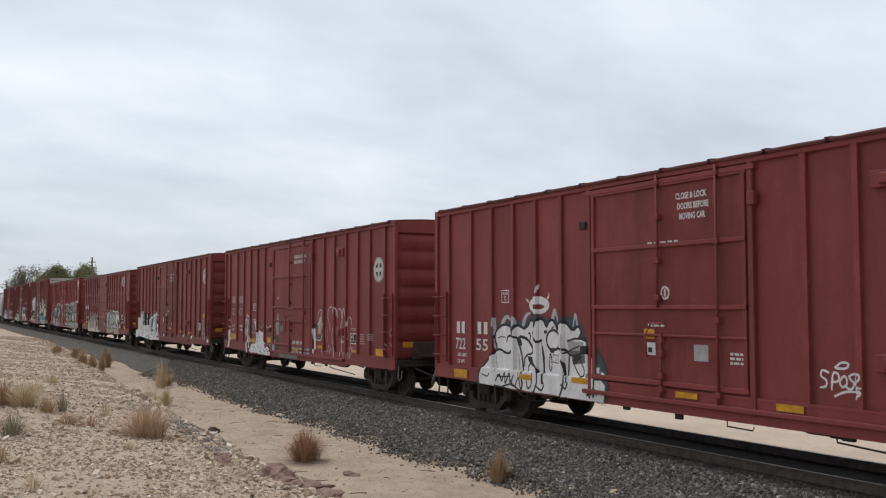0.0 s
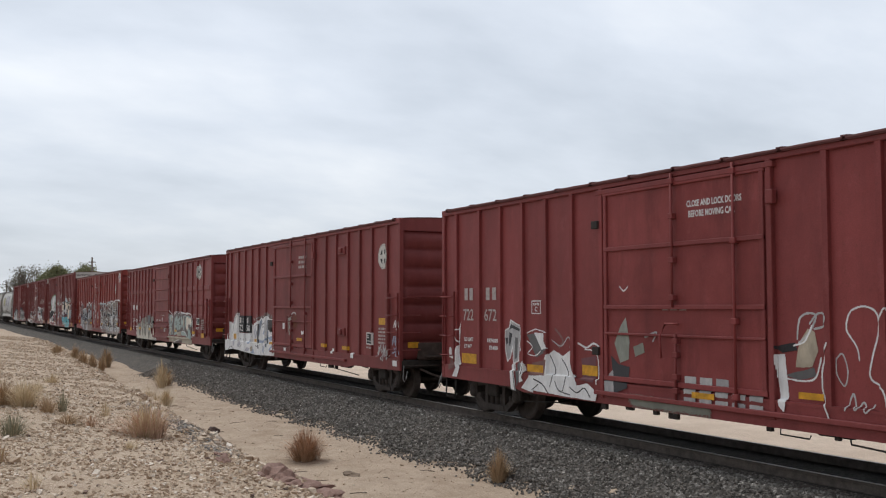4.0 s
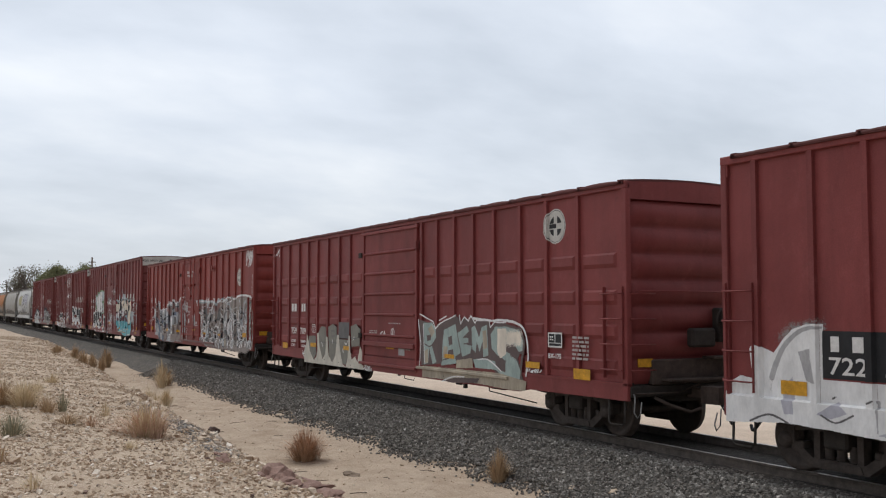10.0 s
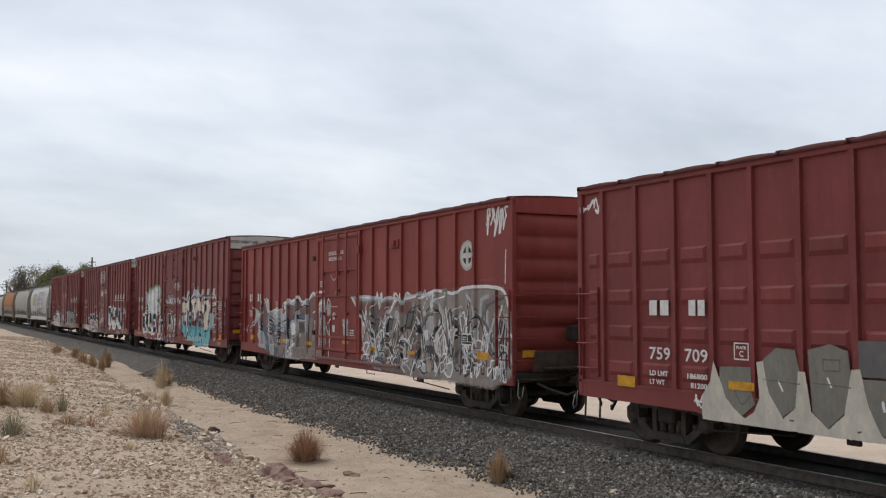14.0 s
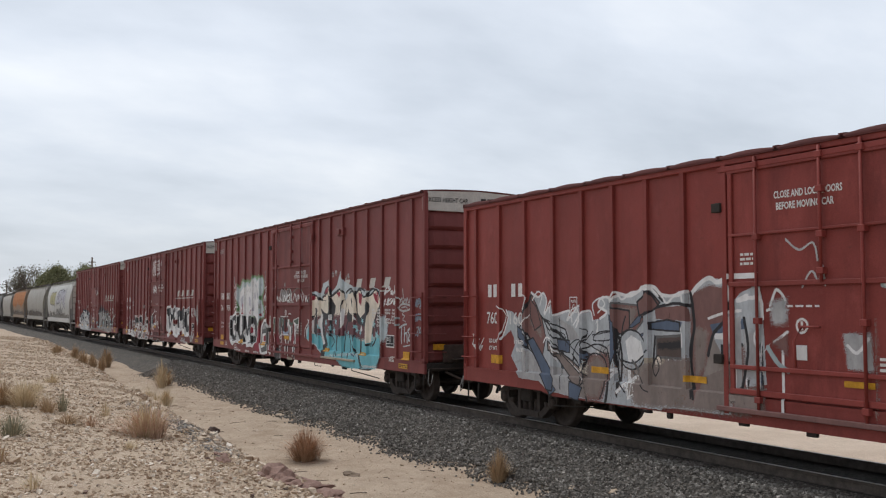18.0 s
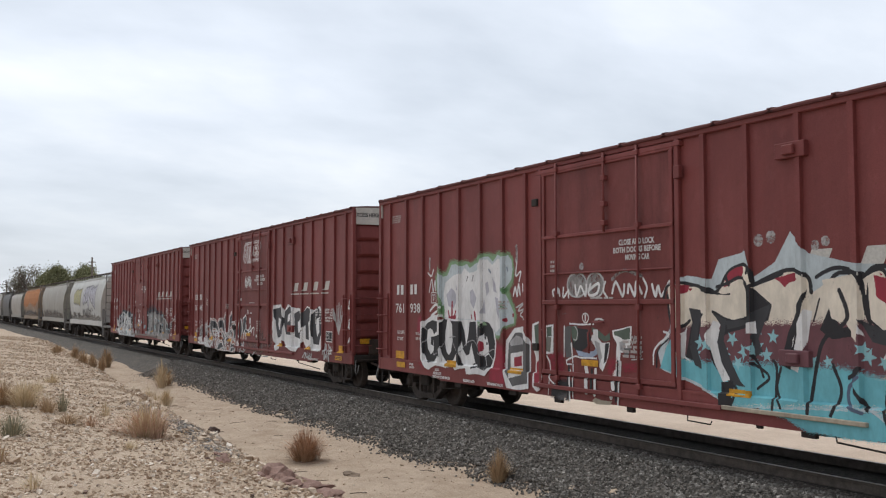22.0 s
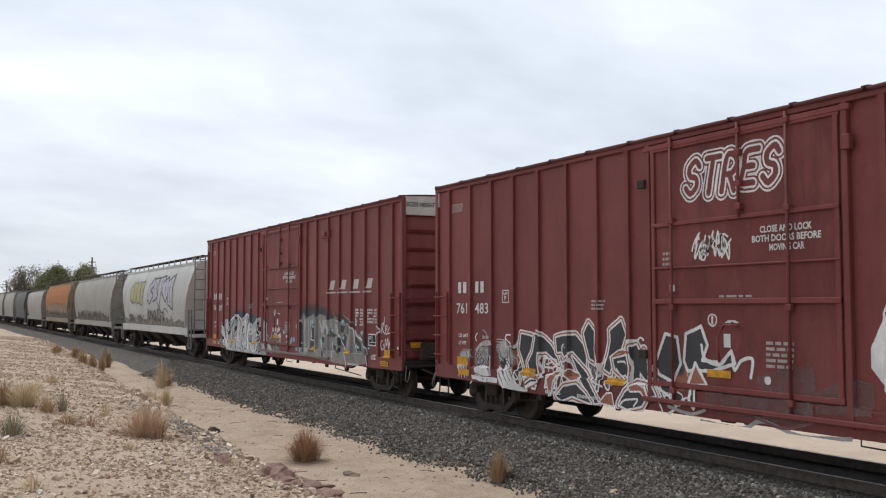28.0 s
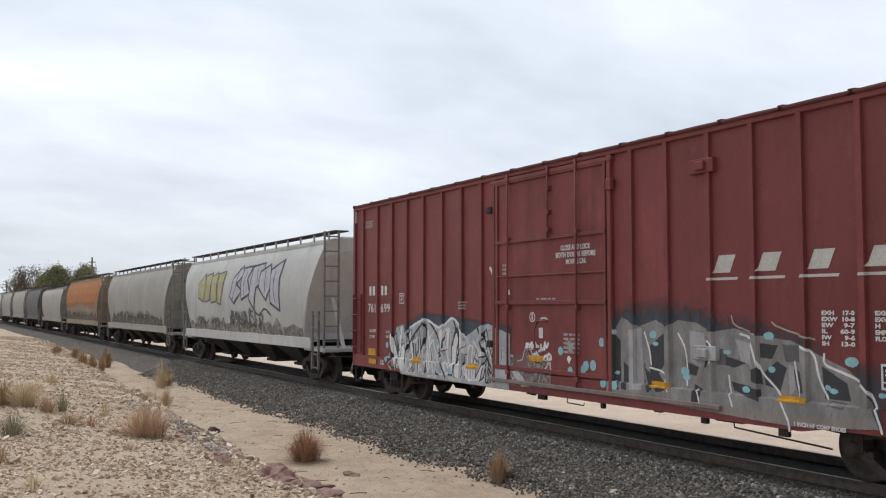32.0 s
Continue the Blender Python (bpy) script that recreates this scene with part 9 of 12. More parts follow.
p.stroke([(15.68, 0.74), (15.86, 0.97), (16.12, 1.21), (16.24, 0.94)], 0.03, CHALK)
p.ring((15.36, 0.92), (0.13, 0.14), IVORY_DIRT, TAUPE, 0.02)
p.put("graffiti", "silver, taupe and black shattered graffiti with white edges")
p = Paint(CARS["E"])
scribble(p, 17.9, 18.75, 3.75, 4.4, 0.05, CHALK, 93, 5)
p.stroke([(18.67, 3.48), (18.64, 2.79)], 0.029, CHALK)
scribble(p, 0.3, 0.8, 1.35, 1.75, 0.025, CHALK, 95, 3)
p.stroke([(9.05, 3.24), (9.28, 3.08), (9.51, 3.17), (9.59, 2.93)], 0.029, DULL_WHITE)
p.stroke([(9.32, 2.58), (9.48, 2.79), (9.59, 2.65), (9.65, 2.88), (9.70, 2.60)], 0.029, DULL_WHITE)
p.mist([(9.96, 1.97), (10.38, 1.98), (10.41, 1.51), (10.03, 1.52)], SILVER, 1.0, 0.030)
p.stroke([(10.03, 1.82), (10.17, 1.73), (10.34, 1.91)], 0.043, CHALK)
p.rect(7.9, 8.5, 2.72, 2.8, CHALK, 0.04)
p.rect(9.2, 9.38, 1.6, 1.8, CHALK)
p.stroke([(8.75, 2.33), (8.87, 2.55), (9.02, 2.37), (8.69, 2.26)], 0.043, CHALK)
p.mist([(8.75, 2.37), (9.05, 2.44), (9.05, 2.08), (8.78, 2.08)], SILVER, 1.0, 0.050)
p.stroke([(8.81, 1.82), (9.05, 1.97)], 0.043, CHALK)
p.stroke([(8.69, 1.75), (8.87, 1.54), (9.05, 1.44)], 0.072, PALE_TEAL)
p.mist([(8.75, 1.82), (9.05, 1.94), (9.05, 1.65)], MAUVE, 1.0, 0.040)
p.put("graffiti_tag", "small white graffiti tags")

p = Paint(CARS["F"])
p.mist([(3.08, 2.98), (3.25, 3.27), (3.43, 3.09), (3.63, 3.13), (3.81, 3.35), (4.08, 3.36), (4.27, 3.32), (4.57, 3.33), (4.75, 3.26), (5.01, 3.35), (5.12, 3.38), (5.24, 3.45), (5.51, 3.45), (5.72, 3.40), (5.86, 3.46), (6.10, 3.42), (6.29, 3.43), (6.46, 3.33), (6.52, 3.06), (6.48, 2.80), (6.32, 2.66), (6.39, 2.48), (6.52, 2.34), (6.60, 2.12), (6.53, 1.95), (6.15, 1.88), (5.96, 1.67), (5.58, 1.66), (5.49, 1.88), (4.54, 1.98), (3.51, 2.05), (3.30, 2.17), (3.34, 2.43), (3.13, 2.70)], GREEN_PALE, 1.0, 0.05)
p.poly([(3.14, 2.96), (3.25, 3.13), (3.45, 3.01), (3.66, 3.02), (3.86, 3.26), (4.13, 3.28), (4.34, 3.21), (4.57, 3.25), (4.70, 3.16), (5.03, 3.27), (5.18, 3.26), (5.26, 3.38), (5.51, 3.37), (5.68, 3.26), (5.86, 3.39), (6.08, 3.34), (6.29, 3.37), (6.41, 3.26), (6.45, 3.07), (6.40, 2.86), (6.19, 2.71), (6.06, 2.64), (6.21, 2.55), (6.38, 2.35), (6.50, 2.19), (6.49, 1.99), (6.17, 1.93), (6.02, 1.73), (5.81, 1.73), (5.55, 1.91), (5.39, 2.00), (4.54, 2.01), (3.53, 2.06), (3.43, 2.24), (3.39, 2.52), (3.21, 2.76)], FROST_BLUE)
p.poly([(3.53, 2.08), (3.49, 2.61), (3.58, 2.87), (3.98, 3.03), (4.33, 3.05), (4.45, 3.17), (4.67, 3.06), (4.89, 3.07), (5.09, 3.14), (5.22, 3.32), (5.46, 3.31), (5.66, 3.19), (5.86, 3.31), (6.06, 3.27), (6.07, 2.79), (5.98, 2.49), (5.89, 2.34), (5.97, 1.89), (5.81, 1.79), (5.55, 1.94), (5.29, 2.03), (4.54, 2.05)], CHALK)
p.poly([(3.62, 2.59), (3.85, 2.74), (3.99, 2.68), (4.16, 2.51), (3.96, 2.28), (3.72, 2.34)], LILAC)
p.poly([(4.71, 2.67), (4.84, 2.70), (4.99, 2.50), (4.87, 2.28), (4.72, 2.41)], LILAC)
p.poly([(5.35, 2.81), (5.47, 2.85), (5.53, 2.65), (5.42, 2.54)], LILAC)
p.poly([(5.65, 2.94), (5.78, 2.80), (5.82, 2.60), (5.70, 2.65)], LILAC)
p.poly([(5.76, 2.52), (5.89, 2.49), (5.93, 2.04), (5.83, 2.19)], LILAC)
p.poly([(5.21, 2.18), (5.32, 2.50), (5.37, 2.18)], LILAC)
p.stroke([(4.12, 2.92), (4.21, 2.71)], 0.06, LILAC)
p.stroke([(4.61, 2.98), (4.56, 2.89)], 0.03, SMOKE)
p.stroke([(4.85, 2.99), (4.80, 2.88)], 0.03, SMOKE)
p.stroke([(5.52, 3.10), (5.58, 3.04)], 0.05, SLATE_PALE)
p.stroke([(6.24, 3.11), (6.26, 3.05)], 0.05, SLATE_PALE)
p.mist([(6.01, 2.70), (6.23, 2.72), (6.30, 2.65), (6.14, 2.59)], GREEN, 0.9, 0.04)
p.mist([(6.00, 2.37), (6.15, 2.41), (6.16, 2.28), (6.02, 2.26)], GREEN, 0.9, 0.04)
p.mist([(3.33, 2.38), (3.54, 2.34), (3.53, 2.10), (3.38, 2.20)], GREEN, 0.9, 0.04)
p.stroke([(3.71, 2.22), (3.78, 2.05)], 0.05, CRIMSON)
p.stroke([(3.90, 2.41), (3.88, 2.05)], 0.07, CRIMSON)
p.stroke([(4.05, 2.22), (3.98, 2.04)], 0.05, CRIMSON)
p.poly([(3.71, 2.10), (4.10, 2.14), (4.05, 2.04), (3.76, 2.03)], CRIMSON)
p.stroke([(4.77, 2.13), (4.78, 2.07)], 0.04, CRIMSON)
p.stroke([(4.90, 2.20), (4.95, 2.00)], 0.06, CRIMSON)
p.stroke([(5.08, 2.17), (5.08, 2.01)], 0.04, CRIMSON)
p.ring((6.2, 2.05), (0.05, 0.04), CRIMSON, CRIMSON, 0.01)
p.ring((6.47, 2.15), (0.03, 0.04), CRIMSON, CRIMSON, 0.01)
p.mist([(2.18, 2.07), (2.48, 2.11), (2.42, 1.62), (2.12, 1.68)], CRIMSON, 1.0, 0.050)
p.put("graffiti", "faded white and green sprayed letters")
p = Paint(CARS["F"])
p.stroke([(2.80, 3.45), (2.79, 3.19)], 0.072, WHITE_MIST)
p.stroke([(2.71, 3.12), (2.88, 3.04), (2.99, 3.18)], 0.043, CHALK)
p.stroke([(2.77, 2.67), (2.90, 2.96), (2.97, 2.67), (3.07, 2.92), (3.10, 2.70)], 0.036, CHALK)
p.stroke([(2.82, 2.23), (3.10, 2.37), (3.37, 2.30), (2.88, 2.11), (3.42, 2.12)], 0.058, CHALK)
p.stroke([(6.60, 3.53), (6.60, 3.24)], 0.084, WHITE_MIST)
p.stroke([(6.62, 3.21), (6.57, 2.94), (6.76, 3.02), (6.69, 2.82)], 0.036, CHALK)
p.stroke([(6.48, 2.54), (6.55, 2.71), (6.62, 2.53), (6.67, 2.77), (6.73, 2.56)], 0.043, CHALK)
p.stroke([(6.83, 2.76), (6.84, 2.62)], 0.043, CHALK)
p.stroke([(6.59, 2.30), (6.86, 2.39), (6.66, 2.24), (6.93, 2.27), (6.73, 2.16), (6.94, 2.07)], 0.036, DULL_WHITE)
p.put("graffiti_tag", "thin white tags beside the sprayed letters")
p = Paint(CARS["F"])
p.mist([(5.77, 1.56), (6.16, 1.52), (6.23, 0.74), (5.62, 0.80)], CRIMSON, 1.0, 0.070)
p.mist([(2.30, 1.08), (2.65, 0.88), (2.99, 0.76), (2.42, 0.94)], CRIMSON, 1.0, 0.060)
p.poly([(2.29, 1.79), (2.35, 1.94), (2.60, 2.01), (2.88, 2.11), (3.16, 2.08), (3.32, 2.01), (3.60, 2.06), (4.33, 2.04), (4.78, 2.04), (5.11, 2.01), (5.33, 2.04), (5.57, 1.98), (5.74, 1.80), (5.81, 1.58), (5.77, 1.27), (5.65, 1.03), (5.44, 0.88), (5.18, 0.89), (5.02, 0.89), (4.64, 0.86), (4.60, 0.99), (4.36, 0.97), (4.13, 0.92), (4.00, 1.00), (3.70, 0.95), (3.45, 0.97), (3.19, 0.98), (2.85, 0.86), (2.64, 0.90), (2.42, 1.09), (2.32, 1.36)], CHALK)
p.poly([(2.46, 1.55), (2.49, 1.79), (2.66, 1.94), (2.94, 2.01), (3.16, 1.98), (3.29, 1.83), (3.02, 1.68), (2.94, 1.78), (2.82, 1.83), (2.70, 1.77), (2.66, 1.57), (2.71, 1.33), (2.86, 1.21), (3.00, 1.30), (3.01, 1.41), (2.84, 1.45), (2.87, 1.62), (3.42, 1.69), (3.42, 1.48), (3.33, 1.34), (3.35, 1.18), (3.18, 1.20), (3.03, 1.06), (2.86, 1.02), (2.63, 1.08), (2.51, 1.25)], INK)
p.poly([(3.37, 1.95), (3.50, 2.04), (3.68, 2.03), (3.58, 1.75), (3.57, 1.49), (3.64, 1.30), (3.75, 1.24), (3.85, 1.32), (3.92, 1.57), (3.89, 1.93), (3.79, 2.01), (4.06, 2.00), (4.14, 1.91), (4.13, 1.58), (4.08, 1.28), (3.95, 1.13), (3.77, 1.08), (3.58, 1.10), (3.41, 1.24), (3.36, 1.55)], INK)
p.poly([(4.04, 1.87), (4.15, 2.00), (4.33, 2.00), (4.46, 1.80), (4.54, 1.47), (4.64, 1.73), (4.69, 1.99), (4.96, 2.00), (4.99, 1.82), (5.01, 1.54), (5.08, 1.15), (5.33, 1.05), (5.16, 1.02), (4.93, 1.13), (4.82, 1.37), (4.77, 1.53), (4.67, 1.29), (4.54, 1.26), (4.41, 1.38), (4.33, 1.59), (4.27, 1.34), (4.34, 1.09), (4.50, 1.04), (4.28, 1.03), (4.12, 1.16), (4.06, 1.49)], INK)
p.poly([(5.04, 1.54), (5.07, 1.78), (5.17, 1.93), (5.32, 2.01), (5.52, 1.98), (5.68, 1.84), (5.76, 1.58), (5.74, 1.31), (5.59, 1.07), (5.41, 0.98), (5.24, 1.00), (5.08, 1.18)], INK)
p.poly([(5.14, 1.55), (5.20, 1.68), (5.32, 1.76), (5.44, 1.68), (5.51, 1.49), (5.49, 1.32), (5.36, 1.26), (5.22, 1.32)], CHALK)
p.poly([(5.14, 1.52), (5.20, 1.62), (5.29, 1.54), (5.31, 1.43), (5.22, 1.36), (5.15, 1.42)], CRIMSON)
p.poly([(5.32, 1.75), (5.39, 1.74), (5.40, 1.64), (5.34, 1.62)], INK)
p.ring((5.43, 1.55), (0.03, 0.03), INK, INK, 0.005)
p.poly([(4.83, 1.10), (5.03, 1.13), (5.04, 1.10), (4.84, 1.07)], INK)
p.poly([(4.82, 1.03), (5.08, 1.07), (5.09, 1.03), (4.84, 0.99)], INK)
p.stroke([(2.48, 1.85), (2.66, 1.78)], 0.02, SILVER)
p.stroke([(2.48, 1.45), (2.59, 1.53), (2.67, 1.55)], 0.018, SILVER)
p.stroke([(3.00, 1.21), (3.22, 1.29), (3.46, 1.46), (3.57, 1.54)], 0.018, SILVER)
p.stroke([(3.78, 1.63), (4.04, 1.66)], 0.018, SILVER)
p.stroke([(3.92, 1.54), (4.06, 1.36), (4.24, 1.29)], 0.018, SILVER)
p.stroke([(4.27, 1.31), (4.49, 1.49), (4.72, 1.58), (4.92, 1.57), (5.09, 1.38), (5.29, 1.29), (5.55, 1.40), (5.75, 1.45)], 0.018, SILVER)
p.stroke([(5.50, 1.35), (5.61, 1.26), (5.72, 1.19)], 0.014, CHALK)
p.stroke([(5.38, 1.25), (5.41, 1.11), (5.41, 1.00)], 0.014, CHALK)
p.stroke([(2.98, 1.55), (3.00, 1.21)], 0.012, CHALK)
p.put("graffiti", "bold black letter graffiti with white outlines")
p = Paint(CARS["F"])
p.poly([(6.16, 0.98), (6.19, 1.64), (6.52, 1.89), (6.86, 1.93), (7.12, 1.63), (7.12, 0.73), (6.73, 0.68), (6.30, 0.69)], CHALK)
p.poly([(6.24, 1.01), (6.30, 1.59), (6.55, 1.80), (6.79, 1.81), (7.07, 1.57), (7.07, 0.83), (6.52, 0.74)], SMOKE)
p.poly([(6.34, 1.62), (6.59, 1.75), (6.76, 1.72), (6.90, 1.59), (6.37, 1.53)], SILVER)
p.poly([(6.37, 0.88), (6.37, 1.38), (6.83, 1.44), (6.86, 0.98)], CHALK)
p.poly([(6.50, 1.12), (6.50, 1.31), (6.78, 1.35), (6.79, 1.15)], CRIMSON)
p.poly([(7.17, 1.99), (7.44, 2.05), (7.58, 1.89), (7.52, 1.43), (7.59, 0.98), (7.53, 0.74), (7.39, 0.70), (7.25, 0.79), (7.29, 1.33), (7.15, 1.60)], CHALK)
p.poly([(7.24, 1.96), (7.39, 2.00), (7.50, 1.87), (7.46, 1.52), (7.35, 1.46), (7.27, 1.64)], SMOKE_GREEN)
p.poly([(7.31, 1.24), (7.46, 1.34), (7.51, 0.98), (7.45, 0.77), (7.32, 0.87)], CRIMSON)
p.poly([(7.41, 1.79), (7.61, 1.87), (7.63, 1.44), (7.46, 1.38)], INK)
p.poly([(7.66, 1.96), (7.95, 1.99), (7.94, 1.44), (7.63, 1.42)], CHALK)
p.poly([(7.72, 1.93), (7.89, 1.95), (7.89, 1.77), (7.74, 1.75)], SMOKE_GREEN)
p.poly([(7.71, 1.75), (7.88, 1.75), (7.84, 1.47), (7.69, 1.48)], OLIVE_GREY)
p.mist([(7.79, 1.45), (8.29, 1.47), (8.28, 1.09), (7.78, 1.05)], CRIMSON, 0.6, 0.05)
p.stroke([(7.73, 1.39), (7.84, 1.20), (7.80, 0.68)], 0.04, CHALK, True, 0.6)
p.stroke([(7.81, 1.00), (7.99, 0.89), (8.17, 0.92)], 0.03, CHALK)
p.mist([(7.91, 0.85), (8.17, 0.98), (8.60, 0.97), (8.55, 0.75), (8.09, 0.62), (7.88, 0.65)], INK, 0.9, 0.04)
p.mist([(8.09, 0.69), (8.50, 0.76), (8.44, 0.60), (8.17, 0.57)], SMOKE, 0.8, 0.04)
p.poly([(8.27, 1.94), (8.50, 1.98), (8.51, 1.40), (8.34, 1.39)], SMOKE)
p.stroke([(8.30, 1.96), (8.29, 1.40)], 0.03, CHALK, False)
p.poly([(8.51, 1.95), (9.04, 1.91), (9.12, 1.74), (8.97, 1.59), (8.76, 1.49), (8.56, 1.59)], INK)
p.poly([(8.51, 1.96), (8.70, 1.98), (8.73, 1.75), (8.62, 1.67), (8.53, 1.77)], SMOKE_GREEN)
p.stroke([(8.62, 1.97), (8.71, 1.88), (8.68, 1.73), (8.59, 1.73)], 0.022, DULL_WHITE)
p.poly([(8.66, 1.54), (8.97, 1.50), (9.20, 1.55), (9.30, 1.63), (9.32, 1.50), (9.09, 1.41), (8.73, 1.44)], PALE_BLUE)
p.poly([(9.14, 1.83), (9.32, 1.77), (9.45, 1.69), (9.65, 1.71), (9.60, 1.45), (9.44, 1.20), (9.35, 1.26), (9.34, 1.52), (9.21, 1.63), (9.12, 1.73)], CHALK)
p.poly([(9.21, 1.73), (9.36, 1.69), (9.43, 1.44), (9.36, 1.33)], SILVER)
p.poly([(9.14, 1.88), (9.14, 1.96), (9.33, 1.91), (9.52, 1.81), (9.65, 1.87), (9.67, 1.75), (9.50, 1.71), (9.28, 1.80)], SMOKE_GREEN)
p.poly([(9.52, 1.68), (9.63, 1.70), (9.56, 1.40), (9.47, 1.33)], INK)
p.poly([(9.72, 1.91), (10.24, 2.00), (10.23, 1.72), (10.09, 1.56), (9.94, 1.54), (9.87, 1.07), (9.78, 1.07), (9.84, 1.69), (9.74, 1.80)], CHALK)
p.poly([(9.76, 1.89), (10.20, 1.97), (10.19, 1.78), (10.03, 1.76), (9.87, 1.82), (9.78, 1.83)], SMOKE_GREEN)
p.poly([(9.91, 1.72), (10.09, 1.75), (10.03, 1.56), (9.92, 1.58)], SILVER)
p.poly([(10.03, 1.62), (10.21, 1.63), (10.15, 1.51), (10.02, 1.49)], SMOKE)
p.stroke([(8.47, 2.01), (8.86, 2.00), (9.19, 2.01)], 0.03, CHALK)
p.stroke([(8.36, 1.34), (8.61, 1.42), (8.80, 1.41), (9.27, 1.42)], 0.03, CHALK)
p.stroke([(8.36, 1.34), (8.38, 1.27), (8.51, 1.28)], 0.03, CHALK)
p.stroke([(8.52, 1.65), (8.56, 1.31), (8.59, 0.65)], 0.045, CHALK, True, 0.6)
p.stroke([(8.47, 1.17), (8.49, 0.62)], 0.04, CHALK, False)
p.stroke([(8.43, 1.24), (8.44, 0.64)], 0.05, INK, False)
p.stroke([(8.96, 1.24), (8.99, 1.14)], 0.1, CHALK, False)
p.stroke([(8.97, 1.07), (8.98, 0.97)], 0.1, CHALK, False)
p.stroke([(8.98, 0.90), (8.99, 0.82)], 0.1, CHALK, False)
p.stroke([(9.24, 1.22), (9.23, 0.78)], 0.07, CHALK, False)
p.stroke([(9.13, 1.21), (9.12, 0.82)], 0.06, INK, False)
p.stroke([(9.77, 1.19), (9.76, 1.11)], 0.1, CHALK, False)
p.stroke([(9.74, 1.02), (9.75, 0.94)], 0.1, CHALK, False)
p.stroke([(9.69, 0.84), (9.70, 0.77)], 0.08, CHALK, False)
p.stroke([(9.94, 1.39), (9.91, 1.08), (9.88, 0.67)], 0.04, CHALK, False)
p.stroke([(9.86, 1.39), (9.82, 0.72)], 0.05, INK, False)
p.mist([(9.58, 1.40), (9.84, 1.45), (9.74, 1.14), (9.57, 1.18)], CRIMSON, 0.7, 0.05)
p.mist([(9.98, 1.36), (10.36, 1.39), (10.46, 1.27), (10.00, 1.21)], CRIMSON, 0.6, 0.04)
p.poly([(9.25, 0.73), (9.41, 0.70), (9.73, 0.71), (9.67, 0.64), (9.29, 0.62), (9.16, 0.67)], IVORY_DIRT)
p.stroke([(10.32, 1.83), (10.25, 1.69)], 0.02, DULL_WHITE, False)
p.stroke([(10.29, 1.78), (10.35, 1.80), (10.33, 1.71), (10.39, 1.77), (10.45, 1.70), (10.39, 1.63), (10.49, 1.65), (10.45, 1.56), (10.52, 1.58)], 0.02, DULL_WHITE)
p.stroke([(10.27, 1.63), (10.35, 1.57), (10.43, 1.59), (10.48, 1.50)], 0.018, DULL_WHITE)
p.stroke([(10.23, 1.44), (10.52, 1.46)], 0.018, DULL_WHITE, False)
p.put("graffiti", "mixed black, white and crimson graffiti on the door")
p = Paint(CARS["F"])
p.ring((8.70, 2.71), (0.3, 0.22), GREY_MIST, DULL_WHITE, 0.036)
p.ring((9.25, 2.70), (0.25, 0.22), GREY_MIST, DULL_WHITE, 0.036)
p.stroke([(7.96, 2.52), (7.94, 2.62), (8.12, 2.65), (8.16, 2.52)], 0.043, CHALK)
p.stroke([(8.28, 2.67), (8.28, 2.49), (8.44, 2.62), (8.44, 2.49)], 0.043, CHALK)
p.stroke([(8.65, 2.71), (8.70, 2.51), (8.82, 2.69), (8.96, 2.51), (8.99, 2.71)], 0.043, CHALK)
p.stroke([(9.11, 2.71), (9.06, 2.53), (9.30, 2.56), (9.35, 2.73), (9.11, 2.63)], 0.051, CHALK)
p.stroke([(9.54, 2.75), (9.48, 2.60), (9.59, 2.48)], 0.043, CHALK)
p.stroke([(9.73, 2.55), (9.83, 2.74), (10.01, 2.50), (10.06, 2.69)], 0.051, CHALK)
p.stroke([(10.15, 2.55), (10.19, 2.69), (10.33, 2.50), (10.37, 2.73), (10.51, 2.54)], 0.051, CHALK)
p.stroke([(10.55, 2.78), (10.64, 2.63), (10.58, 2.47)], 0.043, CHALK)
p.stroke([(10.77, 2.68), (10.85, 2.49), (10.92, 2.65), (11.00, 2.49), (11.19, 2.72)], 0.051, CHALK)
p.stroke([(9.73, 2.79), (10.06, 2.93), (10.51, 2.82)], 0.060, GREY_MIST)
p.disc(8.85, 3.04, 0.07, WHITE_MIST)
p.put("graffiti_tag", "grey and white tags across the door")
part("lower_rail", Form().box(12.36 - 9.5, 14.85 - 9.5, -1.53, -1.455, 0.82, 0.88, 0.008), IVORY_DIRT, CARS["F"]["car"], "cream-sprayed lower rail")
p = Paint(CARS["F"])
p.mist([(12.5, 1.0), (16.3, 1.0), (16.2, 0.70), (14.6, 0.64), (13.9, 0.66), (13.5, 0.80)], AQUA, 1.0, 0.03)
p.poly([(11.19, 2.68), (11.55, 2.80), (12.08, 2.73), (12.24, 3.02), (12.82, 3.12), (12.93, 2.74), (13.33, 2.94), (13.61, 3.35), (13.91, 3.03), (14.59, 2.88), (15.13, 2.83), (15.64, 2.74), (15.96, 2.84), (16.28, 2.77), (16.44, 2.48), (16.44, 1.43), (16.49, 1.07), (16.30, 0.75), (15.30, 0.66), (15.13, 0.87), (14.89, 1.01), (12.51, 0.86), (12.04, 1.03), (10.98, 1.32), (10.89, 1.62), (11.20, 2.01)], FROST_BLUE)
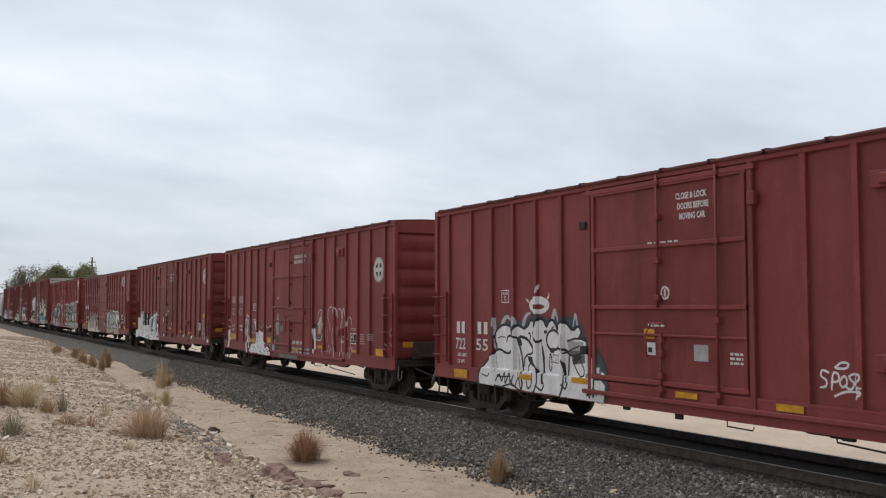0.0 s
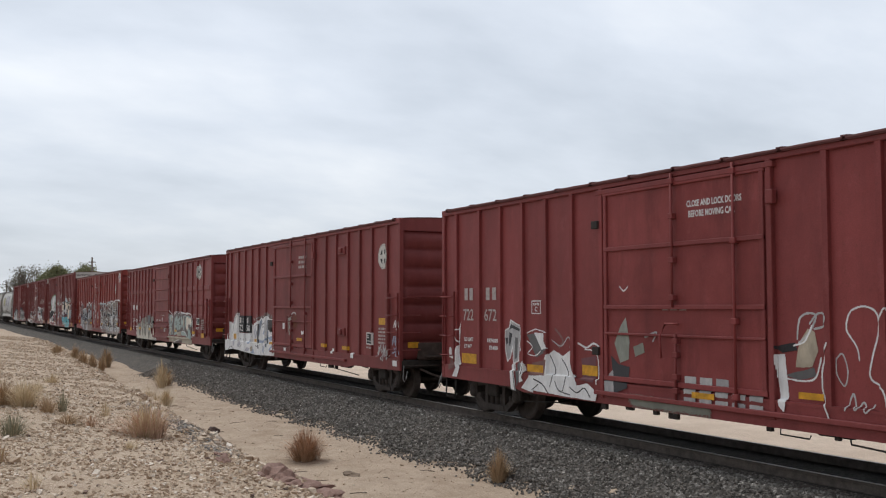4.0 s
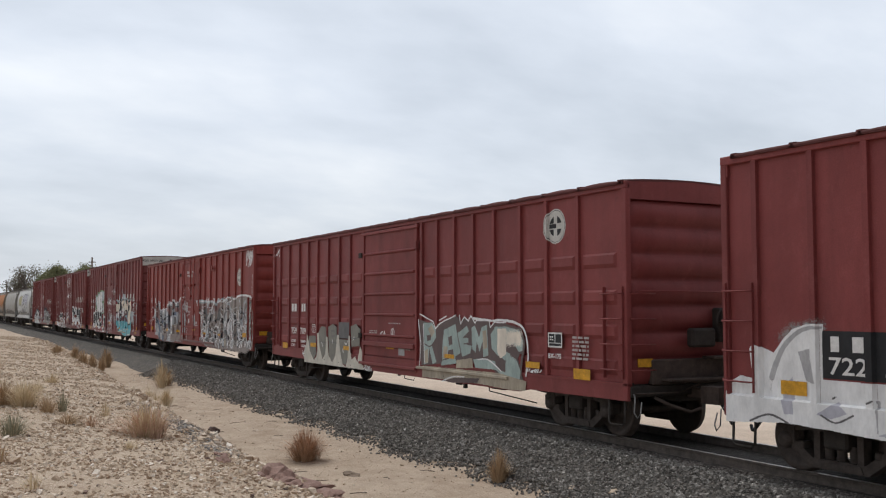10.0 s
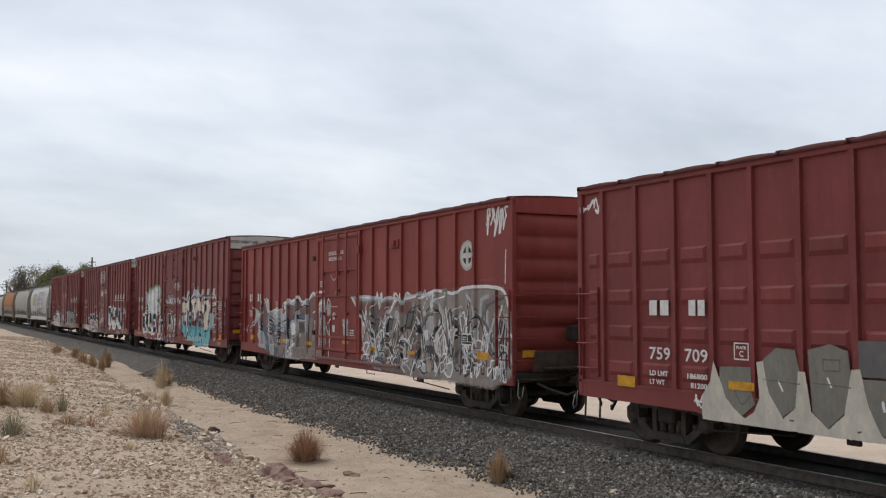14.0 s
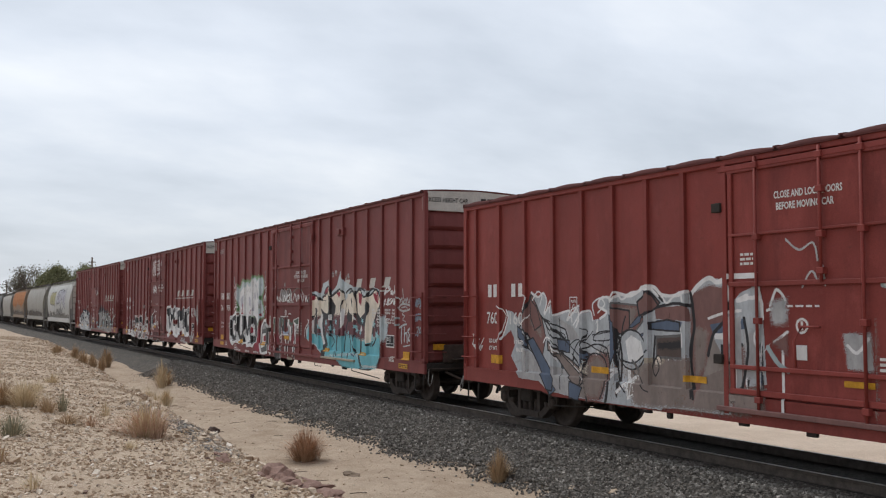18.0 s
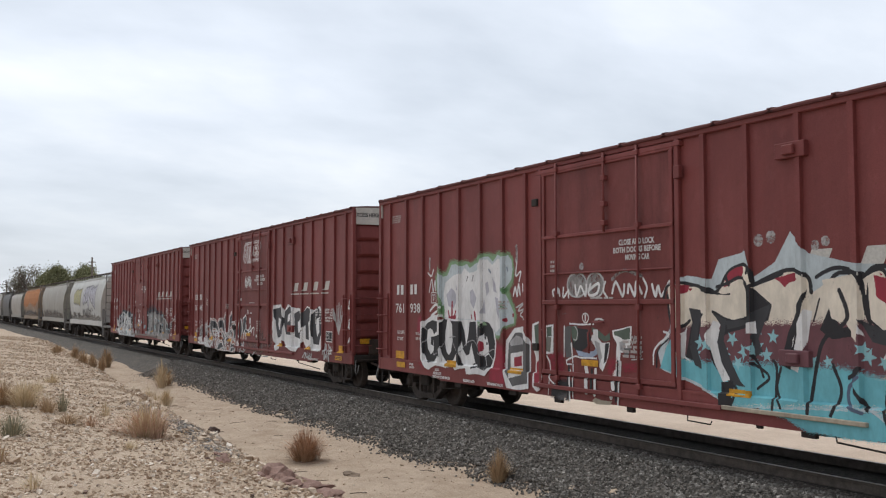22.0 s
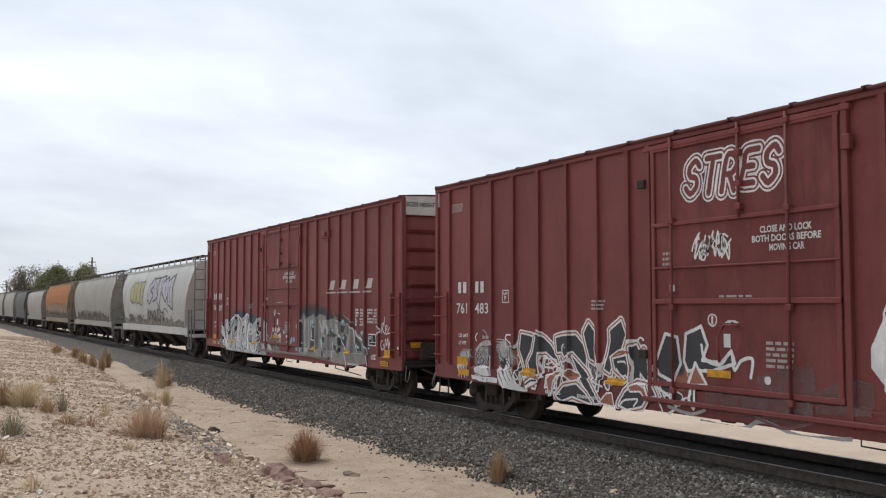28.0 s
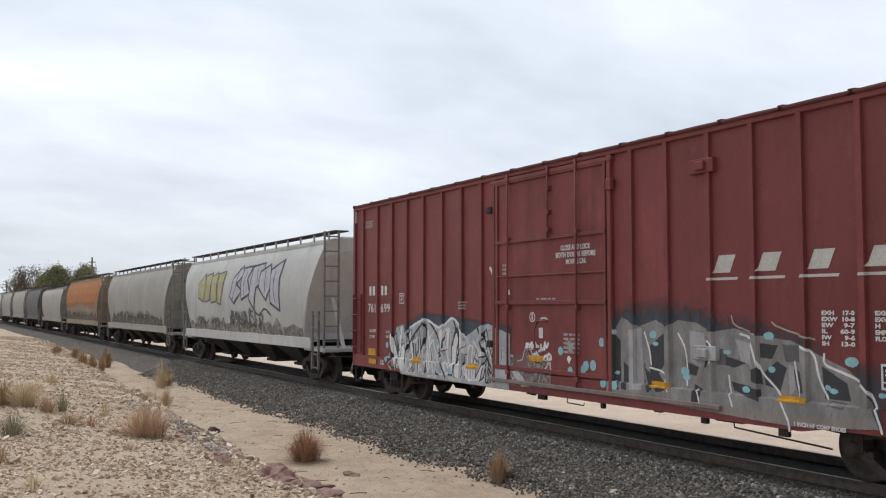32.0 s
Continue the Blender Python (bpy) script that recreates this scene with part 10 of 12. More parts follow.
p.poly([(11.29, 2.63), (11.71, 2.65), (12.16, 2.53), (12.44, 2.83), (12.82, 2.92), (12.93, 2.63), (13.54, 2.82), (13.89, 2.72), (13.98, 2.51), (14.27, 2.67), (14.62, 2.72), (14.80, 2.72), (15.04, 2.78), (15.25, 2.59), (15.47, 2.62), (15.75, 2.64), (16.08, 2.77), (16.38, 2.52), (16.30, 2.15), (16.40, 1.65), (16.45, 1.07), (16.25, 0.78), (15.33, 0.70), (15.16, 0.91), (14.95, 1.08), (12.55, 0.89), (12.08, 1.11), (11.11, 1.39), (11.25, 1.87)], IVORY)
p.mist([(11.20, 2.01), (16.38, 2.19), (16.43, 1.54), (15.19, 1.44), (12.12, 1.34), (11.11, 1.63)], PLUM_GREY, 1.0, 0.070)
p.mist([(11.03, 1.53), (12.20, 1.48), (13.47, 1.53), (14.46, 1.53), (15.19, 1.40), (15.86, 1.44), (16.45, 1.61), (16.47, 1.07), (16.27, 0.78), (15.33, 0.70), (15.16, 0.91), (14.95, 1.07), (12.55, 0.88), (12.04, 1.10)], AQUA, 1.0, 0.070)
p.poly([(11.76, 2.25), (11.96, 2.21), (11.81, 1.97), (11.76, 1.46), (11.50, 1.54), (11.63, 2.02)], INK)
p.poly([(12.82, 2.65), (13.26, 2.34), (13.19, 2.12), (12.89, 2.03), (12.44, 1.94), (12.20, 1.84), (12.36, 2.12), (12.82, 2.21)], INK)
p.poly([(13.88, 2.55), (13.81, 2.21), (13.62, 1.83), (13.57, 1.45), (13.40, 1.53), (13.54, 1.96), (13.74, 2.34)], INK)
p.poly([(14.40, 2.62), (14.21, 2.26), (14.08, 2.01), (14.27, 1.89), (14.59, 1.94), (14.65, 2.06), (14.40, 2.05), (14.34, 2.18)], INK)
p.poly([(14.83, 2.62), (14.77, 2.22), (15.07, 1.95), (15.42, 1.95), (15.47, 2.07), (15.07, 2.06), (14.88, 2.30)], INK)
p.poly([(15.69, 2.64), (15.75, 2.45), (15.96, 1.96), (15.94, 1.63), (15.69, 1.39), (15.83, 1.70), (15.69, 2.11), (15.47, 1.92), (15.64, 2.30)], INK)
p.poly([(16.17, 2.45), (16.28, 2.15), (16.43, 1.79), (16.42, 1.43), (16.33, 1.64), (16.17, 2.15)], INK)
p.poly([(12.20, 2.07), (12.36, 1.66), (12.53, 1.30), (12.41, 1.25), (12.04, 1.72)], CHALK)
p.poly([(13.85, 2.28), (13.62, 1.87), (13.57, 1.47), (13.74, 1.41), (13.89, 1.92), (13.96, 2.26)], CHALK)
p.poly([(15.69, 2.13), (15.57, 1.61), (15.64, 1.42), (15.81, 1.47), (15.87, 1.85)], CHALK)
p.poly([(15.13, 1.83), (14.98, 1.59), (15.19, 1.68)], CHALK)
p.poly([(14.53, 2.06), (14.65, 2.22), (14.77, 1.94)], CHALK)
p.stroke([(11.29, 2.63), (11.71, 2.65), (12.16, 2.53), (12.44, 2.83), (12.82, 2.92), (12.93, 2.63)], 0.051, INK)
p.stroke([(12.93, 2.63), (13.54, 2.82), (13.89, 2.72), (13.95, 2.51)], 0.058, INK)
p.stroke([(14.24, 2.63), (14.40, 2.75), (14.77, 2.73)], 0.058, INK)
p.stroke([(14.80, 2.72), (15.04, 2.78), (15.25, 2.59), (15.75, 2.64), (16.08, 2.77), (16.38, 2.52), (16.25, 2.23)], 0.054, INK)
p.stroke([(13.40, 1.48), (13.33, 1.18), (13.43, 0.93)], 0.043, INK)
p.stroke([(12.89, 1.51), (13.19, 1.34), (12.97, 1.16)], 0.043, INK)
p.stroke([(14.27, 1.56), (14.40, 1.24), (14.27, 0.91)], 0.051, INK)
p.stroke([(14.53, 1.41), (14.71, 1.54), (14.59, 1.33), (14.83, 1.03)], 0.054, INK)
p.stroke([(15.13, 1.40), (15.13, 0.97), (15.30, 0.69)], 0.051, INK)
p.stroke([(12.04, 1.84), (12.12, 1.47), (12.55, 1.13), (12.51, 0.91)], 0.051, INK)
p.stroke([(16.40, 1.43), (16.47, 1.07), (16.28, 0.78)], 0.043, SMOKE)
p.stroke([(13.71, 2.09), (13.61, 1.70)], 0.029, INK)
p.stroke([(14.08, 2.42), (13.98, 2.13)], 0.029, INK)
p.stroke([(15.91, 1.48), (15.75, 1.28)], 0.036, INK)
p.poly([(11.29, 2.59), (11.67, 2.60), (11.50, 2.46), (11.39, 2.51), (11.33, 2.44)], CRIMSON)
p.poly([(12.34, 2.70), (12.76, 2.87), (12.64, 2.65)], CRIMSON)
p.poly([(13.31, 2.71), (13.69, 2.78), (13.76, 2.68), (13.57, 2.64), (13.50, 2.58), (13.41, 2.66)], CRIMSON)
p.poly([(14.39, 2.70), (14.66, 2.72), (14.58, 2.64), (14.53, 2.56), (14.46, 2.66)], CRIMSON)
p.poly([(15.01, 2.74), (15.22, 2.57), (15.13, 2.42), (15.06, 2.53)], CRIMSON)
p.poly([(15.94, 2.66), (16.22, 2.71), (16.29, 2.45), (16.15, 2.50), (16.11, 2.43), (15.99, 2.52)], CRIMSON)
for u, z, r in ((12.0, 1.75, 0.13), (12.35, 1.62, 0.11), (12.95, 1.72, 0.17), (13.0, 1.98, 0.09), (13.6, 1.62, 0.13), (13.95, 1.58, 0.12), (14.2, 1.6, 0.09), (14.75, 1.78, 0.11), (15.05, 1.62, 0.1), (15.5, 1.86, 0.12), (15.5, 1.5, 0.17), (15.85, 1.5, 0.13), (15.75, 1.75, 0.09), (12.6, 1.5, 0.12), (11.75, 1.6, 0.1)):
    p.star(u, z, r, SKY_BLUE)
p.disc(13.03, 3.26, 0.09, WHITE_MIST)
p.disc(13.26, 3.29, 0.09, WHITE_MIST)
p.disc(14.03, 3.13, 0.07, WHITE_MIST)
p.disc(14.20, 3.18, 0.07, WHITE_MIST)
p.poly([(10.94, 1.34), (11.10, 1.68), (11.24, 1.84), (11.28, 1.47), (11.67, 1.44), (11.99, 1.42), (12.22, 1.28), (12.25, 0.99), (11.76, 1.16), (11.35, 1.26)], AQUA)
p.poly([(11.15, 2.65), (11.49, 2.68), (11.67, 2.50), (11.58, 2.18), (11.43, 2.01), (11.27, 1.96), (11.16, 2.18)], IVORY)
p.poly([(11.30, 2.66), (11.62, 2.66), (11.56, 2.55), (11.44, 2.51), (11.34, 2.58)], CRIMSON)
p.stroke([(11.03, 2.41), (11.15, 2.65), (11.44, 2.69), (12.00, 2.59), (12.29, 2.48), (12.47, 2.50), (12.49, 2.56)], 0.05, INK)
p.stroke([(11.14, 2.50), (11.18, 2.18), (11.28, 1.96), (11.43, 2.00), (11.60, 2.10)], 0.05, INK)
p.poly([(11.58, 2.30), (11.89, 2.26), (11.80, 2.03), (11.74, 1.72), (11.83, 1.49), (11.91, 1.34), (11.69, 1.43), (11.58, 1.71), (11.66, 2.07)], CHARCOAL)
p.poly([(11.42, 1.86), (11.54, 2.01), (11.48, 1.55), (11.63, 1.46), (11.44, 1.53)], CHALK)
p.poly([(12.00, 2.49), (12.47, 2.49), (12.39, 2.64), (12.66, 2.72), (12.84, 2.57), (12.84, 2.18), (12.46, 2.11), (12.07, 2.25)], IVORY)
p.poly([(12.33, 2.60), (12.43, 2.82), (12.67, 2.93), (12.79, 2.85), (12.57, 2.74), (12.44, 2.63)], CRIMSON)
p.stroke([(12.19, 2.61), (12.43, 2.67), (12.66, 2.74), (12.83, 2.63), (12.88, 2.34), (12.83, 2.13), (12.46, 2.11), (12.10, 2.24)], 0.05, INK)
p.stroke([(12.44, 2.63), (12.39, 2.79), (12.58, 2.90), (12.84, 2.91), (12.84, 2.80)], 0.04, INK)
p.poly([(11.97, 1.88), (12.10, 2.11), (12.27, 2.08), (12.17, 1.87), (12.27, 1.51), (12.47, 1.26), (12.29, 1.20), (12.11, 1.50)], CHALK)
p.poly([(12.09, 2.22), (12.38, 2.13), (12.32, 1.81), (12.46, 1.52), (12.63, 1.24), (12.74, 1.16), (12.48, 1.18), (12.26, 1.50), (12.18, 1.81), (12.27, 2.04)], CHARCOAL)
p.poly([(12.37, 2.11), (12.83, 2.13), (12.91, 2.25), (13.26, 2.36), (13.18, 2.20), (13.00, 1.86), (13.08, 1.68), (12.94, 1.60), (12.89, 1.89), (12.96, 2.08), (12.82, 2.06), (12.39, 1.98)], CHARCOAL)
p.poly([(12.82, 2.08), (12.95, 2.11), (12.97, 1.94), (12.82, 1.93)], CHALK)
p.poly([(12.25, 1.20), (12.49, 1.23), (12.53, 0.82), (12.24, 0.83)], INK)
p.stroke([(12.88, 2.61), (13.18, 2.69), (13.45, 2.77)], 0.05, INK)
p.stroke([(12.90, 1.62), (13.01, 1.48), (13.08, 1.33)], 0.045, INK)
p.stroke([(13.27, 1.57), (13.33, 1.43), (13.28, 0.86)], 0.045, INK)
p.stroke([(10.78, 1.39), (10.82, 1.64), (11.15, 1.87), (11.04, 1.92)], 0.035, CHALK)
p.stroke([(10.85, 1.35), (10.90, 1.62), (11.15, 1.81)], 0.03, INK)
p.star(11.82, 1.77, 0.13, SKY_BLUE)
p.star(12.72, 1.67, 0.13, SKY_BLUE)
p.star(12.49, 1.85, 0.12, SKY_BLUE)
p.star(13.27, 1.9, 0.11, SKY_BLUE)
p.star(13.15, 1.64, 0.12, SKY_BLUE)
p.poly([(14.13, 2.67), (14.66, 2.73), (14.73, 2.25), (14.68, 1.87), (14.49, 2.10), (14.27, 2.16)], IVORY)
p.poly([(14.83, 2.66), (15.06, 2.71), (15.27, 2.52), (15.37, 2.17), (15.05, 2.02), (14.87, 2.16)], IVORY)
p.poly([(14.92, 2.71), (15.17, 2.66), (15.11, 2.34), (14.96, 2.44)], CRIMSON)
p.poly([(15.66, 2.60), (16.14, 2.68), (16.30, 2.43), (16.12, 2.17), (15.89, 1.83), (15.76, 1.39), (15.49, 1.33), (15.44, 1.82), (15.56, 2.26)], IVORY)
p.poly([(15.90, 2.69), (16.17, 2.64), (16.24, 2.38), (16.07, 2.46), (15.96, 2.56)], CRIMSON)
p.poly([(14.69, 2.16), (15.11, 2.01), (15.45, 2.20), (15.57, 2.52), (15.68, 2.34), (15.51, 1.82), (15.43, 1.45), (15.29, 1.79), (14.89, 1.87)], CHARCOAL)
p.stroke([(14.04, 2.71), (14.36, 2.82), (14.71, 2.71), (14.79, 2.30), (14.86, 2.11)], 0.055, INK)
p.stroke([(14.77, 2.69), (14.99, 2.82), (15.39, 2.71), (15.46, 2.34)], 0.055, INK)
p.stroke([(15.57, 2.63), (15.84, 2.79), (16.23, 2.72), (16.36, 2.43), (16.22, 2.17), (16.00, 1.92), (16.15, 1.67), (16.03, 1.41), (15.87, 1.30)], 0.055, INK)
p.stroke([(14.40, 2.53), (14.51, 2.16), (14.13, 1.87), (13.98, 1.39), (13.89, 0.91)], 0.06, INK)
p.stroke([(15.46, 2.17), (15.41, 1.64), (15.52, 1.32), (15.73, 1.34)], 0.06, INK)
p.stroke([(15.10, 1.45), (15.07, 1.00), (15.22, 0.69)], 0.05, INK)
p.stroke([(14.69, 1.43), (14.52, 1.28), (14.54, 1.05), (14.75, 0.98)], 0.05, SLATE)
p.star(14.83, 1.69, 0.12, SKY_BLUE)
p.star(15.95, 1.87, 0.13, SKY_BLUE)
p.star(16.14, 1.58, 0.14, SKY_BLUE)
p.star(15.19, 1.94, 0.10, SKY_BLUE)
p.put("graffiti", "tall cream, plum and turquoise graffiti with black outlines and stars")
p = Paint(CARS["F"])
scribble(p, 16.6, 17.4, 2.62, 2.85, 0.035, CHALK, 131, 4)
scribble(p, 16.6, 17.4, 2.35, 2.55, 0.035, CHALK, 132, 7)
for z in (2.3, 1.95, 1.6):
    scribble(p, 18.42, 18.8, z, z + 0.22, 0.035, PALE_BLUE, int(z * 100), 3)
p.mist([(16.45, 2.05), (16.67, 2.09), (16.84, 1.88), (16.79, 1.59), (16.48, 1.36)], FROST_BLUE, 1.0, 0.050)
p.stroke([(18.53, 2.48), (18.47, 2.41), (18.52, 2.32), (18.59, 2.40), (18.53, 2.48)], 0.035, PALE_TEAL)
p.stroke([(18.70, 2.48), (18.63, 2.44), (18.69, 2.38), (18.64, 2.31)], 0.035, PALE_TEAL)
p.stroke([(18.75, 2.47), (18.81, 2.31)], 0.035, PALE_TEAL)
p.stroke([(18.67, 2.28), (18.82, 2.29)], 0.03, PALE_TEAL, False)
p.stroke([(18.51, 2.02), (18.57, 2.15), (18.61, 2.02)], 0.035, PALE_TEAL)
p.stroke([(18.65, 2.02), (18.65, 2.15), (18.74, 2.12), (18.67, 2.08)], 0.035, PALE_TEAL)
p.stroke([(18.79, 2.15), (18.82, 2.03)], 0.035, PALE_TEAL)
p.stroke([(18.50, 1.82), (18.61, 1.82), (18.50, 1.67), (18.62, 1.66)], 0.035, PALE_TEAL)
p.stroke([(18.69, 1.82), (18.64, 1.74), (18.71, 1.68), (18.74, 1.77), (18.69, 1.82)], 0.035, PALE_TEAL)
p.stroke([(18.81, 1.84), (18.82, 1.73)], 0.03, PALE_TEAL, False)
p.stroke([(17.43, 2.56), (17.59, 2.49), (17.55, 2.42), (17.67, 2.54), (17.69, 2.42), (17.81, 2.49), (17.75, 2.40)], 0.035, DULL_WHITE)
p.stroke([(17.70, 2.76), (17.73, 2.65), (17.77, 2.53)], 0.035, DULL_WHITE)
p.stroke([(17.85, 2.52), (17.92, 2.42), (17.96, 2.54), (18.07, 2.41), (18.13, 2.55)], 0.035, DULL_WHITE)
p.stroke([(17.49, 2.30), (17.65, 2.38), (17.94, 2.38), (18.14, 2.34), (18.10, 2.26), (17.79, 2.22), (17.55, 2.25), (17.49, 2.30)], 0.05, DULL_WHITE)
p.stroke([(17.65, 2.30), (17.89, 2.32), (17.98, 2.29)], 0.03, DULL_WHITE)
p.stroke([(17.80, 2.22), (17.69, 2.13), (17.83, 2.10), (17.72, 2.00), (17.87, 1.96)], 0.025, DULL_WHITE)
p.stroke([(17.52, 2.03), (17.40, 2.04), (17.32, 1.95), (17.39, 1.86), (17.52, 1.88)], 0.05, PALE_TEAL)
p.stroke([(17.53, 1.80), (17.75, 1.87), (17.92, 1.89)], 0.045, FROST_BLUE)
p.stroke([(17.67, 1.85), (17.63, 1.57), (17.66, 1.42)], 0.045, FROST_BLUE)
p.stroke([(17.81, 1.81), (17.82, 1.47)], 0.045, FROST_BLUE)
p.stroke([(17.82, 1.64), (17.94, 1.68), (17.97, 1.44)], 0.045, FROST_BLUE)
p.stroke([(18.13, 1.80), (18.01, 1.73), (18.10, 1.64), (18.03, 1.52), (18.15, 1.49)], 0.045, FROST_BLUE)
p.stroke([(17.76, 1.34), (18.13, 1.39)], 0.03, FROST_BLUE, False)
p.put("graffiti_tag", "thin white and pale blue tags")

p = Paint(CARS["G"])
p.poly([(11.68, 1.80), (11.98, 2.38), (12.75, 2.41), (12.97, 2.20), (13.30, 2.41), (13.85, 2.30), (14.51, 2.27), (14.71, 2.12), (15.10, 2.35), (15.51, 2.27), (15.71, 2.22), (16.23, 2.35), (16.43, 1.98), (16.39, 1.00), (15.68, 0.99), (15.39, 1.20), (15.10, 1.00), (14.79, 1.25), (14.48, 1.04), (14.24, 0.91), (13.82, 0.91), (13.12, 1.06), (12.85, 1.25), (12.56, 0.93), (12.18, 0.85), (11.98, 1.21), (11.68, 1.55)], CHALK)
p.poly([(11.94, 2.25), (12.68, 2.32), (12.94, 1.92), (12.86, 1.42), (12.30, 1.27), (12.08, 1.71)], CHARCOAL)
p.poly([(12.37, 1.96), (12.60, 1.91), (12.49, 1.52), (12.34, 1.71)], CHALK)
p.poly([(13.01, 2.18), (13.48, 2.35), (13.82, 2.16), (13.61, 1.91), (13.85, 1.66), (13.68, 1.41), (13.12, 1.43), (12.90, 1.82)], CHARCOAL)
p.poly([(13.30, 2.06), (13.56, 2.13), (13.48, 1.88), (13.26, 1.83)], CHALK)
p.poly([(13.92, 2.10), (14.40, 2.21), (14.54, 1.95), (14.25, 1.83), (14.32, 1.50), (14.74, 1.60), (14.51, 1.31), (13.99, 1.38)], CHARCOAL)
p.poly([(14.64, 2.11), (15.10, 2.30), (15.54, 2.21), (15.42, 1.90), (15.23, 1.86), (15.28, 1.30), (15.01, 1.33), (14.96, 1.76), (14.70, 1.67)], CHARCOAL)
p.poly([(15.60, 2.11), (16.03, 2.32), (16.39, 2.12), (16.38, 1.64), (16.13, 1.18), (15.68, 1.20), (15.52, 1.69)], CHARCOAL)
p.poly([(15.93, 1.95), (16.13, 2.01), (16.18, 1.57), (16.00, 1.42), (15.89, 1.72)], CHALK)
p.put("graffiti", "dark bubble letters with white outlines")
p = Paint(CARS["G"])
wild(p, 2.6, 8.6, 0.68, 1.6, 177, None, [CHARCOAL, SMOKE, CHARCOAL, SALMON_DULL], CHALK, CHALK, 22, 0.3, 0.5)
p.shard([(7.64, 1.40), (7.90, 1.89), (8.17, 1.84), (8.25, 1.44), (8.07, 1.14), (7.73, 1.24)], CHARCOAL, CHALK, 0.054)
p.shard([(8.32, 1.49), (8.37, 1.90), (8.71, 2.02), (8.84, 1.74), (8.73, 1.51), (9.11, 1.48), (9.33, 1.67), (9.40, 1.49), (8.95, 1.36), (8.40, 1.33)], CHARCOAL, CHALK, 0.054)
p.shard([(8.40, 1.11), (8.57, 1.46), (8.81, 1.14)], SALMON_DULL, CHALK, 0.051)
p.stroke([(7.46, 1.11), (7.98, 0.92), (8.15, 0.76), (7.98, 0.64)], 0.043, CHALK)
p.stroke([(8.71, 1.74), (8.79, 1.53), (9.10, 1.46), (9.32, 1.66), (9.39, 1.40), (9.53, 1.54), (9.74, 1.57), (9.70, 1.31)], 0.051, CHALK)
p.stroke([(7.98, 0.75), (8.48, 0.68), (8.79, 0.77)], 0.051, SILVER)
p.poly([(9.81, 1.32), (10.20, 1.44), (10.58, 1.51), (10.58, 1.17), (9.94, 1.08)], DUSK_MIST)
p.poly([(10.33, 1.40), (10.82, 1.58), (10.88, 1.10), (10.20, 1.00)], DUSK_MIST)
p.poly([(10.82, 1.15), (11.34, 1.42), (11.72, 1.35), (11.72, 0.95), (10.88, 0.91)], DUSK_MIST)
p.poly([(8.79, 1.09), (10.82, 1.05), (10.82, 0.72), (8.79, 0.77)], DUSK_MIST)
p.stroke([(8.71, 0.60), (9.53, 0.58), (9.94, 0.72), (10.58, 0.59), (11.40, 0.64)], 0.058, SILVER)
p.stroke([(9.81, 0.76), (10.33, 0.66), (10.82, 0.79)], 0.043, MAUVE)
p.disc(10.02, 1.29, 0.06, CHALK)
p.stroke([(1.85, 1.76), (1.77, 1.68), (1.81, 1.60)], 0.03, CHALK)
p.stroke([(2.09, 1.83), (2.19, 1.79), (2.24, 1.74)], 0.025, DULL_WHITE)
p.mist([(1.08, 1.27), (1.24, 1.38), (1.47, 1.36), (1.63, 1.41), (1.63, 1.25), (1.49, 1.11), (1.37, 0.99), (1.07, 1.00)], DULL_WHITE, 0.9, 0.05)
p.stroke([(1.10, 1.08), (1.13, 0.94), (1.16, 0.79)], 0.05, CHALK, True, 0.6)
p.stroke([(1.22, 1.09), (1.26, 0.95), (1.27, 0.78)], 0.045, CHALK, True, 0.6)
p.stroke([(1.35, 1.10), (1.38, 0.96), (1.41, 0.78)], 0.045, CHALK, True, 0.6)
p.stroke([(1.46, 1.09), (1.48, 0.95), (1.50, 0.79)], 0.04, CHALK, True, 0.6)
p.stroke([(1.38, 1.32), (1.42, 1.19), (1.49, 1.29), (1.53, 1.17), (1.60, 1.23)], 0.018, INK)
p.stroke([(1.35, 1.12), (1.47, 1.14), (1.56, 1.20)], 0.018, INK)
p.poly([(1.76, 1.41), (1.98, 1.56), (2.25, 1.62), (2.49, 1.62), (2.53, 1.53), (2.33, 1.50), (2.04, 1.50), (1.82, 1.36)], DULL_WHITE)
p.mist([(1.76, 1.37), (2.04, 1.48), (2.30, 1.47), (2.36, 1.25), (2.23, 1.09), (1.79, 1.01)], DULL_WHITE, 0.75, 0.06)
p.poly([(2.04, 1.42), (2.20, 1.40), (2.28, 1.31), (2.18, 1.27), (2.10, 1.33), (2.03, 1.26)], DIRTY_SILVER)
p.mist([(2.32, 1.44), (2.51, 1.48), (2.51, 1.19), (2.34, 1.18)], SMOKE, 0.8, 0.04)
p.poly([(1.81, 1.01), (2.03, 1.11), (2.31, 1.07), (2.49, 0.90), (2.25, 0.87), (1.83, 0.93)], CHALK)
p.stroke([(2.48, 1.29), (2.47, 1.08), (2.49, 0.90)], 0.03, CHALK, False)
p.stroke([(2.42, 1.18), (2.43, 0.91)], 0.02, DULL_WHITE, False)
p.poly([(1.70, 0.87), (1.94, 0.86), (2.21, 0.86), (2.51, 0.87), (2.78, 0.86), (2.76, 0.76), (2.46, 0.76), (2.08, 0.75), (1.89, 0.78), (1.72, 0.78)], CHALK)
p.poly([(2.17, 0.83), (2.23, 0.81), (2.18, 0.78)], SMOKE)
p.poly([(2.33, 0.83), (2.39, 0.81), (2.35, 0.78)], SMOKE)
p.stroke([(1.77, 1.39), (1.82, 1.31), (1.80, 1.23), (1.86, 1.35), (1.93, 1.38), (1.88, 1.27), (1.97, 1.29), (2.01, 1.37)], 0.02, INK)
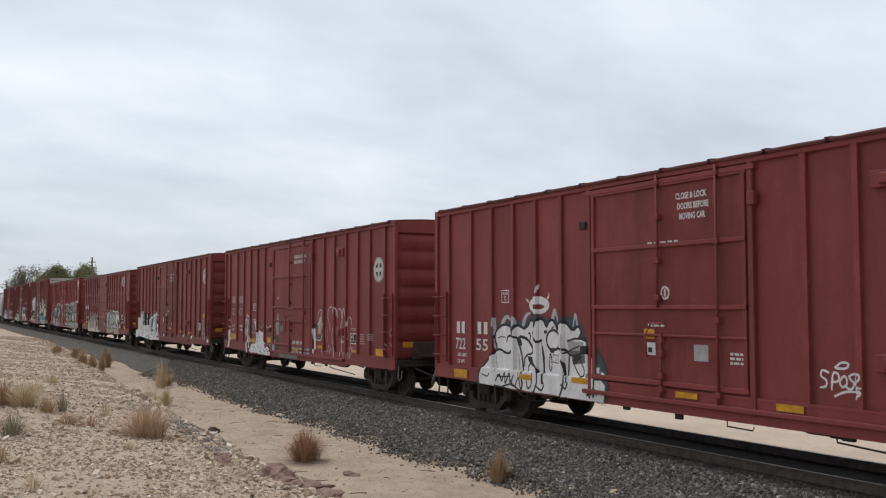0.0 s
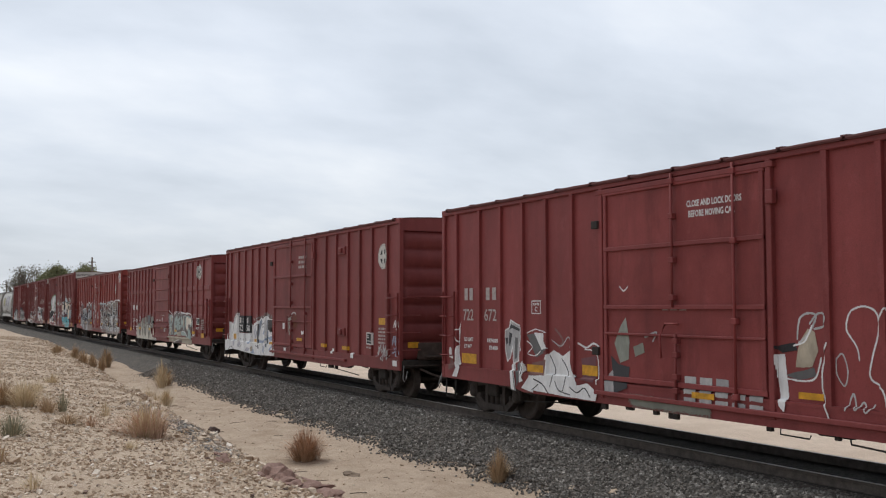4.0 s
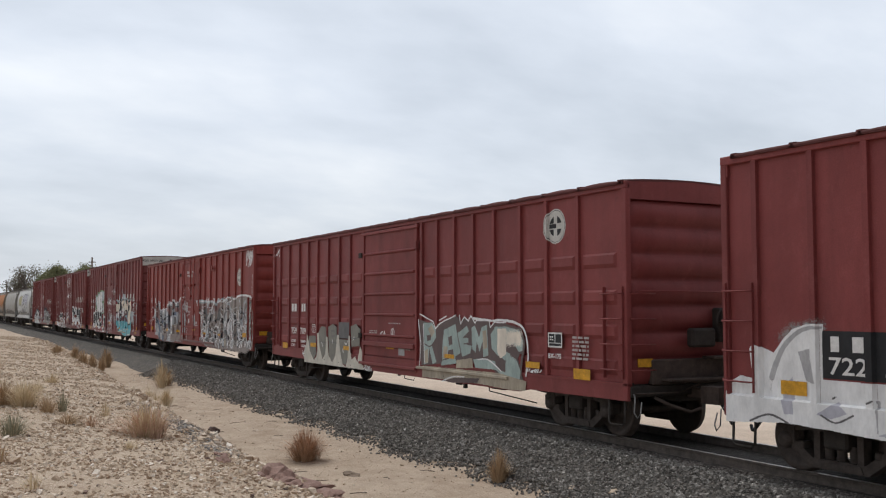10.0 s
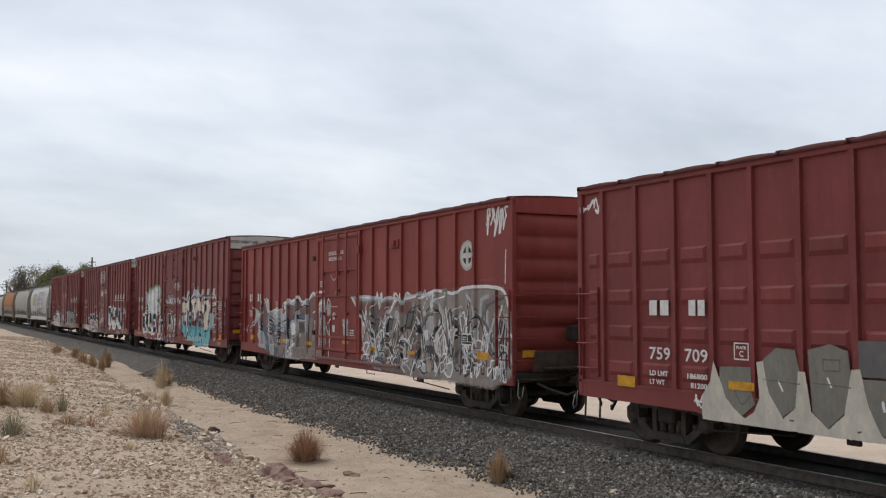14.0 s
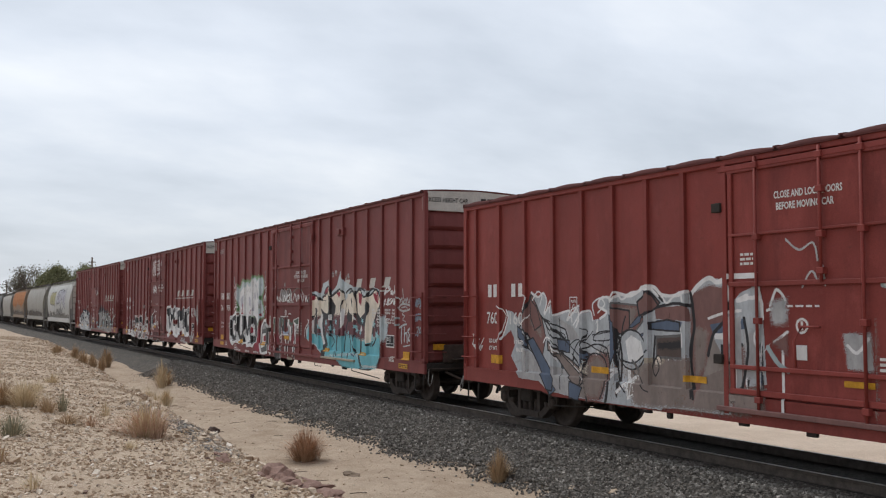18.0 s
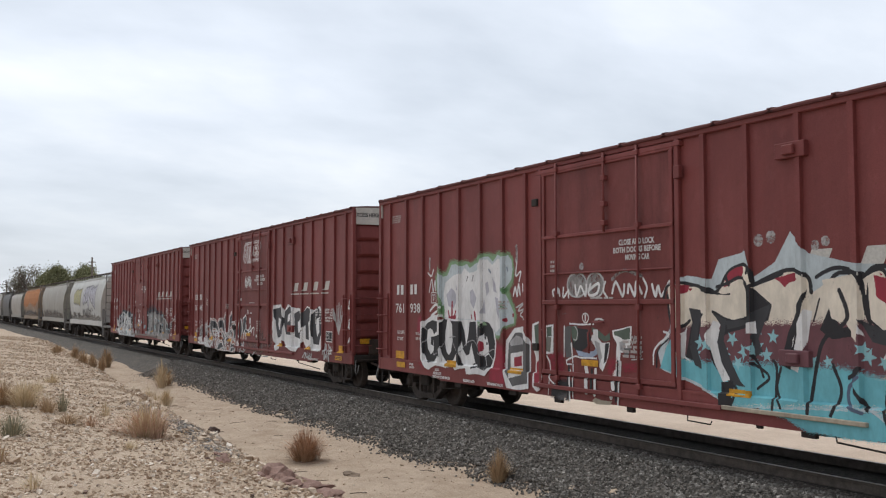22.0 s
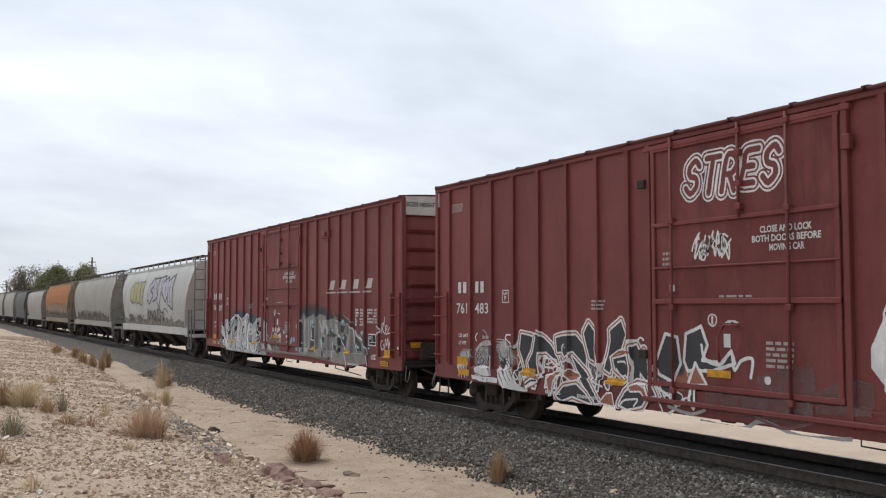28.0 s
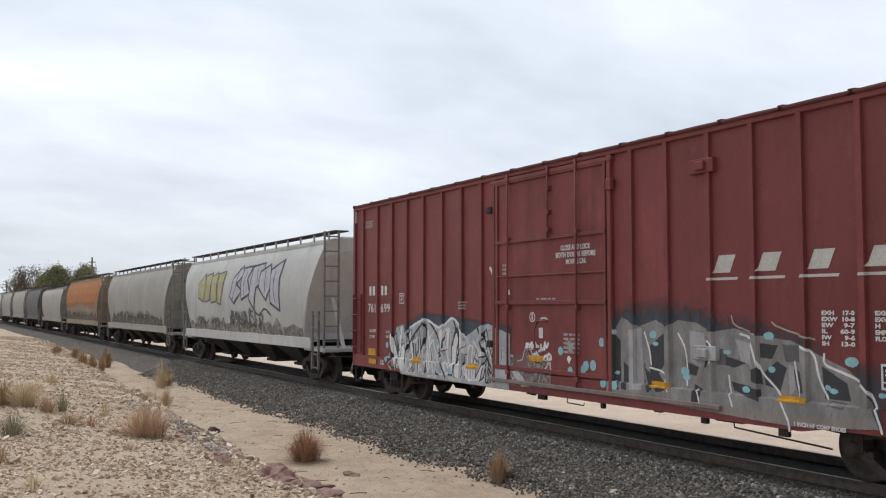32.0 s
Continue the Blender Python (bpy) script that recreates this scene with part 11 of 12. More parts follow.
p.stroke([(1.88, 1.24), (1.82, 1.14), (1.88, 1.08), (1.97, 1.13), (1.93, 1.22), (1.86, 1.22)], 0.022, INK)
p.stroke([(2.01, 1.26), (1.97, 1.15), (2.05, 1.11), (2.11, 1.21), (2.03, 1.23)], 0.022, INK)
p.stroke([(2.20, 1.24), (2.07, 1.12), (2.00, 1.03)], 0.018, INK)
p.stroke([(2.28, 1.16), (2.32, 1.27), (2.40, 1.18), (2.44, 1.29), (2.44, 1.12)], 0.025, INK)
p.mist([(2.66, 1.53), (2.91, 1.62), (3.22, 1.52), (3.36, 1.41), (3.40, 1.18), (3.17, 1.16), (2.99, 1.27), (2.75, 1.18)], DULL_WHITE, 0.85, 0.05)
p.stroke([(2.65, 1.65), (2.84, 1.65), (2.97, 1.64)], 0.022, DULL_WHITE, False)
p.stroke([(2.64, 1.60), (2.98, 1.59)], 0.022, DULL_WHITE, False)
p.stroke([(2.66, 1.54), (2.96, 1.53)], 0.022, DULL_WHITE, False)
p.stroke([(3.00, 1.48), (2.99, 1.67), (3.04, 1.75), (3.17, 1.75)], 0.035, CHALK)
p.stroke([(3.00, 1.68), (3.15, 1.59), (3.31, 1.52)], 0.03, CHALK)
p.stroke([(2.66, 1.50), (2.71, 1.28), (2.82, 1.12)], 0.03, CHALK, True, 0.6)
p.poly([(2.73, 1.13), (2.89, 1.05), (3.17, 1.16), (3.36, 1.09), (3.43, 0.93), (3.49, 0.82), (3.69, 0.74), (3.92, 0.69), (3.79, 0.66), (3.42, 0.67), (2.98, 0.68), (2.85, 0.75), (2.78, 0.91)], CHALK)
p.stroke([(2.82, 0.96), (2.93, 0.83), (3.00, 0.72)], 0.04, SMOKE, True, 0.6)
p.stroke([(2.95, 1.03), (3.06, 0.88), (3.18, 0.76)], 0.04, SMOKE, True, 0.6)
p.stroke([(3.08, 1.05), (3.18, 0.90), (3.30, 0.80)], 0.04, SMOKE, True, 0.6)
p.stroke([(3.21, 1.11), (3.29, 0.97), (3.39, 0.87)], 0.05, MAUVE, True, 0.6)
p.stroke([(3.33, 1.16), (3.36, 1.02), (3.31, 0.89)], 0.06, MAUVE, True, 0.6)
p.stroke([(2.82, 0.93), (2.89, 0.79), (2.99, 0.68)], 0.03, CHALK)
p.stroke([(2.93, 0.98), (3.04, 0.83), (3.16, 0.73)], 0.03, CHALK)
p.stroke([(3.06, 1.04), (3.16, 0.89), (3.28, 0.75)], 0.03, CHALK)
p.stroke([(2.68, 1.46), (2.71, 1.28), (2.82, 1.14), (2.93, 1.06), (3.04, 0.98)], 0.022, INK)
p.stroke([(2.77, 1.40), (2.83, 1.29), (2.96, 1.25), (2.88, 1.17), (2.81, 1.21)], 0.026, INK)
p.stroke([(2.75, 1.15), (2.90, 1.17), (2.99, 1.25)], 0.02, INK)
p.ring((3.04, 1.26), (0.04, 0.03), CHALK, INK, 0.018)
p.stroke([(3.06, 1.41), (3.08, 1.23), (3.17, 1.14), (3.11, 1.04), (3.06, 1.16), (2.92, 1.14)], 0.022, INK)
p.stroke([(3.15, 1.50), (3.15, 1.31), (3.19, 1.17)], 0.02, INK)
p.stroke([(3.23, 1.33), (3.21, 1.14), (3.22, 1.01)], 0.02, INK)
p.stroke([(3.30, 1.31), (3.28, 1.14), (3.31, 1.03)], 0.02, INK)
p.stroke([(3.35, 1.35), (3.44, 1.26), (3.47, 1.17)], 0.025, DULL_WHITE, False)
p.stroke([(3.39, 1.51), (3.48, 1.63), (3.56, 1.57)], 0.05, CHALK)
piped(p, [(3.59, 1.78), (3.88, 1.75), (4.08, 1.71), (4.01, 1.45), (3.87, 1.27), (3.77, 1.03), (3.67, 1.24), (3.53, 1.47)], CHARCOAL)
piped(p, [(4.08, 1.71), (4.21, 1.79), (4.42, 1.71), (4.61, 1.60), (4.78, 1.44), (4.89, 1.26), (4.71, 1.35), (4.46, 1.47), (4.24, 1.45), (4.20, 1.29), (4.27, 1.03), (3.93, 1.00), (3.83, 1.22), (4.01, 1.45)], CHARCOAL)
piped(p, [(4.79, 1.73), (4.98, 1.77), (5.42, 1.80), (5.64, 1.64), (5.74, 1.46), (5.72, 1.21), (5.58, 1.32), (5.41, 1.44), (5.24, 1.47), (5.09, 1.38), (4.98, 1.49), (4.83, 1.48)], CHARCOAL)
piped(p, [(5.67, 1.85), (5.81, 2.02), (5.99, 1.87), (5.96, 1.55), (6.02, 1.35), (5.85, 1.41), (5.75, 1.62)], CHARCOAL)
piped(p, [(6.43, 1.90), (6.73, 2.07), (6.84, 1.85), (6.71, 1.58), (6.51, 1.42), (6.41, 1.19), (6.26, 1.24), (6.37, 1.49), (6.45, 1.72)], CHARCOAL)
piped(p, [(6.51, 1.42), (6.85, 1.49), (7.05, 1.49), (7.04, 1.23), (6.84, 1.10), (6.70, 1.19), (6.56, 1.26)], CHARCOAL)
piped(p, [(6.99, 1.64), (7.13, 1.68), (7.26, 1.52), (7.32, 1.61), (7.39, 1.47), (7.40, 1.26), (7.54, 1.06), (7.67, 0.89), (7.54, 0.88), (7.37, 1.10), (7.22, 1.25), (7.18, 0.98), (7.04, 1.01), (7.07, 1.31)], CHARCOAL)
piped(p, [(5.30, 1.42), (5.74, 1.14), (5.94, 0.91), (6.16, 0.65), (5.98, 0.64), (5.73, 0.93), (5.46, 1.19)], CHARCOAL)
p.shard([(4.63, 0.65), (4.55, 0.96), (4.76, 1.11), (4.97, 1.15), (4.77, 0.93), (4.70, 0.67)], SALMON_DULL, CHALK, 0.03)
p.shard([(5.04, 1.07), (5.24, 1.18), (5.52, 1.12), (5.58, 1.00), (5.34, 0.98)], SALMON_DULL, CHALK, 0.03)
p.shard([(6.17, 0.65), (6.39, 0.84), (6.54, 0.85), (6.60, 0.62)], SALMON_DULL, CHALK, 0.03)
p.shard([(3.77, 0.85), (4.00, 0.97), (4.27, 0.94), (4.27, 0.87), (4.06, 0.79), (3.82, 0.71)], CHALK, SALMON_DULL, 0.03)
p.stroke([(3.82, 0.80), (4.01, 0.89), (4.19, 0.91)], 0.04, CHARCOAL)
piped(p, [(4.88, 0.67), (5.11, 0.85), (5.51, 0.92), (5.78, 0.77), (5.96, 0.62), (5.67, 0.67), (5.39, 0.71), (5.05, 0.61)], CHARCOAL)
p.stroke([(4.38, 1.34), (4.80, 1.32), (4.70, 1.18), (4.40, 1.18)], 0.035, CHALK)
p.stroke([(4.48, 1.23), (4.66, 1.27), (4.70, 1.23)], 0.03, CHALK)
p.stroke([(5.00, 1.42), (4.98, 1.57), (5.05, 1.63), (5.14, 1.57)], 0.03, CHALK)
p.stroke([(4.83, 1.24), (4.97, 1.30), (5.13, 1.27), (5.06, 1.17), (4.92, 0.99), (4.69, 0.68)], 0.03, CHALK)
piped(p, [(6.73, 0.67), (6.89, 0.88), (7.15, 1.05), (7.37, 1.03), (7.45, 0.87), (7.32, 0.70), (6.96, 0.62)], CHARCOAL)
p.stroke([(6.73, 0.64), (6.88, 0.75), (7.21, 0.80), (7.12, 0.68)], 0.035, CHALK)
p.shard([(6.97, 0.99), (7.20, 1.06), (7.39, 0.99), (7.47, 0.85), (7.40, 0.82), (7.28, 0.93), (7.03, 0.91)], SALMON_DULL, CHALK, 0.03)
p.stroke([(5.84, 1.18), (5.97, 1.03), (6.13, 0.97), (6.27, 0.94)], 0.035, CHALK)
p.stroke([(6.08, 1.33), (6.18, 1.17), (6.09, 1.04)], 0.03, CHALK)
p.stroke([(6.00, 1.33), (6.24, 1.33), (6.28, 1.41)], 0.03, CHALK)
p.stroke([(6.64, 1.38), (6.83, 1.38), (6.90, 1.22), (6.74, 1.14), (6.60, 1.26)], 0.035, CHALK)
p.stroke([(6.46, 1.48), (6.71, 1.55), (6.99, 1.56)], 0.04, SALMON_DULL)
p.stroke([(6.41, 1.45), (6.66, 1.58), (6.91, 1.61)], 0.03, CHALK)
p.stroke([(6.85, 1.59), (6.93, 1.73), (7.06, 1.76)], 0.04, CHALK)
p.stroke([(7.15, 1.74), (7.24, 1.81), (7.31, 1.77)], 0.035, CHALK)
p.stroke([(7.67, 0.87), (7.74, 0.81), (7.83, 0.67)], 0.035, CHALK)
p.put("graffiti", "spiky black and white graffiti along the foot")

p = Paint(CARS["H"])
p.mist([(2.48, 1.26), (3.11, 1.78), (4.12, 2.16), (5.66, 2.10), (7.02, 1.97), (8.14, 1.91), (8.14, 1.48), (2.93, 1.13)], SMOKE_TEAL, 1.0, 0.070)
p.poly([(2.93, 0.81), (3.02, 1.42), (3.46, 1.82), (4.29, 2.03), (5.04, 1.84), (5.66, 2.07), (6.22, 1.66), (6.76, 1.88), (7.21, 1.96), (8.14, 1.77), (8.14, 0.66), (5.37, 0.66), (3.11, 0.67)], FROST)
wild(p, 2.3, 7.6, 0.70, 1.9, 161, None, [DULL_WHITE, FROST, SILVER, SMOKE, FROST, CHALK], INK, CHALK, 34, 0.4, 0.75)
p.stroke([(3.28, 0.99), (3.46, 1.45), (4.16, 1.92), (4.37, 1.70), (4.12, 1.18)], 0.060, INK)
p.stroke([(4.48, 1.99), (4.94, 1.62), (5.10, 1.14), (5.39, 0.73)], 0.060, INK)
p.stroke([(5.66, 2.07), (5.94, 1.53), (5.80, 0.98)], 0.060, INK)
p.stroke([(6.76, 1.85), (7.02, 1.43), (7.40, 0.94)], 0.060, INK)
p.stroke([(3.46, 1.81), (4.29, 2.02), (5.04, 1.84), (5.66, 2.06), (6.22, 1.66)], 0.058, CHALK)
for u, z in ((2.15, 1.35), (2.35, 1.1), (4.9, 1.5), (5.6, 0.9), (2.2, 1.0)):
    p.disc(u, z, 0.08, SKY_BLUE)
p.put("graffiti", "white and grey graffiti with black outlines and blue dots")
p = Paint(CARS["H"])
p.mist([(11.19, 2.13), (11.96, 2.30), (12.53, 2.35), (13.32, 2.29), (14.04, 2.11), (14.76, 2.02), (15.32, 1.94), (15.79, 1.78), (15.78, 1.60), (13.80, 1.75), (11.34, 1.62)], SMOKE_TEAL, 0.85, 0.16, 12)
p.mist([(16.23, 1.62), (16.73, 1.50), (16.77, 0.82), (16.55, 0.93)], SMOKE_TEAL, 0.7, 0.10)
p.poly([(11.31, 1.76), (11.65, 2.14), (12.10, 1.99), (12.52, 2.11), (12.79, 1.99), (13.06, 2.11), (13.46, 2.07), (13.80, 1.94), (14.27, 2.00), (14.70, 1.91), (15.31, 1.85), (15.78, 1.68), (16.23, 1.51), (16.49, 1.32), (16.72, 0.80), (15.28, 0.70), (13.03, 0.78), (11.29, 0.87)], DIRTY_SILVER)
p.poly([(11.83, 1.92), (12.17, 1.97), (12.22, 0.96), (11.90, 0.94)], SILVER)
p.poly([(13.31, 1.95), (13.62, 1.92), (13.73, 1.50), (13.55, 1.40), (13.33, 1.48)], SILVER)
p.poly([(14.26, 1.85), (14.59, 1.78), (14.64, 1.46), (14.39, 1.53)], SILVER)
p.poly([(15.26, 1.53), (15.35, 1.51), (15.37, 1.19), (15.27, 1.11)], SILVER)
p.poly([(11.63, 0.90), (13.03, 0.89), (15.29, 0.85), (16.55, 0.90), (16.58, 0.80), (15.28, 0.72), (13.03, 0.79), (11.63, 0.82)], TAUPE_PALE)
p.poly([(11.37, 1.91), (11.62, 1.75), (11.63, 0.92), (11.36, 0.97)], CHARCOAL)
p.poly([(11.69, 1.40), (11.82, 1.31), (11.83, 0.93), (11.69, 0.94)], CHARCOAL)
p.poly([(12.37, 1.69), (12.74, 1.91), (12.79, 1.45), (12.59, 1.26), (12.79, 1.00), (12.58, 0.94), (12.37, 1.25)], CHARCOAL)
p.poly([(12.23, 1.33), (12.50, 1.16), (12.47, 0.98), (12.36, 0.92)], CHARCOAL)
p.poly([(13.23, 1.47), (13.50, 1.40), (13.45, 1.26), (13.22, 1.30)], CHARCOAL)
p.poly([(13.73, 1.95), (13.83, 1.50), (13.62, 1.39)], CHARCOAL)
p.poly([(13.89, 1.71), (14.09, 1.68), (14.14, 1.45), (13.89, 1.46)], SMOKE)
p.poly([(14.07, 1.59), (14.49, 1.51), (14.25, 1.43), (14.08, 1.46)], CHARCOAL)
p.poly([(14.59, 1.41), (14.75, 1.47), (14.80, 1.22), (14.63, 1.25)], CHARCOAL)
p.poly([(14.75, 1.80), (15.08, 1.78), (14.97, 1.59), (14.75, 1.60)], CHARCOAL)
p.poly([(15.05, 1.56), (15.23, 1.48), (15.11, 1.16), (14.84, 1.22), (14.81, 1.39)], CHARCOAL)
p.poly([(15.15, 1.80), (15.47, 1.79), (15.51, 1.57), (15.21, 1.56)], SMOKE)
p.poly([(15.35, 1.46), (15.51, 1.43), (15.55, 1.16), (15.41, 1.15)], CHARCOAL)
p.poly([(15.82, 1.54), (16.22, 1.33), (16.27, 1.11), (15.86, 1.11)], CHARCOAL)
p.poly([(13.41, 1.14), (13.61, 1.06), (13.55, 0.84), (13.39, 0.85)], CHARCOAL)
p.poly([(14.18, 1.23), (14.75, 1.15), (14.77, 0.98), (14.24, 1.10)], CHARCOAL)
p.stroke([(13.05, 1.90), (13.20, 1.69), (13.25, 1.42), (13.24, 1.11)], 0.03, CHALK)
p.stroke([(13.68, 1.83), (13.82, 1.74), (13.79, 1.48)], 0.03, CHALK)
p.stroke([(14.38, 1.92), (14.59, 1.84), (14.70, 1.57), (14.81, 1.37), (15.06, 1.16), (15.27, 0.80), (15.31, 0.64)], 0.035, CHALK)
p.stroke([(15.49, 1.79), (15.69, 1.67), (15.78, 1.37), (15.91, 1.12)], 0.035, CHALK)
p.stroke([(15.86, 1.69), (15.88, 1.56), (16.14, 1.47), (16.40, 1.37), (16.60, 1.17), (16.76, 0.77)], 0.035, CHALK)
p.stroke([(14.14, 1.31), (14.17, 1.10), (14.25, 0.88)], 0.03, CHALK)
p.stroke([(15.37, 1.57), (15.42, 1.27), (15.45, 1.11)], 0.03, CHALK)
p.stroke([(12.24, 1.90), (12.36, 1.61), (12.40, 1.38)], 0.03, CHALK)
p.stroke([(12.37, 1.33), (12.72, 1.26), (12.85, 0.98)], 0.03, CHALK)
p.stroke([(13.49, 1.06), (13.54, 0.97), (13.57, 0.84)], 0.03, CHALK)
p.stroke([(14.20, 2.18), (14.28, 2.05), (14.70, 1.92)], 0.025, IVORY_DIRT)
p.stroke([(14.98, 2.10), (15.14, 2.02), (15.71, 1.88)], 0.025, IVORY_DIRT)
p.stroke([(11.41, 2.15), (11.34, 1.96), (11.40, 1.77)], 0.025, DULL_WHITE)
p.stroke([(15.95, 1.09), (16.20, 1.07), (16.18, 1.01), (15.95, 1.03), (15.95, 1.09)], 0.02, SMOKE, False)
p.ring((13.2, 1.32), (0.09, 0.06), SKY_BLUE, SKY_BLUE, 0.01)
p.ring((13.23, 1.23), (0.08, 0.04), SKY_BLUE, SKY_BLUE, 0.01)
p.ring((14.91, 1.91), (0.09, 0.05), SKY_BLUE, SKY_BLUE, 0.01)
p.ring((14.96, 1.44), (0.06, 0.04), SKY_BLUE, SKY_BLUE, 0.01)
p.ring((16.29, 1.61), (0.10, 0.06), SKY_BLUE, SKY_BLUE, 0.01)
p.ring((14.1, 1.65), (0.07, 0.03), SKY_BLUE, SKY_BLUE, 0.01)
p.ring((14.47, 1.13), (0.07, 0.04), SKY_BLUE, SKY_BLUE, 0.01)
p.ring((15.91, 1.26), (0.04, 0.03), SKY_BLUE, SKY_BLUE, 0.01)
p.ring((16.0, 1.22), (0.06, 0.03), SKY_BLUE, SKY_BLUE, 0.01)
p.ring((16.73, 1.22), (0.05, 0.03), SKY_BLUE, SKY_BLUE, 0.01)
p.ring((11.43, 1.89), (0.08, 0.04), FROST_BLUE, FROST_BLUE, 0.01)
p.ring((12.45, 1.87), (0.08, 0.06), SKY_BLUE, SKY_BLUE, 0.01)
p.ring((12.51, 1.72), (0.07, 0.03), SKY_BLUE, SKY_BLUE, 0.01)
p.ring((11.5, 0.99), (0.09, 0.07), SKY_BLUE, SKY_BLUE, 0.01)
p.ring((11.53, 1.2), (0.06, 0.03), SKY_BLUE, SKY_BLUE, 0.01)
p.put("graffiti", "smoky grey and silver letters with light blue dots")
p = Paint(CARS["H"])
p.poly([(10.10, 1.37), (10.15, 1.43), (10.25, 1.38), (10.17, 1.28)], CHALK)
p.disc(10.68, 1.27, 0.09, SKY_BLUE)
p.disc(10.89, 1.28, 0.09, SKY_BLUE)
p.disc(11.15, 1.70, 0.08, SKY_BLUE)
p.mist([(10.07, 1.71), (10.33, 1.64), (10.20, 1.45)], SILVER, 1.0, 0.040)
p.put("graffiti_tag", "light blue dots on the door")


# ---- graffiti on the white hopper ----
HOP = dict(length=18.3, posts=(), door=(-9.0, -8.0), kind="hopper", car=HOPPERS[0])


class HopperPaint(Paint):
    levels = tuple(1.4 + 0.2 * i for i in range(15))
    cell = 0.025

    def cuts(self):
        return []


def hopper_side(u, z):
    prof = ((1.40, 1.30), (1.44, 1.5), (1.53, 2.1), (1.55, 2.7), (1.50, 3.3), (1.38, 3.8), (1.18, 4.24), (0.95, 4.37))
    for (y0, z0), (y1, z1) in zip(prof, prof[1:]):
        if z <= z1:
            return y0 + (y1 - y0) * max(0, z - z0) / (z1 - z0) + 0.012
    return 0.9


p = HopperPaint(HOP)
p.shard([(3.44, 3.30), (4.33, 3.73), (4.63, 3.14), (4.33, 2.54), (3.55, 2.69)], STRAW_PAINT, SMOKE, 0.060)
p.shard([(4.58, 3.63), (5.47, 3.70), (5.37, 2.60), (4.63, 2.52)], STRAW_PAINT, SMOKE, 0.060)
p.shard([(5.47, 3.56), (6.32, 3.71), (6.42, 2.55), (5.61, 2.49)], STRAW_PAINT, SMOKE, 0.060)
p.shard([(6.46, 3.65), (7.46, 3.72), (7.06, 2.42), (6.56, 2.48)], STRAW_PAINT, SMOKE, 0.060)
p.put("graffiti", "small yellowish grey graffiti word", hopper_side)
p = HopperPaint(HOP)
p.shard([(8.71, 3.42), (9.72, 3.85), (9.96, 3.50), (9.16, 3.18), (9.96, 2.91), (8.91, 2.46), (8.41, 2.72)], LILAC, CHARCOAL, 0.075)
p.shard([(9.92, 3.77), (10.96, 3.80), (10.54, 3.35), (10.96, 2.81), (9.96, 2.58), (9.72, 3.17)], LILAC, CHARCOAL, 0.075)
p.shard([(11.07, 3.78), (12.33, 3.86), (12.40, 3.20), (11.66, 3.00), (11.47, 2.24), (10.88, 2.59)], LILAC, CHARCOAL, 0.075)
p.shard([(11.98, 3.55), (13.01, 3.77), (13.38, 3.09), (12.88, 2.55), (11.98, 2.99)], LILAC, CHARCOAL, 0.075)
p.shard([(13.18, 3.59), (14.35, 3.88), (14.19, 3.15), (14.35, 2.19), (13.35, 2.45)], LILAC, CHARCOAL, 0.075)
p.stroke([(9.32, 3.75), (9.08, 3.06), (8.75, 2.60)], 0.058, CHARCOAL)
p.stroke([(10.35, 3.60), (10.12, 3.05), (10.35, 2.70)], 0.058, CHARCOAL)
p.stroke([(11.62, 3.67), (11.76, 3.23)], 0.058, CHARCOAL)
p.stroke([(12.61, 3.53), (12.68, 2.89)], 0.060, CHARCOAL)
p.stroke([(13.68, 3.50), (13.61, 2.98), (13.87, 2.47)], 0.058, CHARCOAL)
p.stroke([(11.07, 2.48), (11.98, 2.04), (12.68, 2.26), (13.35, 2.05)], 0.060, CHARCOAL)
p.put("graffiti", "large lilac grey graffiti word with dark outlines", hopper_side)
p = HopperPaint(HOP)
scribble(p, 8.2, 12.5, 1.55, 2.2, 0.07, SMOKE, 201, 12)
scribble(p, 3.0, 7.5, 1.5, 1.95, 0.05, SMOKE, 203, 10)
p.put("graffiti_tag", "dark scrawled tags low on the side", hopper_side)
p = HopperPaint(HOP)
p.poly(ragged(1.7, 16.4, 1.36, 2.0, 205, 0.45, 0.5), haze("brown_grime", (0.16, 0.13, 0.1), 0.75))
p.put("grime", "brown grime above the sill", hopper_side)
for i, h in enumerate(HOPPERS[1:3]):
    p = HopperPaint(dict(HOP, car=h))
    p.poly(ragged(1.8, 16.6, 1.36, 2.1, 207 + i, 0.5, 0.5), haze("brown_grime", (0.14, 0.11, 0.09), 0.8))
    scribble(p, 3.0, 15.0, 1.5, 2.1, 0.08, SMOKE, 209 + i, 20)
    p.put("grime", "brown grime and dark tags above the sill", hopper_side)
p = HopperPaint(dict(HOP, car=HOPPERS[2]))
p.mist([(1.0, 2.6), (1.0, 4.2), (17.2, 4.25), (17.4, 2.9), (14.0, 2.35), (9.0, 2.8), (5.0, 2.3)], RUST_ORANGE, 0.95, 0.3, 6)
p.put("rust_bloom", "orange rust spread over the upper side", hopper_side)


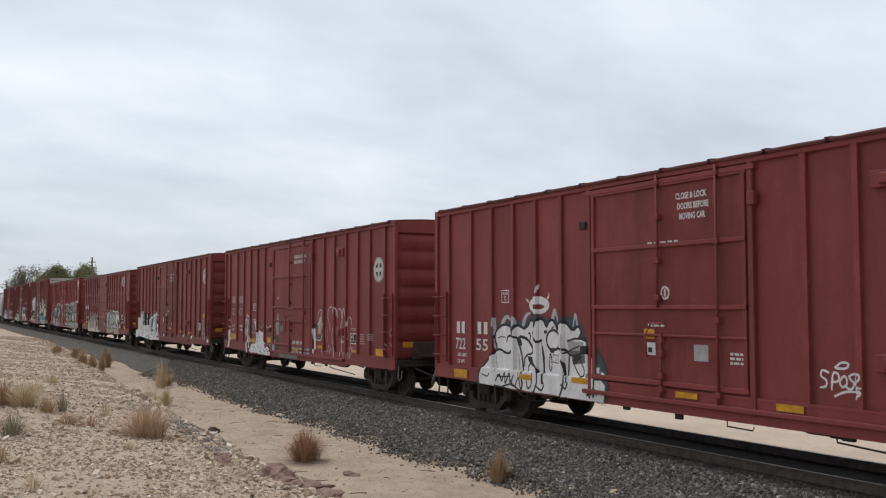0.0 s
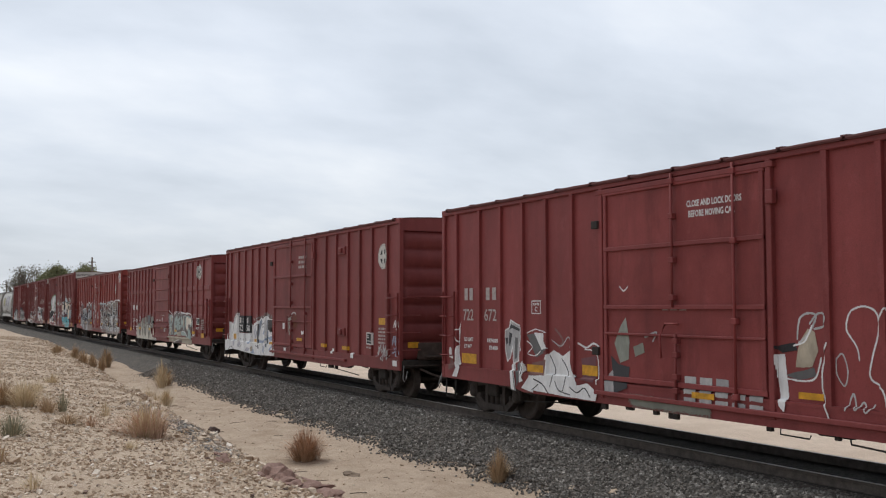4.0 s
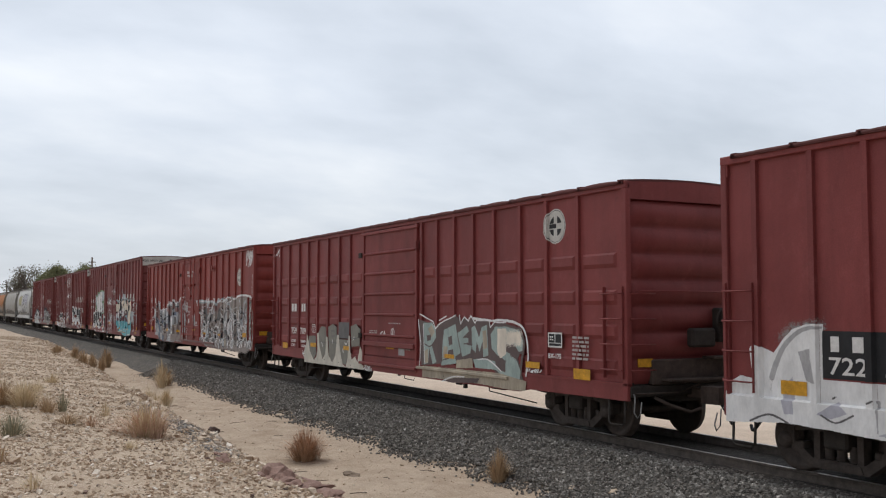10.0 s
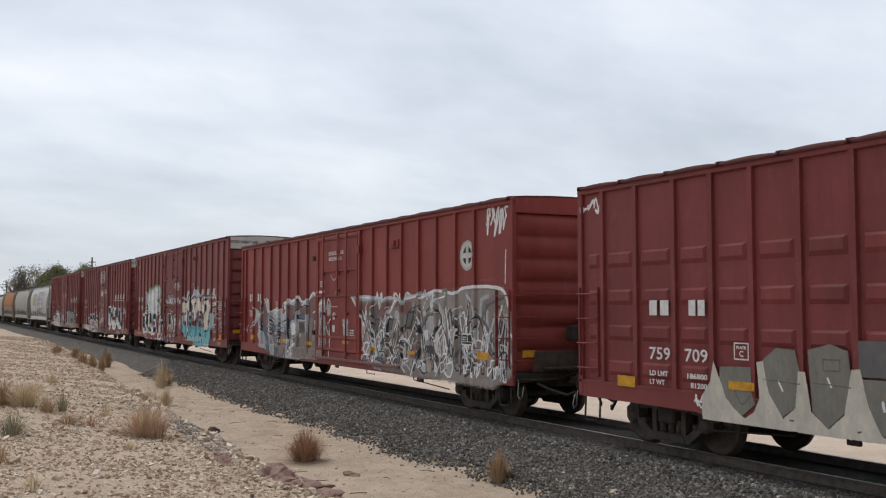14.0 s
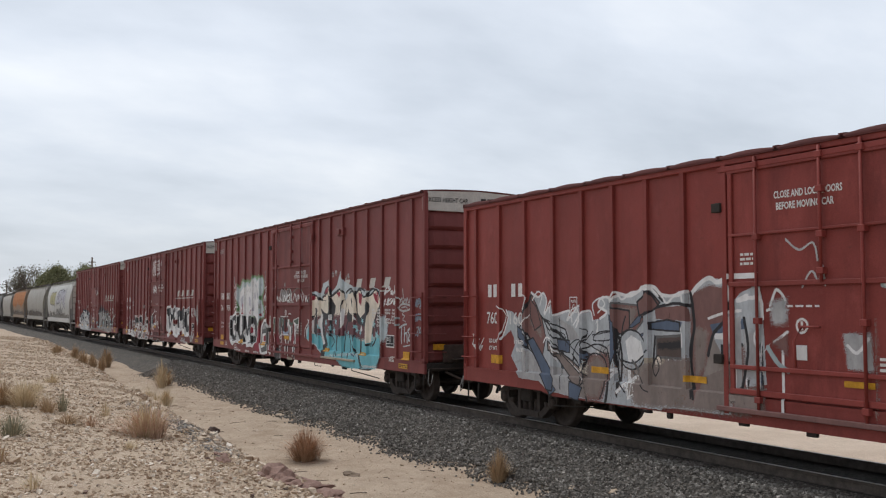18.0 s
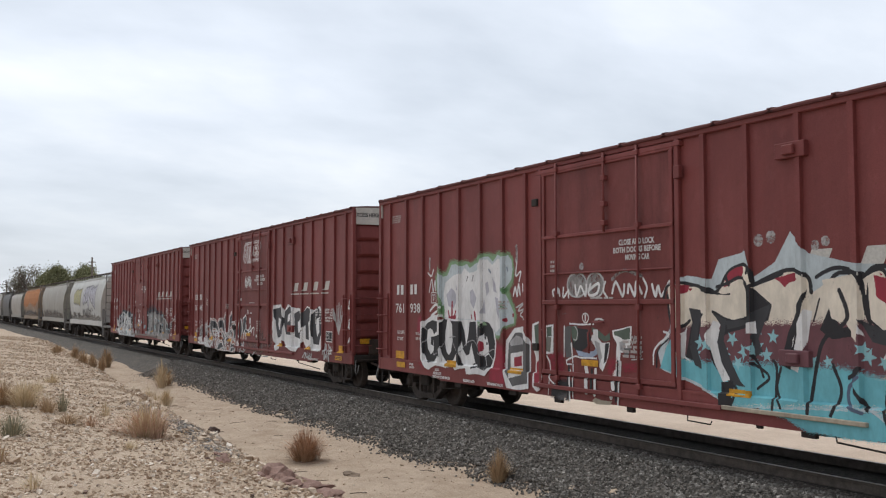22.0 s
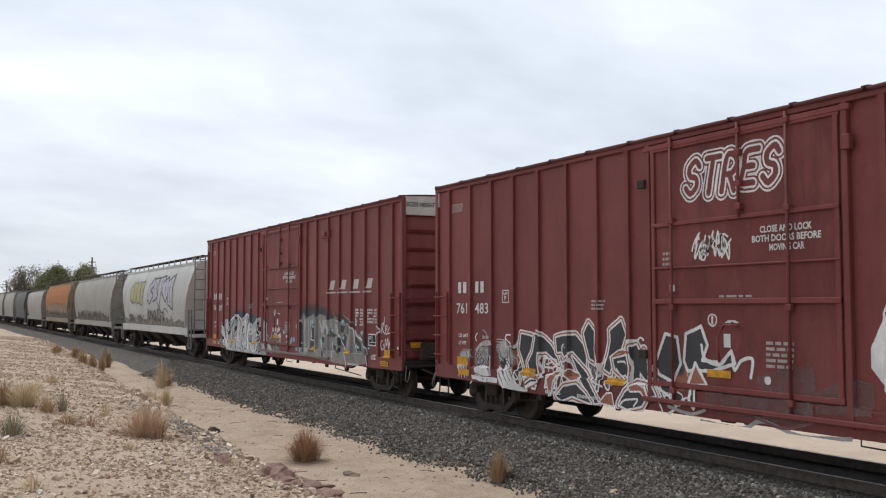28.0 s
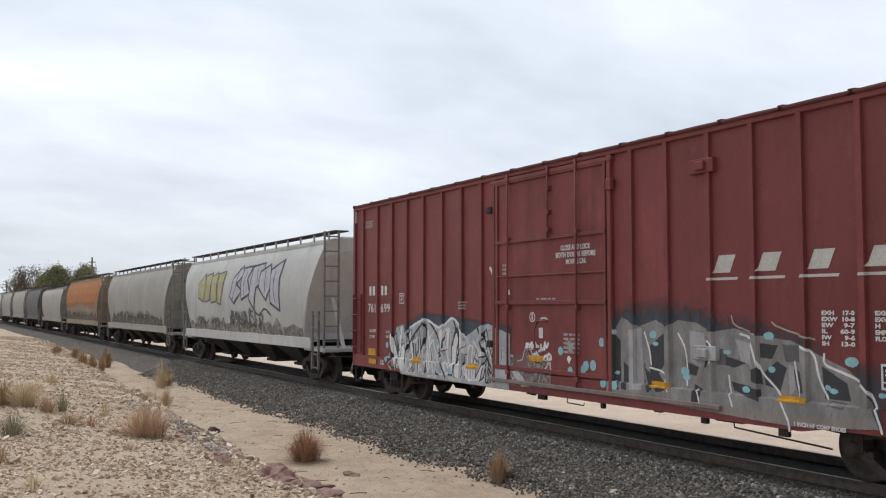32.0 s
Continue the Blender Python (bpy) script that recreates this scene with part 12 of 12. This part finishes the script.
# ---- stones, rocks, dry plants on the bank and in the ditch ----
def make_stones():
    rng = random.Random(21)
    pale, grit, dark = [], [], []
    for _ in range(80000):
        x = -4.5 - 60 * rng.random() ** 2.2
        c = crest_at(x)
        k = rng.random()
        y = c + 1.3 - 5.0 * k ** 1.3
        thin = fbm(x, y, 0.6, 14)
        if thin < -0.35 and rng.random() < 0.7:
            continue
        size = rng.choice((0.011, 0.014, 0.017, 0.021, 0.027, 0.035)) * rng.uniform(0.8, 1.45)
        if abs(y - c - 0.35) < 0.5 and rng.random() < 0.3:
            size *= rng.uniform(1.2, 2.2)
        elif rng.random() < 0.012:
            size *= 2.0
        pale.append((x, y, ground_height(x, y) + size * 0.1, size))
    for _ in range(1300):
        x = -6 - 60 * rng.random() ** 1.7
        y = crest_at(x) + rng.gauss(0.35, 0.33)
        size = 0.025 + 0.075 * rng.random() ** 3
        if -12 < x < -9 and rng.random() < 0.6:
            continue
        pale.append((x, y, ground_height(x, y) + size * 0.15, size))
    for _ in range(5000):
        x = -6 - 40 * rng.random() ** 1.8
        c = crest_at(x)
        y = rng.uniform(c + 1.0, 8.9)
        size = rng.uniform(0.008, 0.022) * (2.2 if rng.random() < 0.04 else 1)
        grit.append((x, y, ground_height(x, y) + size * 0.2, size))
    for _ in range(220):
        x = -5 - 25 * rng.random() ** 1.6
        y = crest_at(x) + rng.uniform(-3, 1.2)
        size = rng.uniform(0.015, 0.045)
        dark.append((x, y, ground_height(x, y) + size * 0.2, size))
    scatter("bank_gravel", PALE_STONE, pale, "loose pale limestone gravel on the bank", "gravel", 4, 0.65)
    scatter("ditch_grit", PALE_STONE, grit, "sparse pale grit on the sandy ditch", "grit", 5, 0.6)
    scatter("dark_pebbles", stone_material("dark_pebble", [(0, (0.08, 0.06, 0.05)), (1, (0.22, 0.15, 0.12))]), dark, "scattered dark and reddish pebbles", "pebbles", 6, 0.6)
    patch = []
    for _ in range(16000):
        x, y = rng.uniform(-21, -11), rng.uniform(3.1, 5.0)
        if rng.random() > spill_at(x, y) * 1.3:
            continue
        size = rng.uniform(0.01, 0.028)
        patch.append((x, y, ground_height(x, y) + size * 0.2, size))
    scatter("grey_gravel_patch", stone_material("grey_gravel", [(0, (0.16, 0.142, 0.125)), (0.8, (0.33, 0.3, 0.27)), (1, (0.46, 0.42, 0.38))]), patch, "patch of spilled grey gravel on the bank edge", "gravel", 7, 0.65)


make_stones()


def rock(name, x, y, wx, wy, h, material, label, seed, turn=0.0):
    rng = np.random.RandomState(seed)
    bm = bmesh.new()
    bmesh.ops.create_icosphere(bm, subdivisions=3, radius=0.5)
    off = rng.uniform(0, 50)
    for v in bm.verts:
        d = 1 + 0.6 * noise.fractal(v.co * 2.2 + Vector((off, 0, 0)), 1.0, 2.0, 4) + 0.2 * noise.cell(v.co * 4 + Vector((off, 0, 0)))
        v.co *= d
        v.co.x *= wx
        v.co.y *= wy
        v.co.z *= h * (1.3 if v.co.z > 0 else 0.6)
    me = bpy.data.meshes.new(name)
    bm.to_mesh(me)
    bm.free()
    me.materials.append(material)
    ob = new(name, me)
    ob.matrix_basis = pose(x, y, ground_height(x, y) - h * 0.12, 0, 0, turn)
    return tagged(ob, label, "rock", "rocks on the bank")


for i, (x, y, wx, wy, h, turn) in enumerate(((-10.95, 3.82, 0.6, 0.26, 0.1, 25), (-10.62, 4.0, 0.42, 0.22, 0.09, 35), (-10.3, 4.12, 0.34, 0.2, 0.09, 60), (-12.3, 3.36, 0.26, 0.16, 0.08, 20), (-10.75, 3.78, 0.2, 0.14, 0.08, 80), (-10.45, 3.9, 0.16, 0.12, 0.07, 10), (-10.55, 3.42, 0.5, 0.32, 0.26, 10), (-10.2, 3.52, 0.3, 0.25, 0.17, 40), (-11.66, 3.2, 0.24, 0.16, 0.12, 0), (-9.95, 3.64, 0.5, 0.26, 0.11, 70), (-9.65, 3.74, 0.45, 0.3, 0.1, 20), (-9.4, 3.87, 0.3, 0.24, 0.09, 50), (-10.0, 3.5, 0.26, 0.2, 0.08, 15), (-12.9, 6.9, 0.2, 0.16, 0.14, 0))):
    rock("rock", x, y, wx, wy, h, RED_ROCK, "weathered dull red sandstone rock in pale gravel", 30 + i, turn)
for i, (x, y, w, h) in enumerate(((-12.9, 9.2, 0.15, 0.13), (-12.04, 9.37, 0.26, 0.12), (-13.3, 9.15, 0.09, 0.08), (-16.9, 9.4, 0.1, 0.08), (-9.9, 3.3, 0.16, 0.1), (-10.4, 3.7, 0.13, 0.09), (-22.0, 4.4, 0.35, 0.12), (-23.5, 4.3, 0.3, 0.14), (-25.0, 4.5, 0.4, 0.12), (-27.2, 4.4, 0.35, 0.12))):
    rock("rock", x, y, w, w * 0.8, h, PALE_STONE, "pale chalky stone lying among smaller gravel", 50 + i, 35 * i)
rock("rock", -23.77, 6.3, 0.4, 0.3, 0.2, plain("dark_rock", (0.09, 0.06, 0.05), 0.9), "dark brown rock at the foot of the bank", 77)
rock("dirt_clump", -16.62, 6.91, 0.55, 0.25, 0.09, plain("dry_dirt", (0.2, 0.15, 0.11), 0.95), "low clump of dry brown dirt", 78, 20)


def tuft(name, x, y, width, height, blades, material, label, seed, lean=0.5, base=0.2, group="dry grass tufts"):
    """A bunch of thin bent blades that spread from one foot."""
    rng = random.Random(seed)
    t = Form()
    for _ in range(blades):
        a = rng.uniform(0, 2 * math.pi)
        r = rng.random() ** 0.6
        foot = base * width * rng.random() ** 0.7 * (0.4 + 0.6 * r)
        tip = 0.5 * width * r
        h = height * rng.uniform(0.45, 1.0) * (1 - 1.1 * r * r * lean)
        w = rng.uniform(0.0018, 0.004) * (1 + height) * (1 + 0.02 * max(0, -x - 20))
        ca, sa = math.cos(a), math.sin(a)
        side = (-sa * w, ca * w)
        p0 = (foot * ca, foot * sa, -0.03)
        p1 = ((foot + (tip - foot) * 0.4) * ca, (foot + (tip - foot) * 0.4) * sa, h * 0.6)
        bend = rng.uniform(0.85, 1.25)
        p2 = (tip * ca * bend + rng.uniform(-0.02, 0.02), tip * sa * bend, h)
        t.add([(p0[0] - side[0], p0[1] - side[1], p0[2]), (p0[0] + side[0], p0[1] + side[1], p0[2]), (p1[0] + side[0], p1[1] + side[1], p1[2]), (p1[0] - side[0], p1[1] - side[1], p1[2]), p2], [(0, 1, 2, 3), (3, 2, 4)])
    ob = new(name, t.mesh(name, material, False))
    ob.location = (x, y, ground_height(x, y))
    return tagged(ob, label, "grass tuft", group)


for i, (x, y, w, h, n, m, l) in enumerate((
        (-18.54, 6.74, 1.25, 0.74, 950, RUST_GRASS, "dense reddish-brown dry grass clump on sand"), (-14.62, 8.85, 0.62, 0.68, 560, DRY_GRASS, "upright tan dry grass clump beside the ballast"),
        (-14.42, 2.8, 1.45, 0.5, 360, PINK_GRASS, "spreading pinkish-brown dry brush on the bank"), (-14.35, 2.84, 1.15, 0.7, 170, STRAW, "thin pinkish dry brush on the bank"), (-14.2, 2.95, 0.75, 0.6, 90, PINK_GRASS, "thin pinkish dry brush on the bank"),
        (-30.8, 6.67, 0.75, 0.74, 200, STRAW, "tall straw-coloured dry grass at the bank's foot"), (-31.6, 6.5, 0.9, 0.5, 60, STRAW, "straw-coloured grass clump by the ditch"), (-37.6, 7.95, 0.9, 1.25, 150, STRAW, "tall straw-coloured dry grass at the bank's foot"),
        (-38.8, 8.3, 1.4, 0.95, 340, DRY_GRASS, "straw-coloured grass clump by the ballast"), (-34.5, 6.9, 0.8, 0.5, 50, STRAW, "thin straw-coloured grass by the ditch"), (-28.5, 6.0, 0.9, 0.45, 60, STRAW, "thin straw-coloured grass by the ditch"),
        (-17.7, 1.5, 1.0, 0.58, 430, STRAW, "yellowish dry grass on pale gravel"), (-18.1, 1.2, 1.0, 0.55, 300, DRY_GRASS, "yellowish dry grass on pale gravel"), (-17.0, 1.8, 0.7, 0.35, 140, DRY_GRASS, "thin yellowish dry grass on pale gravel"),
        (-17.15, 2.04, 0.4, 0.48, 80, GREEN_GRASS, "thin grey-green weed on gravel"), (-16.6, 2.62, 0.36, 0.36, 45, STRAW, "thin grey-green weed on gravel"), (-13.9, 1.05, 0.75, 0.42, 170, GREEN_GRASS, "grey-green dry weed on the bank"),
        (-15.4, 1.9, 0.75, 0.22, 130, DRY_GRASS, "low withered weed on gravel"), (-15.2, 2.2, 0.45, 0.25, 60, RUST_GRASS, "low withered weed on gravel"), (-11.4, 0.72, 0.45, 0.3, 90, DRY_GRASS, "small withered tuft on gravel"), (-13.4, 0.6, 0.6, 0.36, 180, STRAW, "small withered tuft on gravel"),
        (-9.6, 0.9, 0.4, 0.22, 50, STRAW, "thin low weed on gravel"), (-12.6, 2.3, 0.4, 0.14, 60, STRAW, "short dry tuft on gravel"), (-21.0, 2.0, 0.6, 0.3, 120, STRAW, "short dry tuft on gravel"), (-24.0, 2.6, 0.7, 0.3, 120, STRAW, "short dry tuft on gravel"),
        (-41.0, 4.6, 0.7, 0.45, 200, DRY_GRASS, "distant brown grass tuft at the bank's edge"), (-38.8, 5.0, 0.62, 0.62, 260, DRY_GRASS, "distant brown grass tuft at the bank's edge"),
        (-35.6, 4.85, 0.68, 0.66, 280, DRY_GRASS, "distant brown grass tuft at the bank's edge"), (-33.5, 4.86, 0.6, 0.55, 240, DRY_GRASS, "distant brown grass tuft at the bank's edge"),
        (-48.9, 7.5, 0.75, 0.8, 240, DRY_GRASS, "distant brown grass tuft at the bank's foot"), (-51.9, 8.23, 1.0, 1.2, 300, DRY_GRASS, "distant brown grass tuft at the bank's foot"), (-44.0, 5.0, 1.2, 0.4, 200, DRY_GRASS, "distant brown grass tuft at the bank's edge"))):
    tuft("grass_tuft", x, y, w, h, n, m, l, 300 + i)


def litter():
    """Dead twigs on the sand, and small withered stems on the bank."""
    rng = random.Random(61)
    f = Form()
    for _ in range(45):
        x = -8 - 24 * rng.random() ** 1.4
        y = rng.uniform(crest_at(x) + 1.2, 8.7)
        a, l = rng.uniform(0, 6.28), rng.uniform(0.08, 0.4)
        z = ground_height(x, y) + 0.012
        f.tube([(x, y, z), (x + l * 0.5 * math.cos(a), y + l * 0.5 * math.sin(a), z + 0.012), (x + l * math.cos(a + 0.3), y + l * math.sin(a + 0.3), z)], 0.006, 4)
    tagged(new("dead_twigs", f.mesh("dead_twigs", plain("dead_twig", (0.13, 0.095, 0.07), 0.9))), "scattered thin dead twigs on the sand", "twigs", kind="stuff")
    s = Form()
    for _ in range(900):
        x = -6 - 26 * rng.random() ** 1.5
        y = crest_at(x) - 3.6 * rng.random() + 0.6
        z = ground_height(x, y)
        h, a = rng.uniform(0.03, 0.12), rng.uniform(0, 6.28)
        s.add([(x - 0.003, y, z), (x + 0.003, y, z), (x + 0.4 * h * math.cos(a), y + 0.4 * h * math.sin(a), z + h)], [(0, 1, 2)])
    tagged(new("withered_stems", s.mesh("withered_stems", DRY_GRASS, False)), "sparse withered grass stems between stones", "dry stems", kind="stuff")


litter()


# ---- far trees and poles ----
def tree(x, y, height, width, leaves, seed, label, bare=0.0):
    rng = random.Random(seed)
    t = thing("tree", x, y, ground_height(x, y), label, "tree", "trees beyond the track")
    limbs = Form()
    tips = []

    def taper(a, b, r0, r1):
        d = (b - a).normalized()
        s = d.cross(Vector((0.3, 0.9, 0.1))).normalized()
        u = s.cross(d)
        v = []
        for p, r in ((a, r0), (b, r1)):
            v += [tuple(p + s * (r * math.cos(k * 1.0472)) + u * (r * math.sin(k * 1.0472))) for k in range(6)]
        limbs.add(v, [(k, (k + 1) % 6, 6 + (k + 1) % 6, 6 + k) for k in range(6)], True)

    def grow(a, d, length, r, depth):
        b = a + d * length
        taper(a, b, r, r * 0.65)
        if depth == 0:
            tips.append(b)
            return
        for _ in range(3 if depth > 1 else 4):
            spread = Vector((rng.gauss(0, 1), rng.gauss(0, 1), rng.gauss(0.15, 0.5))).normalized()
            grow(b, (d * 0.75 + spread * 0.75).normalized(), length * rng.uniform(0.6, 0.85), r * 0.6, depth - 1)
    for _ in range(3):
        d = Vector((rng.gauss(0, 0.35), rng.gauss(0, 0.35), 1)).normalized()
        grow(Vector((rng.uniform(-0.4, 0.4) * width * 0.3, rng.uniform(-0.3, 0.3), 0)), d, height * 0.27, 0.22, 3)
    lo = max(abs(p.x) for p in tips)
    hi = max(p.z for p in tips)
    sx, sz = width / 2 / lo, height * 0.96 / hi
    limbs.v = [(a * sx, b * sx, c * sz) for a, b, c in limbs.v]
    part("trunk", limbs, BARK, t, "grey branching trunk")
    crown = Form()
    for p in tips:
        if rng.random() < bare:
            continue
        c = Vector((p.x * sx, p.y * sx, p.z * sz))
        for _ in range(leaves):
            q = c + Vector((rng.gauss(0, 0.55), rng.gauss(0, 0.55), rng.gauss(-0.1, 0.5)))
            a = Vector((rng.gauss(0, 1), rng.gauss(0, 1), rng.gauss(0, 1))).normalized() * rng.uniform(0.08, 0.2)
            b = a.cross(Vector((rng.gauss(0, 1), rng.gauss(0, 1), rng.gauss(0, 1)))).normalized() * rng.uniform(0.06, 0.14)
            crown.add([tuple(q - a), tuple(q + b), tuple(q + a), tuple(q - b)], [(0, 1, 2, 3)])
    part("crown", crown, GREY_LEAF if bare > 0.3 else LEAF, t, "uneven grey-green leaves")
    return t


tree(-186.0, 23.0, 10.2, 10.5, 190, 401, "broad grey-green tree behind the track")
tree(-196.0, 22.3, 9.6, 9.0, 190, 402, "rounded grey-green tree behind the track")
tree(-176.0, 23.4, 9.2, 9.0, 180, 403, "low-crowned grey-green tree behind the track")
tree(-168.0, 23.6, 7.6, 6.0, 140, 406, "small grey-green tree behind the track")
tree(-203.0, 17.6, 11.0, 7.6, 26, 404, "tall thinly leaved tree behind the track", 0.45)
tree(-214.0, 16.6, 8.6, 4.6, 26, 405, "sparse tree behind the track", 0.35)
for x, y, h, l in ((-148.5, 21.2, 9.6, "weathered wooden utility pole behind the track"), (-229.0, 15.3, 8.0, "thin wooden pole far along the track")):
    t = thing("utility_pole", x, y, ground_height(x, y), l, "pole")
    part("shaft", Form().lathe([(0.0, 0.0), (0.0, 0.17), (h + 0.4, 0.12), (h + 0.4, 0.0)], (0, 0, 0), "z", 10), BARK, t)
    part("crossarm", Form().box(-0.05, 0.05, -0.5, 0.5, h - 0.35, h - 0.22), BARK, t)


# ---- what moves ----
def travelled(t):
    """How far the train has rolled at t seconds: a smooth curve through TRAVEL."""
    T, D = [r[0] for r in TRAVEL], [r[1] for r in TRAVEL]
    slope = []
    for i in range(len(T)):
        a, b = max(0, i - 1), min(len(T) - 1, i + 1)
        slope.append((D[b] - D[a]) / (T[b] - T[a]))
    i = max(k for k in range(len(T) - 1) if T[k] <= t) if t > 0 else 0
    h = T[i + 1] - T[i]
    u = (t - T[i]) / h
    return (2 * u**3 - 3 * u**2 + 1) * D[i] + (u**3 - 2 * u**2 + u) * h * slope[i] + (3 * u**2 - 2 * u**3) * D[i + 1] + (u**3 - u**2) * h * slope[i + 1]


def motions():
    """The train rolls past; its wheels turn."""
    cars = [spec["car"] for spec in CARS.values()] + HOPPERS
    for car in cars:
        x, y, z = car.location
        walk(car, [(t, pose(x + travelled(t), y, z)) for t in range(33)])
    steps = [i * 32 / 225 for i in range(226)]
    turns = [pose(0, 0, 0, 0, math.degrees(travelled(t) / 0.457)) for t in steps]
    for w in WHEELS[:36]:
        place = Matrix.Translation(w.location)
        walk(w, [(t, place @ m) for t, m in zip(steps, turns)])


motions()
